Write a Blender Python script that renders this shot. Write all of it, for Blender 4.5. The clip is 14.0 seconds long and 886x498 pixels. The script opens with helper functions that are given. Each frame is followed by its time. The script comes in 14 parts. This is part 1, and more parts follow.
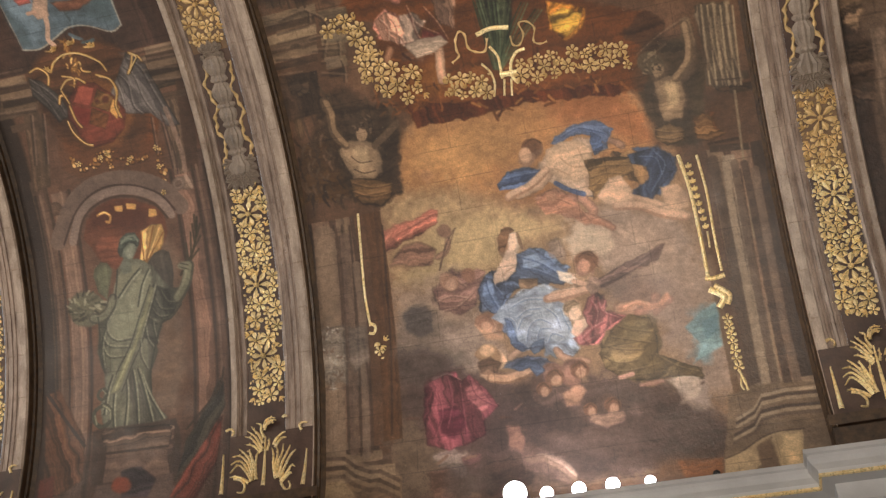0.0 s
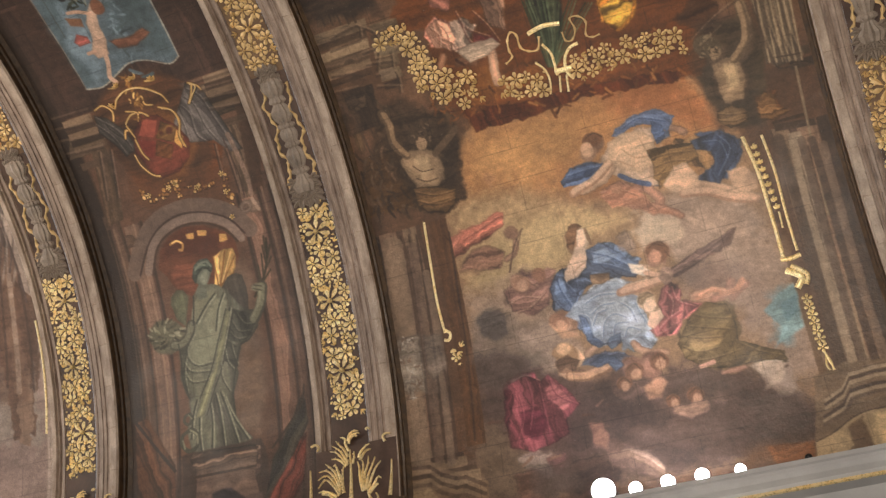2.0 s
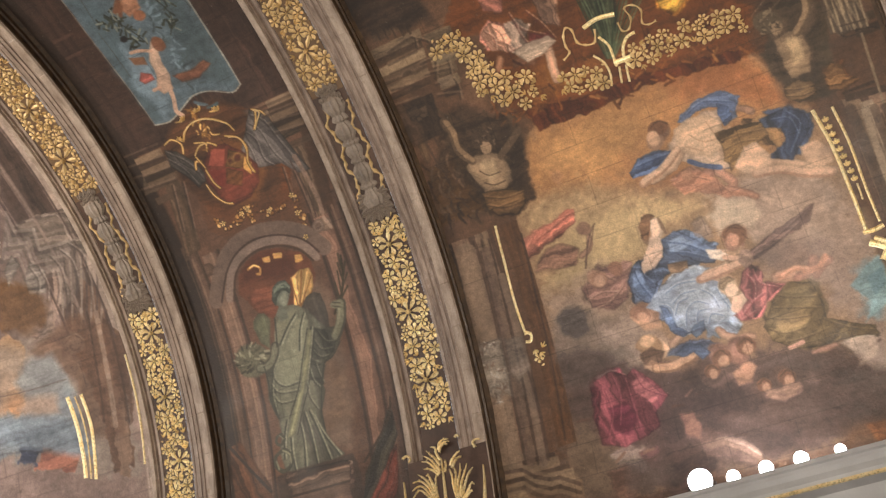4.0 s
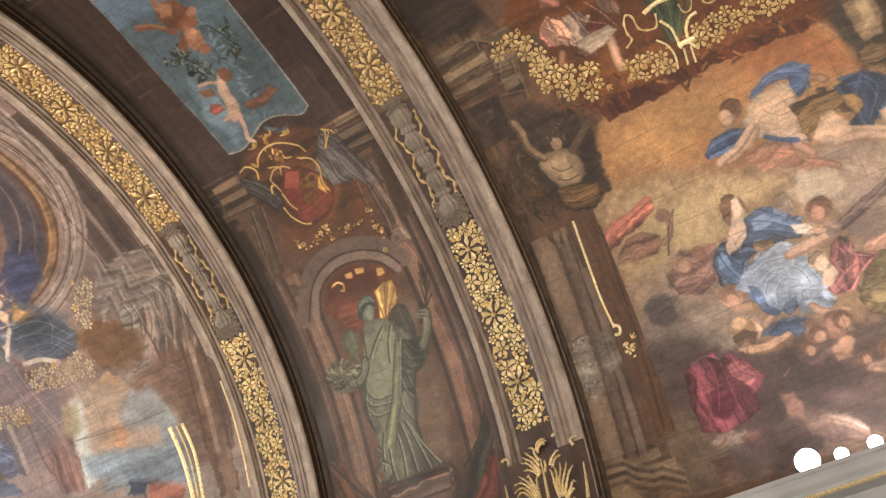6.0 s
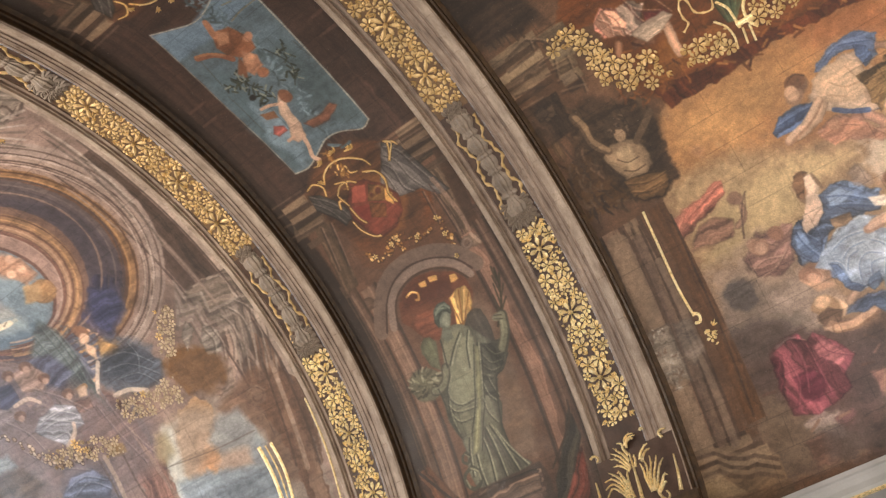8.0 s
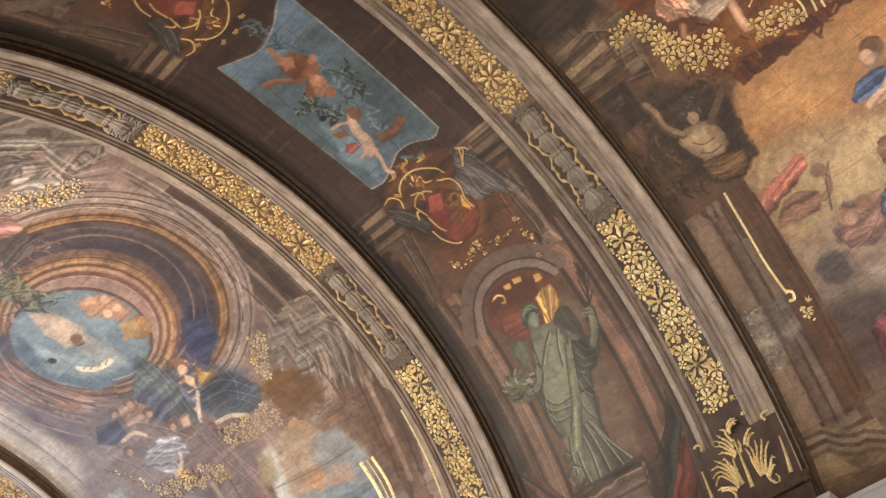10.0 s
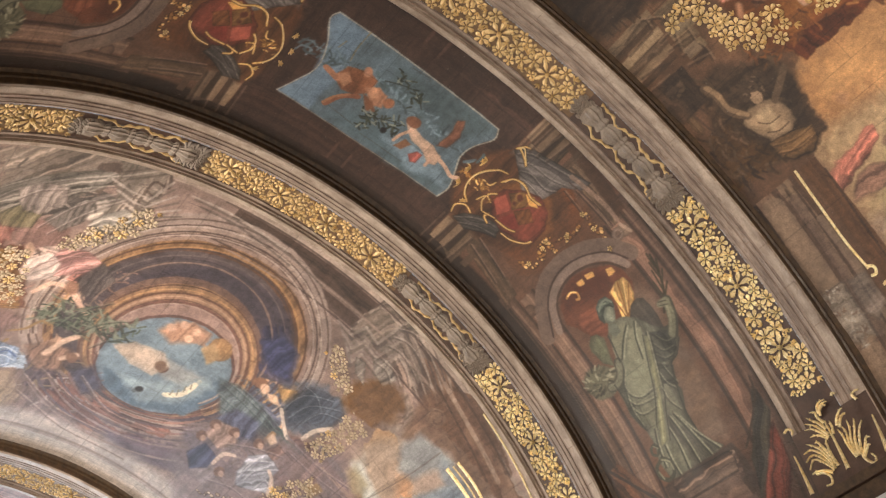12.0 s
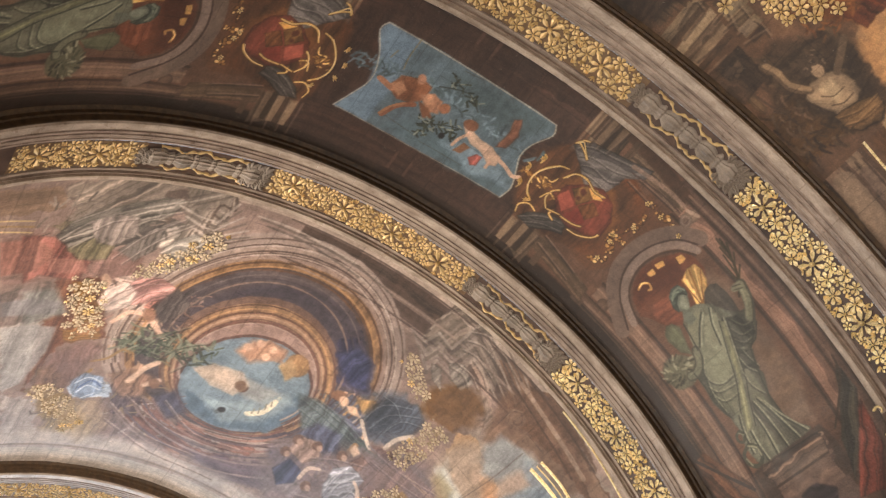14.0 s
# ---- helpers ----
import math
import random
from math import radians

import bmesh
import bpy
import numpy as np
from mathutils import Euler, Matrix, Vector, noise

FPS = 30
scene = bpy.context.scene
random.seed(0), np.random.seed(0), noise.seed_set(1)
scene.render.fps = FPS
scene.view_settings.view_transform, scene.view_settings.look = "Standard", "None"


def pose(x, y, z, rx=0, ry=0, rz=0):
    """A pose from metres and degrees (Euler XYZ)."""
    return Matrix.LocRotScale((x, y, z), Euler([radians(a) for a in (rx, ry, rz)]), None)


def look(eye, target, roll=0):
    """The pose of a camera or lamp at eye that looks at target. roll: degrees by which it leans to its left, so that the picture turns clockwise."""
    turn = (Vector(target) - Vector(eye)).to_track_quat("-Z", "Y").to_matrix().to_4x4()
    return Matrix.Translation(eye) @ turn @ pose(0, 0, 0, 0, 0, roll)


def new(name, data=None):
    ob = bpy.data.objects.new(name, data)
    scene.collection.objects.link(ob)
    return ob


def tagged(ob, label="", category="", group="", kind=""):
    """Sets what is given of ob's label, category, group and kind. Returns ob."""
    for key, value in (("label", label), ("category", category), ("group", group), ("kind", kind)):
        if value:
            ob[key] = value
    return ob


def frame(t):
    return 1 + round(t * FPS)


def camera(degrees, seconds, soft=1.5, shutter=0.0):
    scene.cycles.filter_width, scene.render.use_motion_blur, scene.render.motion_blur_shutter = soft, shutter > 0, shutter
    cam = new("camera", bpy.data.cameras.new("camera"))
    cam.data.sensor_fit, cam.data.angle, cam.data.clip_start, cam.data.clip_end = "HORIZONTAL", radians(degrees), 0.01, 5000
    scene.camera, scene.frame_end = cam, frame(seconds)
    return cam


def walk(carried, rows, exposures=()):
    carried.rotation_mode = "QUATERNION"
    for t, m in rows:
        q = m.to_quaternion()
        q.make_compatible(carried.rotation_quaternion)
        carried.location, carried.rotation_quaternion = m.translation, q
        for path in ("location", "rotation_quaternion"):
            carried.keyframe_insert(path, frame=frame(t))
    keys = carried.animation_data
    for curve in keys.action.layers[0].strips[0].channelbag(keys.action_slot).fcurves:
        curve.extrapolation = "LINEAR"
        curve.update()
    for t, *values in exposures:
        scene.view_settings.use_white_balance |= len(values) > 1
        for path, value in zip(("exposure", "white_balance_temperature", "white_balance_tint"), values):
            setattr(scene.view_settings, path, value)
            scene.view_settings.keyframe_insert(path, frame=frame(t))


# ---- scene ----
# ---- camera: stands on the nave floor and pans about the vertical ----
RIB = 7.5        # radius of the ribs' faces
VLT = 7.78       # radius of the painted vault
SPR = 9.62       # height of the springing line
PIGMENT = 1.15   # paint on white plaster
EYE = (-4.686, 0.0, 1.60)
PAN = ((0, 140.483, -1.954, -75.532), (0.5, 140.491, -1.933, -74.151), (1, 140.503, -1.964, -72.764), (1.5, 140.505, -1.969, -71.368),
       (2, 140.522, -1.961, -69.688), (2.5, 140.541, -1.959, -67.986), (3, 140.556, -1.924, -66.222), (5.5, 140.571, -1.944, -58.621),
       (6, 140.559, -1.903, -56.497), (6.5, 140.563, -1.924, -54.956), (7, 140.563, -1.931, -53.610), (7.5, 140.571, -1.956, -52.041),
       (8, 140.581, -1.987, -50.503), (10.5, 140.588, -2.021, -41.861), (11, 140.595, -2.058, -40.303), (11.5, 140.592, -2.072, -38.826),
       (12, 140.584, -2.105, -37.686), (12.5, 140.575, -2.110, -36.439), (13, 140.556, -2.106, -34.856), (13.5, 140.541, -2.104, -33.568),
       (14, 140.536, -2.139, -31.994))
cam = camera(45.728, 14.0, 1.3)
walk(cam, [(t, pose(*EYE, rx, ry, rz)) for t, rx, ry, rz in PAN], exposures=((0, -0.16), (3, -0.14), (5.5, 0.13), (14, 0.13)))

# ---- light: floodlights on the cornices, daylight from the far end and assumed side windows, added fill ----
world = bpy.data.worlds.new("world")
scene.world = world
world.use_nodes = True
world.node_tree.nodes["Background"].inputs[0].default_value = (0.75, 0.87, 1.0, 1)
world.node_tree.nodes["Background"].inputs[1].default_value = 1.0


def area(name, eye, target, sx, sy, power, color, beam=180):
    lamp = bpy.data.lights.new(name, "AREA")
    lamp.shape, lamp.size, lamp.size_y, lamp.energy, lamp.color = "RECTANGLE", sx, sy, power, color
    lamp.spread = radians(beam)
    ob = new(name, lamp)
    ob.matrix_world = look(eye, target)
    return ob


WARM, DAY = (1.0, 0.85, 0.70), (0.86, 0.92, 1.0)
for y0, near, far, aim in ((0.0, 150, 315, (3.4, 5.0)), (16.0, 430, 500, (0.6, 7.4))):
    area("floodlight_bank", (-6.4, y0, SPR + 1.0), (aim[0], y0, SPR + aim[1]), 5.0, 0.25, far, WARM, 118)
    area("floodlight_bank", (6.9, y0, SPR + 0.75), (0.0, y0, SPR + 7.5), 5.0, 0.2, near, WARM, 140)
# added lamp: the floodlights' spill, strengthened to stand in for their lens glare
area("floodlight_glare_fill", (6.72, 1.5, SPR + 0.92), (7.2, 1.7, SPR + 2.6), 2.0, 0.15, 60, (0.92, 0.93, 1.0), 150)
area("window_daylight", (0, 29.9, 12.0), (0, 14, 14.5), 6.0, 5.0, 560, DAY)
# unseen side windows, assumed from glints on the ribs; the fourth repeats their spacing
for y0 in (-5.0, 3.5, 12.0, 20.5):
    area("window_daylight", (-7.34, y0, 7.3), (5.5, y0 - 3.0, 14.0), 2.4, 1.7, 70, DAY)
# added fill: an upward sheet of light along the nave, with no known source
area("nave_fill", (0, 8, 4.5), (0, 8, 12), 8.0, 26.0, 680, (1.0, 0.89, 0.77))


# ---- materials ----
def base(name, rough, metal=0.0):
    m = bpy.data.materials.new(name)
    m.use_nodes = True
    nt = m.node_tree
    b = nt.nodes["Principled BSDF"]
    b.inputs["Roughness"].default_value, b.inputs["Metallic"].default_value = rough, metal
    return m, nt, b


def noise_node(nt, scale, detail, stretch=(1, 1, 1), rough=0.6):
    tc, mp, n = nt.nodes.new("ShaderNodeTexCoord"), nt.nodes.new("ShaderNodeMapping"), nt.nodes.new("ShaderNodeTexNoise")
    mp.inputs["Scale"].default_value = stretch
    n.inputs["Scale"].default_value, n.inputs["Detail"].default_value, n.inputs["Roughness"].default_value = scale, detail, rough
    nt.links.new(tc.outputs["Object"], mp.inputs["Vector"])
    nt.links.new(mp.outputs["Vector"], n.inputs["Vector"])
    return n.outputs["Fac"]


def ramp(nt, fac, lo, hi, a=0.3, b=0.7):
    r = nt.nodes.new("ShaderNodeMapRange")
    r.inputs["From Min"].default_value, r.inputs["From Max"].default_value = a, b
    r.inputs["To Min"].default_value, r.inputs["To Max"].default_value = lo, hi
    nt.links.new(fac, r.inputs["Value"])
    return r.outputs["Result"]


def times(nt, color, fac):
    v = nt.nodes.new("ShaderNodeVectorMath")
    v.operation = "SCALE"
    nt.links.new(color, v.inputs[0])
    nt.links.new(fac, v.inputs["Scale"])
    return v.outputs["Vector"]


def bump(nt, b, fac, strength, distance):
    n = nt.nodes.new("ShaderNodeBump")
    n.inputs["Strength"].default_value, n.inputs["Distance"].default_value = strength, distance
    nt.links.new(fac, n.inputs["Height"])
    nt.links.new(n.outputs["Normal"], b.inputs["Normal"])


def mix(nt, fac, c0, c1):
    n = nt.nodes.new("ShaderNodeMix")
    n.data_type = "RGBA"
    n.inputs["A"].default_value, n.inputs["B"].default_value = (*c0, 1), (*c1, 1)
    nt.links.new(fac, n.inputs["Factor"])
    return n.outputs["Result"]


def fresco_material():
    """Pigment on plaster: grain, blotches, fine cracks and pale rubbed spots."""
    m, nt, b = base("fresco", 0.5)
    at = nt.nodes.new("ShaderNodeAttribute")
    at.attribute_name = "pigment"
    c = times(nt, at.outputs["Color"], ramp(nt, noise_node(nt, 46, 5), 0.84, 1.16))
    c = times(nt, c, ramp(nt, noise_node(nt, 9, 6, (1, 1, 1), 0.7), 0.84, 1.16))
    c = times(nt, c, ramp(nt, noise_node(nt, 1.1, 5), 0.87, 1.13))
    tc, crack = nt.nodes.new("ShaderNodeTexCoord"), nt.nodes.new("ShaderNodeTexVoronoi")
    crack.feature = "DISTANCE_TO_EDGE"
    crack.inputs["Scale"].default_value = 3.6
    warp, wide = nt.nodes.new("ShaderNodeTexNoise"), nt.nodes.new("ShaderNodeVectorMath")
    warp.inputs["Scale"].default_value, warp.inputs["Detail"].default_value = 4.0, 4
    wide.operation = "MULTIPLY_ADD"
    wide.inputs[1].default_value = (0.45, 0.45, 0.45)
    nt.links.new(tc.outputs["Object"], warp.inputs["Vector"])
    nt.links.new(warp.outputs["Color"], wide.inputs[0])
    nt.links.new(tc.outputs["Object"], wide.inputs[2])
    nt.links.new(wide.outputs["Vector"], crack.inputs["Vector"])
    c = times(nt, c, ramp(nt, crack.outputs["Distance"], 0.80, 1.0, 0.0, 0.018))
    pale = nt.nodes.new("ShaderNodeMix")
    pale.data_type = "RGBA"
    pale.inputs["B"].default_value = (0.42, 0.36, 0.30, 1)
    nt.links.new(ramp(nt, noise_node(nt, 17, 7, (1, 1, 1), 0.75), 0.0, 0.5, 0.63, 0.78), pale.inputs["Factor"])
    nt.links.new(c, pale.inputs["A"])
    nt.links.new(pale.outputs["Result"], b.inputs["Base Color"])
    nt.links.new(ramp(nt, noise_node(nt, 2.3, 4), 0.30, 0.52), b.inputs["Roughness"])
    bump(nt, b, noise_node(nt, 24, 5), 0.4, 0.018)
    return m


def stone_material(name, c0, c1, rough=0.5, stretch=(1, 1, 1), scale=2.5, relief=0.15, grain=0.16):
    """Painted or bare stone: two tones, a fine grain, worn patches."""
    m, nt, b = base(name, rough)
    c = mix(nt, ramp(nt, noise_node(nt, scale, 6, stretch), 0, 1), c0, c1)
    c = times(nt, c, ramp(nt, noise_node(nt, 45, 3), 1 - grain, 1 + grain))
    c = times(nt, c, ramp(nt, noise_node(nt, 0.7, 3), 0.85, 1.15))
    nt.links.new(c, b.inputs["Base Color"])
    nt.links.new(ramp(nt, noise_node(nt, 5, 3), rough - 0.12, rough + 0.12), b.inputs["Roughness"])
    bump(nt, b, noise_node(nt, 22, 5), relief, 0.02)
    return m


def gold_material(name, c0, c1, rough, metal):
    m, nt, b = base(name, rough, metal)
    info = nt.nodes.new("ShaderNodeObjectInfo")
    c = mix(nt, ramp(nt, noise_node(nt, 7, 4), 0, 1), c0, c1)
    c = times(nt, c, ramp(nt, info.outputs["Random"], 0.8, 1.15, 0, 1))
    nt.links.new(c, b.inputs["Base Color"])
    nt.links.new(ramp(nt, noise_node(nt, 30, 3), rough - 0.1, rough + 0.15), b.inputs["Roughness"])
    bump(nt, b, noise_node(nt, 60, 3), 0.25, 0.01)
    return m


def glow_material(name, color, strength):
    m, nt, b = base(name, 0.3)
    b.inputs["Base Color"].default_value = (*color, 1)
    b.inputs["Emission Color"].default_value = (*color, 1)
    b.inputs["Emission Strength"].default_value = strength
    return m


M_FRESCO = fresco_material()
M_STONE = stone_material("pale rib stone", (0.25, 0.185, 0.14), (0.55, 0.445, 0.355), 0.34, (1, 3, 1), 2.2)
M_MOULD = stone_material("brown painted moulding", (0.17, 0.12, 0.094), (0.42, 0.325, 0.26), 0.36, (1, 3, 1), 2.6)
M_GROUND = stone_material("red-brown ground", (0.042, 0.024, 0.019), (0.12, 0.07, 0.048), 0.4)
M_UMBER = stone_material("ochre-stained ground", (0.11, 0.062, 0.034), (0.24, 0.145, 0.07), 0.45)
M_SIDE = stone_material("dark gilded moulding", (0.036, 0.021, 0.013), (0.11, 0.066, 0.032), 0.45, (1, 1, 1), 9.0)
M_GREY = stone_material("grey carved stone", (0.17, 0.135, 0.105), (0.41, 0.335, 0.27), 0.5)
M_WHITE = stone_material("white plaster", (0.44, 0.435, 0.43), (0.54, 0.535, 0.53), 0.5, (1, 1, 1), 1.5, 0.04, 0.03)
M_WALL = stone_material("limestone wall", (0.38, 0.33, 0.27), (0.50, 0.45, 0.38), 0.6)
M_FLOOR = stone_material("inlaid marble floor", (0.05, 0.045, 0.04), (0.35, 0.28, 0.2), 0.25, (1, 1, 1), 0.9, 0.02)
M_GOLD = gold_material("gilding", (0.95, 0.68, 0.29), (1.0, 0.86, 0.52), 0.28, 0.35)
M_OCHRE = gold_material("dulled gilding", (0.58, 0.39, 0.17), (0.92, 0.68, 0.34), 0.38, 0.3)
M_FADED = gold_material("faded gilding", (0.40, 0.31, 0.21), (0.66, 0.54, 0.39), 0.5, 0.1)
M_BLACK = stone_material("black lacquered metal", (0.012, 0.012, 0.013), (0.025, 0.025, 0.027), 0.4)
M_LENS = glow_material("lit lens", (1.0, 0.97, 0.99), 55.0)


# ---- helpers for meshes ----
def ring(th, y, r):
    a = radians(th)
    return (r * math.cos(a), y, SPR + r * math.sin(a))


def frame_on(th, y, r, spin=0.0, size=1.0):
    """A pose on the vault: its x runs back along the nave, its y up the curve, its z inwards."""
    a = radians(th)
    m = Matrix(((0, -math.sin(a), -math.cos(a)), (-1, 0, 0), (0, math.cos(a), -math.sin(a)))).to_4x4()
    return Matrix.Translation(ring(th, y, r)) @ m @ Matrix.Rotation(radians(spin), 4, "Z") @ Matrix.Scale(size, 4)


def mesh(name, vs, fs, material, smooth=False):
    me = bpy.data.meshes.new(name)
    me.from_pydata(vs, [], fs)
    if smooth:
        me.polygons.foreach_set("use_smooth", [True] * len(me.polygons))
    me.materials.append(material)
    return me


def part(name, me, parent, label="", m=None):
    ob = new(name, me)
    ob.parent = parent
    if m is not None:
        ob.matrix_basis = m
    return tagged(ob, label)


def grid_faces(n, k, closed=False):
    return [(i * k + j, i * k + (j + 1) % k, (i + 1) * k + (j + 1) % k, (i + 1) * k + j)
            for i in range(n) for j in range(k if closed else k - 1)]


def sweep(name, prof, th0, th1, n, material, smooth=False, joint=0.0):
    """A profile of (y, radius) carried round the vault's axis, with open joints every so many degrees."""
    steps = [(th0 + (th1 - th0) * i / n, 0.0) for i in range(n + 1)]
    if joint:
        steps = sorted(steps + [(th + d, e) for th in np.arange(th0 + 3.1, th1 - 1, joint) for d, e in ((-0.075, 0.0), (0.0, 0.007), (0.075, 0.0))])
    vs = [ring(th, y, r + e) for th, e in steps for y, r in prof]
    return mesh(name, vs, grid_faces(len(steps) - 1, len(prof)), material, smooth)


def bent_ribbon(name, pts, width, rise, r, material, taper=0.0, waist=0.0):
    """A raised, rounded strip through pts (degrees, metres) on the vault at radius r; it thins out by taper towards its end."""
    vs, n = [], len(pts)
    turns = max(2, round(sum(math.hypot((b[0] - a[0]) * ARC, b[1] - a[1]) for a, b in zip(pts, pts[1:])) / 0.16))
    for i, (th, y) in enumerate(pts):
        (ta, ya), (tb, yb) = pts[max(0, i - 1)], pts[min(n - 1, i + 1)]
        du, dv = (tb - ta) * ARC, yb - ya
        q = math.hypot(du, dv) + 1e-9
        k = i / (n - 1)
        w = width / 2 * (1 - taper * k) * (1 - waist * abs(math.sin(k * math.pi * turns)))
        for off, up in ((-1, 0), (-0.55, 0.75), (0, 1), (0.55, 0.75), (1, 0)):
            vs.append(ring(th - dv / q * w * off / ARC, y + du / q * w * off, r - rise * up))
    return mesh(name, vs, grid_faces(n - 1, 5), material, True)


def smooth_line(pts, n):
    """A smooth curve of n + 1 points through a few."""
    out, k = [], len(pts) - 1
    for i in range(n + 1):
        u = i / n * k
        j = min(int(u), k - 1)
        w = u - j
        p0, p1, p2, p3 = pts[max(0, j - 1)], pts[j], pts[j + 1], pts[min(k, j + 2)]
        out.append(tuple(0.5 * (2 * b + (c - a) * w + (2 * a - 5 * b + 4 * c - d) * w * w + (3 * b - a - 3 * c + d) * w ** 3)
                         for a, b, c, d in zip(p0, p1, p2, p3)))
    return out


# ---- carved ornaments, modelled flat at their true size ----
def petal(vs, fs, a, r0, r1, w, lift, tip, root=None):
    """One leaf or petal, ridged along its middle, from radius r0 out to r1 in the direction a; it grows from the corner root where there is one."""
    c, s = math.cos(a), math.sin(a)
    i = len(vs)
    q = r1 - r0
    for u, v, z in ((r0, 0, lift * 0.45), (r0 + q * 0.22, -w * 0.62, 0.0), (r0 + q * 0.22, 0, lift * 0.8), (r0 + q * 0.22, w * 0.62, 0.0),
                    (r0 + q * 0.55, -w, 0.004), (r0 + q * 0.55, 0, lift), (r0 + q * 0.55, w, 0.004),
                    (r0 + q * 0.86, -w * tip, 0.006), (r0 + q * 0.86, 0, lift * 0.7), (r0 + q * 0.86, w * tip, 0.006), (r1, 0, 0.008)):
        vs.append((u * c - v * s, u * s + v * c, z))
    r = i if root is None else root
    fs += [(r, i + 1, i + 2), (r, i + 2, i + 3), (i + 1, i + 4, i + 5, i + 2), (i + 2, i + 5, i + 6, i + 3),
           (i + 4, i + 7, i + 8, i + 5), (i + 5, i + 8, i + 9, i + 6), (i + 7, i + 10, i + 8), (i + 8, i + 10, i + 9)]


def flower_mesh(name, petals, r, wide, tip, material, second=0):
    """Petals round a raised boss, with a dark gap between boss and petals."""
    vs, fs = [], []
    n = petals
    for u, z in ((0.17, 0.0), (0.16, 0.26), (0.08, 0.36)):
        vs += [(r * u * math.cos(k * math.tau / n + 0.2), r * u * math.sin(k * math.tau / n + 0.2), r * z) for k in range(n)]
    vs.append((0, 0, r * 0.30))
    fs += grid_faces(2, n, True) + [(2 * n + k, 2 * n + (k + 1) % n, 3 * n) for k in range(n)]
    for k in range(petals):
        petal(vs, fs, k * math.tau / petals + 0.2, r * 0.24, r * (1.0 if k % 2 == 0 or not second else 0.84), r * wide, r * wide * 0.62, tip, k)
    return mesh(name, vs, fs, material)


def leaf_mesh(name, r, wide, material, blades=3):
    """A spray of leaves from one stalk."""
    vs, fs = [(0, 0, 0.012)], []
    for k in range(blades):
        petal(vs, fs, math.pi / 2 + (k - (blades - 1) / 2) * 0.62, 0.0, r * (1 - 0.18 * abs(k - (blades - 1) / 2)), r * wide, r * 0.22, 0.6, 0)
    return mesh(name, vs, fs, material)


LILY = [flower_mesh("lily", 7, 0.245, 0.17, 0.62, g, 1) for g in (M_GOLD, M_OCHRE, M_FADED)]
ROSE = [flower_mesh("rose", 6, 0.128, 0.27, 0.80, g) for g in (M_GOLD, M_OCHRE, M_FADED)]
BLOOM = [flower_mesh("bloom", 5, 0.088, 0.31, 0.80, g) for g in (M_GOLD, M_OCHRE, M_FADED)]
SPRIG = [leaf_mesh("sprig", 0.115, 0.14, g) for g in (M_GOLD, M_OCHRE, M_FADED)]
BUD = [leaf_mesh("bud", 0.065, 0.30, g, 1) for g in (M_GOLD, M_OCHRE, M_FADED)]
BELL = [leaf_mesh("bellflower", 0.10, 0.26, g, 3) for g in (M_GOLD, M_OCHRE, M_FADED)]
GREYLEAF = leaf_mesh("acanthus_leaf", 0.17, 0.2, M_GREY, 5)
NAMES = (("lily", LILY), ("rose", ROSE), ("bloom", BLOOM), ("sprig", SPRIG), ("bud", BUD), ("bellflower", BELL))


def ornament(parent, kind, dull, th, y, r, spin, size=1.0):
    return part(NAMES[kind][0], NAMES[kind][1][dull], parent, m=frame_on(th, y, r, spin, size))


ARC = VLT * math.pi / 180


# ---- fresco painter: pigments laid on a regular grid over each vault bay ----
rng = np.random.default_rng(7)


def soft_noise(n, m, cells):
    """Smooth noise, n by m, with about cells bumps along the longer side, from -1 to 1."""
    a, b = max(2, int(cells * n / max(n, m)) + 2), max(2, int(cells * m / max(n, m)) + 2)
    g = rng.uniform(-1, 1, (a, b))
    u, v = np.linspace(0, a - 1.001, n), np.linspace(0, b - 1.001, m)
    i, j = u.astype(int), v.astype(int)
    fu, fv = u - i, v - j
    fu, fv = (fu * fu * (3 - 2 * fu))[:, None], (fv * fv * (3 - 2 * fv))[None, :]
    return (g[i][:, j] * (1 - fu) * (1 - fv) + g[i + 1][:, j] * fu * (1 - fv)
            + g[i][:, j + 1] * (1 - fu) * fv + g[i + 1][:, j + 1] * fu * fv)


def cloud(n, m, cells, octaves=5):
    out, amp = np.zeros((n, m)), 1.0
    for k in range(octaves):
        out += amp * soft_noise(n, m, cells * 2 ** k)
        amp *= 0.55
    return out


LINE = np.convolve(rng.uniform(-1, 1, 4096), (0.25, 0.5, 0.25), "same")


def streak(x):
    x = np.mod(x, 4000)
    i = x.astype(int)
    w = x - i
    w = w * w * (3 - 2 * w)
    return LINE[i] * (1 - w) + LINE[i + 1] * w


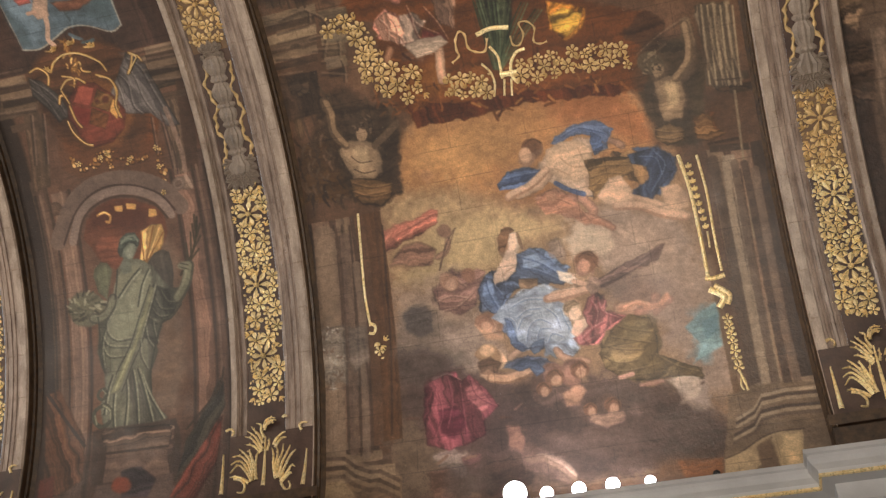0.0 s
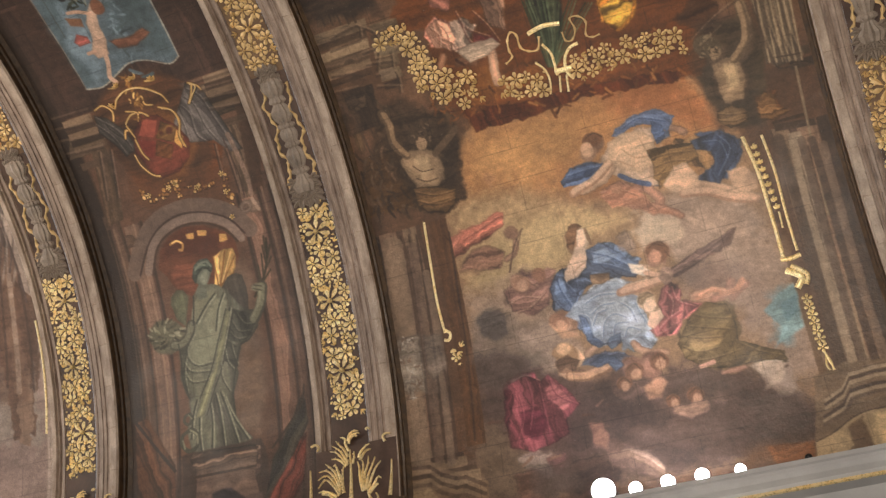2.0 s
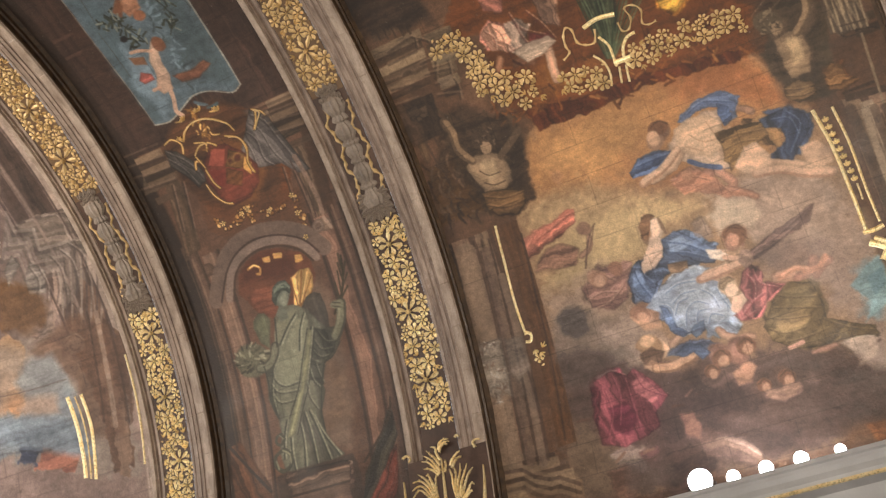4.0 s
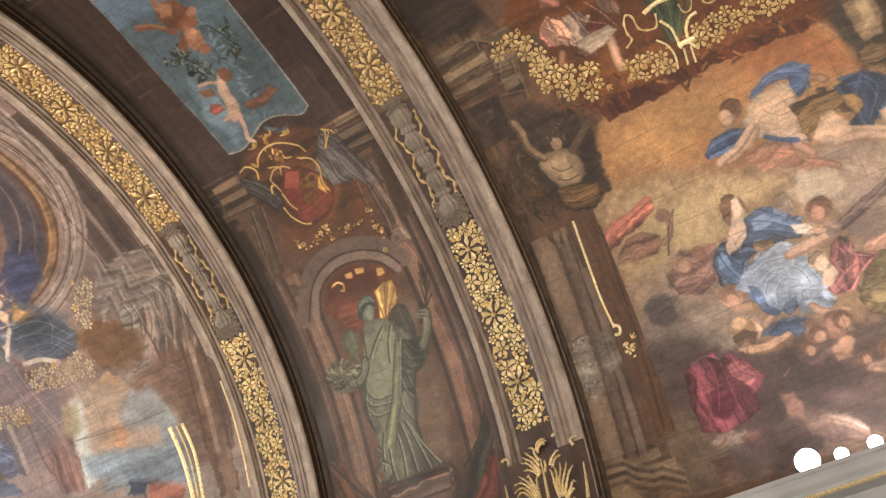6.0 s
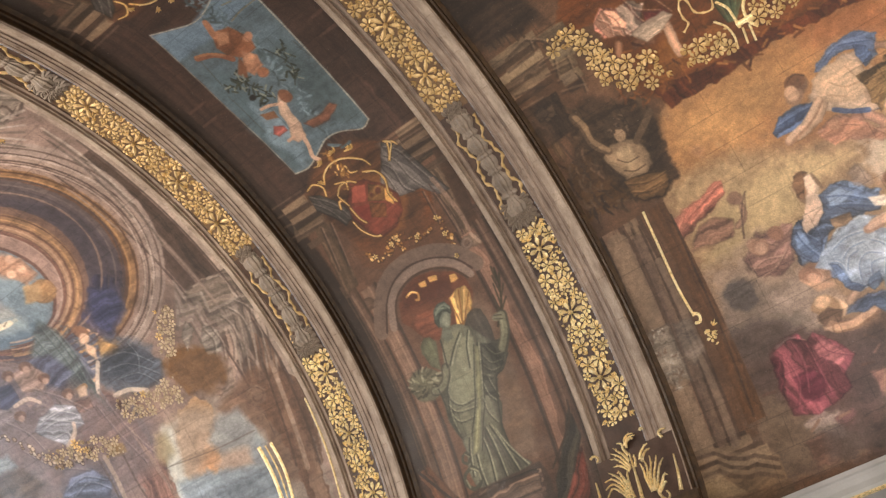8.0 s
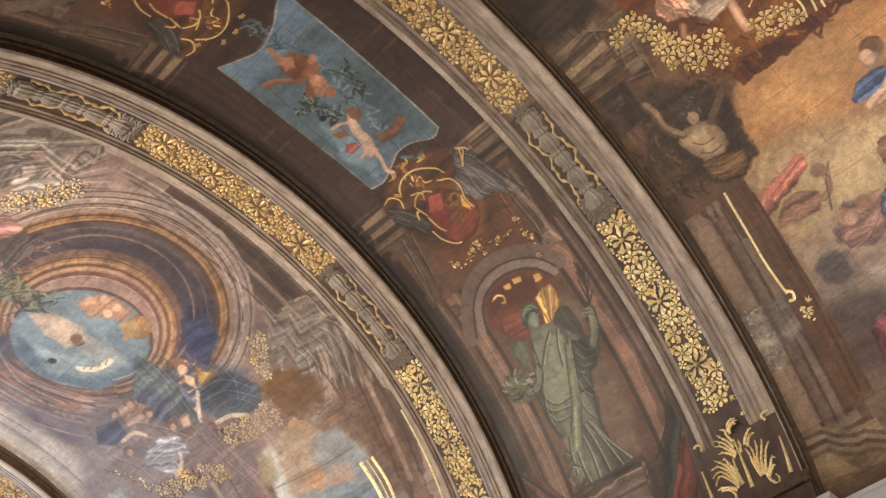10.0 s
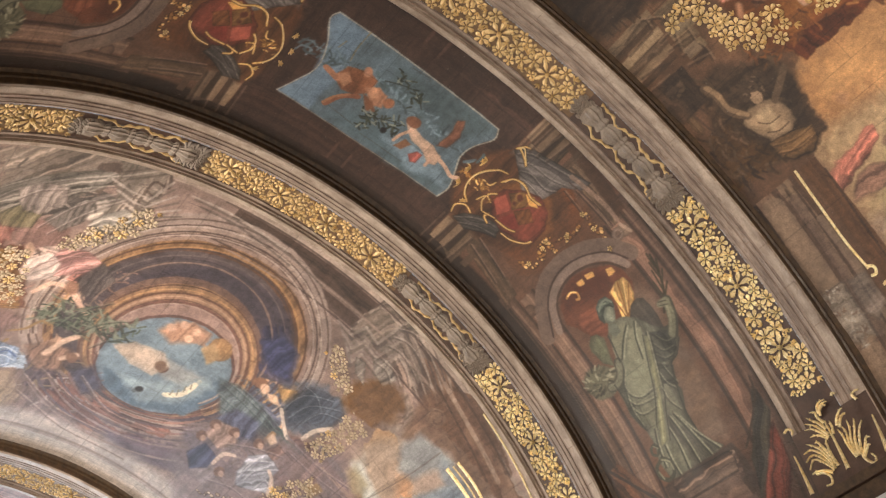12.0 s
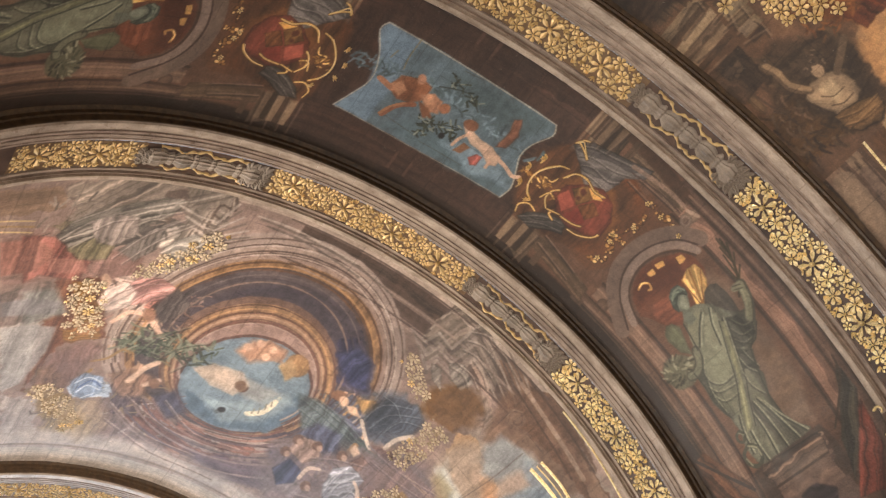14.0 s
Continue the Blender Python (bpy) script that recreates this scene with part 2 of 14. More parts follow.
class Fresco:
    """A painted bay: degrees round the vault by metres along the nave."""

    def __init__(self, th0, th1, y0, y1, step, color):
        self.th0, self.th1, self.y0, self.y1 = th0, th1, y0, y1
        self.n, self.m = int((th1 - th0) * ARC / step) + 1, int((y1 - y0) / step) + 1
        self.s = np.linspace(th0, th1, self.n) * ARC
        self.y = np.linspace(y0, y1, self.m)
        self.c = np.ones((self.n, self.m, 3)) * np.array(color) / 255
        self.wob = cloud(self.n, self.m, 90, 3)
        self.big = cloud(self.n, self.m, 14, 4)
        self.fine = cloud(self.n, self.m, 200, 3)
        self.hatch = np.zeros((self.n, self.m))
        for k in (1, 2):
            small = soft_noise(self.n, max(8, self.m // (3 * k)), self.n // (2 * k))
            self.hatch += small[:, (np.arange(self.m) * small.shape[1] // self.m)] / k
        self.c *= (1 + 0.13 * self.big + 0.04 * self.fine)[..., None]

    def window(self, s0, s1, y0, y1):
        i0, i1 = np.searchsorted(self.s, (s0, s1))
        j0, j1 = np.searchsorted(self.y, (y0, y1))
        return slice(i0, i1), slice(j0, j1)

    def lay(self, w, mask, color, tex=0.035, add=None):
        m = np.clip(mask, 0, 1)[..., None]
        t = 1 + tex * self.wob[w] + 0.03 * self.fine[w] + 0.05 * self.big[w]
        if add is not None:
            t = t + add
        self.c[w] = self.c[w] * (1 - m) + np.array(color) / 255 * t[..., None] * m

    def shape(self, color, pts, soft=0.03, fold=0.0, way=90.0, rim=0.0, alpha=1.0, wide=0.07, wob=1.0):
        """A patch with the outline pts (degrees, metres, in turn). fold: depth of the drapery's folds, which run along way."""
        soft *= 0.6 if soft <= 0.06 else 1.0
        p = [(pts[i] * ARC, pts[i + 1]) for i in range(0, len(pts), 2)]
        e = soft * 2 + 0.06
        w = self.window(min(a for a, _ in p) - e, max(a for a, _ in p) + e, min(b for _, b in p) - e, max(b for _, b in p) + e)
        s, y = self.s[w[0]][:, None], self.y[w[1]][None, :]
        s, y = s + 0 * y, y + 0 * s
        if s.size == 0:
            return
        d, inside = np.full(s.shape, 9.0), np.zeros(s.shape, bool)
        for (s0, y0), (s1, y1) in zip(p, p[1:] + p[:1]):
            ds, dy = s1 - s0, y1 - y0
            k = np.clip(((s - s0) * ds + (y - y0) * dy) / (ds * ds + dy * dy + 1e-9), 0, 1)
            d = np.minimum(d, np.hypot(s - s0 - k * ds, y - y0 - k * dy))
            if abs(dy) > 1e-9:
                inside ^= ((y0 > y) != (y1 > y)) & (s < ds * (y - y0) / dy + s0)
        d = np.where(inside, d, -d) + self.wob[w] * wob * (0.018 + soft * 0.5)
        add = None
        if fold:
            a = radians(way)
            across = (y * math.cos(a) - s * math.sin(a)) / wide + 1.3 * self.big[w] + 0.45 * self.wob[w]
            q = streak(across + 50)
            add = fold * (1.6 * q + 1.1 * streak(across * 2.6 + 900) + 0.7 * streak(across * 6.1 + 300) - 0.8 * np.exp(-(q / 0.12) ** 2))
            add = np.clip(add, -0.5, 0.42) - 0.2 * np.exp(-(d / 0.016) ** 2) * (1 if fold >= 0.2 else 0)
        if rim:
            add = (0 if add is None else add) - rim * np.exp(-np.clip(d, 0, 1) / 0.05)
        self.lay(w, alpha * np.clip(0.5 + d / (2 * soft + 1e-6), 0, 1), color, add=add)

    def stroke(self, color, width, pts, soft=0.012, alpha=1.0, wob=1.0):
        """A line of paint through pts (degrees, metres, in turn)."""
        p = [(pts[i] * ARC, pts[i + 1]) for i in range(0, len(pts), 2)]
        soft *= 0.65
        if len(p) > 2:
            p = smooth_line(p, 4 * (len(p) - 1))
        e = width + soft * 2 + 0.05
        for (s0, y0), (s1, y1) in zip(p, p[1:]):
            w = self.window(min(s0, s1) - e, max(s0, s1) + e, min(y0, y1) - e, max(y0, y1) + e)
            s, y = self.s[w[0]][:, None], self.y[w[1]][None, :]
            if s.size == 0 or y.size == 0:
                continue
            ds, dy = s1 - s0, y1 - y0
            k = np.clip(((s - s0) * ds + (y - y0) * dy) / (ds * ds + dy * dy + 1e-9), 0, 1)
            d = width / 2 - np.hypot(s - s0 - k * ds, y - y0 - k * dy) + self.wob[w] * wob * min(0.012, width * 0.15)
            self.lay(w, alpha * np.clip(0.5 + d / (2 * soft), 0, 1), color)

    def disc(self, color, th, y, a, b, soft=0.03, fold=0.0, way=90.0, rim=0.12, alpha=1.0):
        """A round patch at th, y with the half axes a and b, each in metres up the curve and along the nave."""
        pts = []
        for k in range(44):
            u, v = math.cos(k * math.tau / 44), math.sin(k * math.tau / 44)
            pts += [th + (a[0] * u + b[0] * v) / ARC, y + a[1] * u + b[1] * v]
        self.shape(color, pts, soft, min(fold, 0.19), way, rim, alpha, 0.07, 0.5)

    def loop(self, color, width, th, y, a, b, a0, a1, alpha=0.85):
        """Part of a ring, from a0 to a1 degrees, round th, y with the half axes a and b."""
        pts, n = [], 40
        for k in range(n + 1):
            q = radians(a0 + (a1 - a0) * k / n)
            u, v = math.cos(q), math.sin(q)
            pts += [th + (a[0] * u + b[0] * v) / ARC, y + a[1] * u + b[1] * v]
        self.stroke(color, width, pts, alpha=alpha)

    def oval(self, color, th, y, rs, ry, soft=0.03, fold=0.0, way=90.0, rim=0.12, alpha=1.0, turn=0.0):
        pts, c, s = [], math.cos(radians(turn)), math.sin(radians(turn))
        for k in range(14):
            a = k * math.tau / 14
            u, v = rs * math.cos(a), ry * math.sin(a)
            pts += [th + (u * c - v * s) / ARC, y + u * s + v * c]
        self.shape(color, pts, soft, fold, way, rim, alpha)

    def band(self, color, th0, th1, y0, y1, soft=0.012, tex=0.10, alpha=1.0, fold=0.0, way=0.0):
        """A straight-edged field; its streaks run round the vault (way 0) or along the nave (90)."""
        self.shape(color, (th0, y0, th0, y1, th1, y1, th1, y0), soft, fold, way, 0.0, alpha, 0.05, 0.25)

    def daubs(self, colors, pts, count, size, way=None):
        """Loose short brush marks strewn over the box pts (degrees and metres, two corners)."""
        (t0, t1), (y0, y1) = sorted(pts[::2]), sorted(pts[1::2])
        for k in range(count):
            a = rng.uniform(0, 360) if way is None else way + rng.normal(0, 25)
            t, y, q = rng.uniform(t0, t1), rng.uniform(y0, y1), size * rng.uniform(0.5, 1.3)
            u, v = q * math.cos(radians(a)) / ARC, q * math.sin(radians(a))
            col = np.array(colors[rng.integers(len(colors))]) * rng.uniform(0.85, 1.15)
            self.stroke(col, q * 0.38, (t - u, y - v, t + u * 0.3 + v, y + v * 0.3 + u * ARC * 0.3, t + u, y + v), 0.02, 0.8)

    def joints(self, rise, run, dark=0.16):
        """The stone courses that show through the paint as fine grey joints."""
        k, row = 0, self.th0 * ARC
        while row < self.s[-1]:
            i = min(self.n - 1, np.searchsorted(self.s, row))
            self.c[i:i + 1] *= 1 - dark * np.clip(0.7 + self.big[i:i + 1, :, None], 0, 1)
            y = self.y0 + run * (0.15 + 0.5 * (k % 2)) + rng.uniform(-0.1, 0.1)
            while y < self.y1:
                j = min(self.m - 1, np.searchsorted(self.y, y))
                ii = slice(i, min(self.n, i + int(rise / (self.s[1] - self.s[0]))))
                self.c[ii, j:j + 1] *= 1 - dark * np.clip(0.5 + self.big[ii, j:j + 1, None], 0, 1)
                y += run * rng.uniform(0.8, 1.2)
            row, k = row + rise, k + 1

    def age(self, veil, reach):
        """Lets the paint sink into its surroundings: each spot takes on a share of the mean within reach metres."""
        k = max(1, int(reach / (self.y[1] - self.y[0])))
        soft = self.c
        for axis in (0, 1, 0, 1):
            pad = [(0, 0)] * 3
            pad[axis] = (k + 1, k)
            run = np.cumsum(np.pad(soft, pad, "edge"), axis)
            n = soft.shape[axis]
            soft = (np.take(run, range(2 * k + 1, 2 * k + 1 + n), axis) - np.take(run, range(n), axis)) / (2 * k + 1)
        self.c = self.c * (1 - veil) + soft * veil

    def mirrored(self, other_axis=90.0):
        """Paints the far half of the vault with the mirror image of the near half."""
        for i in range(self.n):
            th = self.s[i] / ARC
            if th > other_axis:
                k = np.searchsorted(self.s, (2 * other_axis - th) * ARC)
                if 0 <= k < self.n:
                    self.c[i] = self.c[k]

    def build(self, name, material, label, chroma=0.85, depth=1.15):
        n, m = self.n, self.m
        wear = cloud(n, m, 40, 5)
        self.c *= (1 + 0.05 * wear + 0.045 * rng.uniform(-1, 1, (n, m)) + 0.042 * self.hatch)[..., None]
        grey = self.c.mean(2, keepdims=True)
        c = np.clip(0.37 * (np.clip(grey + (self.c - grey) * chroma, 0.004, 1) / 0.37) ** depth, 0.004, 1)
        c = np.where(c < 0.04045, c / 12.92, ((c + 0.055) / 1.055) ** 2.4) * PIGMENT
        a = self.s / ARC * math.pi / 180
        r = VLT + 0.006 * self.big
        co = np.empty((n, m, 3))
        co[..., 0], co[..., 1], co[..., 2] = r * np.cos(a)[:, None], self.y[None, :], SPR + r * np.sin(a)[:, None]
        i = np.arange((n - 1) * (m - 1))
        q = (i // (m - 1)) * m + i % (m - 1)
        quads = np.stack((q, q + 1, q + m + 1, q + m), 1)
        me = bpy.data.meshes.new(name)
        me.vertices.add(n * m)
        me.vertices.foreach_set("co", co.ravel())
        me.loops.add(quads.size)
        me.loops.foreach_set("vertex_index", quads.ravel())
        me.polygons.add(len(quads))
        me.polygons.foreach_set("loop_start", np.arange(0, quads.size, 4))
        me.update(calc_edges=True)
        me.polygons.foreach_set("use_smooth", np.ones(len(quads), bool))
        att = me.color_attributes.new("pigment", "FLOAT_COLOR", "POINT")
        att.data.foreach_set("color", np.concatenate((c, np.ones((n, m, 1))), 2).ravel())
        me.materials.append(material)
        return tagged(new(name, me), label, "ceiling", kind="structure")


# ---- the painted bays of the vault ----
bay = Fresco(8, 84, -2.2, 5.52, 0.0145, (96, 70, 51))
# the open sky of the scene and its banks of cloud
bay.shape((138, 109, 82), (57.2, 3.72, 58.2, 3.01, 58.5, 1.68, 58.8, -0.06, 53.5, -0.47, 48.4, -0.79, 38.2, -0.89, 26.0, -1.01, 12.9, -0.99, 11.1, -0.55, 11.9, 4.33, 29.5, 4.26, 40.8, 4.31, 47.6, 4.15, 52.7, 3.74), soft=0.03)
bay.shape((163, 118, 76), (57.2, 3.72, 58.0, 3.02, 58.4, 1.68, 58.5, -0.01, 53.5, -0.47, 48.6, -0.66, 44.7, -0.08, 46.8, 1.97, 48.3, 3.07, 49.4, 3.91), soft=0.2)
bay.shape((174, 133, 88), (56.3, 3.35, 56.9, 2.10, 54.4, 1.51, 50.1, 1.89, 50.0, 2.84, 52.4, 3.55), soft=0.24, alpha=0.7)
bay.shape((141, 89, 55), (57.2, 1.16, 57.9, 0.05, 52.5, -0.45, 49.4, -0.55, 52.1, 0.19, 54.4, 0.86), soft=0.14, alpha=0.75)
bay.shape((143, 91, 57), (50.4, 2.07, 48.0, 1.38, 45.1, 1.26, 46.1, 1.98), soft=0.16, alpha=0.5)
bay.shape((161, 134, 100), (49.5, 4.01, 49.0, 2.86, 45.4, 2.00, 42.6, 1.14, 40.3, 1.19, 41.0, 2.28, 40.4, 3.43, 41.2, 4.09), soft=0.18)
bay.shape((168, 144, 107), (45.3, 3.43, 44.6, 2.11, 42.8, 1.59, 39.0, 2.32, 37.0, 3.49, 39.0, 4.03), soft=0.18)
bay.shape((156, 132, 114), (42.1, 1.06, 44.4, 0.19, 40.1, -0.72, 34.9, -0.81, 28.8, -0.87, 32.3, -0.23, 36.0, 0.56, 38.7, 1.04), soft=0.14, fold=0.06, way=-121)
bay.shape((174, 154, 133), (40.3, 1.19, 42.1, 1.06, 42.0, 0.74, 39.6, 0.71, 38.5, 0.87, 38.8, 1.13), soft=0.08)
bay.shape((152, 128, 110), (36.7, 0.55, 36.2, -0.85, 24.7, -0.98, 20.0, -1.02, 20.0, -0.45, 29.9, -0.00), soft=0.12)
bay.shape((137, 115, 97), (37.8, 4.15, 39.2, 3.07, 34.5, 2.59, 29.1, 2.68, 29.4, 4.16), soft=0.18)
bay.shape((85, 68, 60), (31.3, 4.24, 30.6, 3.49, 27.7, 2.70, 23.4, 1.87, 24.8, 0.80, 21.9, 0.01, 18.5, -0.65, 12.8, -1.02, 11.0, -0.63, 11.9, 4.33), soft=0.18, fold=0.07, way=-104)
bay.shape((70, 56, 52), (24.4, 2.74, 23.4, 1.87, 20.3, 1.57, 16.8, 1.96, 15.7, 2.83, 19.2, 2.98), soft=0.16)
bay.shape((95, 77, 68), (21.0, 1.55, 22.0, 0.68, 17.8, -0.07, 14.1, 0.17, 14.6, 1.23), soft=0.18, fold=0.08, way=-109)
bay.shape((79, 62, 53), (25.4, 0.70, 21.8, -0.08, 18.0, -0.48, 15.0, -0.25, 18.5, 0.58), soft=0.14)
bay.shape((102, 75, 55), (13.6, 0.27, 13.8, -0.70, 11.0, -0.59, 11.2, 0.47), soft=0.08)
bay.shape((101, 83, 67), (22.7, 4.31, 21.3, 3.68, 17.6, 3.35, 13.1, 2.94, 12.6, 4.33), soft=0.14)
bay.shape((79, 68, 61), (30.5, 4.15, 30.3, 3.59, 27.8, 3.34, 26.1, 3.64, 27.3, 4.09), soft=0.1)
bay.shape((140, 120, 106), (32.0, 3.38, 30.4, 2.66, 26.7, 2.44, 26.2, 2.90, 28.5, 3.33), soft=0.1, fold=0.12, way=-138)
bay.shape((148, 128, 114), (23.5, -0.03, 22.2, -0.58, 18.5, -0.59, 18.2, -0.32, 21.0, -0.14), soft=0.06)
bay.shape((120, 136, 136), (29.6, -0.50, 30.4, -0.92, 26.1, -0.93, 23.7, -0.66, 24.6, -0.41, 27.1, -0.62), soft=0.07, fold=0.1, way=179)
bay.shape((101, 78, 68), (34.8, 0.63, 36.4, 0.29, 38.1, -0.33, 36.5, -0.20, 35.0, 0.32, 33.6, 0.52), soft=0.04, fold=0.2, way=-69)
bay.shape((129, 106, 93), (34.9, 0.76, 35.6, 0.22, 33.6, -0.26, 31.2, -0.03, 32.0, 0.56), soft=0.1)
# cloaks and limbs as loose plain masses of colour
bay.shape((69, 81, 105), (49.9, -0.10, 49.6, -0.51, 47.9, -0.76, 45.7, -0.68, 43.8, -0.40, 44.8, 0.02, 45.8, -0.25, 47.6, -0.40), soft=0.03, fold=0.3, way=-161)
bay.shape((75, 89, 114), (52.1, 1.17, 53.3, 0.98, 53.9, 0.69, 54.0, 0.37, 52.5, 0.14, 51.7, 0.22, 52.6, 0.45, 52.7, 0.77, 52.0, 0.99), soft=0.02, fold=0.28, way=-86)
bay.shape((91, 105, 129), (53.0, 0.37, 52.0, 0.17, 50.4, 0.28, 49.8, 0.50, 51.4, 0.51), soft=0.03, fold=0.25, way=-175)
bay.shape((65, 77, 104), (47.8, 1.11, 46.3, 0.69, 45.1, 0.61, 45.7, 0.98), soft=0.02, fold=0.2, way=-116)
bay.shape((90, 109, 138), (48.7, 2.06, 49.8, 1.94, 50.0, 1.61, 49.1, 1.25, 47.7, 1.46, 47.7, 1.81), soft=0.025, fold=0.25, way=-89)
bay.shape((186, 158, 134), (49.4, 1.50, 51.5, 1.16, 52.6, 0.72, 51.8, 0.51, 49.8, 0.52, 48.1, 0.45, 45.2, 0.53, 45.3, 0.71, 46.3, 1.04, 48.0, 1.33), soft=0.035, fold=0.1, way=-131, rim=0.15)
bay.shape((168, 138, 114), (49.4, 0.80, 49.7, 0.43, 47.9, 0.31, 45.5, 0.51, 46.4, 0.72), soft=0.05, fold=0.1, way=-160)
bay.shape((115, 88, 59), (48.1, 0.54, 49.8, 0.20, 49.5, -0.11, 47.7, -0.30, 45.5, -0.19, 46.5, 0.14, 46.0, 0.37, 44.8, 0.63), soft=0.025, fold=0.38, way=-165)
bay.shape((145, 116, 81), (48.7, 0.36, 49.1, 0.08, 47.6, 0.07, 47.1, 0.31), soft=0.03, fold=0.3, way=-165)
bay.disc((108, 80, 60), 51.9, 1.46, (-0.03, -0.16), (-0.14, 0.03), soft=0.04, rim=0)
bay.disc((140, 109, 87), 51.1, 1.57, (-0.02, -0.13), (-0.15, 0.03), soft=0.035, rim=0)
bay.disc((178, 139, 111), 51.2, 1.59, (-0.01, -0.07), (-0.09, 0.02), soft=0.05, rim=0)
bay.stroke((121, 100, 82), 0.154, (49.2, 1.21, 47.6, 1.44, 46.9, 1.80), soft=0.02, alpha=0.8)
bay.stroke((168, 138, 114), 0.117, (49.2, 1.21, 47.6, 1.44, 46.9, 1.80), soft=0.03)
bay.stroke((194, 160, 132), 0.047, (49.3, 1.21, 47.7, 1.44, 47.0, 1.80), soft=0.03, alpha=0.8)
bay.stroke((99, 77, 63), 0.113, (52.0, 0.45, 51.1, 0.17, 50.4, 0.05), soft=0.02, alpha=0.8)
bay.stroke((138, 107, 88), 0.086, (52.0, 0.45, 51.1, 0.17, 50.4, 0.05), soft=0.03)
bay.stroke((160, 124, 102), 0.034, (52.1, 0.44, 51.2, 0.17, 50.5, 0.05), soft=0.03, alpha=0.8)
bay.stroke((121, 100, 82), 0.215, (46.8, 0.26, 44.8, 0.24, 44.0, 0.00), soft=0.02, alpha=0.8)
bay.stroke((168, 138, 114), 0.163, (46.8, 0.26, 44.8, 0.24, 44.0, 0.00), soft=0.03)
bay.stroke((194, 160, 132), 0.065, (46.9, 0.26, 44.9, 0.23, 44.1, 0.00), soft=0.03, alpha=0.8)
bay.stroke((121, 100, 82), 0.143, (44.5, 0.12, 43.0, -0.31, 40.9, -0.75), soft=0.02, alpha=0.8)
bay.stroke((168, 138, 114), 0.108, (44.5, 0.12, 43.0, -0.31, 40.9, -0.75), soft=0.03)
bay.stroke((194, 160, 132), 0.043, (44.6, 0.11, 43.1, -0.31, 41.0, -0.76), soft=0.03, alpha=0.8)
bay.shape((147, 109, 88), (46.2, 1.56, 46.9, 1.22, 45.8, 0.99, 44.5, 1.08, 45.0, 1.45), soft=0.03, fold=0.2, way=-120)
bay.stroke((111, 83, 68), 0.143, (45.2, 0.82, 43.5, 0.66, 42.3, 0.78), soft=0.02, alpha=0.8)
bay.stroke((155, 115, 94), 0.109, (45.2, 0.82, 43.5, 0.66, 42.3, 0.78), soft=0.03)
bay.stroke((179, 133, 109), 0.043, (45.3, 0.82, 43.6, 0.66, 42.4, 0.78), soft=0.03, alpha=0.8)
bay.stroke((108, 80, 65), 0.122, (43.8, 1.11, 42.6, 0.70, 41.1, 0.41), soft=0.02, alpha=0.8)
bay.stroke((151, 111, 90), 0.093, (43.8, 1.11, 42.6, 0.70, 41.1, 0.41), soft=0.03)
bay.stroke((175, 129, 105), 0.037, (43.9, 1.11, 42.7, 0.70, 41.2, 0.41), soft=0.03, alpha=0.8)
bay.disc((123, 89, 73), 45.3, 0.97, (-0.02, -0.09), (-0.11, 0.02), soft=0.035, rim=0)
bay.disc((156, 114, 93), 45.4, 0.98, (-0.01, -0.05), (-0.07, 0.01), soft=0.05, rim=0)
bay.shape((144, 94, 78), (45.6, 4.14, 46.3, 3.77, 46.0, 3.55, 47.1, 3.24, 45.5, 3.21, 44.0, 3.50, 43.8, 3.77, 42.9, 4.04, 42.9, 4.17), soft=0.035, fold=0.3, way=-75)
bay.shape((151, 109, 92), (42.3, 3.97, 42.9, 3.62, 41.7, 3.35, 40.6, 3.63, 41.2, 4.09), soft=0.05, fold=0.2)
bay.disc((117, 91, 75), 44.2, 3.11, (-0.02, -0.11), (-0.12, 0.02), soft=0.035, rim=0)
bay.disc((149, 115, 95), 44.3, 3.13, (-0.01, -0.06), (-0.07, 0.01), soft=0.05, rim=0)
bay.stroke((99, 77, 63), 0.093, (43.1, 3.07, 41.7, 3.12, 41.2, 3.27), soft=0.02, alpha=0.8)
bay.stroke((138, 107, 88), 0.071, (43.1, 3.07, 41.7, 3.12, 41.2, 3.27), soft=0.03)
bay.stroke((160, 124, 102), 0.028, (43.1, 3.07, 41.8, 3.11, 41.2, 3.27), soft=0.03, alpha=0.8)
bay.stroke((82, 64, 54), 0.028, (44.3, 2.92, 42.7, 3.09, 39.6, 3.27), alpha=0.8)
bay.shape((160, 118, 86), (51.5, 3.40, 52.0, 3.25, 51.0, 3.14, 50.3, 3.26), soft=0.06, alpha=0.6)
bay.shape((132, 101, 91), (37.6, 3.40, 39.4, 3.07, 38.1, 2.62, 35.2, 2.65, 34.8, 3.15, 35.8, 3.41), soft=0.06, fold=0.25, way=-158)
bay.disc((130, 103, 87), 38.1, 3.18, (-0.02, -0.12), (-0.14, 0.02), soft=0.035, rim=0)
bay.disc((166, 130, 110), 38.3, 3.20, (-0.01, -0.07), (-0.09, 0.01), soft=0.05, rim=0)
bay.shape((102, 84, 76), (34.7, 3.91, 35.8, 3.65, 34.5, 3.43, 32.5, 3.51, 32.3, 3.80), soft=0.06, fold=0.2)
bay.shape((146, 113, 101), (37.9, 3.09, 38.0, 2.67, 35.6, 2.68, 35.3, 3.00), soft=0.04, fold=0.3, way=142)
bay.shape((72, 82, 101), (36.5, 2.68, 38.3, 2.45, 38.7, 2.09, 36.4, 1.95, 34.7, 2.22, 32.9, 2.43, 32.3, 2.61, 34.3, 2.71), soft=0.025, fold=0.35, way=152)
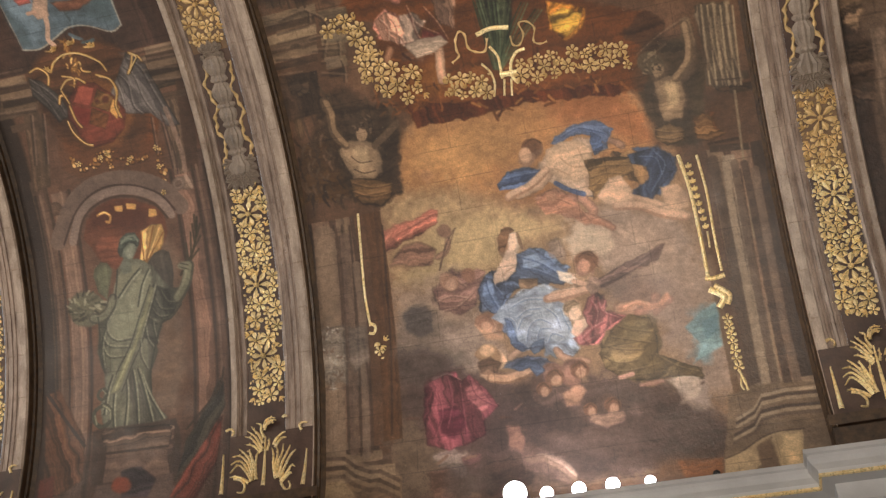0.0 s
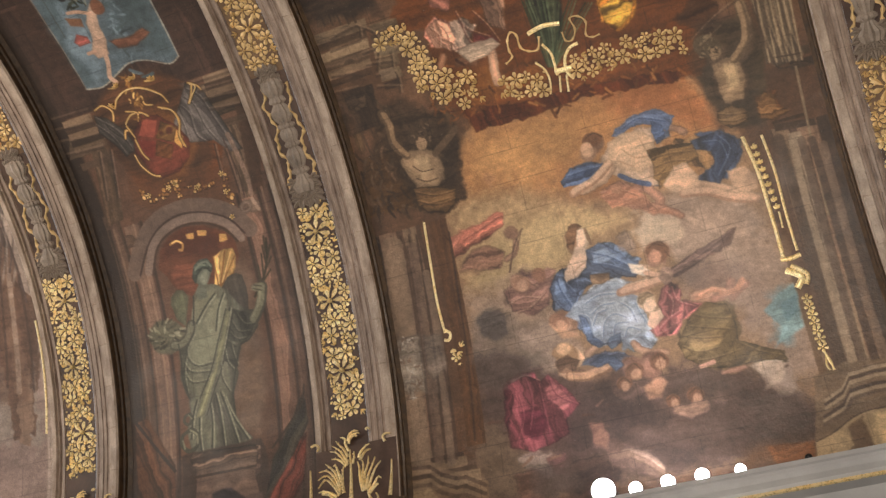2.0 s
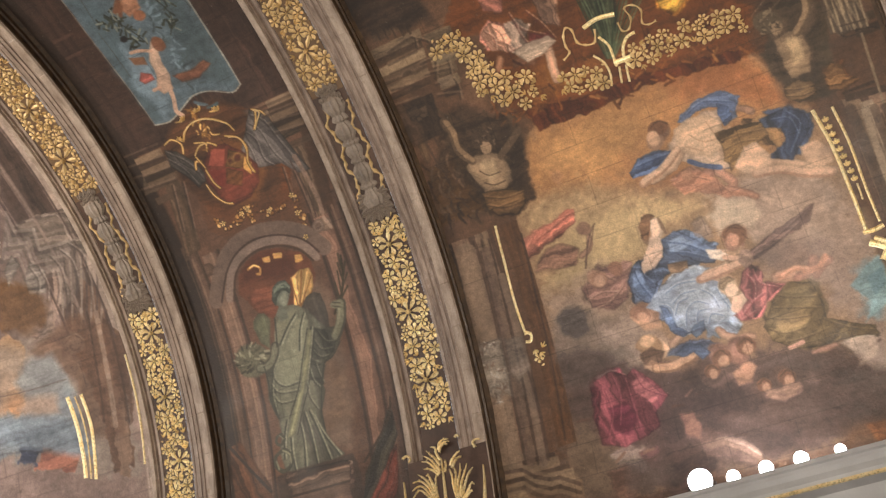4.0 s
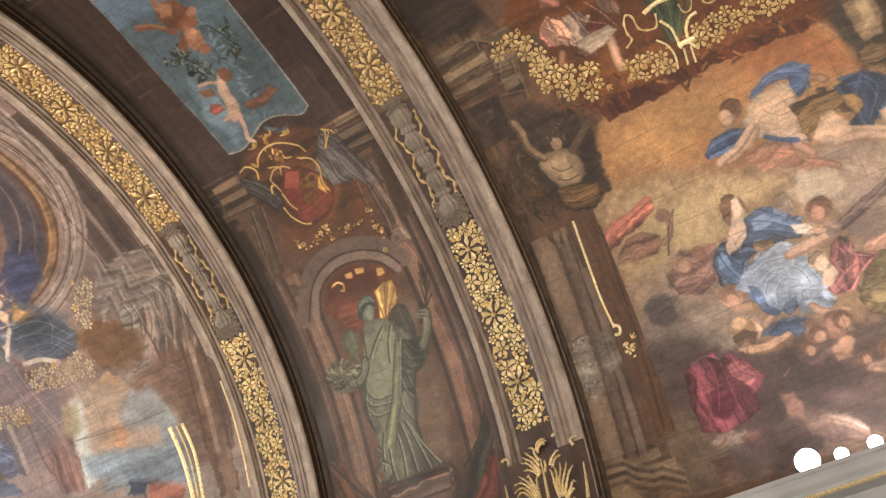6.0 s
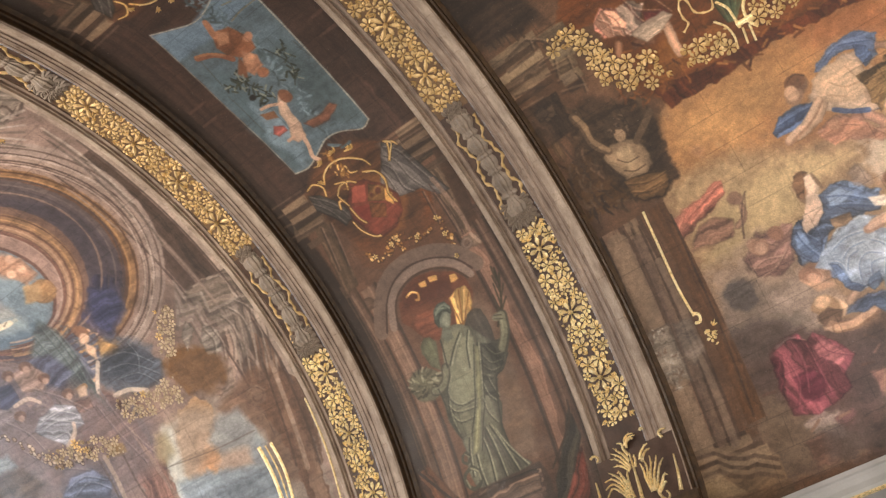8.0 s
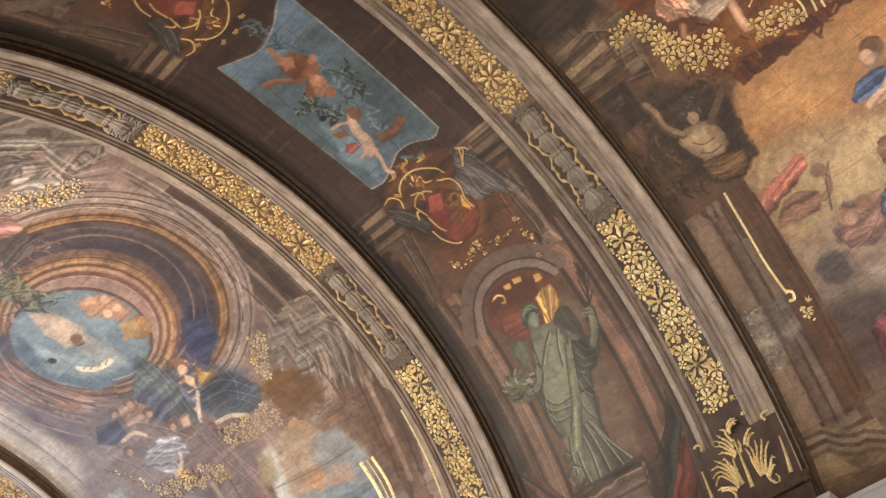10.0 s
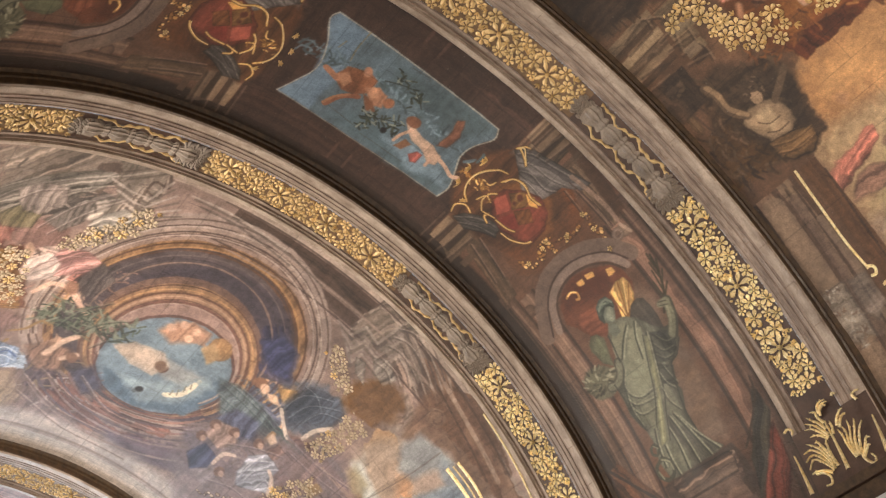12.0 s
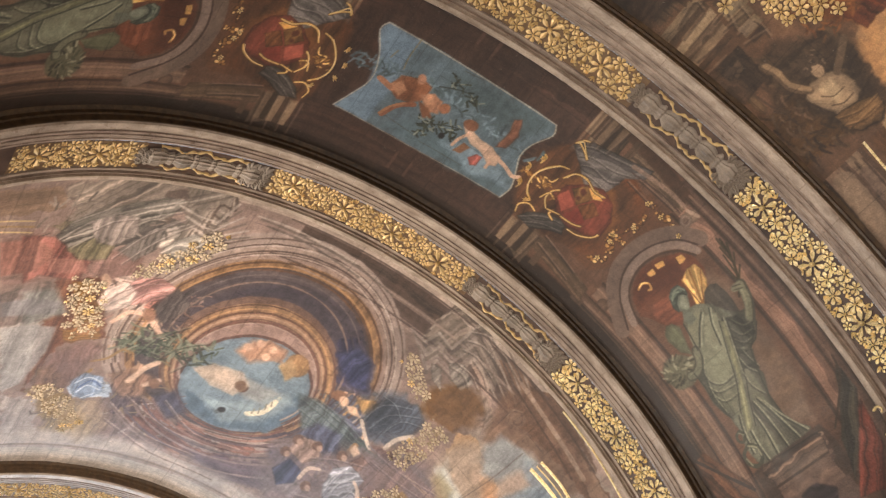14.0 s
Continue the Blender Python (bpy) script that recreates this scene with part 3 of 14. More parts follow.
bay.shape((95, 111, 136), (38.6, 2.05, 40.5, 1.78, 39.9, 1.52, 38.2, 1.32, 37.2, 1.16, 37.1, 1.39, 37.5, 1.61, 36.9, 1.81, 35.3, 2.16, 35.5, 2.31), soft=0.025, fold=0.32, way=121)
bay.shape((81, 93, 117), (37.4, 1.66, 37.2, 1.25, 36.1, 1.19, 35.9, 1.51, 35.4, 1.66), soft=0.02, fold=0.25, way=-110)
bay.shape((95, 78, 61), (36.8, 2.13, 37.4, 1.75, 36.1, 1.69, 35.6, 1.93, 35.3, 2.16), soft=0.03, fold=0.25, way=-74)
bay.shape((103, 116, 139), (36.0, 2.69, 34.5, 2.57, 32.7, 2.35, 31.8, 2.13, 29.7, 2.03, 29.2, 2.18, 31.2, 2.42, 32.4, 2.63), soft=0.03, fold=0.3, way=-139)
bay.shape((151, 158, 167), (34.4, 2.27, 35.7, 2.01, 35.9, 1.64, 34.7, 1.40, 32.6, 1.35, 30.2, 1.31, 28.3, 1.21, 27.3, 1.34, 29.1, 1.55, 30.1, 1.84, 32.4, 1.99, 33.0, 2.20), soft=0.03, fold=0.22, way=142)
bay.shape((169, 174, 179), (34.4, 1.95, 34.3, 1.63, 31.7, 1.45, 30.1, 1.53, 31.1, 1.83), soft=0.06, fold=0.16, way=152)
bay.shape((118, 130, 149), (32.6, 2.21, 31.2, 1.87, 29.5, 1.86, 28.8, 2.00, 29.6, 2.22), soft=0.035, fold=0.28, way=-168)
bay.shape((142, 150, 162), (30.1, 1.84, 29.3, 1.41, 27.6, 1.18, 26.2, 1.38, 27.3, 1.76), soft=0.035, fold=0.25, way=-135)
bay.stroke((106, 118, 139), 0.036, (35.0, 1.94, 32.4, 2.03, 29.2, 1.95), alpha=0.6)
bay.stroke((106, 118, 139), 0.036, (35.1, 1.71, 32.1, 1.81, 29.3, 1.72), alpha=0.6)
bay.stroke((106, 118, 139), 0.036, (34.1, 1.45, 31.0, 1.47, 28.2, 1.39), alpha=0.6)
bay.stroke((106, 118, 139), 0.036, (33.6, 2.19, 32.3, 1.94, 30.0, 1.76), alpha=0.6)
bay.stroke((190, 194, 196), 0.036, (34.9, 1.83, 32.3, 1.91), alpha=0.55)
bay.stroke((190, 194, 196), 0.036, (34.6, 1.58, 31.9, 1.61, 29.1, 1.55), alpha=0.55)
bay.stroke((190, 194, 196), 0.036, (35.2, 2.07, 35.8, 1.88, 35.6, 1.63), alpha=0.55)
bay.shape((186, 158, 134), (40.1, 2.16, 40.0, 1.97, 38.7, 1.97, 38.3, 2.10, 36.9, 2.29, 37.3, 2.37, 38.4, 2.33), soft=0.025)
bay.stroke((121, 100, 82), 0.102, (37.4, 2.30, 38.2, 2.15, 38.1, 1.95), soft=0.02, alpha=0.8)
bay.stroke((168, 138, 114), 0.077, (37.4, 2.30, 38.2, 2.15, 38.1, 1.95), soft=0.03)
bay.stroke((194, 160, 132), 0.031, (37.5, 2.30, 38.3, 2.15, 38.2, 1.95), soft=0.03, alpha=0.8)
bay.disc((130, 104, 82), 41.6, 2.11, (-0.03, -0.17), (-0.15, 0.02), soft=0.04, rim=0)
bay.disc((163, 140, 119), 41.2, 2.02, (-0.02, -0.13), (-0.15, 0.02), soft=0.035, rim=0)
bay.disc((207, 177, 151), 41.3, 2.04, (-0.01, -0.07), (-0.09, 0.01), soft=0.05, rim=0)
bay.stroke((130, 104, 82), 0.082, (40.9, 2.24, 40.0, 2.19, 39.7, 2.12))
bay.stroke((116, 92, 72), 0.055, (42.3, 1.93, 40.5, 1.88))
bay.stroke((131, 108, 91), 0.142, (36.7, 1.49, 36.3, 1.27, 35.7, 1.03), soft=0.02, alpha=0.8)
bay.stroke((181, 150, 126), 0.107, (36.7, 1.49, 36.3, 1.27, 35.7, 1.03), soft=0.03)
bay.stroke((210, 174, 147), 0.043, (36.8, 1.49, 36.4, 1.27, 35.8, 1.03), soft=0.03, alpha=0.8)
bay.stroke((129, 107, 89), 0.151, (34.2, 1.61, 34.3, 1.31, 34.7, 1.04), soft=0.02, alpha=0.8)
bay.stroke((179, 148, 124), 0.115, (34.2, 1.61, 34.3, 1.31, 34.7, 1.04), soft=0.03)
bay.stroke((208, 172, 144), 0.046, (34.3, 1.60, 34.4, 1.31, 34.9, 1.03), soft=0.03, alpha=0.8)
bay.stroke((123, 94, 78), 0.141, (34.8, 1.85, 34.8, 1.71, 34.1, 1.61), soft=0.02, alpha=0.8)
bay.stroke((170, 131, 109), 0.107, (34.8, 1.85, 34.8, 1.71, 34.1, 1.61), soft=0.03)
bay.stroke((198, 152, 126), 0.043, (34.9, 1.85, 34.9, 1.71, 34.2, 1.61), soft=0.03, alpha=0.8)
bay.shape((120, 104, 94), (40.7, 1.50, 41.4, 1.30, 38.9, 1.17, 38.0, 1.28, 39.3, 1.48), soft=0.05, fold=0.2, alpha=0.7)
bay.disc((121, 89, 70), 37.7, 0.90, (-0.03, -0.19), (-0.17, 0.03), soft=0.04, rim=0)
bay.disc((132, 99, 83), 36.9, 0.94, (-0.03, -0.15), (-0.17, 0.03), soft=0.035, rim=0)
bay.disc((167, 126, 106), 37.1, 0.96, (-0.01, -0.08), (-0.11, 0.02), soft=0.05, rim=0)
bay.shape((146, 118, 94), (36.1, 1.17, 36.1, 0.87, 34.4, 0.86, 34.0, 1.10), soft=0.04, fold=0.2)
bay.disc((171, 134, 107), 32.6, 1.28, (-0.03, -0.18), (-0.16, 0.02), soft=0.04, rim=0)
bay.disc((156, 128, 109), 32.1, 1.30, (-0.02, -0.14), (-0.17, 0.02), soft=0.035, rim=0)
bay.disc((198, 163, 138), 32.2, 1.33, (-0.01, -0.08), (-0.10, 0.01), soft=0.05, rim=0)
bay.shape((186, 158, 134), (30.7, 1.22, 31.2, 1.02, 28.8, 1.02, 28.1, 1.17, 29.4, 1.27), soft=0.04, fold=0.1)
bay.shape((169, 101, 98), (32.2, 1.03, 33.8, 0.91, 33.5, 0.72, 32.1, 0.72, 31.2, 0.82, 31.4, 1.01), soft=0.025, fold=0.3, way=132)
bay.shape((161, 95, 94), (31.1, 1.00, 31.5, 0.75, 30.6, 0.43, 29.7, 0.52, 29.1, 0.75, 27.8, 0.91, 27.8, 1.19, 29.1, 0.99), soft=0.03, fold=0.35, way=132)
bay.shape((188, 133, 126), (30.5, 0.93, 30.6, 0.69, 29.0, 0.80, 28.4, 0.94), soft=0.04, fold=0.3, way=142)
bay.stroke((198, 152, 143), 0.036, (31.9, 0.81, 30.8, 0.72, 29.0, 0.89), alpha=0.6)
bay.stroke((114, 61, 63), 0.036, (31.1, 0.98, 29.4, 0.92, 28.2, 1.08), alpha=0.7)
bay.shape((101, 84, 58), (27.5, 0.90, 29.1, 0.73, 30.3, 0.40, 30.5, 0.16, 29.4, -0.01, 26.4, -0.01, 24.9, 0.09, 25.1, 0.45, 25.2, 0.80), soft=0.03, fold=0.28, way=-170)
bay.shape((118, 97, 66), (26.8, 0.89, 28.0, 0.56, 27.6, 0.31, 25.1, 0.45, 22.4, 0.42, 23.4, 0.61), soft=0.04, fold=0.3, way=-160)
bay.shape((97, 80, 56), (25.7, 0.43, 25.3, 0.06, 23.1, -0.52, 21.9, -0.54, 22.6, -0.03, 21.8, 0.30, 23.3, 0.50), soft=0.03, fold=0.25, way=-121)
bay.stroke((68, 56, 40), 0.035, (29.5, 0.52, 27.4, 0.70, 24.7, 0.67), alpha=0.6)
bay.stroke((68, 56, 40), 0.036, (30.0, 0.17, 27.6, 0.35, 24.9, 0.32), alpha=0.6)
bay.stroke((68, 56, 40), 0.035, (24.7, 0.11, 23.3, -0.19, 22.6, -0.47), alpha=0.6)
bay.stroke((123, 94, 78), 0.220, (31.5, 0.50, 31.1, 0.27), soft=0.02, alpha=0.8)
bay.stroke((170, 131, 109), 0.167, (31.5, 0.50, 31.1, 0.27), soft=0.03)
bay.stroke((198, 152, 126), 0.067, (31.7, 0.50, 31.2, 0.27), soft=0.03, alpha=0.8)
bay.stroke((118, 85, 71), 0.129, (30.7, 0.24, 31.0, 0.06, 32.2, -0.06), soft=0.02, alpha=0.8)
bay.stroke((164, 117, 99), 0.098, (30.7, 0.24, 31.0, 0.06, 32.2, -0.06), soft=0.03)
bay.stroke((190, 136, 114), 0.039, (30.9, 0.23, 31.1, 0.05, 32.3, -0.06), soft=0.03, alpha=0.8)
bay.stroke((111, 77, 65), 0.109, (30.4, -0.02, 31.1, -0.14, 31.7, -0.27), soft=0.02, alpha=0.8)
bay.stroke((154, 108, 90), 0.083, (30.4, -0.02, 31.1, -0.14, 31.7, -0.27), soft=0.03)
bay.stroke((179, 125, 105), 0.033, (30.5, -0.02, 31.2, -0.14, 31.8, -0.27), soft=0.03, alpha=0.8)
bay.stroke((105, 78, 66), 0.078, (22.2, 0.38, 22.3, 0.06), soft=0.02, alpha=0.8)
bay.stroke((145, 109, 92), 0.059, (22.2, 0.38, 22.3, 0.06), soft=0.03)
bay.stroke((168, 126, 107), 0.024, (22.2, 0.38, 22.4, 0.06), soft=0.03, alpha=0.8)
bay.disc((124, 94, 74), 32.4, 2.55, (-0.03, -0.21), (-0.18, 0.02), soft=0.04, rim=0)
bay.disc((128, 99, 80), 31.6, 2.53, (-0.03, -0.16), (-0.19, 0.02), soft=0.035, rim=0)
bay.disc((163, 126, 102), 31.8, 2.55, (-0.01, -0.09), (-0.11, 0.01), soft=0.05, rim=0)
bay.shape((161, 130, 104), (28.9, 2.85, 30.1, 2.64, 29.4, 2.38, 27.2, 2.23, 26.1, 2.49, 26.8, 2.82), soft=0.04, fold=0.22, way=-138)
bay.stroke((123, 98, 81), 0.170, (26.3, 2.74, 25.3, 2.46, 25.7, 2.14, 26.6, 2.03), soft=0.02, alpha=0.8)
bay.stroke((171, 137, 112), 0.129, (26.3, 2.74, 25.3, 2.46, 25.7, 2.14, 26.6, 2.03), soft=0.03)
bay.stroke((198, 158, 130), 0.052, (26.4, 2.73, 25.4, 2.46, 25.9, 2.14, 26.7, 2.03), soft=0.03, alpha=0.8)
bay.stroke((113, 90, 74), 0.130, (27.8, 2.29, 29.0, 2.00, 30.1, 1.84), soft=0.02, alpha=0.8)
bay.stroke((157, 125, 102), 0.099, (27.8, 2.29, 29.0, 2.00, 30.1, 1.84), soft=0.03)
bay.stroke((182, 144, 119), 0.039, (27.9, 2.29, 29.1, 2.00, 30.2, 1.84), soft=0.03, alpha=0.8)
bay.shape((94, 102, 120), (26.6, 2.46, 27.7, 2.20, 27.3, 1.85, 26.1, 1.60, 25.2, 1.84, 26.1, 2.18), soft=0.03, fold=0.3, way=-87)
bay.stroke((114, 88, 72), 0.119, (27.8, 1.57, 26.6, 1.46, 25.9, 1.12), soft=0.02, alpha=0.8)
bay.stroke((159, 123, 100), 0.090, (27.8, 1.57, 26.6, 1.46, 25.9, 1.12), soft=0.03)
bay.stroke((184, 142, 116), 0.036, (27.9, 1.57, 26.7, 1.46, 26.0, 1.12), soft=0.03, alpha=0.8)
bay.disc((123, 91, 72), 23.6, 1.85, (-0.03, -0.19), (-0.17, 0.02), soft=0.04, rim=0)
bay.disc((132, 99, 83), 23.0, 1.89, (-0.02, -0.14), (-0.17, 0.02), soft=0.035, rim=0)
bay.disc((167, 126, 106), 23.1, 1.91, (-0.01, -0.08), (-0.11, 0.01), soft=0.05, rim=0)
bay.disc((120, 87, 70), 25.2, 1.68, (-0.03, -0.18), (-0.16, 0.02), soft=0.04, rim=0)
bay.disc((128, 95, 80), 24.7, 1.74, (-0.02, -0.14), (-0.17, 0.02), soft=0.035, rim=0)
bay.disc((163, 120, 102), 24.8, 1.76, (-0.01, -0.08), (-0.10, 0.01), soft=0.05, rim=0)
bay.disc((108, 79, 65), 25.2, 1.34, (-0.03, -0.20), (-0.18, 0.02), soft=0.04, rim=0)
bay.disc((121, 88, 75), 24.6, 1.39, (-0.02, -0.15), (-0.18, 0.02), soft=0.035, rim=0)
bay.disc((154, 112, 95), 24.7, 1.41, (-0.01, -0.09), (-0.11, 0.01), soft=0.05, rim=0)
bay.shape((146, 113, 96), (23.6, 2.04, 23.8, 1.68, 21.6, 1.54, 21.4, 1.90), soft=0.05, fold=0.2)
bay.shape((146, 115, 98), (20.3, 1.41, 20.9, 1.25, 20.0, 1.13, 18.9, 1.20, 19.1, 1.37), soft=0.045, fold=0.15)
bay.stroke((106, 83, 70), 0.116, (19.0, 1.29, 19.1, 1.07), soft=0.02, alpha=0.8)
bay.stroke((148, 115, 98), 0.088, (19.0, 1.29, 19.1, 1.07), soft=0.03)
bay.stroke((171, 133, 113), 0.035, (19.1, 1.28, 19.2, 1.07), soft=0.03, alpha=0.8)
bay.disc((106, 79, 63), 20.9, 0.89, (-0.02, -0.12), (-0.12, 0.02), soft=0.04, rim=0)
bay.disc((128, 98, 82), 20.4, 0.90, (-0.01, -0.10), (-0.12, 0.02), soft=0.035, rim=0)
bay.disc((163, 124, 104), 20.5, 0.91, (-0.01, -0.05), (-0.07, 0.01), soft=0.05, rim=0)
bay.shape((128, 101, 87), (19.6, 0.64, 20.3, 0.50, 19.0, 0.43, 18.0, 0.52), soft=0.05, fold=0.15)
bay.shape((112, 57, 64), (25.5, 3.72, 26.9, 3.65, 27.7, 3.39, 27.1, 3.18, 24.8, 3.15, 22.3, 3.31, 19.8, 3.22, 18.8, 3.34, 19.1, 3.65, 20.8, 3.79, 23.5, 3.75), soft=0.03, fold=0.3, way=161)
bay.shape((144, 87, 83), (24.2, 3.18, 24.3, 3.01, 22.8, 2.85, 20.6, 2.92, 21.4, 3.09, 22.8, 3.19), soft=0.03, fold=0.25, way=-165)
bay.shape((164, 114, 104), (26.4, 3.19, 25.4, 3.07, 24.5, 2.83, 22.5, 2.57, 22.3, 2.75, 23.5, 2.89, 24.6, 3.10), soft=0.03, fold=0.25, way=-133)
bay.shape((96, 51, 58), (23.2, 3.57, 21.9, 3.31, 20.4, 2.97, 18.9, 3.34, 19.6, 3.65), soft=0.05, fold=0.25, way=-128)
bay.shape((164, 129, 123), (26.7, 3.61, 27.4, 3.34, 26.8, 3.24, 25.9, 3.50), soft=0.035, fold=0.15)
bay.stroke((74, 36, 43), 0.036, (25.1, 3.37, 22.3, 3.35, 19.7, 3.46), alpha=0.7)
bay.stroke((74, 36, 43), 0.036, (24.8, 3.15, 22.1, 3.15, 20.5, 2.97), alpha=0.7)
bay.stroke((74, 36, 43), 0.036, (26.0, 3.55, 22.6, 3.62), alpha=0.7)
bay.shape((114, 87, 75), (19.3, 2.45, 19.5, 2.31, 17.4, 2.25, 16.4, 1.92, 15.1, 1.64, 14.0, 1.83, 15.3, 2.15, 16.9, 2.43), soft=0.05, fold=0.15, way=-124)
bay.stroke((125, 103, 89), 0.163, (15.4, 2.02, 14.9, 1.77, 12.9, 1.57), soft=0.02, alpha=0.8)
bay.stroke((174, 143, 124), 0.124, (15.4, 2.02, 14.9, 1.77, 12.9, 1.57), soft=0.03)
bay.stroke((201, 165, 144), 0.050, (15.5, 2.02, 15.0, 1.77, 13.0, 1.57), soft=0.03, alpha=0.8)
bay.shape((120, 104, 94), (17.4, 3.66, 18.2, 3.34, 16.6, 3.02, 14.5, 2.97, 14.2, 3.36), soft=0.06, fold=0.2)
bay.shape((95, 67, 62), (16.8, 3.22, 16.8, 2.91, 14.1, 2.93, 14.7, 3.14), soft=0.05, fold=0.2)
bay.shape((108, 81, 67), (15.3, 3.71, 15.8, 3.44, 14.1, 3.23, 12.1, 3.37, 12.4, 3.68), soft=0.05, fold=0.2)
bay.shape((76, 59, 52), (15.1, 2.92, 16.0, 2.48, 13.2, 2.09, 10.7, 2.53, 11.2, 2.95), soft=0.08, fold=0.2)
# carved herms beside the scene
bay.shape((67, 50, 36), (62.0, 4.85, 60.4, 3.53, 49.8, 3.69, 48.4, 4.13, 50.4, 4.78, 54.8, 5.27), soft=0.05, fold=0.1)
bay.shape((80, 56, 31), (57.7, 5.28, 57.4, 4.59, 50.3, 4.58, 50.7, 5.37), soft=0.06, fold=0.15)
bay.shape((124, 98, 72), (56.9, 4.55, 57.6, 4.34, 56.9, 4.06, 55.1, 3.85, 52.9, 3.89, 52.2, 4.19, 52.8, 4.44, 54.5, 4.55), soft=0.03, fold=0.22, way=-160, rim=0.3)
bay.shape((142, 114, 86), (56.3, 4.45, 56.5, 4.22, 54.9, 4.07, 53.3, 4.21, 54.3, 4.38), soft=0.04, fold=0.12)
bay.stroke((65, 48, 35), 0.047, (56.4, 4.52, 53.6, 4.40, 52.2, 4.19), alpha=0.7)
bay.stroke((65, 48, 35), 0.047, (56.6, 4.03, 54.1, 4.01, 52.5, 4.18), alpha=0.7)
bay.disc((112, 84, 52), 50.8, 4.22, (-0.06, -0.34), (-0.20, 0.04), soft=0.03, rim=0.35)
bay.stroke((143, 110, 71), 0.057, (51.7, 4.45, 51.7, 4.15, 50.7, 3.93), alpha=0.7)
bay.stroke((59, 42, 27), 0.047, (50.3, 4.56, 49.3, 4.26, 49.8, 3.91))
bay.disc((71, 56, 41), 59.2, 4.19, (-0.03, -0.16), (-0.14, 0.03), soft=0.04, rim=0)
bay.disc((100, 78, 58), 58.4, 4.21, (-0.02, -0.12), (-0.14, 0.03), soft=0.035, rim=0)
bay.disc((127, 99, 74), 58.5, 4.23, (-0.01, -0.07), (-0.08, 0.02), soft=0.05, rim=0)
bay.daubs(((52, 42, 32), (96, 80, 60)), (60.7, 4.38, 58.9, 3.92), 26, 0.05)
bay.stroke((79, 62, 45), 0.128, (62.9, 4.60, 60.7, 4.67, 57.7, 4.56), soft=0.02, alpha=0.64)
bay.stroke((110, 86, 62), 0.097, (62.9, 4.60, 60.7, 4.67, 57.7, 4.56), soft=0.03, alpha=0.8)
bay.stroke((127, 100, 72), 0.039, (63.0, 4.60, 60.8, 4.67, 57.8, 4.56), soft=0.03, alpha=0.64)
bay.stroke((61, 48, 34), 0.126, (56.3, 3.82, 58.7, 3.64, 60.2, 3.63), soft=0.02, alpha=0.56)
bay.stroke((85, 66, 48), 0.096, (56.3, 3.82, 58.7, 3.64, 60.2, 3.63), soft=0.03, alpha=0.7)
bay.stroke((99, 77, 55), 0.038, (56.4, 3.82, 58.8, 3.63, 60.3, 3.63), soft=0.03, alpha=0.56)
bay.stroke((69, 53, 38), 0.129, (64.0, 5.26, 61.4, 5.22, 59.0, 5.22), soft=0.02, alpha=0.56)
bay.stroke((96, 74, 52), 0.098, (64.0, 5.26, 61.4, 5.22, 59.0, 5.22), soft=0.03, alpha=0.7)
bay.stroke((111, 86, 61), 0.039, (64.1, 5.26, 61.5, 5.21, 59.1, 5.22), soft=0.03, alpha=0.56)
bay.daubs(((60, 46, 34), (84, 66, 48), (104, 82, 60)), (63.6, 5.00, 49.6, 3.81), 60, 0.09, 20)
bay.shape((77, 64, 47), (60.4, -0.28, 61.6, -1.23, 58.0, -1.45, 49.1, -1.20, 49.4, -0.64, 54.3, -0.40), soft=0.05, fold=0.1)
bay.shape((136, 112, 84), (55.5, -0.54, 56.8, -0.85, 55.9, -1.10, 53.2, -1.05, 51.6, -0.75, 53.4, -0.56), soft=0.03, fold=0.22, way=-160, rim=0.3)
bay.stroke((71, 56, 41), 0.046, (54.7, -0.59, 53.1, -0.77, 51.6, -0.78), alpha=0.7)
bay.stroke((71, 56, 41), 0.046, (55.8, -0.96, 53.6, -0.87), alpha=0.7)
bay.disc((89, 74, 55), 58.7, -0.67, (-0.04, -0.18), (-0.16, 0.03), soft=0.04, rim=0)
bay.disc((110, 90, 68), 58.0, -0.72, (-0.03, -0.14), (-0.16, 0.03), soft=0.035, rim=0)
bay.disc((140, 115, 87), 58.2, -0.70, (-0.02, -0.08), (-0.10, 0.02), soft=0.05, rim=0)
bay.stroke((92, 75, 56), 0.175, (56.1, -0.93, 58.3, -1.25, 62.9, -1.23), soft=0.02, alpha=0.8)
bay.stroke((128, 104, 78), 0.133, (56.1, -0.93, 58.3, -1.25, 62.9, -1.23), soft=0.03)
bay.stroke((148, 121, 91), 0.053, (56.3, -0.93, 58.4, -1.25, 63.0, -1.23), soft=0.03, alpha=0.8)
bay.stroke((86, 71, 52), 0.123, (54.7, -1.04, 54.1, -0.75), soft=0.02, alpha=0.8)
bay.stroke((120, 98, 72), 0.094, (54.7, -1.04, 54.1, -0.75), soft=0.03)
bay.stroke((139, 114, 84), 0.037, (54.8, -1.05, 54.2, -0.75), soft=0.03, alpha=0.8)
bay.disc((120, 94, 64), 50.6, -0.72, (-0.05, -0.23), (-0.12, 0.02), soft=0.03, rim=0.35)
bay.stroke((152, 124, 85), 0.046, (51.1, -0.55, 51.1, -0.77, 50.3, -0.91), alpha=0.7)
bay.shape((113, 74, 44), (52.3, -1.08, 52.2, -1.43, 49.7, -1.48, 49.4, -1.12), soft=0.05, fold=0.25)
bay.shape((113, 97, 77), (64.6, -1.38, 64.3, -1.93, 54.7, -1.90, 54.7, -1.48, 60.0, -1.41), soft=0.03, fold=0.3, way=179)
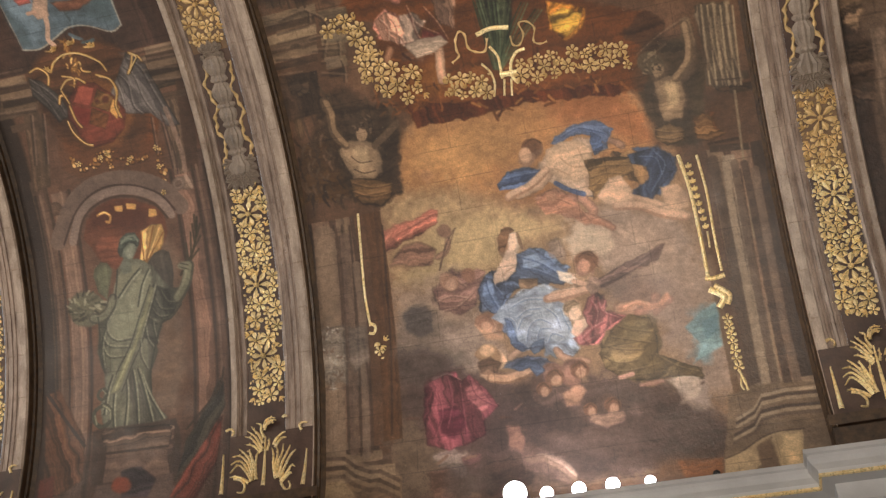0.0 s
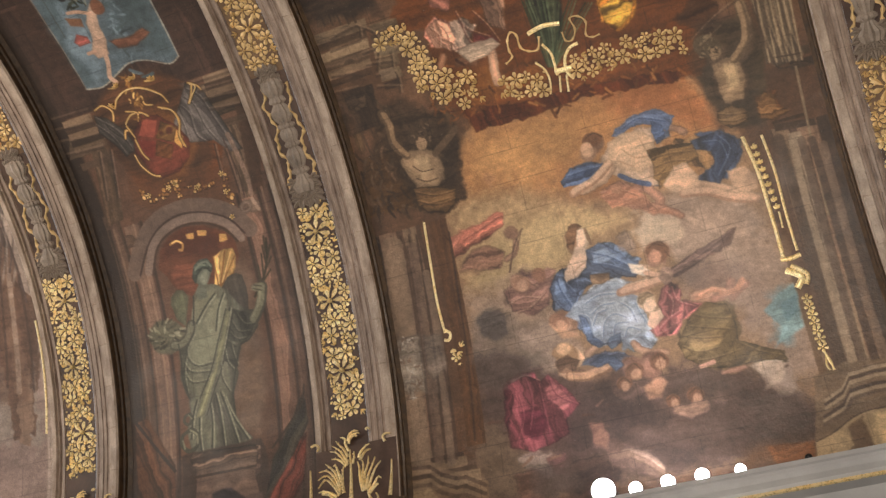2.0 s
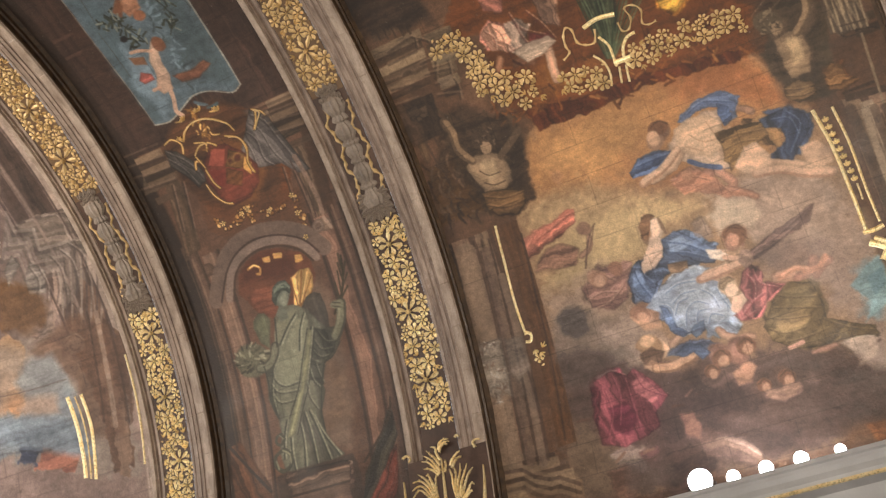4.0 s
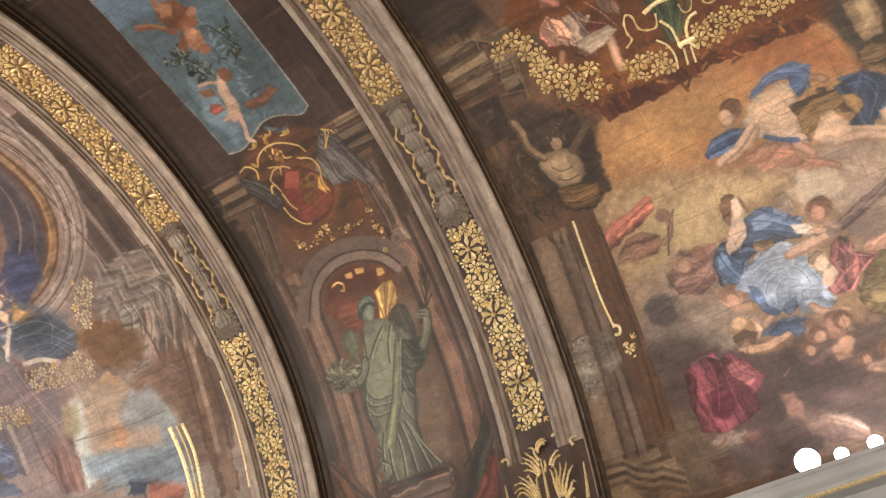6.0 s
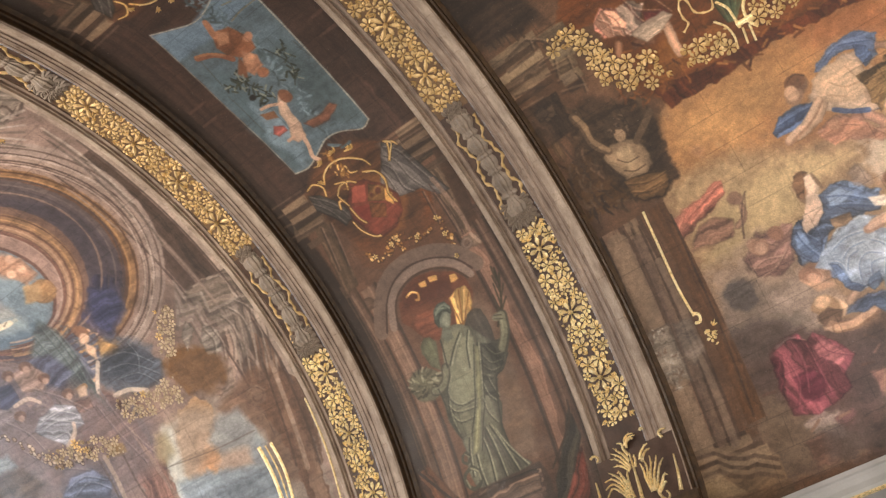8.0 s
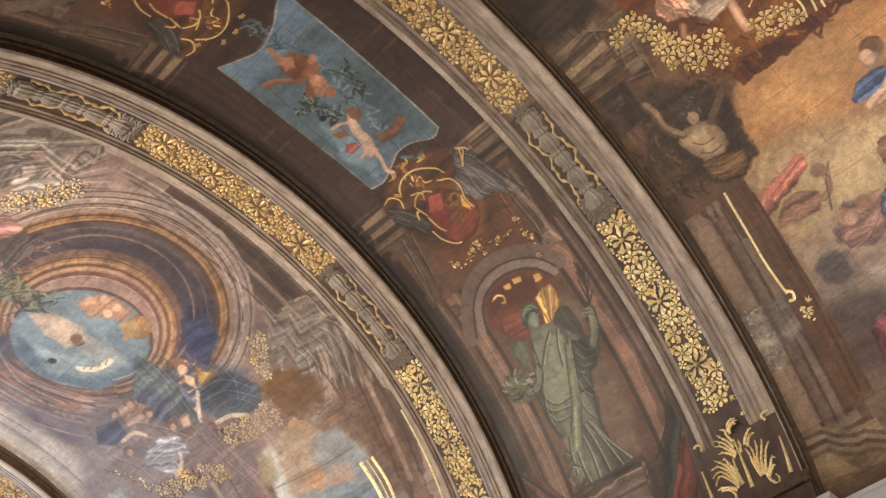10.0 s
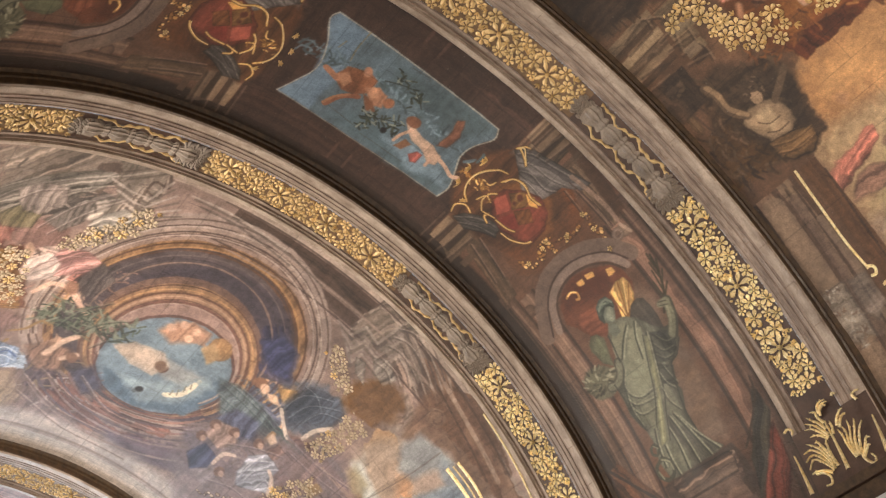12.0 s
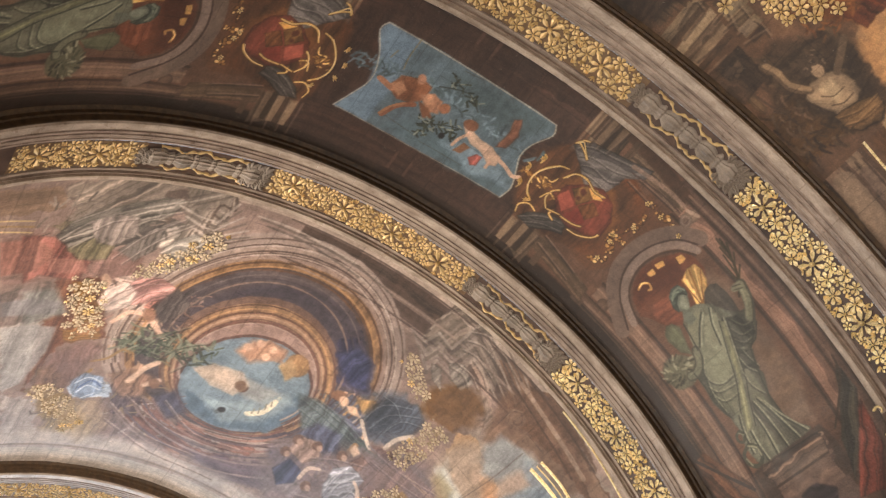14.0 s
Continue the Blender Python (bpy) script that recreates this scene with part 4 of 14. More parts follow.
# crowning garland, urn and fluttering robes
bay.shape((103, 60, 30), (71.9, 4.14, 70.5, 3.61, 61.1, 3.59, 57.8, 3.25, 57.4, 2.68, 57.8, 1.33, 56.3, -0.42, 60.7, -0.78, 64.9, -0.69, 77.0, 3.64), soft=0.05, fold=0.12)
bay.shape((89, 45, 24), (60.7, 3.41, 57.2, 3.23, 57.0, 2.40, 57.5, 1.34, 56.2, -0.06, 57.4, -0.11, 58.7, 1.29, 58.9, 2.42), soft=0.025, fold=0.2, way=-168)
bay.shape((133, 86, 41), (64.1, 3.35, 64.1, 2.56, 60.6, 2.53, 59.4, 3.18), soft=0.1, alpha=0.7)
bay.shape((179, 121, 102), (70.4, 3.62, 71.6, 3.35, 70.3, 3.13, 68.1, 3.12, 67.7, 3.31, 68.4, 3.57), soft=0.025, fold=0.4, way=169)
bay.shape((200, 170, 148), (70.3, 3.15, 70.7, 2.91, 69.2, 2.74, 67.6, 2.92, 65.9, 2.81, 66.1, 3.15, 67.8, 3.26), soft=0.03, fold=0.35, way=-170)
bay.shape((115, 51, 46), (68.4, 2.83, 67.1, 2.46, 65.6, 2.58, 66.1, 2.90), soft=0.04, fold=0.35, way=-140)
bay.shape((163, 107, 90), (75.4, 3.34, 74.2, 2.92, 71.6, 3.11, 72.8, 3.39), soft=0.03, fold=0.35, way=-141)
bay.shape((152, 116, 94), (72.0, 2.60, 71.5, 2.19, 67.8, 2.33, 68.6, 2.53), soft=0.04, fold=0.3, way=-170)
bay.stroke((129, 101, 82), 0.156, (65.6, 2.63, 63.4, 2.67, 62.0, 2.68), soft=0.02, alpha=0.8)
bay.stroke((179, 140, 114), 0.118, (65.6, 2.63, 63.4, 2.67, 62.0, 2.68), soft=0.03)
bay.stroke((207, 162, 132), 0.047, (65.7, 2.63, 63.5, 2.67, 62.1, 2.67), soft=0.03, alpha=0.8)
bay.stroke((110, 79, 59), 0.126, (66.8, 3.41, 65.8, 3.51), soft=0.02, alpha=0.8)
bay.stroke((153, 110, 82), 0.095, (66.8, 3.41, 65.8, 3.51), soft=0.03)
bay.stroke((177, 127, 95), 0.038, (66.9, 3.41, 65.9, 3.50), soft=0.03, alpha=0.8)
bay.shape((123, 84, 60), (66.6, 3.22, 65.6, 2.83, 64.6, 2.93, 65.4, 3.23), soft=0.04, fold=0.2)
bay.shape((46, 50, 35), (71.4, 1.92, 69.7, 1.30, 64.8, 1.48, 62.9, 1.71, 66.5, 1.87), soft=0.05, fold=0.4, way=171)
bay.stroke((84, 89, 63), 0.028, (71.1, 1.79, 67.6, 1.77, 63.0, 1.75), alpha=0.6)
bay.stroke((84, 89, 63), 0.028, (70.8, 1.70, 67.4, 1.71, 63.0, 1.73), alpha=0.6)
bay.stroke((84, 89, 63), 0.028, (70.6, 1.61, 67.3, 1.65, 63.0, 1.71), alpha=0.6)
bay.stroke((84, 89, 63), 0.028, (70.3, 1.52, 67.1, 1.60, 62.9, 1.70), alpha=0.6)
bay.stroke((84, 89, 63), 0.028, (70.1, 1.43, 67.0, 1.54, 62.9, 1.68), alpha=0.6)
bay.stroke((84, 89, 63), 0.028, (69.8, 1.34, 66.8, 1.48, 62.8, 1.66), alpha=0.6)
bay.shape((162, 108, 43), (68.4, 0.81, 66.7, 0.21, 64.7, 0.34, 63.5, 0.62, 65.3, 0.81), soft=0.03, fold=0.4, way=142)
bay.shape((121, 76, 39), (63.1, 2.17, 62.9, 1.95, 61.2, 1.83, 59.5, 1.86, 59.1, 2.12, 60.6, 2.29), soft=0.03, fold=0.2)
bay.shape((74, 48, 31), (63.1, -0.25, 65.1, -0.65, 63.3, -0.96, 59.8, -0.70), soft=0.05, fold=0.2)
bay.daubs(((128, 80, 40), (96, 58, 32), (70, 40, 24), (150, 104, 58)), (63.2, 2.87, 56.6, -0.19), 90, 0.07)
bay.daubs(((128, 80, 40), (96, 58, 32), (70, 40, 24)), (66.0, 3.84, 59.2, 2.98), 50, 0.07)
# painted piers, entablature and bases that frame the scene
for a, b, ys in ((5.6, 5.32, 0), (5.32, 5.02, 1), (5.02, 4.90, 2), (4.90, 4.66, 3), (4.66, 4.58, 2)):
    c = ((60, 46, 36), (112, 88, 70), (76, 58, 46), (120, 98, 78), (70, 52, 42))[ys]
    bay.band(c, 19, 48, b, a, 0.012, fold=0.12)
    bay.band(tuple(v * 1.12 for v in c), 17, 48, 3.44 - a, 3.44 - b, 0.012, fold=0.12)
bay.band((86, 60, 40), 20, 48, 4.12, 4.42, 0.015, fold=0.12)
bay.band((148, 128, 106), 19, 47, -1.62, -1.44, 0.015, fold=0.1)
bay.band((104, 80, 58), 8, 36, -1.02, -0.92, 0.02)
for side in (0, 1):
    for th, wd, c in ((20.5, 1.0, (134, 112, 90)), (19.6, 1.1, (70, 52, 42)), (19.0, 1.15, (126, 104, 82)), (17.8, 1.3, (84, 66, 52)), (17.2, 1.35, (138, 116, 92)), (15.6, 1.45, (112, 90, 68)), (12.5, 1.5, (94, 74, 56))):
        y0, y1 = (5.6 - wd, 5.6) if side == 0 else (-2.2, -2.2 + wd)
        bay.band(tuple(v * (1.0 + 0.18 * side) for v in c), th - 3.0, th, y0, y1, 0.012, fold=0.1, way=90)
# painted cornice blocks above the herms
bay.shape((128, 106, 82), (73.9, 5.37, 74.1, 4.44, 72.7, 4.47, 72.6, 5.40), soft=0.012, fold=0.12, way=-94, wob=0.25)
bay.shape((81, 62, 47), (72.6, 5.37, 72.7, 4.51, 71.8, 4.51, 71.8, 5.37), soft=0.012, fold=0.12, way=-94, wob=0.25)
bay.shape((140, 118, 92), (71.5, 5.41, 71.7, 4.52, 70.5, 4.54, 70.3, 5.43), soft=0.012, fold=0.12, way=-94, wob=0.25)
bay.shape((93, 74, 57), (70.3, 5.40, 70.4, 4.57, 69.5, 4.58, 69.3, 5.41), soft=0.012, fold=0.12, way=-94, wob=0.25)
bay.shape((118, 96, 74), (69.2, 5.45, 69.4, 4.59, 68.3, 4.60, 68.1, 5.46), soft=0.012, fold=0.12, way=-94, wob=0.25)
bay.shape((67, 50, 37), (68.0, 5.43, 68.2, 4.64, 67.4, 4.64, 67.2, 5.44), soft=0.012, fold=0.12, way=-94, wob=0.25)
bay.shape((111, 92, 70), (73.1, 4.43, 72.9, 3.96, 71.8, 3.96, 72.0, 4.44), soft=0.012, fold=0.12, way=-94, wob=0.25)
bay.shape((85, 66, 51), (71.8, 4.46, 71.6, 3.99, 70.5, 3.99, 70.7, 4.47), soft=0.012, fold=0.12, way=-94, wob=0.25)
bay.shape((130, 108, 82), (70.4, 4.49, 70.3, 4.05, 68.8, 4.07, 69.0, 4.51), soft=0.012, fold=0.12, way=-94, wob=0.25)
bay.shape((93, 76, 57), (68.8, 4.52, 68.8, 4.13, 67.6, 4.13, 67.6, 4.52), soft=0.012, fold=0.12, way=-94, wob=0.25)
bay.shape((122, 102, 76), (67.5, 4.53, 67.4, 4.16, 66.1, 4.16, 66.1, 4.53), soft=0.012, fold=0.12, way=-94, wob=0.25)
bay.shape((65, 48, 37), (65.9, 4.52, 66.0, 4.22, 65.1, 4.22, 65.0, 4.51), soft=0.012, fold=0.12, way=-94, wob=0.25)
bay.shape((71, 54, 41), (66.3, 5.40, 66.3, 4.70, 61.2, 4.78, 61.0, 5.38), soft=0.03, fold=0.2, way=-173, wob=0.25)
bay.shape((93, 74, 57), (65.2, 5.14, 65.2, 4.89, 63.8, 4.89, 63.6, 5.13), soft=0.02, fold=0.3, wob=0.25)
bay.shape((98, 76, 57), (75.7, 5.22, 76.0, 4.53, 74.6, 4.54, 74.7, 5.26), soft=0.02, fold=0.2, way=173, wob=0.25)
bay.stroke((71, 54, 41), 0.038, (77.6, 5.13, 74.6, 5.13), wob=0.25)
bay.stroke((71, 54, 41), 0.038, (77.4, 5.01, 74.4, 5.00), wob=0.25)
bay.stroke((71, 54, 41), 0.038, (77.2, 4.88, 74.2, 4.87), wob=0.25)
bay.stroke((71, 54, 41), 0.038, (77.0, 4.75, 74.0, 4.74), wob=0.25)
bay.stroke((71, 54, 41), 0.038, (76.8, 4.63, 73.8, 4.62), wob=0.25)
bay.shape((85, 68, 51), (56.3, -1.72, 56.2, -2.06, 55.2, -2.06, 55.4, -1.71), soft=0.015, fold=0.15, way=-93, wob=0.25)
bay.shape((59, 46, 35), (54.9, -1.73, 54.8, -2.07, 53.8, -2.07, 53.9, -1.72), soft=0.015, fold=0.15, way=-93, wob=0.25)
bay.shape((67, 52, 41), (48.5, -1.28, 48.0, -1.87, 47.2, -1.87, 47.7, -1.27), soft=0.015, fold=0.15, way=-93, wob=0.25)
bay.stroke((85, 72, 57), 0.037, (64.4, -1.47, 55.4, -1.41), wob=0.25)
bay.stroke((152, 132, 104), 0.028, (64.4, -1.51, 55.4, -1.45), wob=0.25)
bay.stroke((85, 72, 57), 0.037, (64.3, -1.56, 55.3, -1.50), wob=0.25)
bay.stroke((152, 132, 104), 0.028, (64.2, -1.60, 55.2, -1.55), wob=0.25)
bay.stroke((85, 72, 57), 0.037, (64.1, -1.65, 55.1, -1.60), wob=0.25)
bay.stroke((152, 132, 104), 0.028, (64.1, -1.70, 55.1, -1.64), wob=0.25)
bay.stroke((85, 72, 57), 0.037, (64.0, -1.75, 55.0, -1.69), wob=0.25)
bay.stroke((152, 132, 104), 0.028, (63.9, -1.79, 54.9, -1.73), wob=0.25)
bay.stroke((85, 72, 57), 0.037, (63.8, -1.84, 54.9, -1.78), wob=0.25)
bay.stroke((152, 132, 104), 0.028, (63.8, -1.88, 54.8, -1.82), wob=0.25)
bay.stroke((85, 72, 57), 0.037, (63.7, -1.93, 54.7, -1.87), wob=0.25)
bay.stroke((152, 132, 104), 0.028, (63.6, -1.97, 54.7, -1.91), wob=0.25)
bay.stroke((61, 46, 35), 0.046, (48.7, -1.28, 48.7, -1.72), wob=0.25)
bay.stroke((142, 122, 96), 0.037, (54.2, -1.80, 45.0, -1.74, 37.1, -1.68), wob=0.25)
# fine contours
bay.stroke((63, 48, 37), 0.037, (45.1, -1.67, 37.2, -1.64, 27.9, -1.58, 19.5, -1.47), alpha=0.7, wob=0.25)
bay.stroke((63, 48, 37), 0.037, (45.4, -1.98, 36.1, -1.95, 26.9, -1.90, 18.5, -1.79), alpha=0.7, wob=0.25)
bay.stroke((63, 48, 37), 0.037, (45.4, -1.50, 37.4, -1.49, 28.1, -1.44, 19.7, -1.33), alpha=0.7, wob=0.25)
bay.stroke((160, 138, 110), 0.055, (45.0, -1.75, 37.0, -1.74, 27.8, -1.67, 19.4, -1.56), alpha=0.6, wob=0.25)
bay.stroke((59, 44, 35), 0.038, (47.5, 5.12, 40.5, 5.18, 33.5, 5.22, 21.7, 5.25), alpha=0.7, wob=0.25)
bay.stroke((59, 44, 35), 0.038, (47.3, 4.95, 40.3, 5.01, 33.3, 5.04, 21.5, 5.08), alpha=0.7, wob=0.25)
bay.stroke((59, 44, 35), 0.038, (47.1, 4.81, 40.1, 4.87, 33.1, 4.91, 21.3, 4.95), alpha=0.7, wob=0.25)
bay.stroke((59, 44, 35), 0.038, (46.9, 4.68, 39.9, 4.73, 32.9, 4.78, 21.2, 4.82), alpha=0.7, wob=0.25)
bay.stroke((59, 44, 35), 0.038, (46.2, 4.12, 39.2, 4.18, 32.3, 4.22, 20.6, 4.29), alpha=0.7, wob=0.25)
bay.stroke((142, 118, 92), 0.048, (47.4, 5.05, 40.4, 5.10, 33.4, 5.14, 21.6, 5.18), alpha=0.55, wob=0.25)
bay.stroke((142, 118, 92), 0.047, (47.0, 4.75, 40.0, 4.80, 33.0, 4.84, 21.3, 4.89), alpha=0.55, wob=0.25)
bay.stroke((82, 58, 41), 0.047, (47.6, 4.21, 41.4, 4.26, 35.1, 4.26, 28.9, 4.26), alpha=0.8, wob=0.25)
# moulded foot of the near pier
bay.shape((97, 78, 59), (19.6, -0.85, 18.7, -2.17, 11.7, -2.03, 10.4, -0.57), soft=0.03, wob=0.25)
bay.stroke((152, 130, 102), 0.094, (16.9, -0.95, 17.1, -1.16, 18.0, -1.29, 18.1, -1.62, 19.1, -1.73, 19.0, -2.14), wob=0.25)
bay.stroke((81, 62, 47), 0.094, (16.4, -0.92, 16.5, -1.14, 17.4, -1.27, 17.6, -1.61, 18.5, -1.71, 18.4, -2.14), wob=0.25)
bay.stroke((160, 138, 110), 0.094, (15.8, -0.89, 16.0, -1.12, 16.9, -1.25, 17.0, -1.59, 17.9, -1.70, 17.8, -2.14), wob=0.25)
bay.stroke((122, 100, 76), 0.094, (15.3, -0.86, 15.4, -1.10, 16.3, -1.24, 16.4, -1.57, 17.3, -1.68, 17.2, -2.14), wob=0.25)
bay.stroke((75, 58, 43), 0.093, (14.7, -0.83, 14.9, -1.07, 15.7, -1.22, 15.9, -1.56, 16.8, -1.66, 16.6, -2.13), wob=0.25)
bay.stroke((152, 130, 102), 0.093, (14.2, -0.80, 14.3, -1.05, 15.2, -1.21, 15.3, -1.54, 16.2, -1.64, 16.0, -2.13), wob=0.25)
bay.stroke((106, 84, 62), 0.093, (13.6, -0.77, 13.7, -1.03, 14.6, -1.19, 14.7, -1.52, 15.7, -1.63, 15.5, -2.13), wob=0.25)
bay.stroke((142, 120, 92), 0.093, (13.1, -0.74, 13.2, -1.00, 14.0, -1.17, 14.2, -1.51, 15.1, -1.61, 14.9, -2.12), wob=0.25)
bay.shape((148, 122, 81), (12.8, -0.62, 13.0, -1.11, 13.4, -1.70, 10.2, -1.64, 10.4, -0.57), soft=0.02, fold=0.1, wob=0.25)
bay.shape((112, 88, 60), (12.7, -1.10, 13.1, -1.69, 10.5, -1.64, 10.4, -1.03), soft=0.02, fold=0.1, wob=0.25)
bay.stroke((71, 54, 41), 0.034, (12.9, -0.63, 13.1, -1.11, 13.5, -1.70), wob=0.25)
bay.shape((150, 134, 116), (35.0, 5.34, 34.2, 4.62, 27, 4.70, 28, 5.3), 0.06, 0.2, 0, alpha=0.55)
bay.shape((54, 40, 30), (74, 4.2, 84, 4.2, 84, 5.5, 76, 5.5), 0.1, 0.2)
bay.daubs(((110, 84, 70), (84, 62, 52), (70, 52, 44)), (14, -0.6, 24, 4.0), 26, 0.09, 90)
# robes, wings and clouds of the scene, softly modelled
bay.shape((112, 98, 88), (32.68, 4.12, 35.32, 4.02, 36.14, 3.66, 34.27, 3.37, 32.82, 3.12, 32.62, 2.56, 30.08, 2.49, 27.91, 2.86, 27.27, 3.33, 28.44, 3.87, 29.96, 4.18), 0.076, fold=0.10, alpha=0.60, wob=0.5)
bay.shape((92, 82, 76), (33.10, 3.95, 35.23, 3.96, 35.88, 3.72, 34.48, 3.50, 32.37, 3.49, 31.71, 3.73), 0.057, fold=0.15, wob=0.5)
bay.shape((150, 128, 112), (32.11, 3.33, 32.53, 2.94, 30.67, 2.43, 28.40, 2.30, 27.63, 2.68, 29.47, 3.19), 0.074, fold=0.08, alpha=0.60, wob=0.5)
bay.shape((88, 72, 64), (29.89, 4.13, 30.18, 3.65, 28.47, 3.22, 26.60, 3.35, 26.14, 3.73, 27.71, 4.08), 0.075, fold=0.10, alpha=0.80, wob=0.5)
bay.shape((182, 160, 136), (38.72, 1.07, 40.96, 0.98, 41.92, 0.75, 40.94, 0.47, 38.98, 0.44, 37.58, 0.61, 39.00, 0.84), 0.054, alpha=0.70, wob=0.5)
bay.shape((140, 116, 102), (34.16, 0.80, 34.95, 0.08, 33.32, -0.48, 29.09, -0.60, 25.94, -0.08, 28.62, -0.08, 31.23, 0.27), 0.106, fold=0.06, alpha=0.50, wob=0.5)
bay.shape((190, 168, 148), (22.37, -0.01, 22.88, -0.32, 21.59, -0.51, 20.05, -0.43, 19.22, -0.12, 20.36, -0.24), 0.042, alpha=0.80, wob=0.5)
bay.shape((196, 176, 156), (23.14, -0.16, 22.45, -0.51, 21.88, -0.45, 22.44, -0.18), 0.025, wob=0.5)
bay.shape((124, 150, 152), (28.09, -0.40, 29.60, -0.70, 30.53, -0.94, 28.22, -0.92, 25.28, -0.89, 24.40, -0.61, 23.71, -0.43, 25.73, -0.61), 0.034, fold=0.10, wob=0.5)
bay.shape((96, 124, 130), (28.33, -0.66, 29.22, -0.92, 27.25, -0.90, 26.27, -0.69), 0.034, wob=0.5)
bay.shape((74, 58, 50), (22.09, 1.30, 21.85, 0.71, 19.97, -0.07, 16.90, -0.77, 14.14, -0.87, 11.95, -0.61, 13.06, 0.14, 13.34, 0.77, 16.06, 1.28, 18.99, 1.46), 0.104, fold=0.08, alpha=0.70, wob=0.5)
bay.shape((58, 46, 42), (23.78, 2.40, 25.61, 1.83, 22.48, 1.55, 18.62, 1.22, 16.94, 1.42, 19.99, 2.13), 0.089, alpha=0.70, wob=0.5)
bay.shape((64, 52, 48), (19.69, 2.84, 20.24, 2.30, 16.90, 1.85, 14.20, 0.91, 12.53, 1.11, 16.08, 2.20), 0.089, alpha=0.60, wob=0.5)
bay.shape((124, 82, 52), (12.95, 0.06, 12.62, -0.59, 10.72, -0.57, 10.86, -0.04), 0.041, fold=0.15, wob=0.5)
bay.shape((88, 74, 66), (15.82, 3.43, 15.75, 2.90, 12.14, 2.70, 12.53, 3.47), 0.071, alpha=0.70, wob=0.5)
bay.shape((156, 118, 92), (43.33, 2.13, 42.94, 1.99, 41.36, 2.00, 40.33, 2.08, 40.83, 2.21), 0.028, wob=0.5)
bay.shape((206, 178, 154), (42.85, 2.06, 42.47, 1.95, 41.35, 1.95, 40.50, 2.02, 40.50, 2.10, 41.62, 2.10), 0.027, wob=0.5)
bay.shape((122, 90, 66), (42.13, 2.24, 43.12, 2.17, 43.30, 2.03, 42.75, 1.96, 42.51, 2.06, 41.48, 2.10, 40.25, 2.20, 40.80, 2.27), 0.018, fold=0.20, wob=0.5)
bay.shape((190, 162, 140), (40.56, 2.13, 40.21, 2.01, 39.43, 1.96, 37.93, 2.06, 37.08, 2.21, 36.72, 2.40, 37.37, 2.46, 38.52, 2.32), 0.023, fold=0.08, wob=0.5)
bay.stroke((150, 118, 98), 0.018, (37.60, 2.27, 38.22, 2.14, 38.46, 2.04), alpha=0.70, wob=0.5)
bay.stroke((150, 118, 98), 0.018, (36.98, 2.23, 37.70, 2.08), alpha=0.70, wob=0.5)
bay.shape((86, 99, 122), (39.88, 1.98, 40.47, 1.76, 39.29, 1.56, 37.72, 1.36, 36.34, 1.20, 35.28, 1.31, 35.98, 1.56, 35.81, 1.78, 35.80, 2.02, 35.20, 2.24, 33.69, 2.37, 32.59, 2.33, 33.48, 2.54, 34.95, 2.67, 36.37, 2.69, 37.82, 2.56, 38.54, 2.41, 36.45, 2.41, 36.82, 2.22, 37.90, 2.04), 0.018, fold=0.24, way=-124, rim=0.15, wob=0.5)
bay.shape((112, 125, 145), (39.50, 1.92, 39.85, 1.72, 38.41, 1.53, 37.86, 1.69, 38.06, 1.89), 0.027, fold=0.20, wob=0.5)
bay.shape((112, 130, 160), (37.17, 2.59, 37.64, 2.45, 35.85, 2.43, 34.32, 2.34, 33.95, 2.53, 35.52, 2.64), 0.028, fold=0.20, wob=0.5)
bay.stroke((56, 70, 98), 0.027, (39.37, 1.92, 38.52, 1.67, 36.80, 1.39), alpha=0.46, wob=0.5)
bay.stroke((56, 70, 98), 0.027, (38.12, 1.92, 37.24, 1.65, 35.73, 1.33), alpha=0.46, wob=0.5)
bay.stroke((56, 70, 98), 0.027, (36.86, 1.99, 36.37, 1.79), alpha=0.46, wob=0.5)
bay.stroke((56, 70, 98), 0.027, (37.36, 2.54, 35.64, 2.51, 33.74, 2.41), alpha=0.46, wob=0.5)
bay.stroke((56, 70, 98), 0.027, (36.48, 2.43, 35.34, 2.33), alpha=0.46, wob=0.5)
bay.stroke((132, 150, 178), 0.025, (39.57, 1.91, 38.70, 1.65, 36.97, 1.37), alpha=0.37, wob=0.5)
bay.stroke((132, 150, 178), 0.025, (38.32, 1.91, 37.44, 1.64, 35.92, 1.31), alpha=0.37, wob=0.5)
bay.stroke((132, 150, 178), 0.025, (37.07, 1.98, 36.58, 1.78), alpha=0.37, wob=0.5)
bay.stroke((132, 150, 178), 0.025, (37.38, 2.51, 35.70, 2.48, 33.82, 2.38), alpha=0.37, wob=0.5)
bay.stroke((132, 150, 178), 0.025, (36.60, 2.40, 35.46, 2.30), alpha=0.37, wob=0.5)
bay.shape((126, 100, 76), (36.89, 2.01, 36.62, 1.69, 35.46, 1.74, 35.64, 2.01), 0.018, fold=0.20, wob=0.5)
bay.shape((138, 146, 158), (34.83, 2.10, 35.62, 1.75, 34.92, 1.50, 34.01, 1.61, 33.19, 1.36, 31.77, 1.33, 29.74, 1.26, 28.34, 1.40, 28.47, 1.74, 28.20, 2.09, 29.46, 2.27, 31.59, 2.31, 32.79, 2.54, 33.99, 2.35), 0.018, fold=0.12, way=-103, wob=0.5)
bay.shape((158, 164, 172), (34.07, 1.98, 34.62, 1.69, 33.34, 1.54, 31.16, 1.46, 30.06, 1.63, 31.14, 1.87, 30.05, 2.04, 31.57, 2.13), 0.045, fold=0.10, wob=0.5)
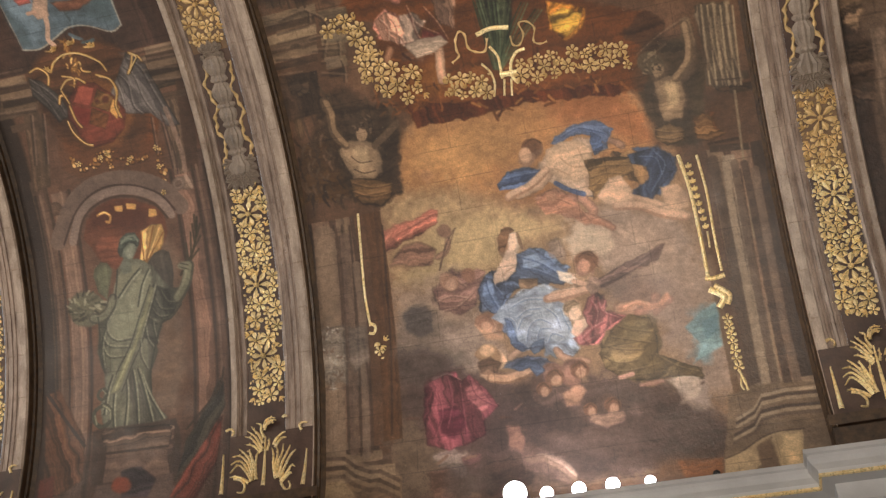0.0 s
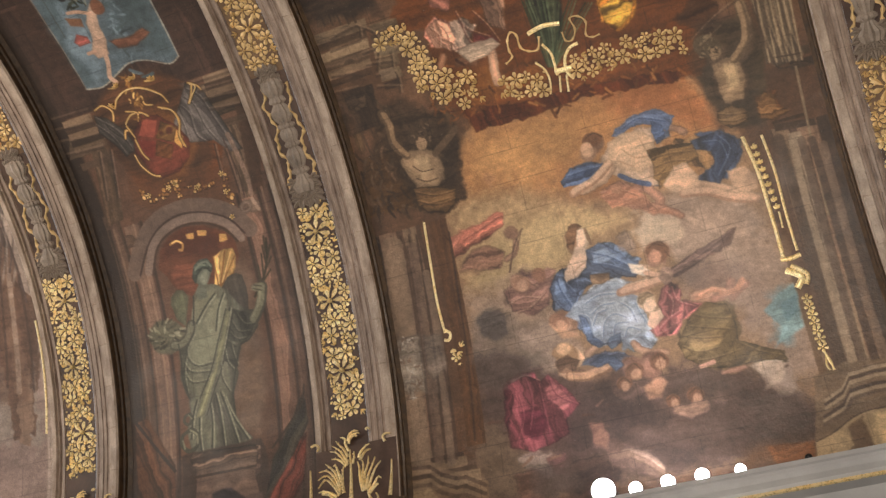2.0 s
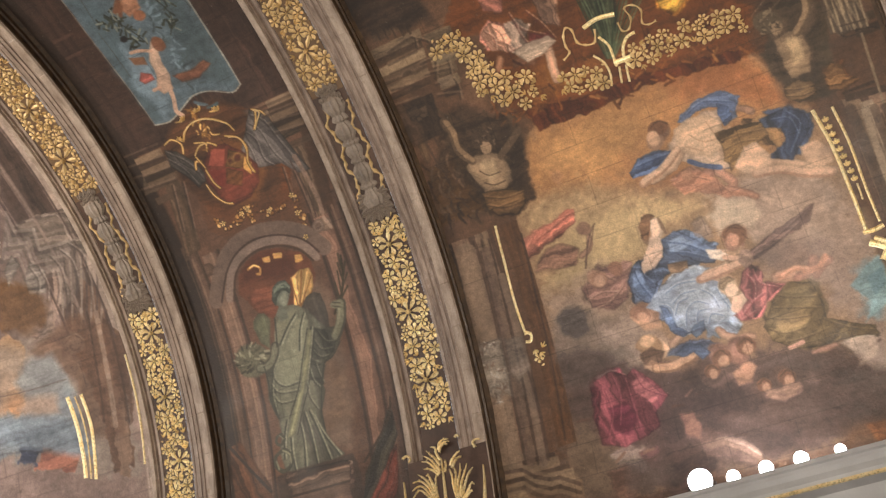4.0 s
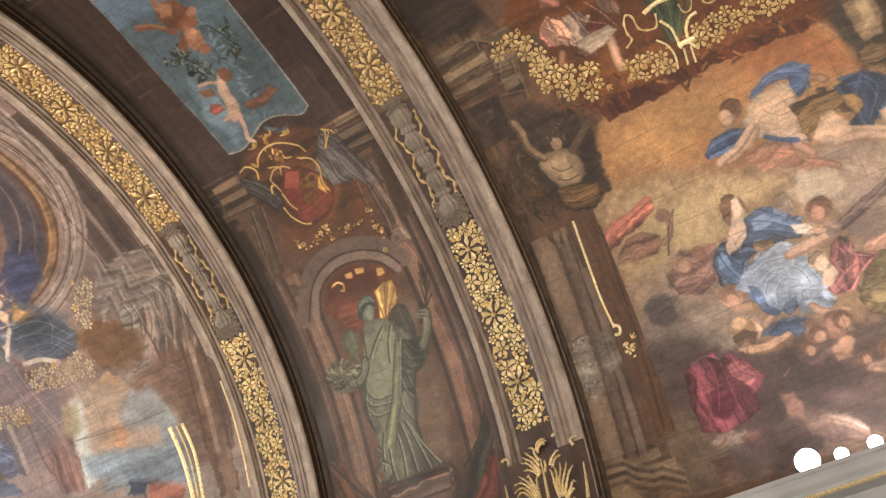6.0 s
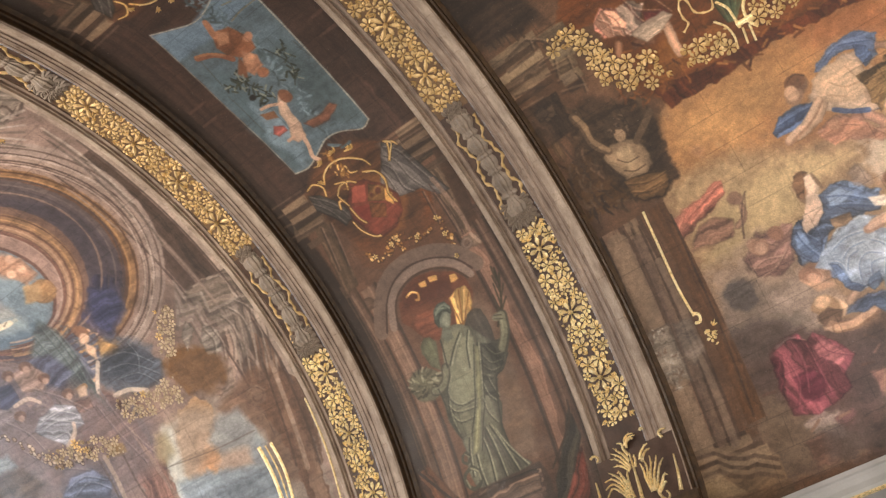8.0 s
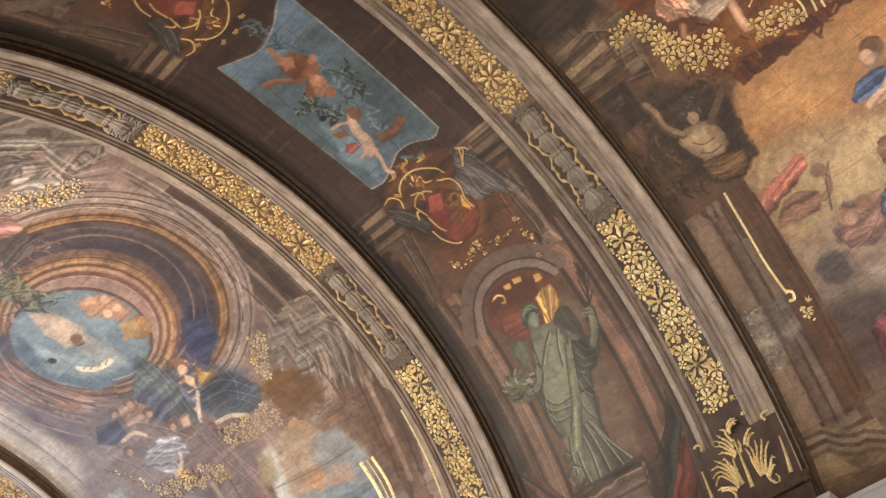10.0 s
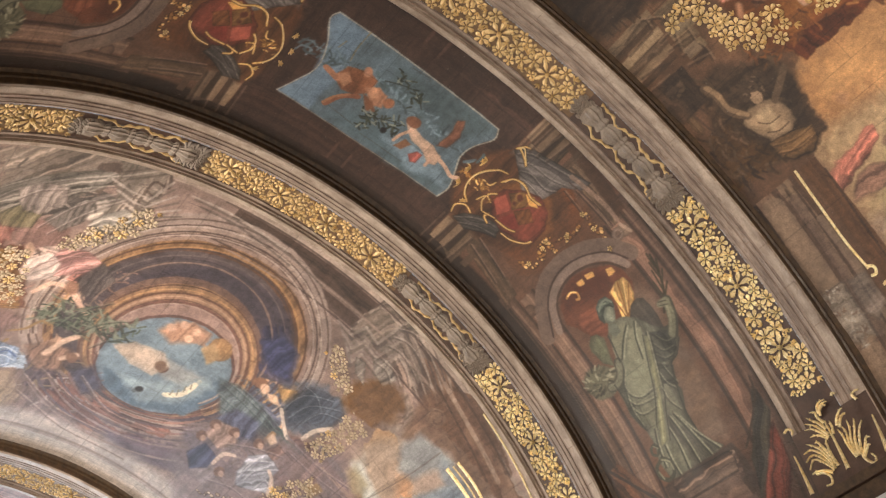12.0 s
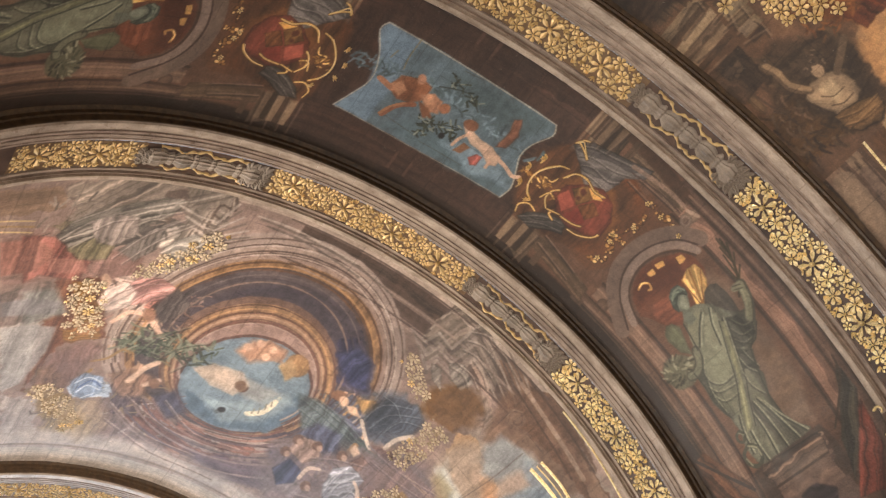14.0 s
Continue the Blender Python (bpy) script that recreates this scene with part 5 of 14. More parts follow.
bay.shape((160, 165, 173), (31.52, 1.68, 30.70, 1.39, 28.88, 1.32, 28.62, 1.58, 29.88, 1.72), 0.045, fold=0.10, wob=0.5)
bay.stroke((92, 106, 130), 0.020, (33.70, 2.17, 34.27, 1.93, 33.88, 1.62), alpha=0.46, wob=0.5)
bay.stroke((92, 106, 130), 0.020, (32.23, 2.11, 32.99, 1.95, 32.97, 1.73), alpha=0.46, wob=0.5)
bay.stroke((92, 106, 130), 0.020, (30.88, 2.13, 32.09, 2.03, 32.39, 1.87), alpha=0.46, wob=0.5)
bay.stroke((92, 106, 130), 0.020, (29.31, 2.01, 30.93, 1.95, 31.69, 1.78, 30.98, 1.60), alpha=0.46, wob=0.5)
bay.stroke((92, 106, 130), 0.020, (29.06, 1.85, 30.45, 1.78, 30.34, 1.58), alpha=0.46, wob=0.5)
bay.stroke((92, 106, 130), 0.020, (28.78, 1.68, 29.75, 1.60, 29.21, 1.44), alpha=0.46, wob=0.5)
bay.stroke((92, 106, 130), 0.020, (32.52, 2.29, 31.92, 2.18, 30.25, 2.16), alpha=0.46, wob=0.5)
bay.stroke((92, 106, 130), 0.020, (32.83, 1.64, 31.79, 1.51, 30.14, 1.46), alpha=0.46, wob=0.5)
bay.stroke((92, 106, 130), 0.020, (32.46, 1.42, 31.01, 1.37, 29.54, 1.30), alpha=0.46, wob=0.5)
bay.stroke((190, 196, 204), 0.018, (33.85, 2.18, 34.43, 1.93, 34.04, 1.61), alpha=0.37, wob=0.5)
bay.stroke((190, 196, 204), 0.018, (32.37, 2.13, 33.15, 1.95, 33.14, 1.73), alpha=0.37, wob=0.5)
bay.stroke((190, 196, 204), 0.018, (30.97, 2.15, 32.22, 2.04, 32.55, 1.88), alpha=0.37, wob=0.5)
bay.stroke((190, 196, 204), 0.018, (29.35, 2.03, 31.02, 1.96, 31.85, 1.78, 31.12, 1.59), alpha=0.37, wob=0.5)
bay.stroke((190, 196, 204), 0.018, (29.12, 1.87, 30.58, 1.79, 30.50, 1.58), alpha=0.37, wob=0.5)
bay.stroke((190, 196, 204), 0.018, (28.86, 1.70, 29.90, 1.60, 29.36, 1.43), alpha=0.37, wob=0.5)
bay.stroke((190, 196, 204), 0.018, (32.65, 2.28, 31.98, 2.16, 30.25, 2.14), alpha=0.37, wob=0.5)
bay.stroke((190, 196, 204), 0.018, (32.94, 1.63, 31.86, 1.49, 30.18, 1.44), alpha=0.37, wob=0.5)
bay.stroke((190, 196, 204), 0.018, (32.50, 1.40, 31.06, 1.35, 29.59, 1.28), alpha=0.37, wob=0.5)
bay.shape((104, 120, 148), (32.59, 2.33, 32.04, 2.21, 29.56, 2.16, 28.45, 1.98, 28.13, 2.12, 29.33, 2.28), 0.018, fold=0.20, wob=0.5)
bay.stroke((150, 114, 92), 0.135, (33.99, 1.60, 34.03, 1.38, 34.11, 1.18, 34.31, 0.98), 0.022, wob=0.5)
bay.stroke((196, 158, 132), 0.081, (34.09, 1.57, 34.16, 1.37, 34.30, 1.17, 34.44, 0.97), 0.022, wob=0.5)
bay.shape((196, 180, 164), (37.06, 1.38, 36.61, 1.20, 35.75, 1.10, 35.21, 1.18, 35.92, 1.36), 0.018, fold=0.15, wob=0.5)
bay.stroke((186, 150, 126), 0.071, (35.57, 1.15, 35.02, 0.99, 34.66, 0.86), 0.018, wob=0.5)
bay.disc((178, 150, 122), 32.31, 1.25, (-0.031, -0.136), (-0.133, 0.027), 0.027, rim=0.00)
bay.disc((208, 178, 152), 31.70, 1.21, (-0.019, -0.085), (-0.097, 0.020), 0.027, rim=0.00)
bay.shape((170, 142, 112), (32.40, 1.39, 33.26, 1.33, 33.32, 1.20, 32.76, 1.11, 32.70, 1.23, 31.90, 1.33), 0.018, fold=0.20, wob=0.5)
bay.shape((168, 104, 100), (33.37, 0.98, 33.83, 0.81, 32.63, 0.70, 31.33, 0.74, 30.48, 0.47, 29.31, 0.75, 27.92, 0.98, 27.91, 1.22, 28.83, 1.29, 30.06, 1.04, 31.76, 1.08), 0.018, fold=0.26, way=175, rim=0.15, wob=0.5)
bay.stroke((120, 56, 62), 0.023, (32.90, 0.94, 31.56, 0.88, 29.66, 0.96), alpha=0.46, wob=0.5)
bay.stroke((120, 56, 62), 0.023, (33.18, 0.83, 31.42, 0.79, 30.35, 0.56), alpha=0.46, wob=0.5)
bay.stroke((120, 56, 62), 0.023, (28.58, 1.13, 29.53, 0.97, 30.14, 0.76), alpha=0.46, wob=0.5)
bay.stroke((120, 56, 62), 0.023, (27.99, 1.19, 28.44, 0.96), alpha=0.46, wob=0.5)
bay.stroke((214, 146, 138), 0.021, (32.97, 0.92, 31.55, 0.85, 29.60, 0.94), alpha=0.37, wob=0.5)
bay.stroke((214, 146, 138), 0.021, (33.21, 0.81, 31.53, 0.77, 30.52, 0.55), alpha=0.37, wob=0.5)
bay.stroke((214, 146, 138), 0.021, (28.74, 1.15, 29.70, 0.98, 30.32, 0.77), alpha=0.37, wob=0.5)
bay.stroke((214, 146, 138), 0.021, (28.17, 1.19, 28.63, 0.97), alpha=0.37, wob=0.5)
bay.shape((200, 166, 142), (30.79, 1.23, 30.85, 1.11, 29.73, 1.09, 28.88, 1.23, 29.56, 1.32), 0.027, wob=0.5)
bay.shape((112, 88, 80), (35.33, 0.77, 36.19, 0.48, 37.10, 0.14, 38.15, -0.34, 37.11, -0.16, 36.18, 0.08, 35.25, 0.33, 34.20, 0.67, 34.16, 0.80), 0.018, fold=0.25, way=-68, wob=0.5)
bay.stroke((70, 54, 50), 0.019, (34.98, 0.72, 35.90, 0.31, 37.89, -0.26), alpha=0.46, wob=0.5)
bay.stroke((70, 54, 50), 0.019, (34.53, 0.70, 35.45, 0.29, 36.61, -0.06), alpha=0.46, wob=0.5)
bay.stroke((70, 54, 50), 0.019, (35.64, 0.63, 36.60, 0.32), alpha=0.46, wob=0.5)
bay.stroke((150, 126, 112), 0.018, (35.13, 0.73, 36.05, 0.32, 38.03, -0.25), alpha=0.37, wob=0.5)
bay.stroke((150, 126, 112), 0.017, (34.69, 0.71, 35.61, 0.29, 36.76, -0.05), alpha=0.37, wob=0.5)
bay.stroke((150, 126, 112), 0.018, (35.79, 0.64, 36.75, 0.33), alpha=0.37, wob=0.5)
bay.disc((112, 80, 60), 37.60, 0.90, (-0.098, -0.147), (-0.130, 0.080), 0.022, rim=0.00)
bay.disc((168, 126, 104), 37.17, 0.96, (-0.022, -0.094), (-0.106, 0.023), 0.027, rim=0.00)
bay.stroke((78, 54, 40), 0.020, (38.29, 1.02, 38.57, 0.91, 38.07, 0.78), alpha=0.80, wob=0.5)
bay.stroke((78, 54, 40), 0.020, (38.66, 0.96, 38.71, 0.83, 37.72, 0.73), alpha=0.80, wob=0.5)
bay.stroke((78, 54, 40), 0.020, (37.55, 0.79, 36.78, 0.74), alpha=0.80, wob=0.5)
bay.shape((150, 122, 106), (35.67, 0.89, 35.59, 0.76, 34.07, 0.75, 33.52, 0.91, 34.60, 0.98), 0.027, fold=0.15, wob=0.5)
bay.shape((116, 96, 66), (26.62, 0.93, 29.66, 0.63, 30.60, 0.38, 29.86, 0.10, 27.71, 0.02, 25.48, 0.05, 23.26, -0.49, 22.11, -0.56, 22.63, -0.15, 22.72, 0.42, 23.34, 0.64, 24.78, 0.87), 0.017, fold=0.20, way=-67, rim=0.15, wob=0.5)
bay.shape((142, 120, 84), (29.83, 0.49, 29.72, 0.18, 27.91, 0.10, 27.24, 0.31, 28.23, 0.50), 0.035, fold=0.15, wob=0.5)
bay.shape((136, 112, 78), (27.33, 0.78, 27.50, 0.47, 26.14, 0.25, 24.80, 0.46, 25.24, 0.74), 0.044, fold=0.15, wob=0.5)
bay.stroke((78, 62, 44), 0.021, (29.39, 0.59, 28.72, 0.39, 28.10, 0.09), alpha=0.46, wob=0.5)
bay.stroke((78, 62, 44), 0.021, (28.23, 0.71, 27.58, 0.43, 26.74, 0.08), alpha=0.46, wob=0.5)
bay.stroke((78, 62, 44), 0.021, (27.24, 0.80, 26.61, 0.58, 26.21, 0.25), alpha=0.46, wob=0.5)
bay.stroke((78, 62, 44), 0.021, (26.13, 0.87, 25.11, 0.66, 25.11, 0.32), alpha=0.46, wob=0.5)
bay.stroke((78, 62, 44), 0.021, (24.08, 0.68, 24.03, 0.40, 24.28, 0.05), alpha=0.46, wob=0.5)
bay.stroke((78, 62, 44), 0.021, (25.41, 0.09, 23.77, -0.18, 22.56, -0.52), alpha=0.46, wob=0.5)
bay.stroke((78, 62, 44), 0.021, (23.26, 0.34, 23.26, -0.08), alpha=0.46, wob=0.5)
bay.stroke((146, 124, 90), 0.019, (29.55, 0.58, 28.89, 0.38, 28.26, 0.09), alpha=0.37, wob=0.5)
bay.stroke((146, 124, 90), 0.019, (28.39, 0.70, 27.74, 0.43, 26.90, 0.08), alpha=0.37, wob=0.5)
bay.stroke((146, 124, 90), 0.019, (27.40, 0.80, 26.77, 0.58, 26.37, 0.25), alpha=0.37, wob=0.5)
bay.stroke((146, 124, 90), 0.019, (26.28, 0.86, 25.28, 0.65, 25.28, 0.32), alpha=0.37, wob=0.5)
bay.stroke((146, 124, 90), 0.019, (24.26, 0.68, 24.20, 0.40, 24.45, 0.06), alpha=0.37, wob=0.5)
bay.stroke((146, 124, 90), 0.018, (25.55, 0.08, 23.92, -0.19, 22.72, -0.53), alpha=0.37, wob=0.5)
bay.stroke((146, 124, 90), 0.018, (23.43, 0.34, 23.44, -0.08), alpha=0.37, wob=0.5)
bay.stroke((178, 132, 108), 0.079, (31.31, 0.48, 31.85, 0.24, 31.26, 0.05), 0.022, wob=0.5)
bay.stroke((178, 132, 108), 0.079, (31.08, 0.11, 31.17, -0.09, 32.12, -0.23), 0.022, wob=0.5)
bay.stroke((200, 156, 130), 0.035, (31.51, 0.44, 31.95, 0.22, 31.41, 0.06), alpha=0.80, wob=0.5)
bay.stroke((170, 128, 110), 0.069, (23.45, 0.67, 23.62, 0.48), wob=0.5)
bay.shape((154, 96, 80), (44.68, 4.03, 45.84, 3.88, 46.22, 3.61, 47.14, 3.25, 46.81, 3.15, 45.37, 3.21, 44.49, 3.43, 44.43, 3.73, 43.88, 3.90), 0.019, fold=0.28, way=-71, wob=0.5)
bay.stroke((104, 58, 50), 0.023, (44.76, 3.91, 45.55, 3.56, 46.41, 3.24), alpha=0.46, wob=0.5)
bay.stroke((104, 58, 50), 0.023, (44.26, 3.79, 44.85, 3.48), alpha=0.46, wob=0.5)
bay.stroke((190, 134, 112), 0.021, (44.94, 3.92, 45.72, 3.56, 46.58, 3.25), alpha=0.37, wob=0.5)
bay.stroke((190, 134, 112), 0.021, (44.44, 3.80, 45.03, 3.48), alpha=0.37, wob=0.5)
bay.shape((150, 112, 92), (43.45, 3.81, 43.51, 3.52, 42.16, 3.26, 40.30, 3.41, 40.59, 3.79, 41.74, 4.06), 0.038, fold=0.20, wob=0.5)
bay.disc((128, 98, 80), 44.18, 3.09, (-0.026, -0.110), (-0.109, 0.023), 0.023, rim=0.00)
bay.stroke((98, 76, 62), 0.019, (44.06, 2.94, 42.18, 3.07, 40.39, 3.25), alpha=0.80, wob=0.5)
bay.shape((138, 104, 92), (37.14, 3.42, 38.49, 3.17, 38.31, 2.94, 39.03, 2.66, 38.45, 2.53, 36.65, 2.70, 34.63, 2.74, 33.68, 3.01, 34.94, 3.35), 0.028, fold=0.20, wob=0.5)
bay.disc((146, 112, 92), 37.93, 3.13, (-0.033, -0.146), (-0.137, 0.026), 0.023, rim=0.00)
bay.disc((168, 134, 112), 37.63, 3.12, (-0.019, -0.082), (-0.091, 0.017), 0.028, rim=0.00)
bay.disc((132, 96, 78), 38.38, 2.81, (-0.027, -0.118), (-0.109, 0.021), 0.023, rim=0.00)
bay.stroke((92, 70, 62), 0.022, (35.68, 3.37, 36.12, 3.14, 35.54, 2.87), alpha=0.46, wob=0.5)
bay.stroke((92, 70, 62), 0.022, (34.46, 3.27, 34.76, 3.03, 36.06, 2.76), alpha=0.46, wob=0.5)
bay.stroke((92, 70, 62), 0.022, (37.85, 3.00, 36.95, 2.88), alpha=0.46, wob=0.5)
bay.stroke((176, 144, 124), 0.020, (35.86, 3.38, 36.30, 3.14, 35.71, 2.86), alpha=0.37, wob=0.5)
bay.stroke((176, 144, 124), 0.020, (34.64, 3.28, 34.93, 3.04, 36.21, 2.77), alpha=0.37, wob=0.5)
bay.stroke((176, 144, 124), 0.020, (37.97, 2.98, 37.08, 2.86), alpha=0.37, wob=0.5)
bay.disc((140, 104, 84), 32.27, 2.65, (-0.112, -0.124), (-0.096, 0.082), 0.027, rim=0.10)
bay.disc((170, 132, 108), 31.81, 2.62, (-0.068, -0.076), (-0.062, 0.052), 0.027, rim=0.00)
bay.shape((166, 130, 104), (32.33, 2.81, 31.36, 2.64, 30.60, 2.38, 29.87, 2.36, 30.36, 2.66), 0.028, fold=0.10, wob=0.5)
bay.disc((150, 118, 90), 28.40, 2.65, (-0.082, -0.202), (-0.154, 0.054), 0.027, rim=0.10)
bay.disc((178, 144, 114), 28.99, 2.67, (-0.027, -0.124), (-0.090, 0.015), 0.027, rim=0.00)
bay.shape((108, 84, 68), (27.88, 2.84, 28.23, 2.62, 27.29, 2.46, 26.03, 2.53, 26.31, 2.80), 0.027, fold=0.20, wob=0.5)
bay.stroke((120, 90, 70), 0.154, (25.64, 2.63, 25.23, 2.37, 25.62, 2.09, 26.19, 1.94), 0.018, wob=0.5)
bay.stroke((178, 140, 112), 0.108, (25.70, 2.63, 25.36, 2.37, 25.82, 2.09, 26.32, 1.93), 0.023, wob=0.5)
bay.shape((92, 106, 130), (26.53, 2.32, 27.44, 2.12, 26.80, 1.89, 25.53, 1.78, 24.96, 1.93, 26.07, 2.03, 25.91, 2.19), 0.018, fold=0.25, way=-107, wob=0.5)
bay.shape((110, 124, 146), (29.17, 1.92, 29.42, 1.73, 28.08, 1.75, 27.67, 1.92, 28.46, 1.99), 0.018, fold=0.20, wob=0.5)
bay.disc((104, 74, 56), 24.60, 1.66, (-0.030, -0.143), (-0.136, 0.024), 0.022, rim=0.00)
bay.disc((160, 122, 98), 24.24, 1.64, (-0.017, -0.079), (-0.090, 0.016), 0.026, rim=0.00)
bay.stroke((76, 54, 40), 0.018, (24.96, 1.75, 25.45, 1.64, 24.72, 1.56), alpha=0.80, wob=0.5)
bay.disc((104, 74, 56), 25.06, 1.26, (-0.030, -0.142), (-0.135, 0.025), 0.022, rim=0.00)
bay.disc((160, 122, 98), 24.70, 1.24, (-0.017, -0.078), (-0.090, 0.017), 0.026, rim=0.00)
bay.stroke((76, 54, 40), 0.018, (25.42, 1.36, 25.91, 1.24, 25.18, 1.16), alpha=0.80, wob=0.5)
bay.disc((104, 74, 56), 23.40, 1.84, (-0.025, -0.118), (-0.112, 0.019), 0.022, rim=0.00)
bay.disc((160, 122, 98), 23.04, 1.83, (-0.014, -0.065), (-0.074, 0.013), 0.026, rim=0.00)
bay.stroke((76, 54, 40), 0.018, (23.66, 1.93, 24.05, 1.83, 23.48, 1.76), alpha=0.80, wob=0.5)
bay.disc((104, 74, 56), 20.23, 1.18, (-0.024, -0.114), (-0.110, 0.020), 0.022, rim=0.00)
bay.disc((160, 122, 98), 19.87, 1.16, (-0.013, -0.063), (-0.073, 0.013), 0.026, rim=0.00)
bay.stroke((76, 54, 40), 0.017, (20.48, 1.26, 20.87, 1.16, 20.31, 1.10), alpha=0.80, wob=0.5)
bay.disc((104, 74, 56), 20.37, 0.84, (-0.027, -0.129), (-0.125, 0.024), 0.021, rim=0.00)
bay.disc((160, 122, 98), 20.01, 0.82, (-0.015, -0.071), (-0.083, 0.016), 0.026, rim=0.00)
bay.stroke((76, 54, 40), 0.017, (20.65, 0.93, 21.14, 0.81, 20.49, 0.74), alpha=0.80, wob=0.5)
bay.shape((138, 104, 84), (22.48, 1.55, 23.58, 1.31, 22.61, 1.20, 20.80, 1.33, 20.97, 1.53), 0.035, fold=0.15, wob=0.5)
bay.shape((128, 100, 84), (19.78, 1.19, 19.53, 0.94, 19.68, 0.69, 18.47, 0.68, 17.93, 0.98, 18.75, 1.21), 0.034, fold=0.15, wob=0.5)
bay.shape((116, 64, 68), (20.89, 3.76, 24.73, 3.57, 26.23, 3.65, 27.00, 3.34, 25.84, 3.12, 26.45, 2.98, 24.58, 2.74, 22.25, 2.56, 20.85, 2.80, 18.95, 2.80, 18.36, 3.04, 17.80, 3.40, 18.81, 3.73), 0.018, fold=0.28, way=-162, rim=0.15, wob=0.5)
bay.shape((158, 96, 96), (24.85, 3.10, 25.38, 2.91, 22.66, 2.65, 21.85, 2.83, 22.91, 2.99), 0.027, fold=0.20, wob=0.5)
bay.shape((90, 42, 52), (22.72, 3.51, 22.99, 3.23, 20.73, 3.09, 19.00, 3.29, 20.00, 3.51), 0.046, fold=0.20, wob=0.5)
bay.stroke((84, 40, 48), 0.020, (26.46, 3.35, 23.79, 3.31, 20.53, 3.42), alpha=0.46, wob=0.5)
bay.stroke((84, 40, 48), 0.020, (25.63, 3.16, 22.85, 3.14, 19.41, 3.11), alpha=0.46, wob=0.5)
bay.stroke((84, 40, 48), 0.020, (26.18, 2.99, 23.86, 2.90, 22.20, 2.61), alpha=0.46, wob=0.5)
bay.stroke((84, 40, 48), 0.020, (24.78, 3.51, 22.00, 3.48, 19.18, 3.65), alpha=0.46, wob=0.5)
bay.stroke((160, 98, 98), 0.018, (26.47, 3.33, 23.76, 3.28, 20.48, 3.39), alpha=0.37, wob=0.5)
bay.stroke((160, 98, 98), 0.018, (25.63, 3.14, 22.86, 3.12, 19.41, 3.09), alpha=0.37, wob=0.5)
bay.stroke((160, 98, 98), 0.018, (26.22, 2.96, 23.95, 2.89, 22.33, 2.60), alpha=0.37, wob=0.5)
bay.stroke((160, 98, 98), 0.018, (24.78, 3.49, 21.95, 3.46, 19.10, 3.63), alpha=0.37, wob=0.5)
bay.shape((112, 82, 70), (19.68, 2.47, 19.56, 2.29, 17.76, 2.21, 16.53, 2.28, 17.45, 2.46), 0.035, fold=0.10, wob=0.5)
bay.shape((116, 92, 80), (15.88, 2.29, 15.72, 1.96, 14.40, 1.73, 12.46, 1.52, 11.94, 1.61, 13.35, 1.92, 14.27, 2.24), 0.026, fold=0.12, wob=0.5)
bay.stroke((138, 110, 96), 0.060, (14.83, 1.89, 13.76, 1.69, 12.33, 1.52), alpha=0.80, wob=0.5)
bay.shape((78, 90, 114), (52.20, 1.16, 53.63, 0.84, 53.90, 0.56, 53.16, 0.31, 51.73, 0.20, 50.95, 0.29, 52.01, 0.42, 52.53, 0.62, 52.51, 0.82, 51.71, 1.05), 0.013, fold=0.25, way=-89, wob=0.5)
bay.shape((66, 78, 102), (49.16, -0.01, 49.55, -0.45, 48.19, -0.67, 46.64, -0.71, 45.36, -0.53, 43.53, -0.28, 44.62, 0.02, 45.82, -0.28, 47.45, -0.28, 48.17, -0.03), 0.018, fold=0.22, way=167, wob=0.5)
bay.shape((90, 108, 142), (48.59, 2.12, 49.61, 1.92, 49.61, 1.62, 49.45, 1.38, 48.44, 1.43, 47.48, 1.74, 47.84, 2.08), 0.014, fold=0.25, way=-83, wob=0.5)
bay.stroke((48, 62, 92), 0.022, (48.89, 1.98, 49.05, 1.69, 49.02, 1.45), alpha=0.46, wob=0.5)
bay.stroke((48, 62, 92), 0.022, (52.64, 0.96, 53.30, 0.67, 52.17, 0.29), alpha=0.46, wob=0.5)
bay.stroke((48, 62, 92), 0.022, (48.94, -0.41, 47.23, -0.53, 44.61, -0.28), alpha=0.46, wob=0.5)
bay.stroke((48, 62, 92), 0.022, (48.59, -0.17, 48.12, -0.42, 46.15, -0.47), alpha=0.46, wob=0.5)
bay.stroke((128, 146, 176), 0.020, (49.06, 1.98, 49.23, 1.69, 49.20, 1.45), alpha=0.37, wob=0.5)
bay.stroke((128, 146, 176), 0.019, (52.81, 0.97, 53.48, 0.67, 52.33, 0.28), alpha=0.37, wob=0.5)
bay.stroke((128, 146, 176), 0.019, (49.03, -0.43, 47.19, -0.56, 44.51, -0.29), alpha=0.37, wob=0.5)
bay.stroke((128, 146, 176), 0.019, (48.76, -0.18, 48.23, -0.44, 46.18, -0.49), alpha=0.37, wob=0.5)
bay.shape((78, 94, 124), (52.56, 0.49, 51.88, 0.35, 50.38, 0.34, 49.99, 0.50, 51.41, 0.53), 0.013, fold=0.20, wob=0.5)
bay.stroke((72, 86, 116), 0.072, (47.44, 1.18, 46.37, 0.98, 45.58, 0.77), wob=0.5)
bay.disc((104, 72, 50), 52.37, 1.47, (0.016, -0.161), (-0.118, -0.014), 0.018, rim=0.00)
bay.disc((196, 158, 128), 51.46, 1.58, (-0.007, -0.099), (-0.118, 0.007), 0.023, rim=0.00)
bay.stroke((76, 52, 36), 0.022, (52.70, 1.57, 53.11, 1.43, 52.46, 1.30), alpha=0.80, wob=0.5)
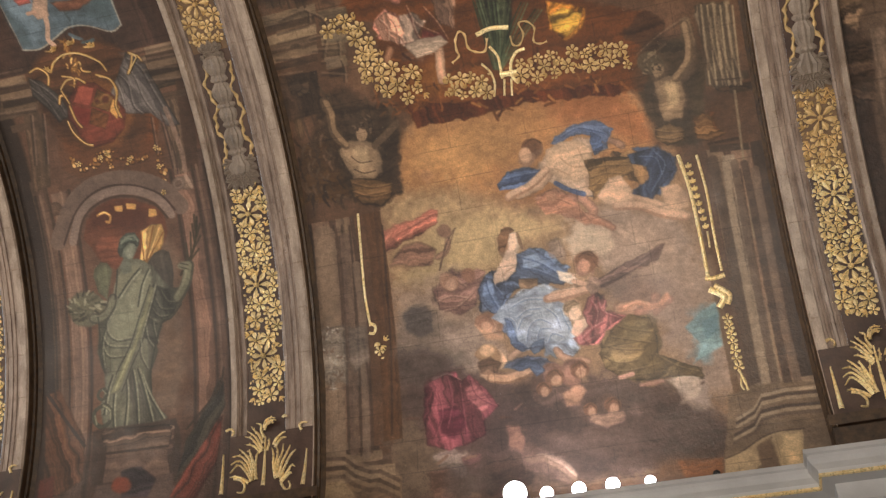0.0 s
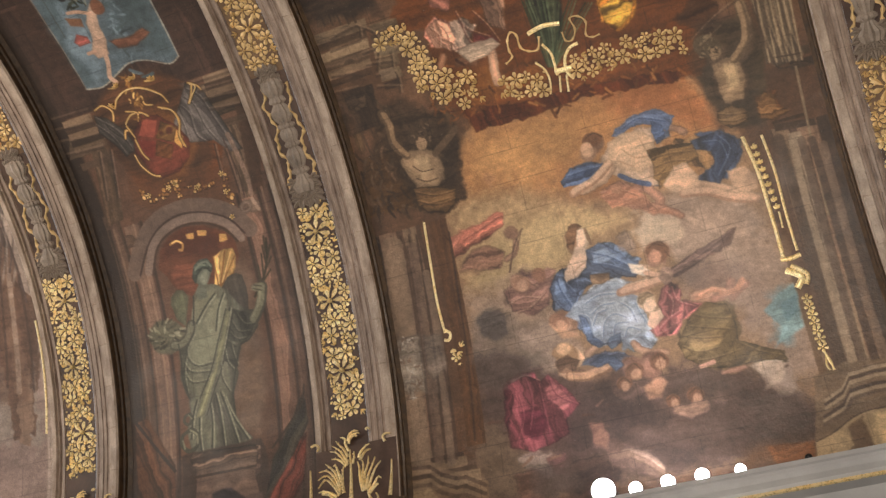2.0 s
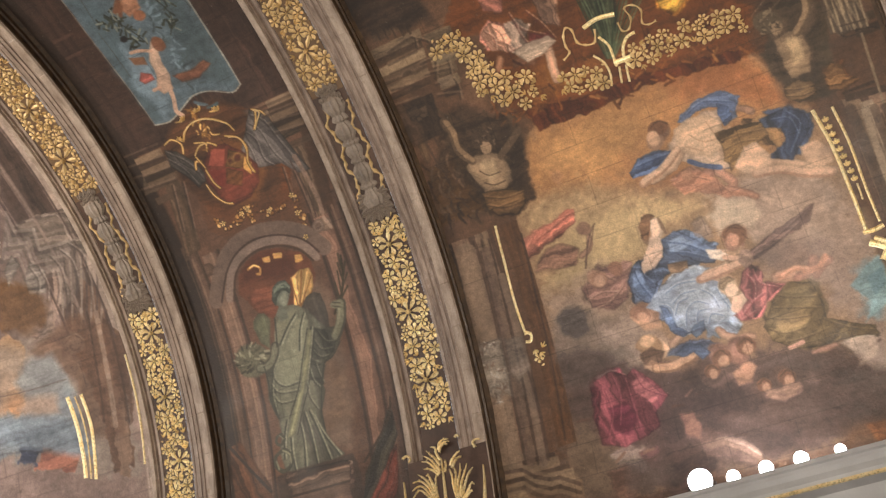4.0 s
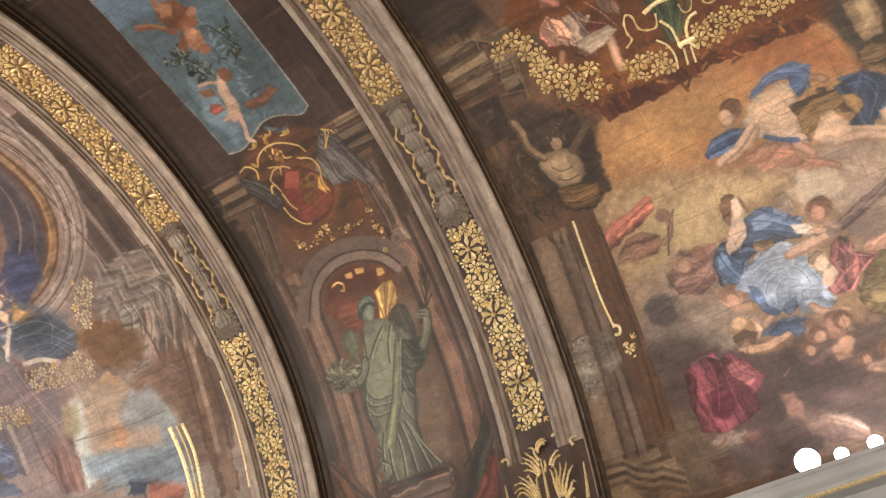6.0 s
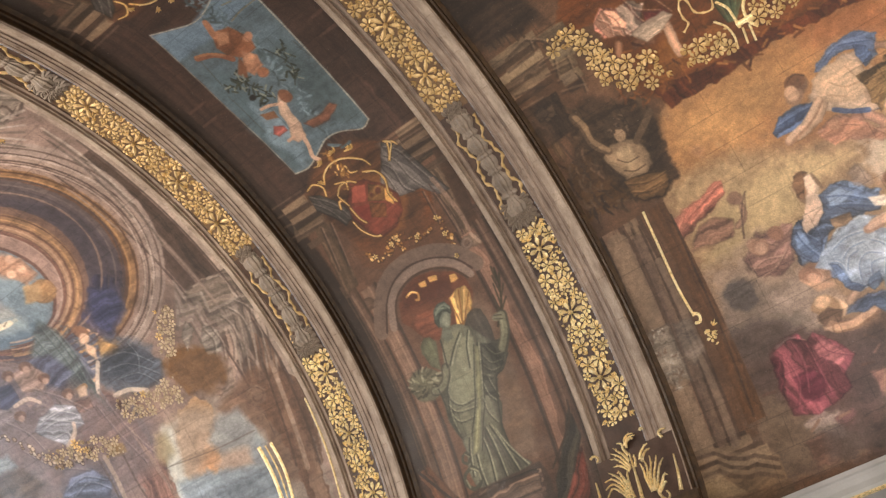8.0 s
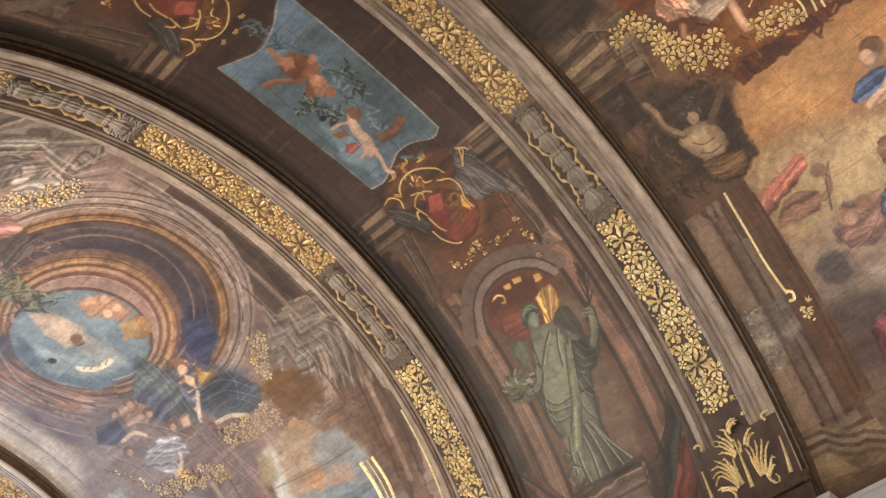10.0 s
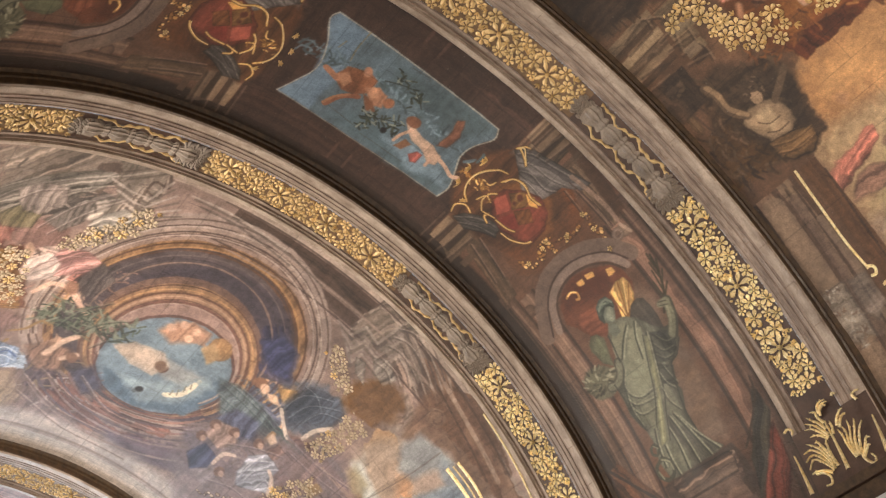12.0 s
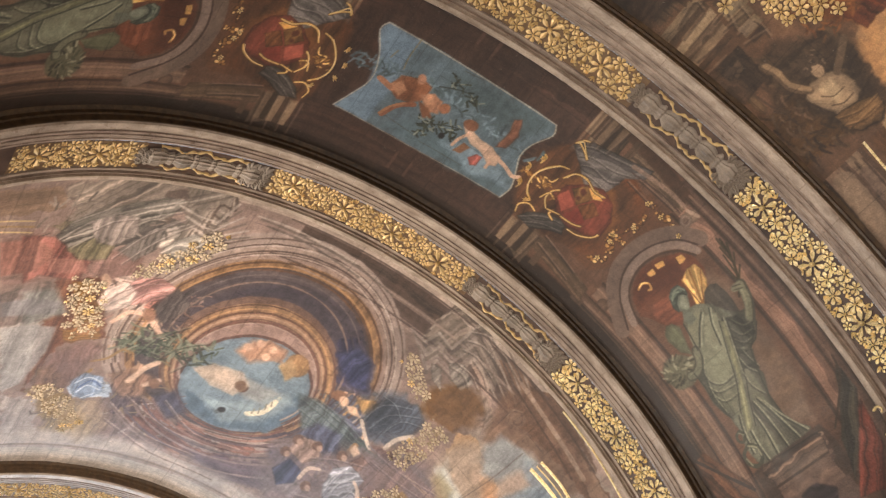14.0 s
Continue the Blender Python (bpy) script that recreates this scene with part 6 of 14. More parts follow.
bay.shape((198, 166, 136), (51.52, 1.24, 52.26, 0.98, 52.02, 0.71, 50.60, 0.54, 48.03, 0.54, 47.06, 0.83, 47.99, 1.11, 49.12, 1.28), 0.027, fold=0.07, rim=0.12, wob=0.5)
bay.stroke((156, 122, 96), 0.020, (50.32, 1.04, 49.06, 0.88, 48.71, 0.61), alpha=0.70, wob=0.5)
bay.stroke((156, 122, 96), 0.020, (49.16, 1.15, 48.06, 0.93), alpha=0.70, wob=0.5)
bay.stroke((156, 122, 96), 0.020, (51.12, 0.74, 49.67, 0.69), alpha=0.70, wob=0.5)
bay.stroke((150, 116, 92), 0.126, (49.15, 1.30, 47.75, 1.58, 47.05, 1.88, 46.79, 1.97), 0.018, wob=0.5)
bay.stroke((198, 164, 136), 0.081, (49.28, 1.29, 47.95, 1.57, 47.25, 1.88, 46.99, 1.96), 0.023, wob=0.5)
bay.shape((122, 94, 60), (49.51, 0.68, 49.42, 0.34, 48.88, -0.02, 47.15, -0.07, 46.70, 0.12, 46.56, 0.34, 45.20, 0.56, 46.10, 0.68, 47.81, 0.64), 0.018, fold=0.32, way=-85, rim=0.15, wob=0.5)
bay.stroke((78, 58, 36), 0.021, (48.22, 0.65, 48.39, 0.37, 47.92, -0.03), alpha=0.46, wob=0.5)
bay.stroke((78, 58, 36), 0.021, (47.23, 0.62, 47.46, 0.38, 47.08, 0.11), alpha=0.46, wob=0.5)
bay.stroke((78, 58, 36), 0.021, (46.26, 0.62, 46.91, 0.45), alpha=0.46, wob=0.5)
bay.stroke((166, 134, 92), 0.019, (48.40, 0.65, 48.57, 0.37, 48.09, -0.03), alpha=0.37, wob=0.5)
bay.stroke((166, 134, 92), 0.019, (47.40, 0.63, 47.63, 0.38, 47.25, 0.10), alpha=0.37, wob=0.5)
bay.stroke((166, 134, 92), 0.019, (46.42, 0.63, 47.07, 0.46), alpha=0.37, wob=0.5)
bay.shape((194, 160, 132), (46.95, 0.33, 46.86, 0.13, 45.17, 0.02, 43.31, 0.05, 43.10, 0.30, 44.24, 0.48, 45.07, 0.56), 0.027, fold=0.06, rim=0.12, wob=0.5)
bay.stroke((150, 116, 94), 0.133, (43.48, 0.29, 42.94, -0.08, 41.76, -0.36, 40.84, -0.72), 0.018, wob=0.5)
bay.stroke((192, 158, 132), 0.088, (43.61, 0.29, 43.13, -0.09, 41.95, -0.37, 40.97, -0.72), 0.022, wob=0.5)
bay.shape((188, 154, 126), (44.75, -0.42, 44.83, -0.67, 43.45, -0.83, 41.90, -0.80, 41.72, -0.60, 42.81, -0.45), 0.026, fold=0.06, rim=0.12, wob=0.5)
bay.shape((158, 112, 88), (45.63, 1.55, 46.49, 1.34, 45.82, 1.05, 44.37, 0.86, 42.73, 0.78, 41.79, 0.49, 41.30, 0.52, 42.33, 0.87, 43.71, 1.10, 44.01, 1.42), 0.027, fold=0.14, wob=0.5)
bay.stroke((104, 72, 56), 0.018, (45.47, 1.47, 45.55, 1.21, 44.59, 0.98), alpha=0.46, wob=0.5)
bay.stroke((104, 72, 56), 0.018, (44.24, 1.32, 44.39, 1.09), alpha=0.46, wob=0.5)
bay.stroke((104, 72, 56), 0.018, (43.85, 0.87, 42.38, 0.74), alpha=0.46, wob=0.5)
bay.stroke((194, 150, 122), 0.016, (45.62, 1.47, 45.69, 1.20, 44.72, 0.97), alpha=0.37, wob=0.5)
bay.stroke((194, 150, 122), 0.016, (44.39, 1.32, 44.54, 1.10), alpha=0.37, wob=0.5)
bay.stroke((194, 150, 122), 0.016, (43.93, 0.86, 42.46, 0.72), alpha=0.37, wob=0.5)
bay.disc((166, 124, 98), 45.97, 1.28, (-0.021, -0.087), (-0.080, 0.018), 0.023, rim=0.00)
bay.shape((54, 42, 32), (62.97, 4.75, 63.89, 4.31, 60.51, 3.84, 57.65, 3.45, 53.19, 3.71, 51.35, 3.87, 52.05, 4.65, 55.94, 4.82), 0.076, fold=0.15, alpha=0.70, wob=0.5)
bay.shape((152, 126, 98), (56.33, 4.64, 57.18, 4.41, 56.52, 4.05, 54.74, 3.93, 52.80, 3.96, 51.83, 4.13, 52.45, 4.47, 54.34, 4.57), 0.024, fold=0.10, way=-153, rim=0.25, wob=0.5)
bay.shape((172, 146, 114), (56.18, 4.40, 55.99, 4.15, 53.98, 4.14, 53.49, 4.34), 0.048, wob=0.5)
bay.disc((66, 52, 40), 58.63, 4.19, (-0.053, -0.205), (-0.153, 0.042), 0.024, rim=0.00)
bay.disc((146, 120, 94), 57.63, 4.19, (-0.024, -0.093), (-0.108, 0.029), 0.019, rim=0.00)
bay.daubs(((44, 34, 26), (96, 80, 62), (66, 52, 40)), (59.9, 4.34, 57.6, 3.97), 26, 0.030)
bay.stroke((90, 72, 54), 0.124, (56.62, 4.49, 58.52, 4.66, 61.06, 4.64, 62.47, 4.71), 0.019, wob=0.5)
bay.stroke((140, 114, 86), 0.077, (56.76, 4.48, 58.62, 4.63, 61.02, 4.62, 62.37, 4.69), 0.019, wob=0.5)
bay.stroke((92, 74, 56), 0.104, (56.01, 4.01, 57.12, 3.77, 58.16, 3.57), 0.019, wob=0.5)
bay.shape((122, 92, 60), (52.55, 4.53, 52.10, 4.12, 51.15, 3.84, 49.51, 3.87, 48.63, 4.09, 49.30, 4.39, 51.00, 4.54), 0.019, fold=0.20, rim=0.30, wob=0.5)
bay.stroke((66, 48, 32), 0.025, (51.94, 4.51, 50.92, 4.18, 50.88, 3.84), alpha=0.46, wob=0.5)
bay.stroke((66, 48, 32), 0.025, (50.76, 4.49, 49.84, 4.22, 49.84, 3.90), alpha=0.46, wob=0.5)
bay.stroke((160, 124, 84), 0.022, (52.12, 4.50, 51.12, 4.18, 51.08, 3.84), alpha=0.37, wob=0.5)
bay.stroke((160, 124, 84), 0.022, (50.94, 4.48, 50.04, 4.21, 50.04, 3.90), alpha=0.37, wob=0.5)
bay.stroke((62, 46, 34), 0.019, (55.24, 4.44, 54.29, 4.31, 54.21, 4.11), alpha=0.70, wob=0.5)
bay.stroke((62, 46, 34), 0.019, (53.66, 4.43, 52.94, 4.27, 53.00, 4.07), alpha=0.70, wob=0.5)
bay.shape((62, 50, 40), (61.45, -0.49, 62.18, -0.77, 59.28, -1.55, 54.83, -1.16, 48.89, -1.14, 49.51, -0.47, 53.63, -0.42, 57.89, -0.29), 0.069, fold=0.15, alpha=0.60, wob=0.5)
bay.shape((150, 124, 96), (56.82, -0.62, 57.29, -0.85, 56.97, -1.01, 54.62, -1.06, 52.22, -0.94, 52.23, -0.66, 54.56, -0.62), 0.022, fold=0.10, rim=0.25, wob=0.5)
bay.shape((172, 146, 112), (56.61, -0.79, 56.32, -0.94, 53.94, -0.94, 53.61, -0.77), 0.043, wob=0.5)
bay.disc((82, 70, 54), 59.10, -0.61, (-0.120, -0.170), (-0.143, 0.093), 0.022, rim=0.00)
bay.disc((140, 116, 90), 58.12, -0.70, (-0.022, -0.082), (-0.093, 0.021), 0.022, rim=0.00)
bay.daubs(((56, 46, 36), (116, 100, 78), (82, 70, 54)), (60.3, -0.45, 57.8, -0.78), 30, 0.031)
bay.stroke((96, 78, 58), 0.120, (56.82, -0.96, 58.47, -1.18, 60.56, -1.24, 62.68, -1.22), 0.017, wob=0.5)
bay.stroke((146, 120, 92), 0.077, (56.97, -0.94, 58.52, -1.16, 60.61, -1.22, 62.72, -1.21), 0.017, wob=0.5)
bay.shape((118, 92, 62), (51.73, -0.50, 51.94, -0.74, 51.12, -0.95, 49.58, -0.92, 49.42, -0.66, 50.40, -0.49), 0.017, fold=0.20, rim=0.30, wob=0.5)
bay.stroke((66, 50, 36), 0.021, (51.32, -0.51, 50.78, -0.72, 50.62, -0.94), alpha=0.46, wob=0.5)
bay.stroke((66, 50, 36), 0.021, (50.50, -0.51, 49.99, -0.71, 50.02, -0.90), alpha=0.46, wob=0.5)
bay.stroke((158, 128, 90), 0.019, (51.48, -0.51, 50.94, -0.72, 50.79, -0.94), alpha=0.37, wob=0.5)
bay.stroke((158, 128, 90), 0.019, (50.66, -0.52, 50.16, -0.71, 50.19, -0.90), alpha=0.37, wob=0.5)
bay.shape((126, 92, 58), (51.62, -1.11, 52.52, -1.26, 51.70, -1.40, 50.39, -1.40, 49.55, -1.56, 48.83, -1.31, 49.61, -1.11), 0.017, fold=0.30, wob=0.5)
bay.stroke((74, 58, 46), 0.034, (62.94, -1.47, 59.52, -1.44, 55.18, -1.51), alpha=0.46, wob=0.5)
bay.stroke((74, 58, 46), 0.034, (62.83, -1.59, 59.25, -1.57, 54.89, -1.66), alpha=0.46, wob=0.5)
bay.stroke((74, 58, 46), 0.034, (62.72, -1.70, 58.99, -1.70, 54.88, -1.79), alpha=0.46, wob=0.5)
bay.stroke((74, 58, 46), 0.034, (62.61, -1.82, 58.73, -1.82, 55.18, -1.90), alpha=0.46, wob=0.5)
bay.stroke((158, 136, 110), 0.030, (62.91, -1.51, 59.52, -1.47, 55.21, -1.55), alpha=0.37, wob=0.5)
bay.stroke((158, 136, 110), 0.030, (62.81, -1.62, 59.26, -1.60, 54.93, -1.69), alpha=0.37, wob=0.5)
bay.stroke((158, 136, 110), 0.030, (62.70, -1.74, 59.00, -1.73, 54.92, -1.83), alpha=0.37, wob=0.5)
bay.stroke((158, 136, 110), 0.030, (62.60, -1.85, 58.74, -1.86, 55.22, -1.94), alpha=0.37, wob=0.5)
bay.stroke((70, 56, 44), 0.026, (60.21, -0.45, 62.01, -0.86, 63.26, -1.26), alpha=0.46, wob=0.5)
bay.stroke((70, 56, 44), 0.026, (59.27, -0.53, 60.74, -0.90), alpha=0.46, wob=0.5)
bay.stroke((140, 118, 94), 0.023, (60.40, -0.43, 62.20, -0.84, 63.45, -1.24), alpha=0.37, wob=0.5)
bay.stroke((140, 118, 94), 0.023, (59.46, -0.51, 60.93, -0.89), alpha=0.37, wob=0.5)
bay.stroke((64, 50, 40), 0.020, (55.18, -1.51, 54.37, -1.59, 54.29, -1.89), alpha=0.90, wob=0.5)
bay.stroke((64, 50, 40), 0.020, (55.73, -1.56, 55.43, -1.91), alpha=0.90, wob=0.5)
bay.stroke((54, 42, 34), 0.038, (72.82, 5.11, 73.35, 4.62, 71.96, 4.63), alpha=0.46, wob=0.5)
bay.stroke((54, 42, 34), 0.038, (71.40, 5.18, 71.58, 4.65), alpha=0.46, wob=0.5)
bay.stroke((54, 42, 34), 0.038, (70.36, 5.23, 70.38, 4.68), alpha=0.46, wob=0.5)
bay.stroke((54, 42, 34), 0.038, (73.39, 4.64, 71.43, 4.37, 67.56, 4.55), alpha=0.46, wob=0.5)
bay.stroke((54, 42, 34), 0.038, (69.96, 4.68, 69.78, 4.25, 67.05, 4.29), alpha=0.46, wob=0.5)
bay.stroke((54, 42, 34), 0.038, (68.55, 4.69, 68.08, 4.25), alpha=0.46, wob=0.5)
bay.stroke((54, 42, 34), 0.038, (66.91, 4.58, 66.71, 4.27, 64.22, 4.29), alpha=0.46, wob=0.5)
bay.stroke((54, 42, 34), 0.038, (65.61, 4.63, 64.80, 4.23), alpha=0.46, wob=0.5)
bay.stroke((54, 42, 34), 0.038, (68.41, 5.32, 68.05, 4.93), alpha=0.46, wob=0.5)
bay.stroke((54, 42, 34), 0.038, (66.43, 5.41, 66.24, 4.95), alpha=0.46, wob=0.5)
bay.stroke((146, 122, 96), 0.034, (73.11, 5.11, 73.64, 4.61, 71.97, 4.59), alpha=0.37, wob=0.5)
bay.stroke((146, 122, 96), 0.034, (71.70, 5.18, 71.87, 4.65), alpha=0.37, wob=0.5)
bay.stroke((146, 122, 96), 0.034, (70.66, 5.23, 70.67, 4.68), alpha=0.37, wob=0.5)
bay.stroke((146, 122, 96), 0.033, (73.59, 4.61, 71.47, 4.33, 67.48, 4.51), alpha=0.37, wob=0.5)
bay.stroke((146, 122, 96), 0.034, (70.25, 4.68, 69.98, 4.22, 67.02, 4.25), alpha=0.37, wob=0.5)
bay.stroke((146, 122, 96), 0.034, (68.85, 4.68, 68.38, 4.24), alpha=0.37, wob=0.5)
bay.stroke((146, 122, 96), 0.034, (67.21, 4.57, 66.89, 4.23, 64.20, 4.25), alpha=0.37, wob=0.5)
bay.stroke((146, 122, 96), 0.034, (65.89, 4.62, 65.09, 4.22), alpha=0.37, wob=0.5)
bay.stroke((146, 122, 96), 0.034, (68.71, 5.31, 68.35, 4.92), alpha=0.37, wob=0.5)
bay.stroke((146, 122, 96), 0.034, (66.73, 5.41, 66.53, 4.95), alpha=0.37, wob=0.5)
bay.shape((150, 128, 102), (70.54, 4.42, 70.40, 4.14, 69.17, 4.16, 69.27, 4.41), 0.014, fold=0.15, wob=0.5)
bay.shape((146, 122, 98), (67.62, 4.51, 67.43, 4.28, 66.16, 4.27, 66.37, 4.52), 0.014, fold=0.15, wob=0.5)
bay.shape((74, 58, 46), (65.40, 5.25, 65.69, 5.04, 64.45, 4.99, 64.02, 5.21), 0.019, fold=0.20, wob=0.5)
bay.stroke((66, 50, 40), 0.038, (63.04, 5.15, 59.38, 5.11, 56.30, 5.01), alpha=0.60, wob=0.5)
bay.stroke((66, 50, 40), 0.038, (63.05, 5.01, 59.76, 4.94), alpha=0.60, wob=0.5)
bay.daubs(((54, 40, 30), (92, 72, 54), (70, 52, 38)), (58.1, 5.61, 50.0, 4.71), 50, 0.088, 0)
bay.stroke((92, 52, 44), 0.028, (69.80, 3.58, 70.44, 3.36, 69.02, 3.21), alpha=0.46, wob=0.5)
bay.stroke((92, 52, 44), 0.028, (68.54, 3.58, 69.46, 3.29, 67.31, 3.18), alpha=0.46, wob=0.5)
bay.stroke((92, 52, 44), 0.028, (71.37, 3.01, 69.11, 2.92, 67.37, 2.60), alpha=0.46, wob=0.5)
bay.stroke((92, 52, 44), 0.028, (69.92, 2.98, 67.48, 2.92, 65.53, 2.71), alpha=0.46, wob=0.5)
bay.stroke((92, 52, 44), 0.028, (70.82, 2.75, 68.87, 2.60, 66.57, 2.48), alpha=0.46, wob=0.5)
bay.stroke((92, 52, 44), 0.028, (67.11, 3.29, 66.95, 3.00, 65.13, 2.79), alpha=0.46, wob=0.5)
bay.stroke((92, 52, 44), 0.028, (66.94, 0.76, 64.60, 0.66, 65.16, 0.35), alpha=0.46, wob=0.5)
bay.stroke((92, 52, 44), 0.028, (67.25, 0.66, 65.51, 0.52, 66.08, 0.29), alpha=0.46, wob=0.5)
bay.stroke((214, 172, 148), 0.025, (70.00, 3.59, 70.65, 3.35, 69.16, 3.18), alpha=0.37, wob=0.5)
bay.stroke((214, 172, 148), 0.025, (68.73, 3.59, 69.66, 3.27, 67.38, 3.15), alpha=0.37, wob=0.5)
bay.stroke((214, 172, 148), 0.024, (71.43, 2.99, 69.24, 2.89, 67.54, 2.59), alpha=0.37, wob=0.5)
bay.stroke((214, 172, 148), 0.024, (69.96, 2.95, 67.56, 2.90, 65.67, 2.69), alpha=0.37, wob=0.5)
bay.stroke((214, 172, 148), 0.024, (70.92, 2.73, 68.96, 2.57, 66.65, 2.45), alpha=0.37, wob=0.5)
bay.stroke((214, 172, 148), 0.025, (67.33, 3.28, 67.14, 2.99, 65.27, 2.76), alpha=0.37, wob=0.5)
bay.stroke((214, 172, 148), 0.024, (66.99, 0.74, 64.78, 0.65, 65.37, 0.36), alpha=0.37, wob=0.5)
bay.stroke((214, 172, 148), 0.023, (67.36, 0.64, 65.71, 0.51, 66.28, 0.30), alpha=0.37, wob=0.5)
bay.shape((196, 146, 120), (70.47, 3.57, 71.28, 3.36, 70.36, 3.19, 68.46, 3.14, 67.20, 3.26, 68.10, 3.50), 0.018, fold=0.30, way=-162, wob=0.5)
bay.stroke((118, 74, 58), 0.022, (70.41, 3.48, 69.39, 3.39, 68.08, 3.42), alpha=0.46, wob=0.5)
bay.stroke((118, 74, 58), 0.022, (70.82, 3.35, 69.39, 3.25, 67.66, 3.28), alpha=0.46, wob=0.5)
bay.stroke((226, 190, 164), 0.020, (70.51, 3.46, 69.42, 3.36, 68.05, 3.40), alpha=0.37, wob=0.5)
bay.stroke((226, 190, 164), 0.020, (70.90, 3.32, 69.41, 3.23, 67.64, 3.26), alpha=0.37, wob=0.5)
bay.shape((202, 176, 152), (66.93, 3.20, 67.35, 2.93, 67.26, 2.55, 66.25, 2.46, 65.50, 2.70, 65.18, 3.02), 0.018, fold=0.25, wob=0.5)
bay.shape((178, 138, 60), (66.79, 0.82, 67.33, 0.57, 66.36, 0.30, 64.86, 0.40, 64.05, 0.59, 65.09, 0.77), 0.017, fold=0.35, way=-94, wob=0.5)
bay.stroke((38, 50, 34), 0.027, (62.12, 1.83, 66.31, 1.89, 70.81, 1.94), alpha=0.80, wob=0.5)
bay.stroke((38, 50, 34), 0.027, (62.05, 1.80, 65.58, 1.73, 69.64, 1.67), alpha=0.80, wob=0.5)
bay.stroke((38, 50, 34), 0.027, (61.98, 1.76, 65.57, 1.53, 68.92, 1.20), alpha=0.80, wob=0.5)
bay.stroke((38, 50, 34), 0.027, (61.95, 1.75, 64.73, 1.44, 67.84, 1.00), alpha=0.80, wob=0.5)
bay.stroke((70, 82, 58), 0.027, (62.09, 1.82, 66.21, 1.84, 70.70, 1.89), alpha=0.80, wob=0.5)
bay.stroke((70, 82, 58), 0.027, (62.02, 1.78, 65.47, 1.68, 69.53, 1.62), alpha=0.80, wob=0.5)
bay.stroke((70, 82, 58), 0.027, (61.95, 1.75, 65.46, 1.47, 68.81, 1.15), alpha=0.80, wob=0.5)
bay.stroke((70, 82, 58), 0.027, (61.91, 1.73, 64.62, 1.39, 67.73, 0.95), alpha=0.80, wob=0.5)
bay.stroke((92, 104, 76), 0.027, (62.05, 1.80, 66.10, 1.79, 70.59, 1.84), alpha=0.80, wob=0.5)
bay.stroke((92, 104, 76), 0.027, (61.98, 1.76, 65.37, 1.63, 69.42, 1.57), alpha=0.80, wob=0.5)
bay.stroke((92, 104, 76), 0.027, (61.91, 1.73, 65.35, 1.42, 68.70, 1.10), alpha=0.80, wob=0.5)
bay.stroke((92, 104, 76), 0.027, (61.88, 1.71, 64.52, 1.34, 67.62, 0.90), alpha=0.80, wob=0.5)
# piers, bases and pedestals beside the scene
bay.stroke((80, 64, 52), 0.157, (46.73, -1.29, 38.29, -1.31, 26.99, -1.27, 19.74, -1.25), 0.017, alpha=0.85, wob=0.5)
bay.stroke((152, 132, 110), 0.113, (46.08, -1.47, 39.45, -1.44, 28.80, -1.42, 19.97, -1.39), 0.017, alpha=0.85, wob=0.5)
bay.stroke((96, 78, 64), 0.122, (45.89, -1.60, 39.25, -1.59, 28.62, -1.56, 19.81, -1.53), 0.017, alpha=0.85, wob=0.5)
bay.stroke((72, 57, 47), 0.121, (45.68, -1.75, 39.02, -1.76, 29.08, -1.73, 19.61, -1.70), 0.017, alpha=0.85, wob=0.5)
bay.stroke((112, 92, 76), 0.121, (44.83, -1.89, 36.87, -1.87, 26.28, -1.84, 19.45, -1.84), 0.017, alpha=0.85, wob=0.5)
bay.shape((112, 92, 72), (19.56, -0.84, 20.38, -1.27, 19.57, -2.28, 12.83, -2.18, 9.73, -1.62, 10.01, -0.52), 0.025, fold=0.06, wob=0.5)
bay.stroke((156, 136, 112), 0.050, (16.74, -0.90, 17.72, -1.18), wob=0.5)
bay.stroke((156, 136, 112), 0.050, (17.72, -1.18, 19.01, -1.31), wob=0.5)
bay.stroke((156, 136, 112), 0.050, (19.01, -1.31, 19.27, -1.66), wob=0.5)
bay.stroke((156, 136, 112), 0.050, (19.27, -1.66, 19.01, -2.20), wob=0.5)
bay.stroke((76, 60, 48), 0.050, (16.30, -0.88, 17.28, -1.17), wob=0.5)
bay.stroke((76, 60, 48), 0.050, (17.28, -1.17, 18.57, -1.30), wob=0.5)
bay.stroke((76, 60, 48), 0.050, (18.57, -1.30, 18.82, -1.64), wob=0.5)
bay.stroke((76, 60, 48), 0.050, (18.82, -1.64, 18.57, -2.19), wob=0.5)
bay.stroke((150, 130, 106), 0.050, (15.87, -0.86, 16.84, -1.16), wob=0.5)
bay.stroke((150, 130, 106), 0.050, (16.84, -1.16, 18.12, -1.29), wob=0.5)
bay.stroke((150, 130, 106), 0.050, (18.12, -1.29, 18.38, -1.63), wob=0.5)
bay.stroke((150, 130, 106), 0.050, (18.38, -1.63, 18.14, -2.17), wob=0.5)
bay.stroke((112, 92, 74), 0.050, (15.43, -0.84, 16.39, -1.15), wob=0.5)
bay.stroke((112, 92, 74), 0.050, (16.39, -1.15, 17.68, -1.28), wob=0.5)
bay.stroke((112, 92, 74), 0.050, (17.68, -1.28, 17.94, -1.62), wob=0.5)
bay.stroke((112, 92, 74), 0.050, (17.94, -1.62, 17.70, -2.16), wob=0.5)
bay.stroke((70, 56, 46), 0.050, (15.00, -0.82, 15.95, -1.13), wob=0.5)
bay.stroke((70, 56, 46), 0.050, (15.95, -1.13, 17.24, -1.26), wob=0.5)
bay.stroke((70, 56, 46), 0.050, (17.24, -1.26, 17.50, -1.60), wob=0.5)
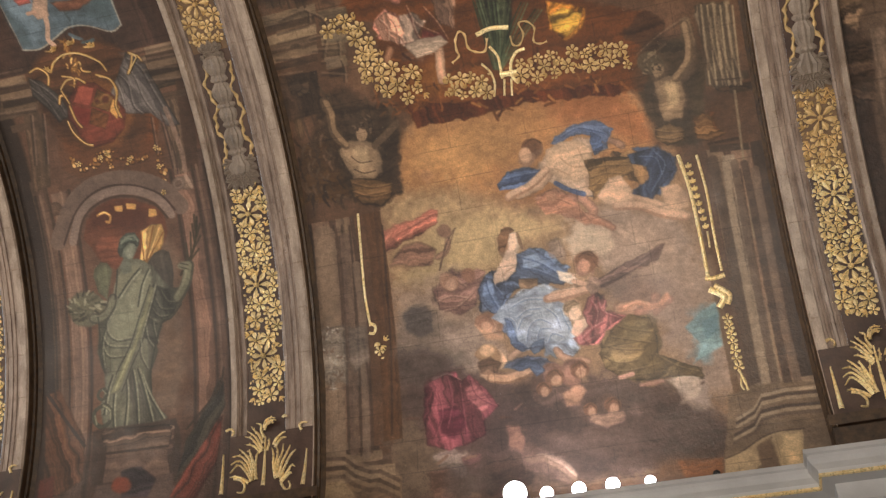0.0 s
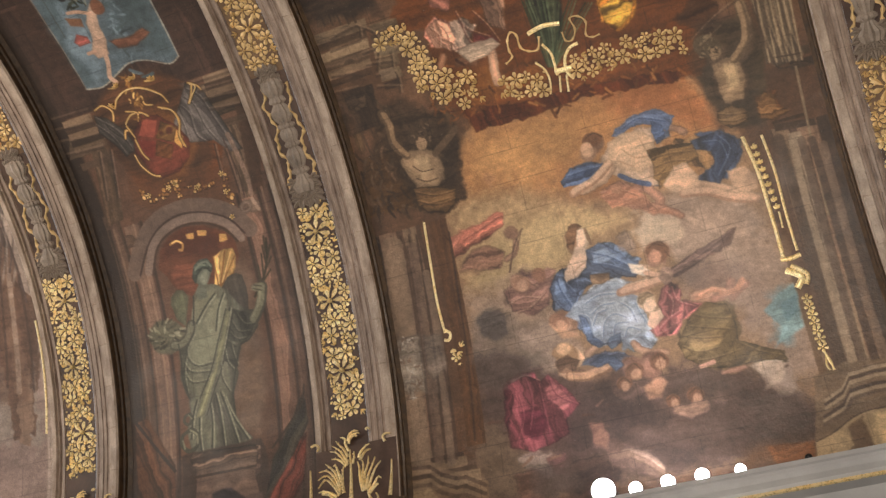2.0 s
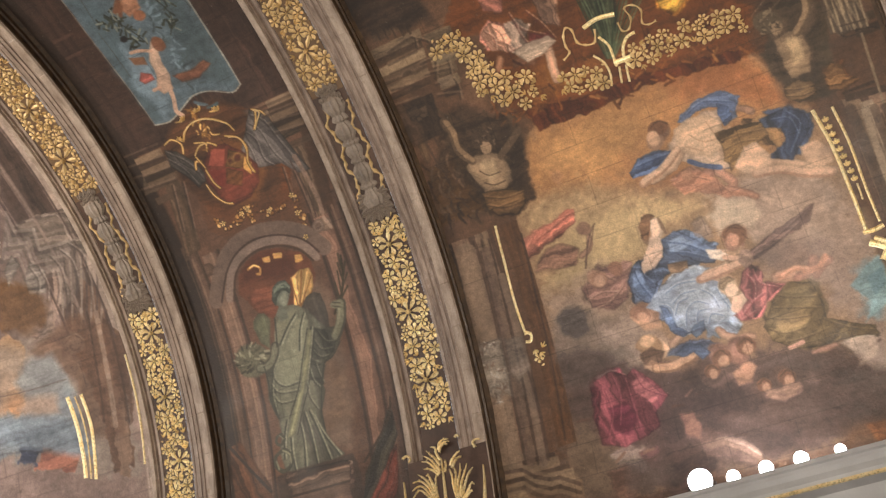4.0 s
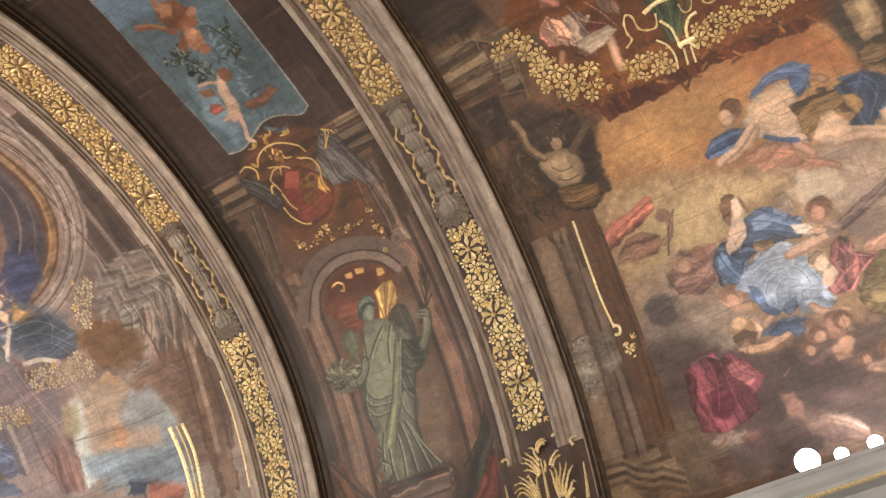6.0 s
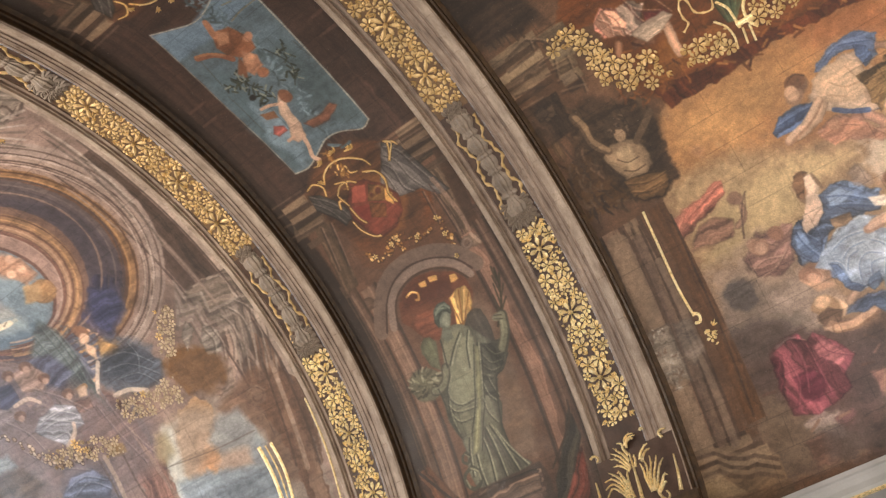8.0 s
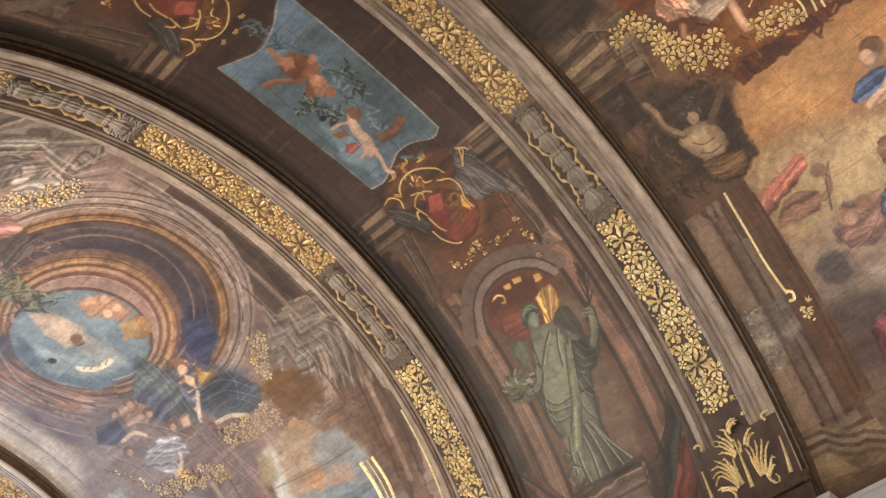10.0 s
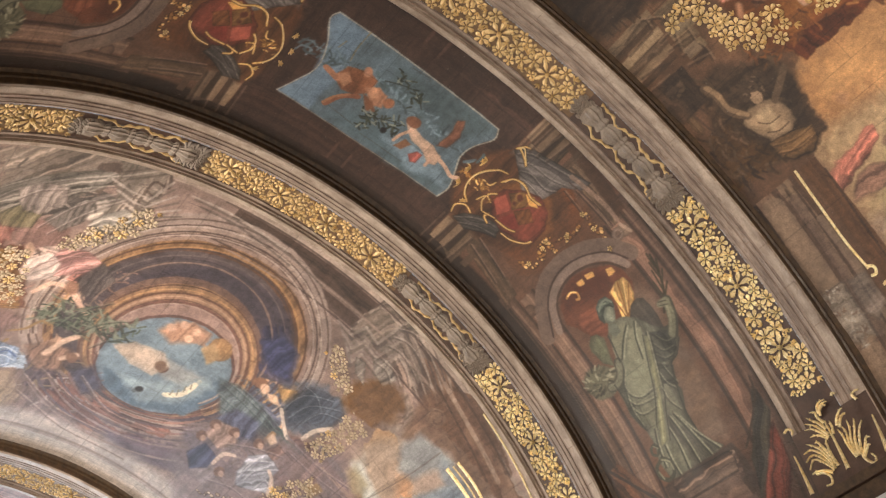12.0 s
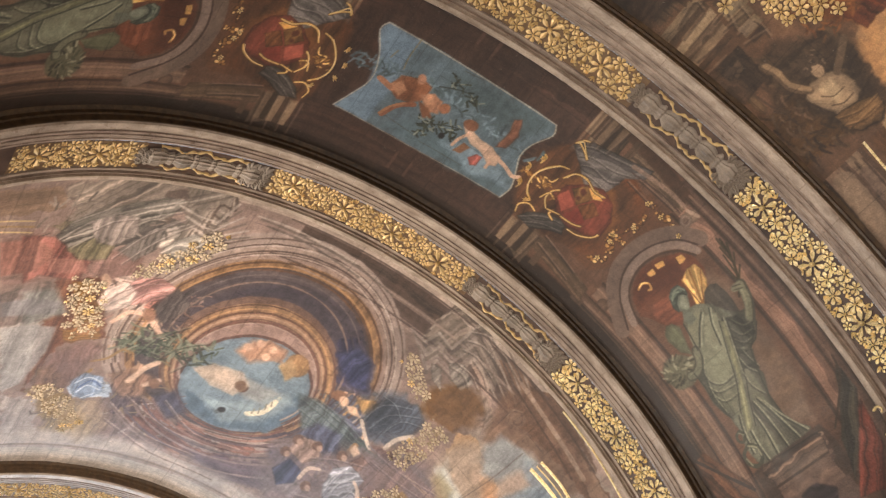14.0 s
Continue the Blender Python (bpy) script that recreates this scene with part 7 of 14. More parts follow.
bay.stroke((70, 56, 46), 0.050, (17.50, -1.60, 17.26, -2.14), wob=0.5)
bay.stroke((156, 136, 112), 0.050, (14.56, -0.80, 15.51, -1.12), wob=0.5)
bay.stroke((156, 136, 112), 0.050, (15.51, -1.12, 16.79, -1.25), wob=0.5)
bay.stroke((156, 136, 112), 0.050, (16.79, -1.25, 17.06, -1.59), wob=0.5)
bay.stroke((156, 136, 112), 0.050, (17.06, -1.59, 16.82, -2.13), wob=0.5)
bay.stroke((96, 78, 64), 0.049, (14.13, -0.78, 15.07, -1.11), wob=0.5)
bay.stroke((96, 78, 64), 0.049, (15.07, -1.11, 16.35, -1.24), wob=0.5)
bay.stroke((96, 78, 64), 0.049, (16.35, -1.24, 16.62, -1.58), wob=0.5)
bay.stroke((96, 78, 64), 0.049, (16.62, -1.58, 16.38, -2.12), wob=0.5)
bay.shape((168, 144, 110), (10.23, -0.56, 12.51, -0.60, 13.22, -0.90, 14.24, -1.15, 14.74, -1.40, 14.62, -1.74, 9.84, -1.63, 10.08, -1.29, 11.45, -1.10, 10.06, -0.83), 0.016, fold=0.06, wob=0.5)
bay.shape((104, 82, 62), (13.43, -1.06, 14.32, -1.31, 10.30, -1.33, 10.95, -1.09), 0.033, wob=0.5)
bay.shape((190, 164, 124), (14.30, -1.45, 14.27, -1.69, 10.26, -1.60, 10.20, -1.42), 0.041, wob=0.5)
bay.stroke((76, 60, 46), 0.020, (12.50, -0.62, 13.22, -0.90, 14.24, -1.15, 14.74, -1.40, 14.71, -1.77), wob=0.5)
bay.stroke((130, 108, 88), 0.387, (46.10, 5.14, 36.27, 5.20, 26.48, 5.24, 19.57, 5.23), 0.019, alpha=0.80, wob=0.5)
bay.stroke((76, 60, 50), 0.039, (45.77, 4.88, 35.95, 4.94, 26.21, 4.99, 19.31, 4.99), 0.019, alpha=0.80, wob=0.5)
bay.stroke((104, 84, 70), 0.154, (45.64, 4.79, 35.85, 4.86, 26.10, 4.89, 19.22, 4.90), 0.019, alpha=0.80, wob=0.5)
bay.stroke((68, 52, 44), 0.038, (45.52, 4.69, 35.71, 4.74, 25.97, 4.78, 18.69, 4.79), 0.019, alpha=0.80, wob=0.5)
bay.stroke((120, 100, 84), 0.134, (41.95, 4.66, 34.90, 4.65, 25.87, 4.69, 18.59, 4.70), 0.019, alpha=0.80, wob=0.5)
bay.stroke((74, 56, 46), 0.038, (32.83, 4.68, 27.18, 4.62, 18.92, 4.62), 0.019, alpha=0.80, wob=0.5)
bay.shape((150, 138, 124), (34.81, 5.40, 34.88, 4.99, 27.61, 5.00, 28.31, 5.13, 27.17, 5.23, 28.76, 5.40), 0.058, fold=0.20, alpha=0.75, wob=0.5)
bay.shape((128, 116, 106), (34.51, 4.91, 34.28, 4.60, 29.96, 4.61, 28.82, 4.84, 30.33, 4.94), 0.057, fold=0.20, alpha=0.60, wob=0.5)
bay.daubs(((166, 156, 142), (104, 84, 70), (140, 126, 112)), (35.1, 5.38, 26.9, 5.02), 50, 0.039)
bay.stroke((132, 110, 88), 0.066, (19.47, 5.53, 19.14, 5.08), alpha=0.60, wob=0.5)
bay.stroke((132, 110, 88), 0.066, (19.14, 5.08, 17.83, 4.88), alpha=0.60, wob=0.5)
bay.stroke((132, 110, 88), 0.066, (17.83, 4.88, 17.05, 4.65), alpha=0.60, wob=0.5)
bay.stroke((132, 110, 88), 0.066, (17.05, 4.65, 17.02, 4.50), alpha=0.60, wob=0.5)
bay.stroke((132, 110, 88), 0.066, (17.02, 4.50, 15.64, 4.20), alpha=0.60, wob=0.5)
bay.stroke((70, 54, 44), 0.066, (18.92, 5.53, 18.59, 5.08), alpha=0.60, wob=0.5)
bay.stroke((70, 54, 44), 0.066, (18.59, 5.08, 17.29, 4.88), alpha=0.60, wob=0.5)
bay.stroke((70, 54, 44), 0.066, (17.29, 4.88, 16.51, 4.65), alpha=0.60, wob=0.5)
bay.stroke((70, 54, 44), 0.066, (16.51, 4.65, 16.48, 4.50), alpha=0.60, wob=0.5)
bay.stroke((70, 54, 44), 0.066, (16.48, 4.50, 15.10, 4.20), alpha=0.60, wob=0.5)
bay.stroke((140, 118, 94), 0.065, (18.37, 5.53, 18.04, 5.08), alpha=0.60, wob=0.5)
bay.stroke((140, 118, 94), 0.065, (18.04, 5.08, 16.74, 4.88), alpha=0.60, wob=0.5)
bay.stroke((140, 118, 94), 0.065, (16.74, 4.88, 15.97, 4.65), alpha=0.60, wob=0.5)
bay.stroke((140, 118, 94), 0.065, (15.97, 4.65, 15.94, 4.50), alpha=0.60, wob=0.5)
bay.stroke((140, 118, 94), 0.065, (15.94, 4.50, 14.56, 4.20), alpha=0.60, wob=0.5)
bay.stroke((62, 48, 38), 0.065, (17.82, 5.53, 17.50, 5.08), alpha=0.60, wob=0.5)
bay.stroke((62, 48, 38), 0.065, (17.50, 5.08, 16.20, 4.88), alpha=0.60, wob=0.5)
bay.stroke((62, 48, 38), 0.065, (16.20, 4.88, 15.42, 4.65), alpha=0.60, wob=0.5)
bay.stroke((62, 48, 38), 0.065, (15.42, 4.65, 15.40, 4.50), alpha=0.60, wob=0.5)
bay.stroke((62, 48, 38), 0.065, (15.40, 4.50, 14.02, 4.20), alpha=0.60, wob=0.5)
bay.stroke((126, 104, 82), 0.065, (17.27, 5.53, 16.95, 5.08), alpha=0.60, wob=0.5)
bay.stroke((126, 104, 82), 0.065, (16.95, 5.08, 15.66, 4.88), alpha=0.60, wob=0.5)
bay.stroke((126, 104, 82), 0.065, (15.66, 4.88, 14.88, 4.65), alpha=0.60, wob=0.5)
bay.stroke((126, 104, 82), 0.065, (14.88, 4.65, 14.86, 4.50), alpha=0.60, wob=0.5)
bay.stroke((126, 104, 82), 0.065, (14.86, 4.50, 13.49, 4.20), alpha=0.60, wob=0.5)
bay.stroke((86, 68, 54), 0.065, (16.73, 5.53, 16.41, 5.08), alpha=0.60, wob=0.5)
bay.stroke((86, 68, 54), 0.065, (16.41, 5.08, 15.11, 4.88), alpha=0.60, wob=0.5)
bay.stroke((86, 68, 54), 0.065, (15.11, 4.88, 14.34, 4.65), alpha=0.60, wob=0.5)
bay.stroke((86, 68, 54), 0.065, (14.34, 4.65, 14.32, 4.50), alpha=0.60, wob=0.5)
bay.stroke((86, 68, 54), 0.065, (14.32, 4.50, 12.95, 4.20), alpha=0.60, wob=0.5)
bay.shape((150, 126, 96), (15.98, 5.47, 15.88, 5.10, 14.51, 4.95, 13.00, 4.78, 13.53, 5.45), 0.028, fold=0.08, wob=0.5)
bay.age(0.14, 0.07)
bay.joints(0.52, 1.15)
bay.build("ceiling_1", M_FRESCO, "barrel vault bay with a fresco of clouds, robes and ochre sky", 0.93, 1.1)

strip = Fresco(8, 150, 6.86, 10.62, 0.015, (102, 74, 57))
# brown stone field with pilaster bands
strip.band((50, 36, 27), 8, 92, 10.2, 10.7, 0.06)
strip.band((96, 74, 60), 8, 60, 9.95, 10.26, 0.02, fold=0.12)
strip.band((122, 96, 80), 8, 58, 9.62, 9.92, 0.015, fold=0.12)
strip.band((84, 62, 50), 8, 58, 9.52, 9.62, 0.015)
strip.band((124, 94, 78), 8, 58, 7.28, 7.58, 0.015, fold=0.12)
strip.band((84, 62, 50), 8, 58, 7.58, 7.68, 0.015)
strip.band((92, 70, 58), 8, 60, 6.9, 7.28, 0.02, fold=0.15)
strip.band((66, 48, 40), 73.5, 92, 6.8, 10.3, 0.02, fold=0.12)
strip.band((84, 62, 52), 88.6, 89.0, 6.8, 10.3, 0.02)
strip.shape((126, 104, 82), (72.3, 7.74, 72.7, 7.05, 70.6, 7.07, 69.9, 7.57), soft=0.015, fold=0.2, way=-88, wob=0.5)
strip.shape((97, 78, 61), (69.9, 7.57, 70.4, 7.08, 68.2, 7.13, 68.1, 7.57), soft=0.015, fold=0.2, way=-88, wob=0.5)
strip.shape((111, 92, 73), (72.9, 10.21, 73.1, 9.60, 70.6, 9.66, 70.1, 10.36), soft=0.015, fold=0.2, way=-88, wob=0.5)
strip.shape((89, 72, 57), (70.1, 10.36, 70.4, 9.67, 68.4, 9.73, 68.4, 10.46), soft=0.015, wob=0.5)
strip.shape((106, 84, 65), (68.8, 9.99, 68.6, 9.62, 59.0, 9.88, 58.7, 10.22), soft=0.02, fold=0.2, way=173, wob=0.5)
strip.shape((114, 92, 73), (66.6, 7.48, 66.7, 7.06, 57.4, 7.14, 57.3, 7.56), soft=0.02, fold=0.3, way=178, wob=0.5)
strip.shape((75, 54, 41), (70.3, 7.11, 70.5, 6.85, 57.4, 7.12, 57.7, 7.34), soft=0.03, wob=0.5)
strip.disc((132, 108, 91), 56.0, 7.41, (-0.03, -0.14), (-0.12, 0.03), soft=0.015, rim=0.3)
strip.disc((112, 88, 71), 56.0, 9.89, (-0.02, -0.13), (-0.12, 0.03), soft=0.015, rim=0.3)
strip.shape((109, 66, 38), (73.6, 9.50, 74.2, 9.16, 74.3, 8.53, 74.0, 7.91, 70.9, 7.53, 65.9, 7.51, 60.5, 7.82, 60.1, 8.31, 60.6, 9.16, 62.8, 9.40, 69.6, 9.52), soft=0.05, fold=0.15, wob=0.5)
strip.shape((87, 74, 65), (73.7, 7.95, 72.9, 7.66, 70.2, 7.50, 64.8, 7.48, 67.1, 7.83, 68.6, 8.12, 71.1, 8.11), soft=0.02, fold=0.35, way=-166, rim=0.2, wob=0.5)
strip.shape((81, 64, 53), (73.3, 9.54, 71.4, 9.26, 67.8, 9.28, 69.6, 9.52), soft=0.03, fold=0.3, way=-168, wob=0.5)
strip.shape((107, 59, 44), (70.1, 9.15, 71.4, 8.78, 70.7, 8.29, 68.8, 8.22, 65.4, 8.45, 64.0, 8.70, 63.4, 9.05, 65.4, 9.20), soft=0.02, rim=0.3, wob=0.5)
strip.shape((115, 55, 42), (70.4, 9.05, 70.5, 8.64, 67.7, 8.75, 67.9, 9.11), soft=0.012, wob=0.5)
strip.shape((143, 100, 55), (70.6, 8.61, 70.2, 8.23, 67.2, 8.39, 67.7, 8.73), soft=0.012, fold=0.3, wob=0.5)
strip.shape((128, 71, 37), (67.5, 9.08, 66.9, 8.42, 64.3, 8.63, 63.7, 9.03), soft=0.03, fold=0.2, wob=0.5)
strip.shape((131, 86, 45), (63.7, 9.03, 66.6, 8.22, 63.7, 8.26, 62.3, 8.66, 62.7, 8.97), soft=0.03, rim=0.2, wob=0.5)
strip.stroke((172, 133, 66), 0.052, (69.6, 9.25, 67.2, 9.15, 64.9, 9.09, 62.9, 8.90), wob=0.5)
strip.stroke((175, 139, 74), 0.072, (71.2, 8.90, 71.9, 8.60, 71.2, 8.32, 69.1, 8.21, 66.2, 8.23), wob=0.5)
strip.shape((98, 64, 42), (67.0, 9.49, 63.2, 9.27, 61.7, 7.62, 53.3, 7.84, 52.3, 7.97, 57.9, 8.02, 59.3, 9.31, 60.8, 9.59), soft=0.05, alpha=0.6, wob=0.5)
# pilaster mouldings of the strip
strip.stroke((48, 36, 28), 0.045, (14, 10.22, 58, 10.22), alpha=0.75)
strip.stroke((128, 102, 84), 0.045, (14, 10.12, 58, 10.12), alpha=0.75)
strip.stroke((60, 44, 36), 0.045, (14, 9.98, 58, 9.98), alpha=0.75)
strip.stroke((146, 116, 96), 0.045, (14, 9.72, 58, 9.72), alpha=0.75)
strip.stroke((54, 40, 32), 0.045, (14, 9.56, 58, 9.56), alpha=0.75)
strip.stroke((54, 40, 32), 0.045, (14, 7.64, 58, 7.64), alpha=0.75)
strip.stroke((142, 110, 92), 0.045, (14, 7.50, 58, 7.50), alpha=0.75)
strip.stroke((56, 42, 34), 0.045, (14, 7.24, 58, 7.24), alpha=0.75)
strip.stroke((118, 94, 78), 0.045, (14, 7.16, 58, 7.16), alpha=0.75)
strip.stroke((50, 38, 30), 0.045, (14, 7.02, 58, 7.02), alpha=0.75)
strip.stroke((48, 36, 30), 0.03, (74, 7.40, 90, 7.40), alpha=0.6)
strip.stroke((48, 36, 30), 0.03, (74, 9.60, 90, 9.60), alpha=0.6)
strip.band((130, 108, 86), 72.5, 73.4, 6.90, 7.49, 0.012)
strip.band((74, 56, 44), 71.5, 72.4, 6.90, 7.51, 0.012)
strip.band((120, 98, 78), 70.7, 71.6, 6.90, 7.53, 0.012)
strip.band((58, 44, 34), 69.7, 70.6, 6.90, 7.55, 0.012)
strip.band((104, 84, 66), 68.9, 69.8, 6.90, 7.56, 0.012)
strip.band((84, 66, 52), 66.6, 67.5, 6.90, 7.61, 0.012)
strip.band((130, 108, 86), 72.5, 73.4, 9.71, 10.30, 0.012)
strip.band((74, 56, 44), 71.5, 72.4, 9.69, 10.30, 0.012)
strip.band((120, 98, 78), 70.7, 71.6, 9.67, 10.30, 0.012)
strip.band((58, 44, 34), 69.7, 70.6, 9.65, 10.30, 0.012)
strip.band((104, 84, 66), 68.9, 69.8, 9.64, 10.30, 0.012)
strip.band((84, 66, 52), 66.6, 67.5, 9.59, 10.30, 0.012)
# crowned shield with grey wings
strip.shape((88, 58, 38), (75.63, 9.28, 76.57, 8.82, 76.18, 8.34, 74.62, 7.96, 70.60, 7.79, 66.42, 7.76, 63.19, 7.88, 61.23, 8.05, 60.66, 8.49, 62.47, 9.01, 64.92, 9.46, 68.11, 9.65, 70.85, 9.66, 72.91, 9.73), 0.067, fold=0.15, wob=0.5)
strip.shape((122, 80, 44), (71.31, 8.58, 69.40, 8.09, 65.19, 8.06, 62.31, 8.43, 62.28, 8.88, 65.60, 9.21, 68.94, 9.07), 0.065, alpha=0.70, wob=0.5)
strip.shape((104, 96, 92), (73.19, 7.84, 72.84, 7.68, 71.43, 7.56, 68.67, 7.47, 66.01, 7.39, 63.39, 7.27, 63.44, 7.50, 65.40, 7.72, 65.96, 8.11, 66.72, 8.36, 68.38, 8.35, 70.65, 8.13), 0.021, fold=0.20, way=-164, rim=0.20, wob=0.5)
strip.stroke((58, 52, 50), 0.027, (72.46, 7.85, 71.17, 7.68, 67.88, 7.57, 64.53, 7.43), alpha=0.46, wob=0.5)
strip.stroke((58, 52, 50), 0.027, (71.68, 7.96, 70.26, 7.83, 67.35, 7.78, 65.02, 7.65), alpha=0.46, wob=0.5)
strip.stroke((58, 52, 50), 0.027, (70.68, 8.07, 69.35, 7.98, 66.81, 8.00, 65.51, 7.88), alpha=0.46, wob=0.5)
strip.stroke((58, 52, 50), 0.027, (69.68, 8.17, 68.32, 8.15, 66.35, 8.18), alpha=0.46, wob=0.5)
strip.stroke((148, 138, 130), 0.025, (72.61, 7.83, 71.26, 7.65, 67.94, 7.54, 64.59, 7.40), alpha=0.37, wob=0.5)
strip.stroke((148, 138, 130), 0.025, (71.79, 7.93, 70.33, 7.80, 67.40, 7.75, 65.10, 7.62), alpha=0.37, wob=0.5)
strip.stroke((148, 138, 130), 0.025, (70.77, 8.04, 69.38, 7.95, 66.86, 7.97, 65.63, 7.85), alpha=0.37, wob=0.5)
strip.stroke((148, 138, 130), 0.025, (69.71, 8.14, 68.32, 8.12, 66.33, 8.14), alpha=0.37, wob=0.5)
strip.shape((96, 88, 82), (72.98, 9.67, 72.19, 9.47, 69.94, 9.24, 67.39, 9.12, 66.60, 9.39, 68.56, 9.51, 70.55, 9.71), 0.023, fold=0.25, way=-155, rim=0.15, wob=0.5)
strip.stroke((56, 50, 48), 0.027, (72.49, 9.66, 70.10, 9.37, 67.44, 9.24), alpha=0.46, wob=0.5)
strip.stroke((56, 50, 48), 0.027, (71.70, 9.72, 69.60, 9.51, 67.03, 9.39), alpha=0.46, wob=0.5)
strip.stroke((140, 130, 120), 0.024, (72.62, 9.64, 70.20, 9.34, 67.51, 9.21), alpha=0.37, wob=0.5)
strip.stroke((140, 130, 120), 0.024, (71.82, 9.69, 69.69, 9.48, 67.10, 9.36), alpha=0.37, wob=0.5)
strip.shape((126, 66, 50), (71.15, 8.82, 70.52, 8.54, 68.27, 8.25, 66.52, 8.15, 64.33, 8.26, 62.88, 8.53, 62.53, 8.91, 64.15, 9.09, 66.81, 9.20, 69.24, 9.12), 0.022, fold=0.10, rim=0.35, wob=0.5)
strip.shape((146, 76, 60), (70.55, 8.84, 69.91, 8.59, 68.01, 8.76, 68.74, 9.03), 0.013, wob=0.5)
strip.shape((150, 108, 62), (69.73, 8.53, 68.35, 8.29, 66.67, 8.46, 67.81, 8.73), 0.013, fold=0.25, wob=0.5)
strip.shape((132, 84, 50), (67.60, 8.73, 66.34, 8.47, 64.66, 8.60, 65.69, 8.86), 0.013, fold=0.25, wob=0.5)
strip.shape((120, 52, 42), (68.40, 9.05, 67.36, 8.76, 65.46, 8.89, 65.98, 9.13), 0.017, wob=0.5)
strip.shape((196, 150, 84), (68.03, 8.31, 67.00, 8.24, 65.56, 8.34, 66.68, 8.43), 0.013, wob=0.5)
strip.disc((84, 46, 34), 68.27, 8.45, (-0.033, -0.042), (-0.047, 0.046), 0.027, rim=0.00)
strip.disc((84, 46, 34), 68.30, 8.60, (-0.027, -0.034), (-0.031, 0.031), 0.027, rim=0.00)
strip.stroke((84, 54, 28), 0.056, (72.98, 9.24, 74.23, 9.09, 74.75, 8.83, 74.30, 8.58, 73.00, 8.34, 71.66, 8.26), wob=0.5)
strip.stroke((84, 54, 28), 0.056, (71.46, 8.47, 70.60, 8.26, 69.03, 8.20, 67.29, 8.29, 65.71, 8.26), wob=0.5)
strip.stroke((84, 54, 28), 0.056, (70.74, 9.16, 71.56, 9.01, 71.53, 8.83, 70.82, 8.71), wob=0.5)
strip.stroke((84, 54, 28), 0.056, (68.94, 9.28, 69.84, 9.22, 69.67, 9.12), wob=0.5)
strip.stroke((84, 54, 28), 0.056, (66.57, 9.23, 65.07, 9.19, 63.52, 9.05, 62.96, 8.91), wob=0.5)
strip.stroke((84, 54, 28), 0.056, (68.37, 9.11, 66.54, 9.08, 65.50, 9.01), wob=0.5)
strip.stroke((172, 134, 74), 0.033, (72.98, 9.24, 74.23, 9.09, 74.75, 8.83, 74.30, 8.58, 73.00, 8.34, 71.66, 8.26), wob=0.5)
strip.stroke((172, 134, 74), 0.033, (71.46, 8.47, 70.60, 8.26, 69.03, 8.20, 67.29, 8.29, 65.71, 8.26), wob=0.5)
strip.stroke((172, 134, 74), 0.033, (70.74, 9.16, 71.56, 9.01, 71.53, 8.83, 70.82, 8.71), wob=0.5)
strip.stroke((172, 134, 74), 0.033, (68.94, 9.28, 69.84, 9.22, 69.67, 9.12), wob=0.5)
strip.stroke((172, 134, 74), 0.033, (66.57, 9.23, 65.07, 9.19, 63.52, 9.05, 62.96, 8.91), wob=0.5)
strip.stroke((172, 134, 74), 0.033, (68.37, 9.11, 66.54, 9.08, 65.50, 9.01), wob=0.5)
strip.stroke((216, 184, 120), 0.013, (72.98, 9.24, 74.23, 9.09, 74.75, 8.83, 74.30, 8.58, 73.00, 8.34, 71.66, 8.26), wob=0.5)
strip.stroke((216, 184, 120), 0.013, (71.46, 8.47, 70.60, 8.26, 69.03, 8.20, 67.29, 8.29, 65.71, 8.26), wob=0.5)
strip.stroke((216, 184, 120), 0.013, (70.74, 9.16, 71.56, 9.01, 71.53, 8.83, 70.82, 8.71), wob=0.5)
strip.stroke((216, 184, 120), 0.013, (68.94, 9.28, 69.84, 9.22, 69.67, 9.12), wob=0.5)
strip.stroke((216, 184, 120), 0.013, (66.57, 9.23, 65.07, 9.19, 63.52, 9.05, 62.96, 8.91), wob=0.5)
strip.stroke((216, 184, 120), 0.013, (68.37, 9.11, 66.54, 9.08, 65.50, 9.01), wob=0.5)
strip.stroke((84, 54, 28), 0.048, (72.92, 8.84, 73.41, 8.68, 72.34, 8.68, 71.96, 8.55), wob=0.5)
strip.stroke((84, 54, 28), 0.048, (72.18, 9.07, 71.61, 8.88, 70.62, 8.92), wob=0.5)
strip.stroke((84, 54, 28), 0.048, (70.41, 9.17, 68.70, 9.10), wob=0.5)
strip.stroke((84, 54, 28), 0.048, (73.50, 9.61, 73.78, 9.44, 72.74, 9.31, 71.52, 9.36), wob=0.5)
strip.stroke((84, 54, 28), 0.048, (75.60, 9.20, 75.43, 9.04, 76.10, 8.97), wob=0.5)
strip.stroke((84, 54, 28), 0.048, (75.82, 8.82, 75.87, 8.66, 76.52, 8.63), wob=0.5)
strip.stroke((84, 54, 28), 0.048, (75.07, 8.50, 74.91, 8.34, 75.66, 8.32), wob=0.5)
strip.stroke((84, 54, 28), 0.048, (72.92, 7.73, 71.74, 7.80, 70.75, 7.91), wob=0.5)
strip.stroke((84, 54, 28), 0.048, (73.22, 7.78, 72.64, 7.65, 71.93, 7.60), wob=0.5)
strip.stroke((176, 138, 78), 0.028, (72.92, 8.84, 73.41, 8.68, 72.34, 8.68, 71.96, 8.55), wob=0.5)
strip.stroke((176, 138, 78), 0.028, (72.18, 9.07, 71.61, 8.88, 70.62, 8.92), wob=0.5)
strip.stroke((176, 138, 78), 0.028, (70.41, 9.17, 68.70, 9.10), wob=0.5)
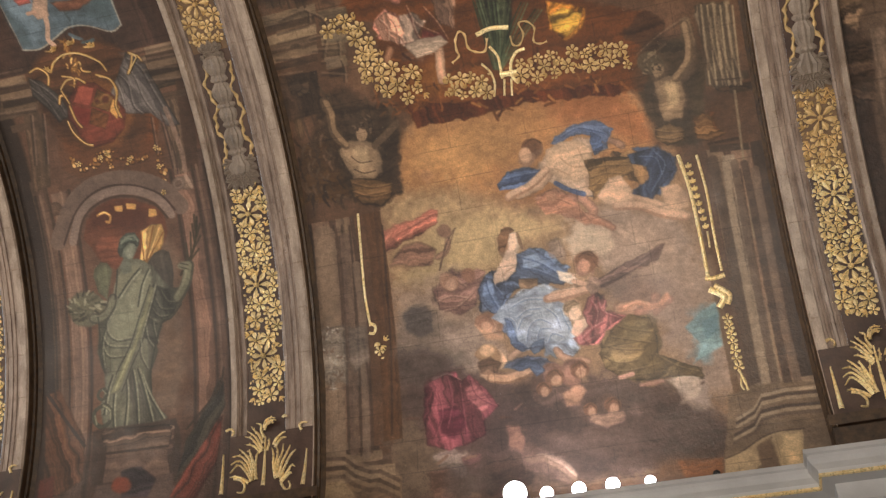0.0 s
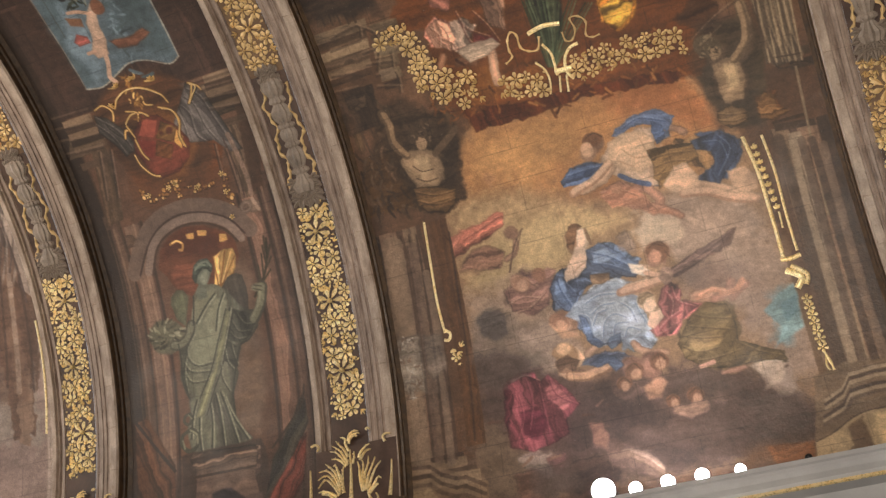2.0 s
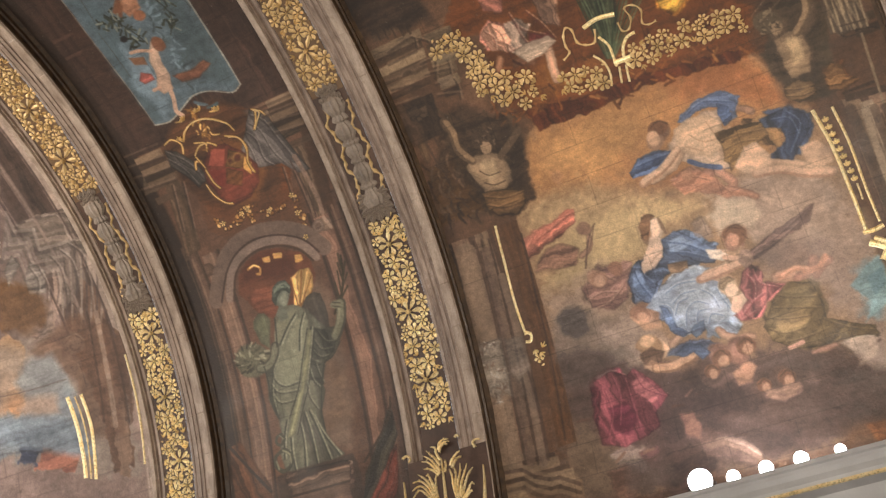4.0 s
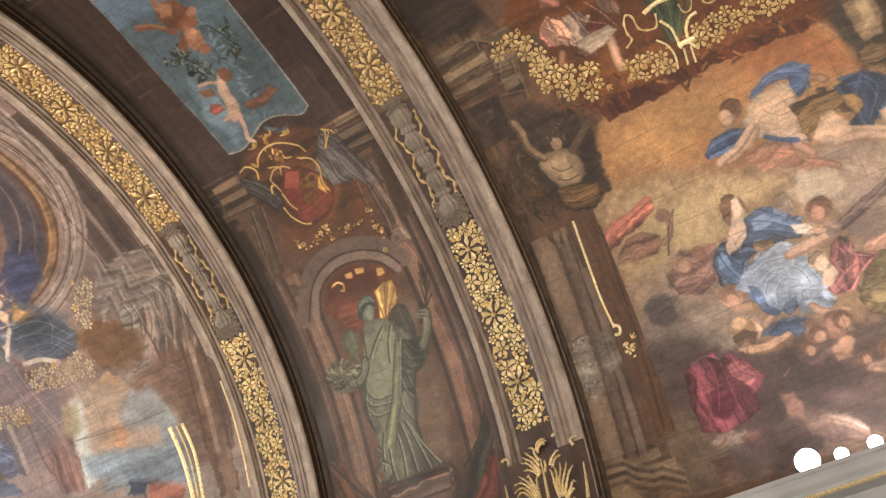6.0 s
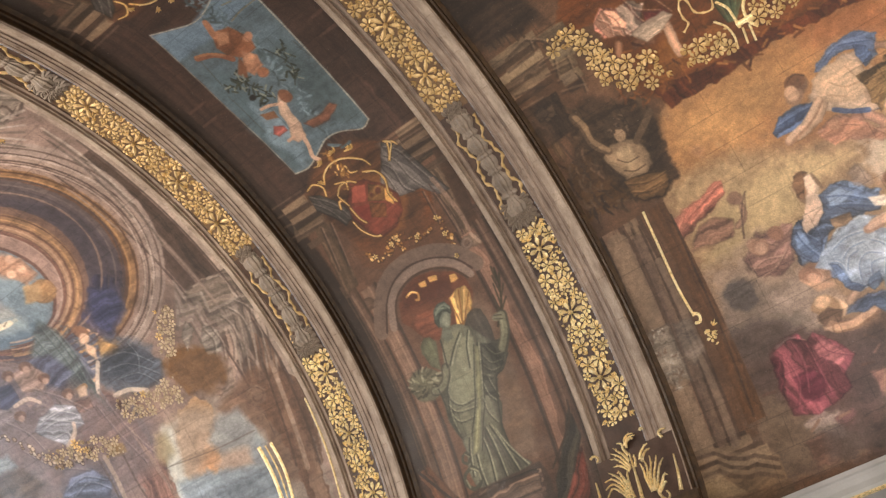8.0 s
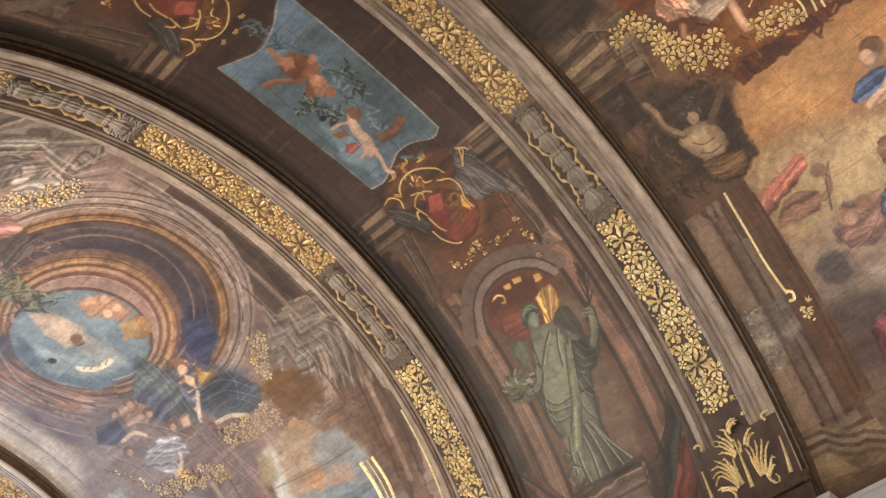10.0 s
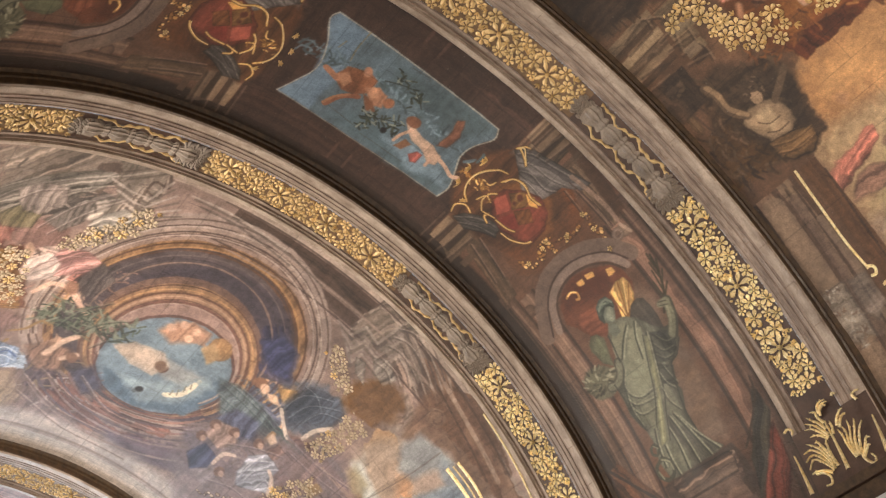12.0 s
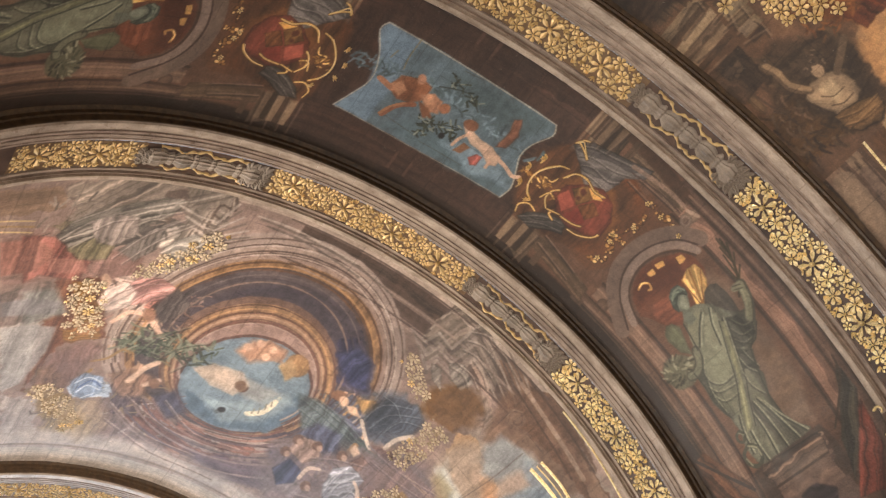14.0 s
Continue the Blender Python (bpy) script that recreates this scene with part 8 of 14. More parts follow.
strip.stroke((176, 138, 78), 0.028, (73.50, 9.61, 73.78, 9.44, 72.74, 9.31, 71.52, 9.36), wob=0.5)
strip.stroke((176, 138, 78), 0.028, (75.60, 9.20, 75.43, 9.04, 76.10, 8.97), wob=0.5)
strip.stroke((176, 138, 78), 0.028, (75.82, 8.82, 75.87, 8.66, 76.52, 8.63), wob=0.5)
strip.stroke((176, 138, 78), 0.028, (75.07, 8.50, 74.91, 8.34, 75.66, 8.32), wob=0.5)
strip.stroke((176, 138, 78), 0.028, (72.92, 7.73, 71.74, 7.80, 70.75, 7.91), wob=0.5)
strip.stroke((176, 138, 78), 0.028, (73.22, 7.78, 72.64, 7.65, 71.93, 7.60), wob=0.5)
strip.stroke((220, 188, 124), 0.012, (72.92, 8.84, 73.41, 8.68, 72.34, 8.68, 71.96, 8.55), wob=0.5)
strip.stroke((220, 188, 124), 0.012, (72.18, 9.07, 71.61, 8.88, 70.62, 8.92), wob=0.5)
strip.stroke((220, 188, 124), 0.012, (70.41, 9.17, 68.70, 9.10), wob=0.5)
strip.stroke((220, 188, 124), 0.012, (73.50, 9.61, 73.78, 9.44, 72.74, 9.31, 71.52, 9.36), wob=0.5)
strip.stroke((220, 188, 124), 0.012, (75.60, 9.20, 75.43, 9.04, 76.10, 8.97), wob=0.5)
strip.stroke((220, 188, 124), 0.012, (75.82, 8.82, 75.87, 8.66, 76.52, 8.63), wob=0.5)
strip.stroke((220, 188, 124), 0.012, (75.07, 8.50, 74.91, 8.34, 75.66, 8.32), wob=0.5)
strip.stroke((220, 188, 124), 0.012, (72.92, 7.73, 71.74, 7.80, 70.75, 7.91), wob=0.5)
strip.stroke((220, 188, 124), 0.012, (73.22, 7.78, 72.64, 7.65, 71.93, 7.60), wob=0.5)
strip.daubs(((216, 178, 108), (150, 108, 54), (94, 60, 32)), (76.9, 8.95, 70.5, 8.70), 40, 0.044)
for k, (a, b) in enumerate(smooth_line(((61.8, 9.37), (60.69, 9.23), (60.46, 8.93), (61.84, 8.81), (61.37, 8.55), (60.24, 8.33), (60.67, 8.02)), 46)):
    a, b = a + rng.uniform(-1, 1) * 0.061 / ARC, b + rng.uniform(-1, 1) * 0.061
    strip.oval((70, 42, 24), a - 0.05, b, 0.041, 0.035, 0.01)
    strip.oval(((176, 130, 74), (140, 98, 54), (214, 176, 116))[k % 3], a, b, 0.029, 0.023, 0.008, rim=0, turn=40 * k)
for k, (a, b) in enumerate(smooth_line(((61.28, 8.68), (59.32, 8.71)), 8)):
    a, b = a + rng.uniform(-1, 1) * 0.060 / ARC, b + rng.uniform(-1, 1) * 0.060
    strip.oval((70, 42, 24), a - 0.05, b, 0.040, 0.034, 0.01)
    strip.oval(((176, 130, 74), (140, 98, 54), (214, 176, 116))[k % 3], a, b, 0.028, 0.023, 0.008, rim=0, turn=40 * k)
for k, (a, b) in enumerate(smooth_line(((61.06, 7.78), (58.13, 7.76), (55.98, 7.81), (53.86, 7.83), (52.53, 7.79)), 36)):
    a, b = a + rng.uniform(-1, 1) * 0.058 / ARC, b + rng.uniform(-1, 1) * 0.058
    strip.oval((70, 42, 24), a - 0.05, b, 0.038, 0.033, 0.01)
    strip.oval(((176, 130, 74), (140, 98, 54), (214, 176, 116))[k % 3], a, b, 0.027, 0.022, 0.008, rim=0, turn=40 * k)
strip.stroke((60, 46, 38), 0.042, (72.89, 7.69, 72.92, 6.83), alpha=0.46, wob=0.5)
strip.stroke((60, 46, 38), 0.042, (71.70, 7.67, 71.54, 6.83), alpha=0.46, wob=0.5)
strip.stroke((60, 46, 38), 0.042, (70.46, 7.63, 69.99, 6.87), alpha=0.46, wob=0.5)
strip.stroke((60, 46, 38), 0.042, (69.13, 7.58, 68.55, 6.89), alpha=0.46, wob=0.5)
strip.stroke((60, 46, 38), 0.042, (73.87, 10.45, 73.73, 9.72), alpha=0.46, wob=0.5)
strip.stroke((60, 46, 38), 0.042, (72.41, 10.47, 72.03, 9.73), alpha=0.46, wob=0.5)
strip.stroke((60, 46, 38), 0.042, (70.83, 10.50, 70.32, 9.74), alpha=0.46, wob=0.5)
strip.stroke((60, 46, 38), 0.042, (69.02, 10.53, 68.71, 9.76), alpha=0.46, wob=0.5)
strip.stroke((140, 118, 98), 0.038, (73.21, 7.69, 73.24, 6.83), alpha=0.37, wob=0.5)
strip.stroke((140, 118, 98), 0.038, (72.02, 7.66, 71.86, 6.83), alpha=0.37, wob=0.5)
strip.stroke((140, 118, 98), 0.038, (70.79, 7.62, 70.31, 6.87), alpha=0.37, wob=0.5)
strip.stroke((140, 118, 98), 0.038, (69.45, 7.57, 68.86, 6.88), alpha=0.37, wob=0.5)
strip.stroke((140, 118, 98), 0.042, (74.22, 10.44, 74.08, 9.72), alpha=0.37, wob=0.5)
strip.stroke((140, 118, 98), 0.042, (72.75, 10.46, 72.37, 9.73), alpha=0.37, wob=0.5)
strip.stroke((140, 118, 98), 0.042, (71.17, 10.49, 70.66, 9.73), alpha=0.37, wob=0.5)
strip.stroke((140, 118, 98), 0.042, (69.37, 10.53, 69.06, 9.75), alpha=0.37, wob=0.5)
strip.stroke((140, 114, 98), 0.083, (65.56, 7.44, 60.06, 7.35, 57.55, 7.37), alpha=0.70, wob=0.5)
strip.stroke((70, 52, 44), 0.031, (65.23, 7.55, 59.81, 7.48, 57.38, 7.51), alpha=0.80, wob=0.5)
strip.stroke((60, 46, 40), 0.032, (64.86, 7.74, 60.35, 7.80), alpha=0.70, wob=0.5)
strip.stroke((60, 46, 40), 0.032, (63.91, 7.58, 58.17, 7.57), alpha=0.70, wob=0.5)
strip.stroke((60, 46, 40), 0.032, (68.11, 9.65, 61.92, 9.85), alpha=0.70, wob=0.5)
strip.stroke((60, 46, 40), 0.032, (68.27, 9.87, 62.06, 10.07), alpha=0.70, wob=0.5)
strip.stroke((138, 114, 98), 0.028, (64.84, 7.71, 60.34, 7.77), alpha=0.56, wob=0.5)
strip.stroke((138, 114, 98), 0.028, (63.91, 7.54, 58.18, 7.54), alpha=0.56, wob=0.5)
strip.stroke((138, 114, 98), 0.030, (68.05, 9.61, 61.88, 9.81), alpha=0.56, wob=0.5)
strip.stroke((138, 114, 98), 0.031, (68.22, 9.83, 62.01, 10.03), alpha=0.56, wob=0.5)
strip.disc((146, 122, 106), 56.11, 7.54, (-0.067, -0.094), (-0.094, 0.079), 0.016, rim=0.35)
strip.disc((100, 80, 68), 56.11, 7.54, (-0.031, -0.043), (-0.047, 0.040), 0.016, rim=0.00)
strip.stroke((150, 126, 108), 0.062, (56.86, 7.38, 55.37, 7.31), wob=0.5)
# niche with a shell and a green draped statue
strip.stroke((112, 92, 80), 0.295, (51.72, 9.96, 55.08, 9.67, 57.35, 9.31, 58.28, 8.81, 57.71, 8.29, 55.91, 7.84, 53.30, 7.58), 0.017, wob=0.5)
strip.stroke((66, 48, 40), 0.034, (51.26, 9.86, 54.61, 9.57, 56.64, 9.24, 57.52, 8.81, 56.94, 8.33, 55.27, 7.91, 52.94, 7.69), 0.017, wob=0.5)
strip.stroke((132, 112, 100), 0.146, (51.37, 9.68, 54.24, 9.49, 56.02, 9.20, 56.79, 8.78, 56.28, 8.34, 54.74, 7.97, 52.44, 7.77), 0.017, wob=0.5)
strip.stroke((70, 52, 42), 0.034, (50.95, 9.59, 53.86, 9.42, 55.40, 9.15, 56.03, 8.78, 55.60, 8.39, 54.15, 8.04, 52.15, 7.85), 0.017, wob=0.5)
strip.shape((104, 62, 42), (51.50, 9.47, 53.75, 9.35, 55.22, 9.11, 55.79, 8.75, 55.27, 8.40, 53.87, 8.05, 52.21, 7.90, 50.33, 7.89, 48.41, 8.01, 47.12, 8.22, 47.32, 8.53, 46.49, 8.86, 48.04, 9.20, 50.02, 9.35), 0.022, wob=0.5)
strip.shape((78, 42, 28), (52.61, 9.35, 54.40, 9.23, 55.23, 8.96, 55.19, 8.63, 54.23, 8.31, 53.09, 8.15, 51.21, 8.29, 51.65, 8.67, 52.41, 9.02), 0.067, alpha=0.80, wob=0.5)
strip.shape((128, 76, 54), (50.25, 9.28, 51.38, 9.13, 50.99, 8.85, 50.69, 8.66, 47.83, 8.72, 46.45, 8.85, 48.16, 9.19), 0.033, fold=0.15, way=-97, wob=0.5)
strip.shape((118, 94, 76), (48.78, 8.16, 49.92, 7.88, 46.97, 7.78, 43.54, 7.78, 38.54, 7.80, 32.19, 7.83, 27.42, 8.01, 29.47, 8.55, 34.91, 8.50, 40.99, 8.36), 0.084, wob=0.5)
strip.shape((192, 152, 92), (51.12, 8.38, 51.65, 8.16, 51.50, 7.98, 50.47, 7.95, 49.10, 8.00, 48.00, 8.09, 46.87, 8.36, 47.15, 8.50, 49.27, 8.41), 0.013, fold=0.20, way=-25, wob=0.5)
strip.stroke((120, 74, 34), 0.019, (47.13, 8.41, 50.95, 8.39), wob=0.5)
strip.stroke((120, 74, 34), 0.019, (47.16, 8.38, 51.40, 8.14), wob=0.5)
strip.stroke((120, 74, 34), 0.019, (47.19, 8.35, 50.44, 7.98), wob=0.5)
strip.stroke((120, 74, 34), 0.019, (47.47, 8.30, 48.46, 8.06), wob=0.5)
strip.stroke((240, 206, 140), 0.021, (47.53, 8.39, 50.88, 8.30), alpha=0.70, wob=0.5)
strip.stroke((240, 206, 140), 0.021, (47.60, 8.32, 51.08, 8.04), alpha=0.70, wob=0.5)
strip.stroke((180, 134, 76), 0.040, (54.11, 9.13, 54.33, 9.01, 53.82, 8.90, 53.03, 8.93, 53.14, 8.99), wob=0.5)
strip.stroke((240, 200, 130), 0.022, (54.20, 9.09, 54.34, 8.99, 53.93, 8.91), alpha=0.90, wob=0.5)
strip.shape((190, 146, 86), (54.79, 8.78, 54.75, 8.64, 54.03, 8.66, 54.25, 8.78), 0.009, wob=0.5)
strip.shape((190, 146, 86), (54.88, 8.55, 54.61, 8.37, 53.92, 8.41, 54.22, 8.57), 0.009, wob=0.5)
strip.shape((190, 146, 86), (53.67, 8.16, 53.46, 8.04, 52.72, 8.04, 52.74, 8.19), 0.008, wob=0.5)
strip.shape((82, 74, 64), (46.69, 8.38, 48.10, 8.20, 48.38, 8.04, 47.82, 7.92, 46.43, 7.89, 44.55, 7.91, 42.88, 7.94, 42.84, 8.24, 45.27, 8.35), 0.021, fold=0.12, way=173, rim=0.15, wob=0.5)
strip.stroke((52, 46, 34), 0.041, (44.67, 7.77, 46.71, 7.54, 49.10, 7.40, 51.51, 7.33), alpha=0.90, wob=0.5)
strip.stroke((62, 56, 40), 0.035, (46.16, 7.61, 48.53, 7.59), alpha=0.90, wob=0.5)
strip.stroke((62, 56, 40), 0.035, (47.08, 7.53, 49.79, 7.48), alpha=0.90, wob=0.5)
strip.stroke((62, 56, 40), 0.035, (48.43, 7.44, 50.78, 7.43), alpha=0.90, wob=0.5)
strip.stroke((62, 56, 40), 0.035, (45.82, 7.63, 47.51, 7.38), alpha=0.90, wob=0.5)
strip.stroke((62, 56, 40), 0.035, (47.38, 7.50, 49.13, 7.31), alpha=0.90, wob=0.5)
strip.stroke((62, 56, 40), 0.035, (48.72, 7.41, 50.61, 7.29), alpha=0.90, wob=0.5)
strip.stroke((62, 56, 40), 0.035, (49.94, 7.39, 51.88, 7.37), alpha=0.90, wob=0.5)
strip.shape((108, 107, 90), (47.95, 8.71, 47.71, 8.52, 46.35, 8.25, 44.57, 8.12, 43.29, 7.96, 43.05, 7.71, 40.98, 7.82, 39.51, 8.02, 39.05, 8.21, 36.73, 8.35, 35.56, 8.30, 33.06, 8.45, 30.49, 8.44, 28.52, 8.34, 26.96, 8.15, 26.28, 8.28, 26.28, 8.78, 26.31, 9.22, 27.53, 9.34, 29.49, 9.40, 31.56, 9.31, 34.06, 9.32, 36.52, 9.42, 38.89, 9.38, 41.08, 9.39, 42.75, 9.37, 43.08, 9.04, 45.56, 8.97, 46.92, 8.91), 0.022, fold=0.10, way=163, rim=0.18, wob=0.5)
strip.shape((120, 120, 92), (47.41, 9.38, 48.13, 9.22, 47.93, 9.10, 46.91, 9.03, 45.09, 9.10, 43.14, 9.18, 44.38, 9.34, 46.41, 9.40), 0.022, fold=0.10, way=179, rim=0.20, wob=0.5)
strip.shape((126, 126, 104), (43.52, 8.94, 41.94, 8.68, 40.57, 8.56, 38.27, 8.72, 37.62, 9.01, 39.09, 9.22, 41.06, 9.18), 0.054, wob=0.5)
strip.shape((124, 122, 100), (47.22, 8.78, 46.52, 8.53, 45.09, 8.70, 43.52, 8.94, 43.34, 9.10, 45.51, 8.96), 0.032, wob=0.5)
strip.shape((134, 133, 110), (46.04, 8.53, 45.13, 8.29, 42.86, 8.40, 40.35, 8.61, 41.33, 8.74, 43.01, 8.83), 0.043, wob=0.5)
strip.shape((70, 70, 60), (43.90, 8.24, 42.96, 7.96, 41.94, 7.85, 40.02, 7.95, 39.43, 8.16, 39.83, 8.39, 41.32, 8.44), 0.032, fold=0.20, way=-161, wob=0.5)
strip.shape((112, 110, 92), (37.70, 8.58, 36.06, 8.48, 33.68, 8.50, 32.79, 8.62, 34.32, 8.76, 36.25, 8.73), 0.032, wob=0.5)
strip.shape((72, 72, 62), (40.08, 8.45, 38.63, 8.20, 36.41, 8.31, 37.54, 8.54, 39.25, 8.55), 0.032, fold=0.20, wob=0.5)
strip.shape((76, 76, 64), (41.08, 9.39, 40.93, 9.15, 38.66, 9.26, 36.42, 9.29, 33.51, 9.29, 34.35, 9.35, 36.60, 9.44, 38.97, 9.40), 0.033, fold=0.15, wob=0.5)
strip.shape((84, 82, 70), (34.09, 8.81, 29.47, 8.55, 27.00, 8.23, 26.35, 8.80, 28.69, 8.86, 31.62, 8.90), 0.032, fold=0.16, way=-170, wob=0.5)
strip.stroke((74, 72, 60), 0.175, (41.70, 7.87, 43.55, 7.69, 45.65, 7.59), 0.021, wob=0.5)
strip.stroke((118, 116, 94), 0.124, (41.91, 7.88, 43.63, 7.71, 45.68, 7.61), 0.021, wob=0.5)
strip.stroke((140, 136, 112), 0.041, (42.27, 7.88, 43.93, 7.72, 45.65, 7.64), alpha=0.80, wob=0.5)
strip.disc((122, 118, 96), 45.76, 7.69, (-0.010, -0.108), (-0.069, 0.004), 0.026, rim=0.00)
strip.stroke((70, 66, 54), 0.017, (46.15, 7.75, 45.74, 7.61), wob=0.5)
strip.stroke((70, 66, 54), 0.017, (45.71, 7.77, 45.24, 7.63), wob=0.5)
strip.stroke((54, 54, 46), 0.027, (43.12, 8.19, 41.56, 8.07, 41.22, 7.87), alpha=0.46, wob=0.5)
strip.stroke((54, 54, 46), 0.027, (42.24, 8.30, 40.77, 8.19, 40.43, 7.96), alpha=0.46, wob=0.5)
strip.stroke((54, 54, 46), 0.027, (41.07, 8.38, 39.84, 8.25, 39.67, 8.06), alpha=0.46, wob=0.5)
strip.stroke((128, 126, 104), 0.024, (43.21, 8.16, 41.71, 8.05, 41.42, 7.87), alpha=0.37, wob=0.5)
strip.stroke((128, 126, 104), 0.025, (42.32, 8.27, 40.92, 8.18, 40.63, 7.96), alpha=0.37, wob=0.5)
strip.stroke((128, 126, 104), 0.025, (41.18, 8.35, 40.02, 8.24, 39.88, 8.06), alpha=0.37, wob=0.5)
strip.disc((100, 96, 76), 42.44, 9.59, (-0.181, -0.316), (-0.246, 0.171), 0.033, rim=0.10)
strip.stroke((54, 52, 40), 0.038, (41.40, 9.67, 41.09, 9.75), alpha=0.85, wob=0.5)
strip.stroke((152, 146, 122), 0.038, (42.15, 9.79, 42.33, 9.88), alpha=0.85, wob=0.5)
strip.stroke((126, 122, 98), 0.038, (42.86, 9.61, 43.39, 9.58), alpha=0.85, wob=0.5)
strip.stroke((74, 72, 56), 0.037, (41.33, 9.37, 40.82, 9.33), alpha=0.85, wob=0.5)
strip.stroke((54, 52, 40), 0.038, (41.92, 9.65, 41.68, 9.72), alpha=0.85, wob=0.5)
strip.stroke((152, 146, 122), 0.037, (41.79, 9.44, 41.35, 9.39), alpha=0.85, wob=0.5)
strip.stroke((126, 122, 98), 0.037, (42.90, 9.43, 42.83, 9.35), alpha=0.85, wob=0.5)
strip.stroke((74, 72, 56), 0.038, (43.03, 9.60, 43.51, 9.57), alpha=0.85, wob=0.5)
strip.stroke((54, 52, 40), 0.038, (44.26, 9.64, 44.74, 9.61), alpha=0.85, wob=0.5)
strip.stroke((152, 146, 122), 0.038, (43.54, 9.79, 44.01, 9.81), alpha=0.85, wob=0.5)
strip.stroke((126, 122, 98), 0.038, (42.88, 9.59, 43.32, 9.55), alpha=0.85, wob=0.5)
strip.stroke((74, 72, 56), 0.037, (43.52, 9.47, 43.71, 9.39), alpha=0.85, wob=0.5)
strip.stroke((54, 52, 40), 0.038, (42.23, 9.62, 42.18, 9.71), alpha=0.85, wob=0.5)
strip.stroke((152, 146, 122), 0.037, (42.69, 9.42, 42.62, 9.34), alpha=0.85, wob=0.5)
strip.stroke((126, 122, 98), 0.038, (44.15, 9.49, 44.44, 9.44), alpha=0.85, wob=0.5)
strip.stroke((74, 72, 56), 0.038, (44.26, 9.50, 44.54, 9.44), alpha=0.85, wob=0.5)
strip.stroke((54, 52, 40), 0.038, (42.35, 9.86, 42.59, 9.94), alpha=0.85, wob=0.5)
strip.stroke((152, 146, 122), 0.038, (42.92, 9.89, 43.29, 9.96), alpha=0.85, wob=0.5)
strip.stroke((126, 122, 98), 0.037, (42.47, 9.51, 42.34, 9.44), alpha=0.85, wob=0.5)
strip.stroke((74, 72, 56), 0.038, (41.74, 9.57, 41.26, 9.60), alpha=0.85, wob=0.5)
strip.stroke((54, 52, 40), 0.037, (42.02, 9.43, 41.64, 9.38), alpha=0.85, wob=0.5)
strip.stroke((152, 146, 122), 0.038, (43.29, 9.62, 43.81, 9.60), alpha=0.85, wob=0.5)
strip.stroke((126, 122, 98), 0.038, (43.07, 9.72, 43.52, 9.76), alpha=0.85, wob=0.5)
strip.stroke((74, 72, 56), 0.038, (42.00, 9.78, 42.12, 9.87), alpha=0.85, wob=0.5)
strip.stroke((54, 52, 40), 0.038, (44.11, 9.73, 44.66, 9.74), alpha=0.85, wob=0.5)
strip.stroke((152, 146, 122), 0.038, (44.35, 9.56, 44.74, 9.51), alpha=0.85, wob=0.5)
strip.stroke((126, 122, 98), 0.037, (43.01, 9.29, 42.94, 9.21), alpha=0.85, wob=0.5)
strip.stroke((74, 72, 56), 0.038, (43.05, 9.59, 43.49, 9.55), alpha=0.85, wob=0.5)
strip.stroke((54, 52, 40), 0.037, (42.95, 9.30, 42.87, 9.22), alpha=0.85, wob=0.5)
strip.stroke((152, 146, 122), 0.037, (42.46, 9.39, 42.16, 9.32), alpha=0.85, wob=0.5)
strip.stroke((126, 122, 98), 0.038, (43.09, 9.56, 43.37, 9.50), alpha=0.85, wob=0.5)
strip.stroke((74, 72, 56), 0.037, (43.03, 9.42, 43.01, 9.33), alpha=0.85, wob=0.5)
strip.stroke((54, 52, 40), 0.038, (42.17, 9.63, 42.01, 9.72), alpha=0.85, wob=0.5)
strip.stroke((152, 146, 122), 0.037, (43.05, 9.30, 42.94, 9.21), alpha=0.85, wob=0.5)
strip.stroke((126, 122, 98), 0.037, (40.88, 9.46, 40.37, 9.47), alpha=0.85, wob=0.5)
strip.stroke((74, 72, 56), 0.038, (42.45, 9.67, 42.76, 9.75), alpha=0.85, wob=0.5)
strip.stroke((54, 52, 40), 0.038, (41.39, 9.78, 41.29, 9.86), alpha=0.85, wob=0.5)
strip.stroke((152, 146, 122), 0.038, (42.56, 9.53, 42.38, 9.45), alpha=0.85, wob=0.5)
strip.stroke((126, 122, 98), 0.038, (42.80, 9.61, 43.32, 9.59), alpha=0.85, wob=0.5)
strip.stroke((74, 72, 56), 0.038, (43.21, 9.54, 43.56, 9.48), alpha=0.85, wob=0.5)
strip.stroke((54, 52, 40), 0.037, (42.74, 9.29, 42.56, 9.21), alpha=0.85, wob=0.5)
strip.stroke((152, 146, 122), 0.038, (43.68, 9.86, 44.14, 9.91), alpha=0.85, wob=0.5)
strip.stroke((126, 122, 98), 0.038, (42.22, 9.64, 42.12, 9.72), alpha=0.85, wob=0.5)
strip.stroke((74, 72, 56), 0.038, (42.80, 9.61, 43.31, 9.61), alpha=0.85, wob=0.5)
strip.stroke((54, 52, 40), 0.038, (41.46, 9.62, 41.06, 9.68), alpha=0.85, wob=0.5)
strip.stroke((152, 146, 122), 0.038, (43.01, 9.62, 43.47, 9.60), alpha=0.85, wob=0.5)
strip.stroke((70, 68, 56), 0.163, (43.25, 9.08, 41.72, 9.17, 40.95, 9.36, 41.13, 9.48), 0.022, wob=0.5)
strip.stroke((112, 110, 90), 0.109, (43.25, 9.08, 41.72, 9.17, 40.95, 9.36, 41.19, 9.48), 0.022, wob=0.5)
strip.disc((108, 112, 98), 49.34, 8.66, (-0.063, -0.158), (-0.195, 0.089), 0.022, rim=0.15)
strip.disc((130, 132, 114), 48.72, 8.64, (-0.033, -0.085), (-0.111, 0.051), 0.043, rim=0.00)
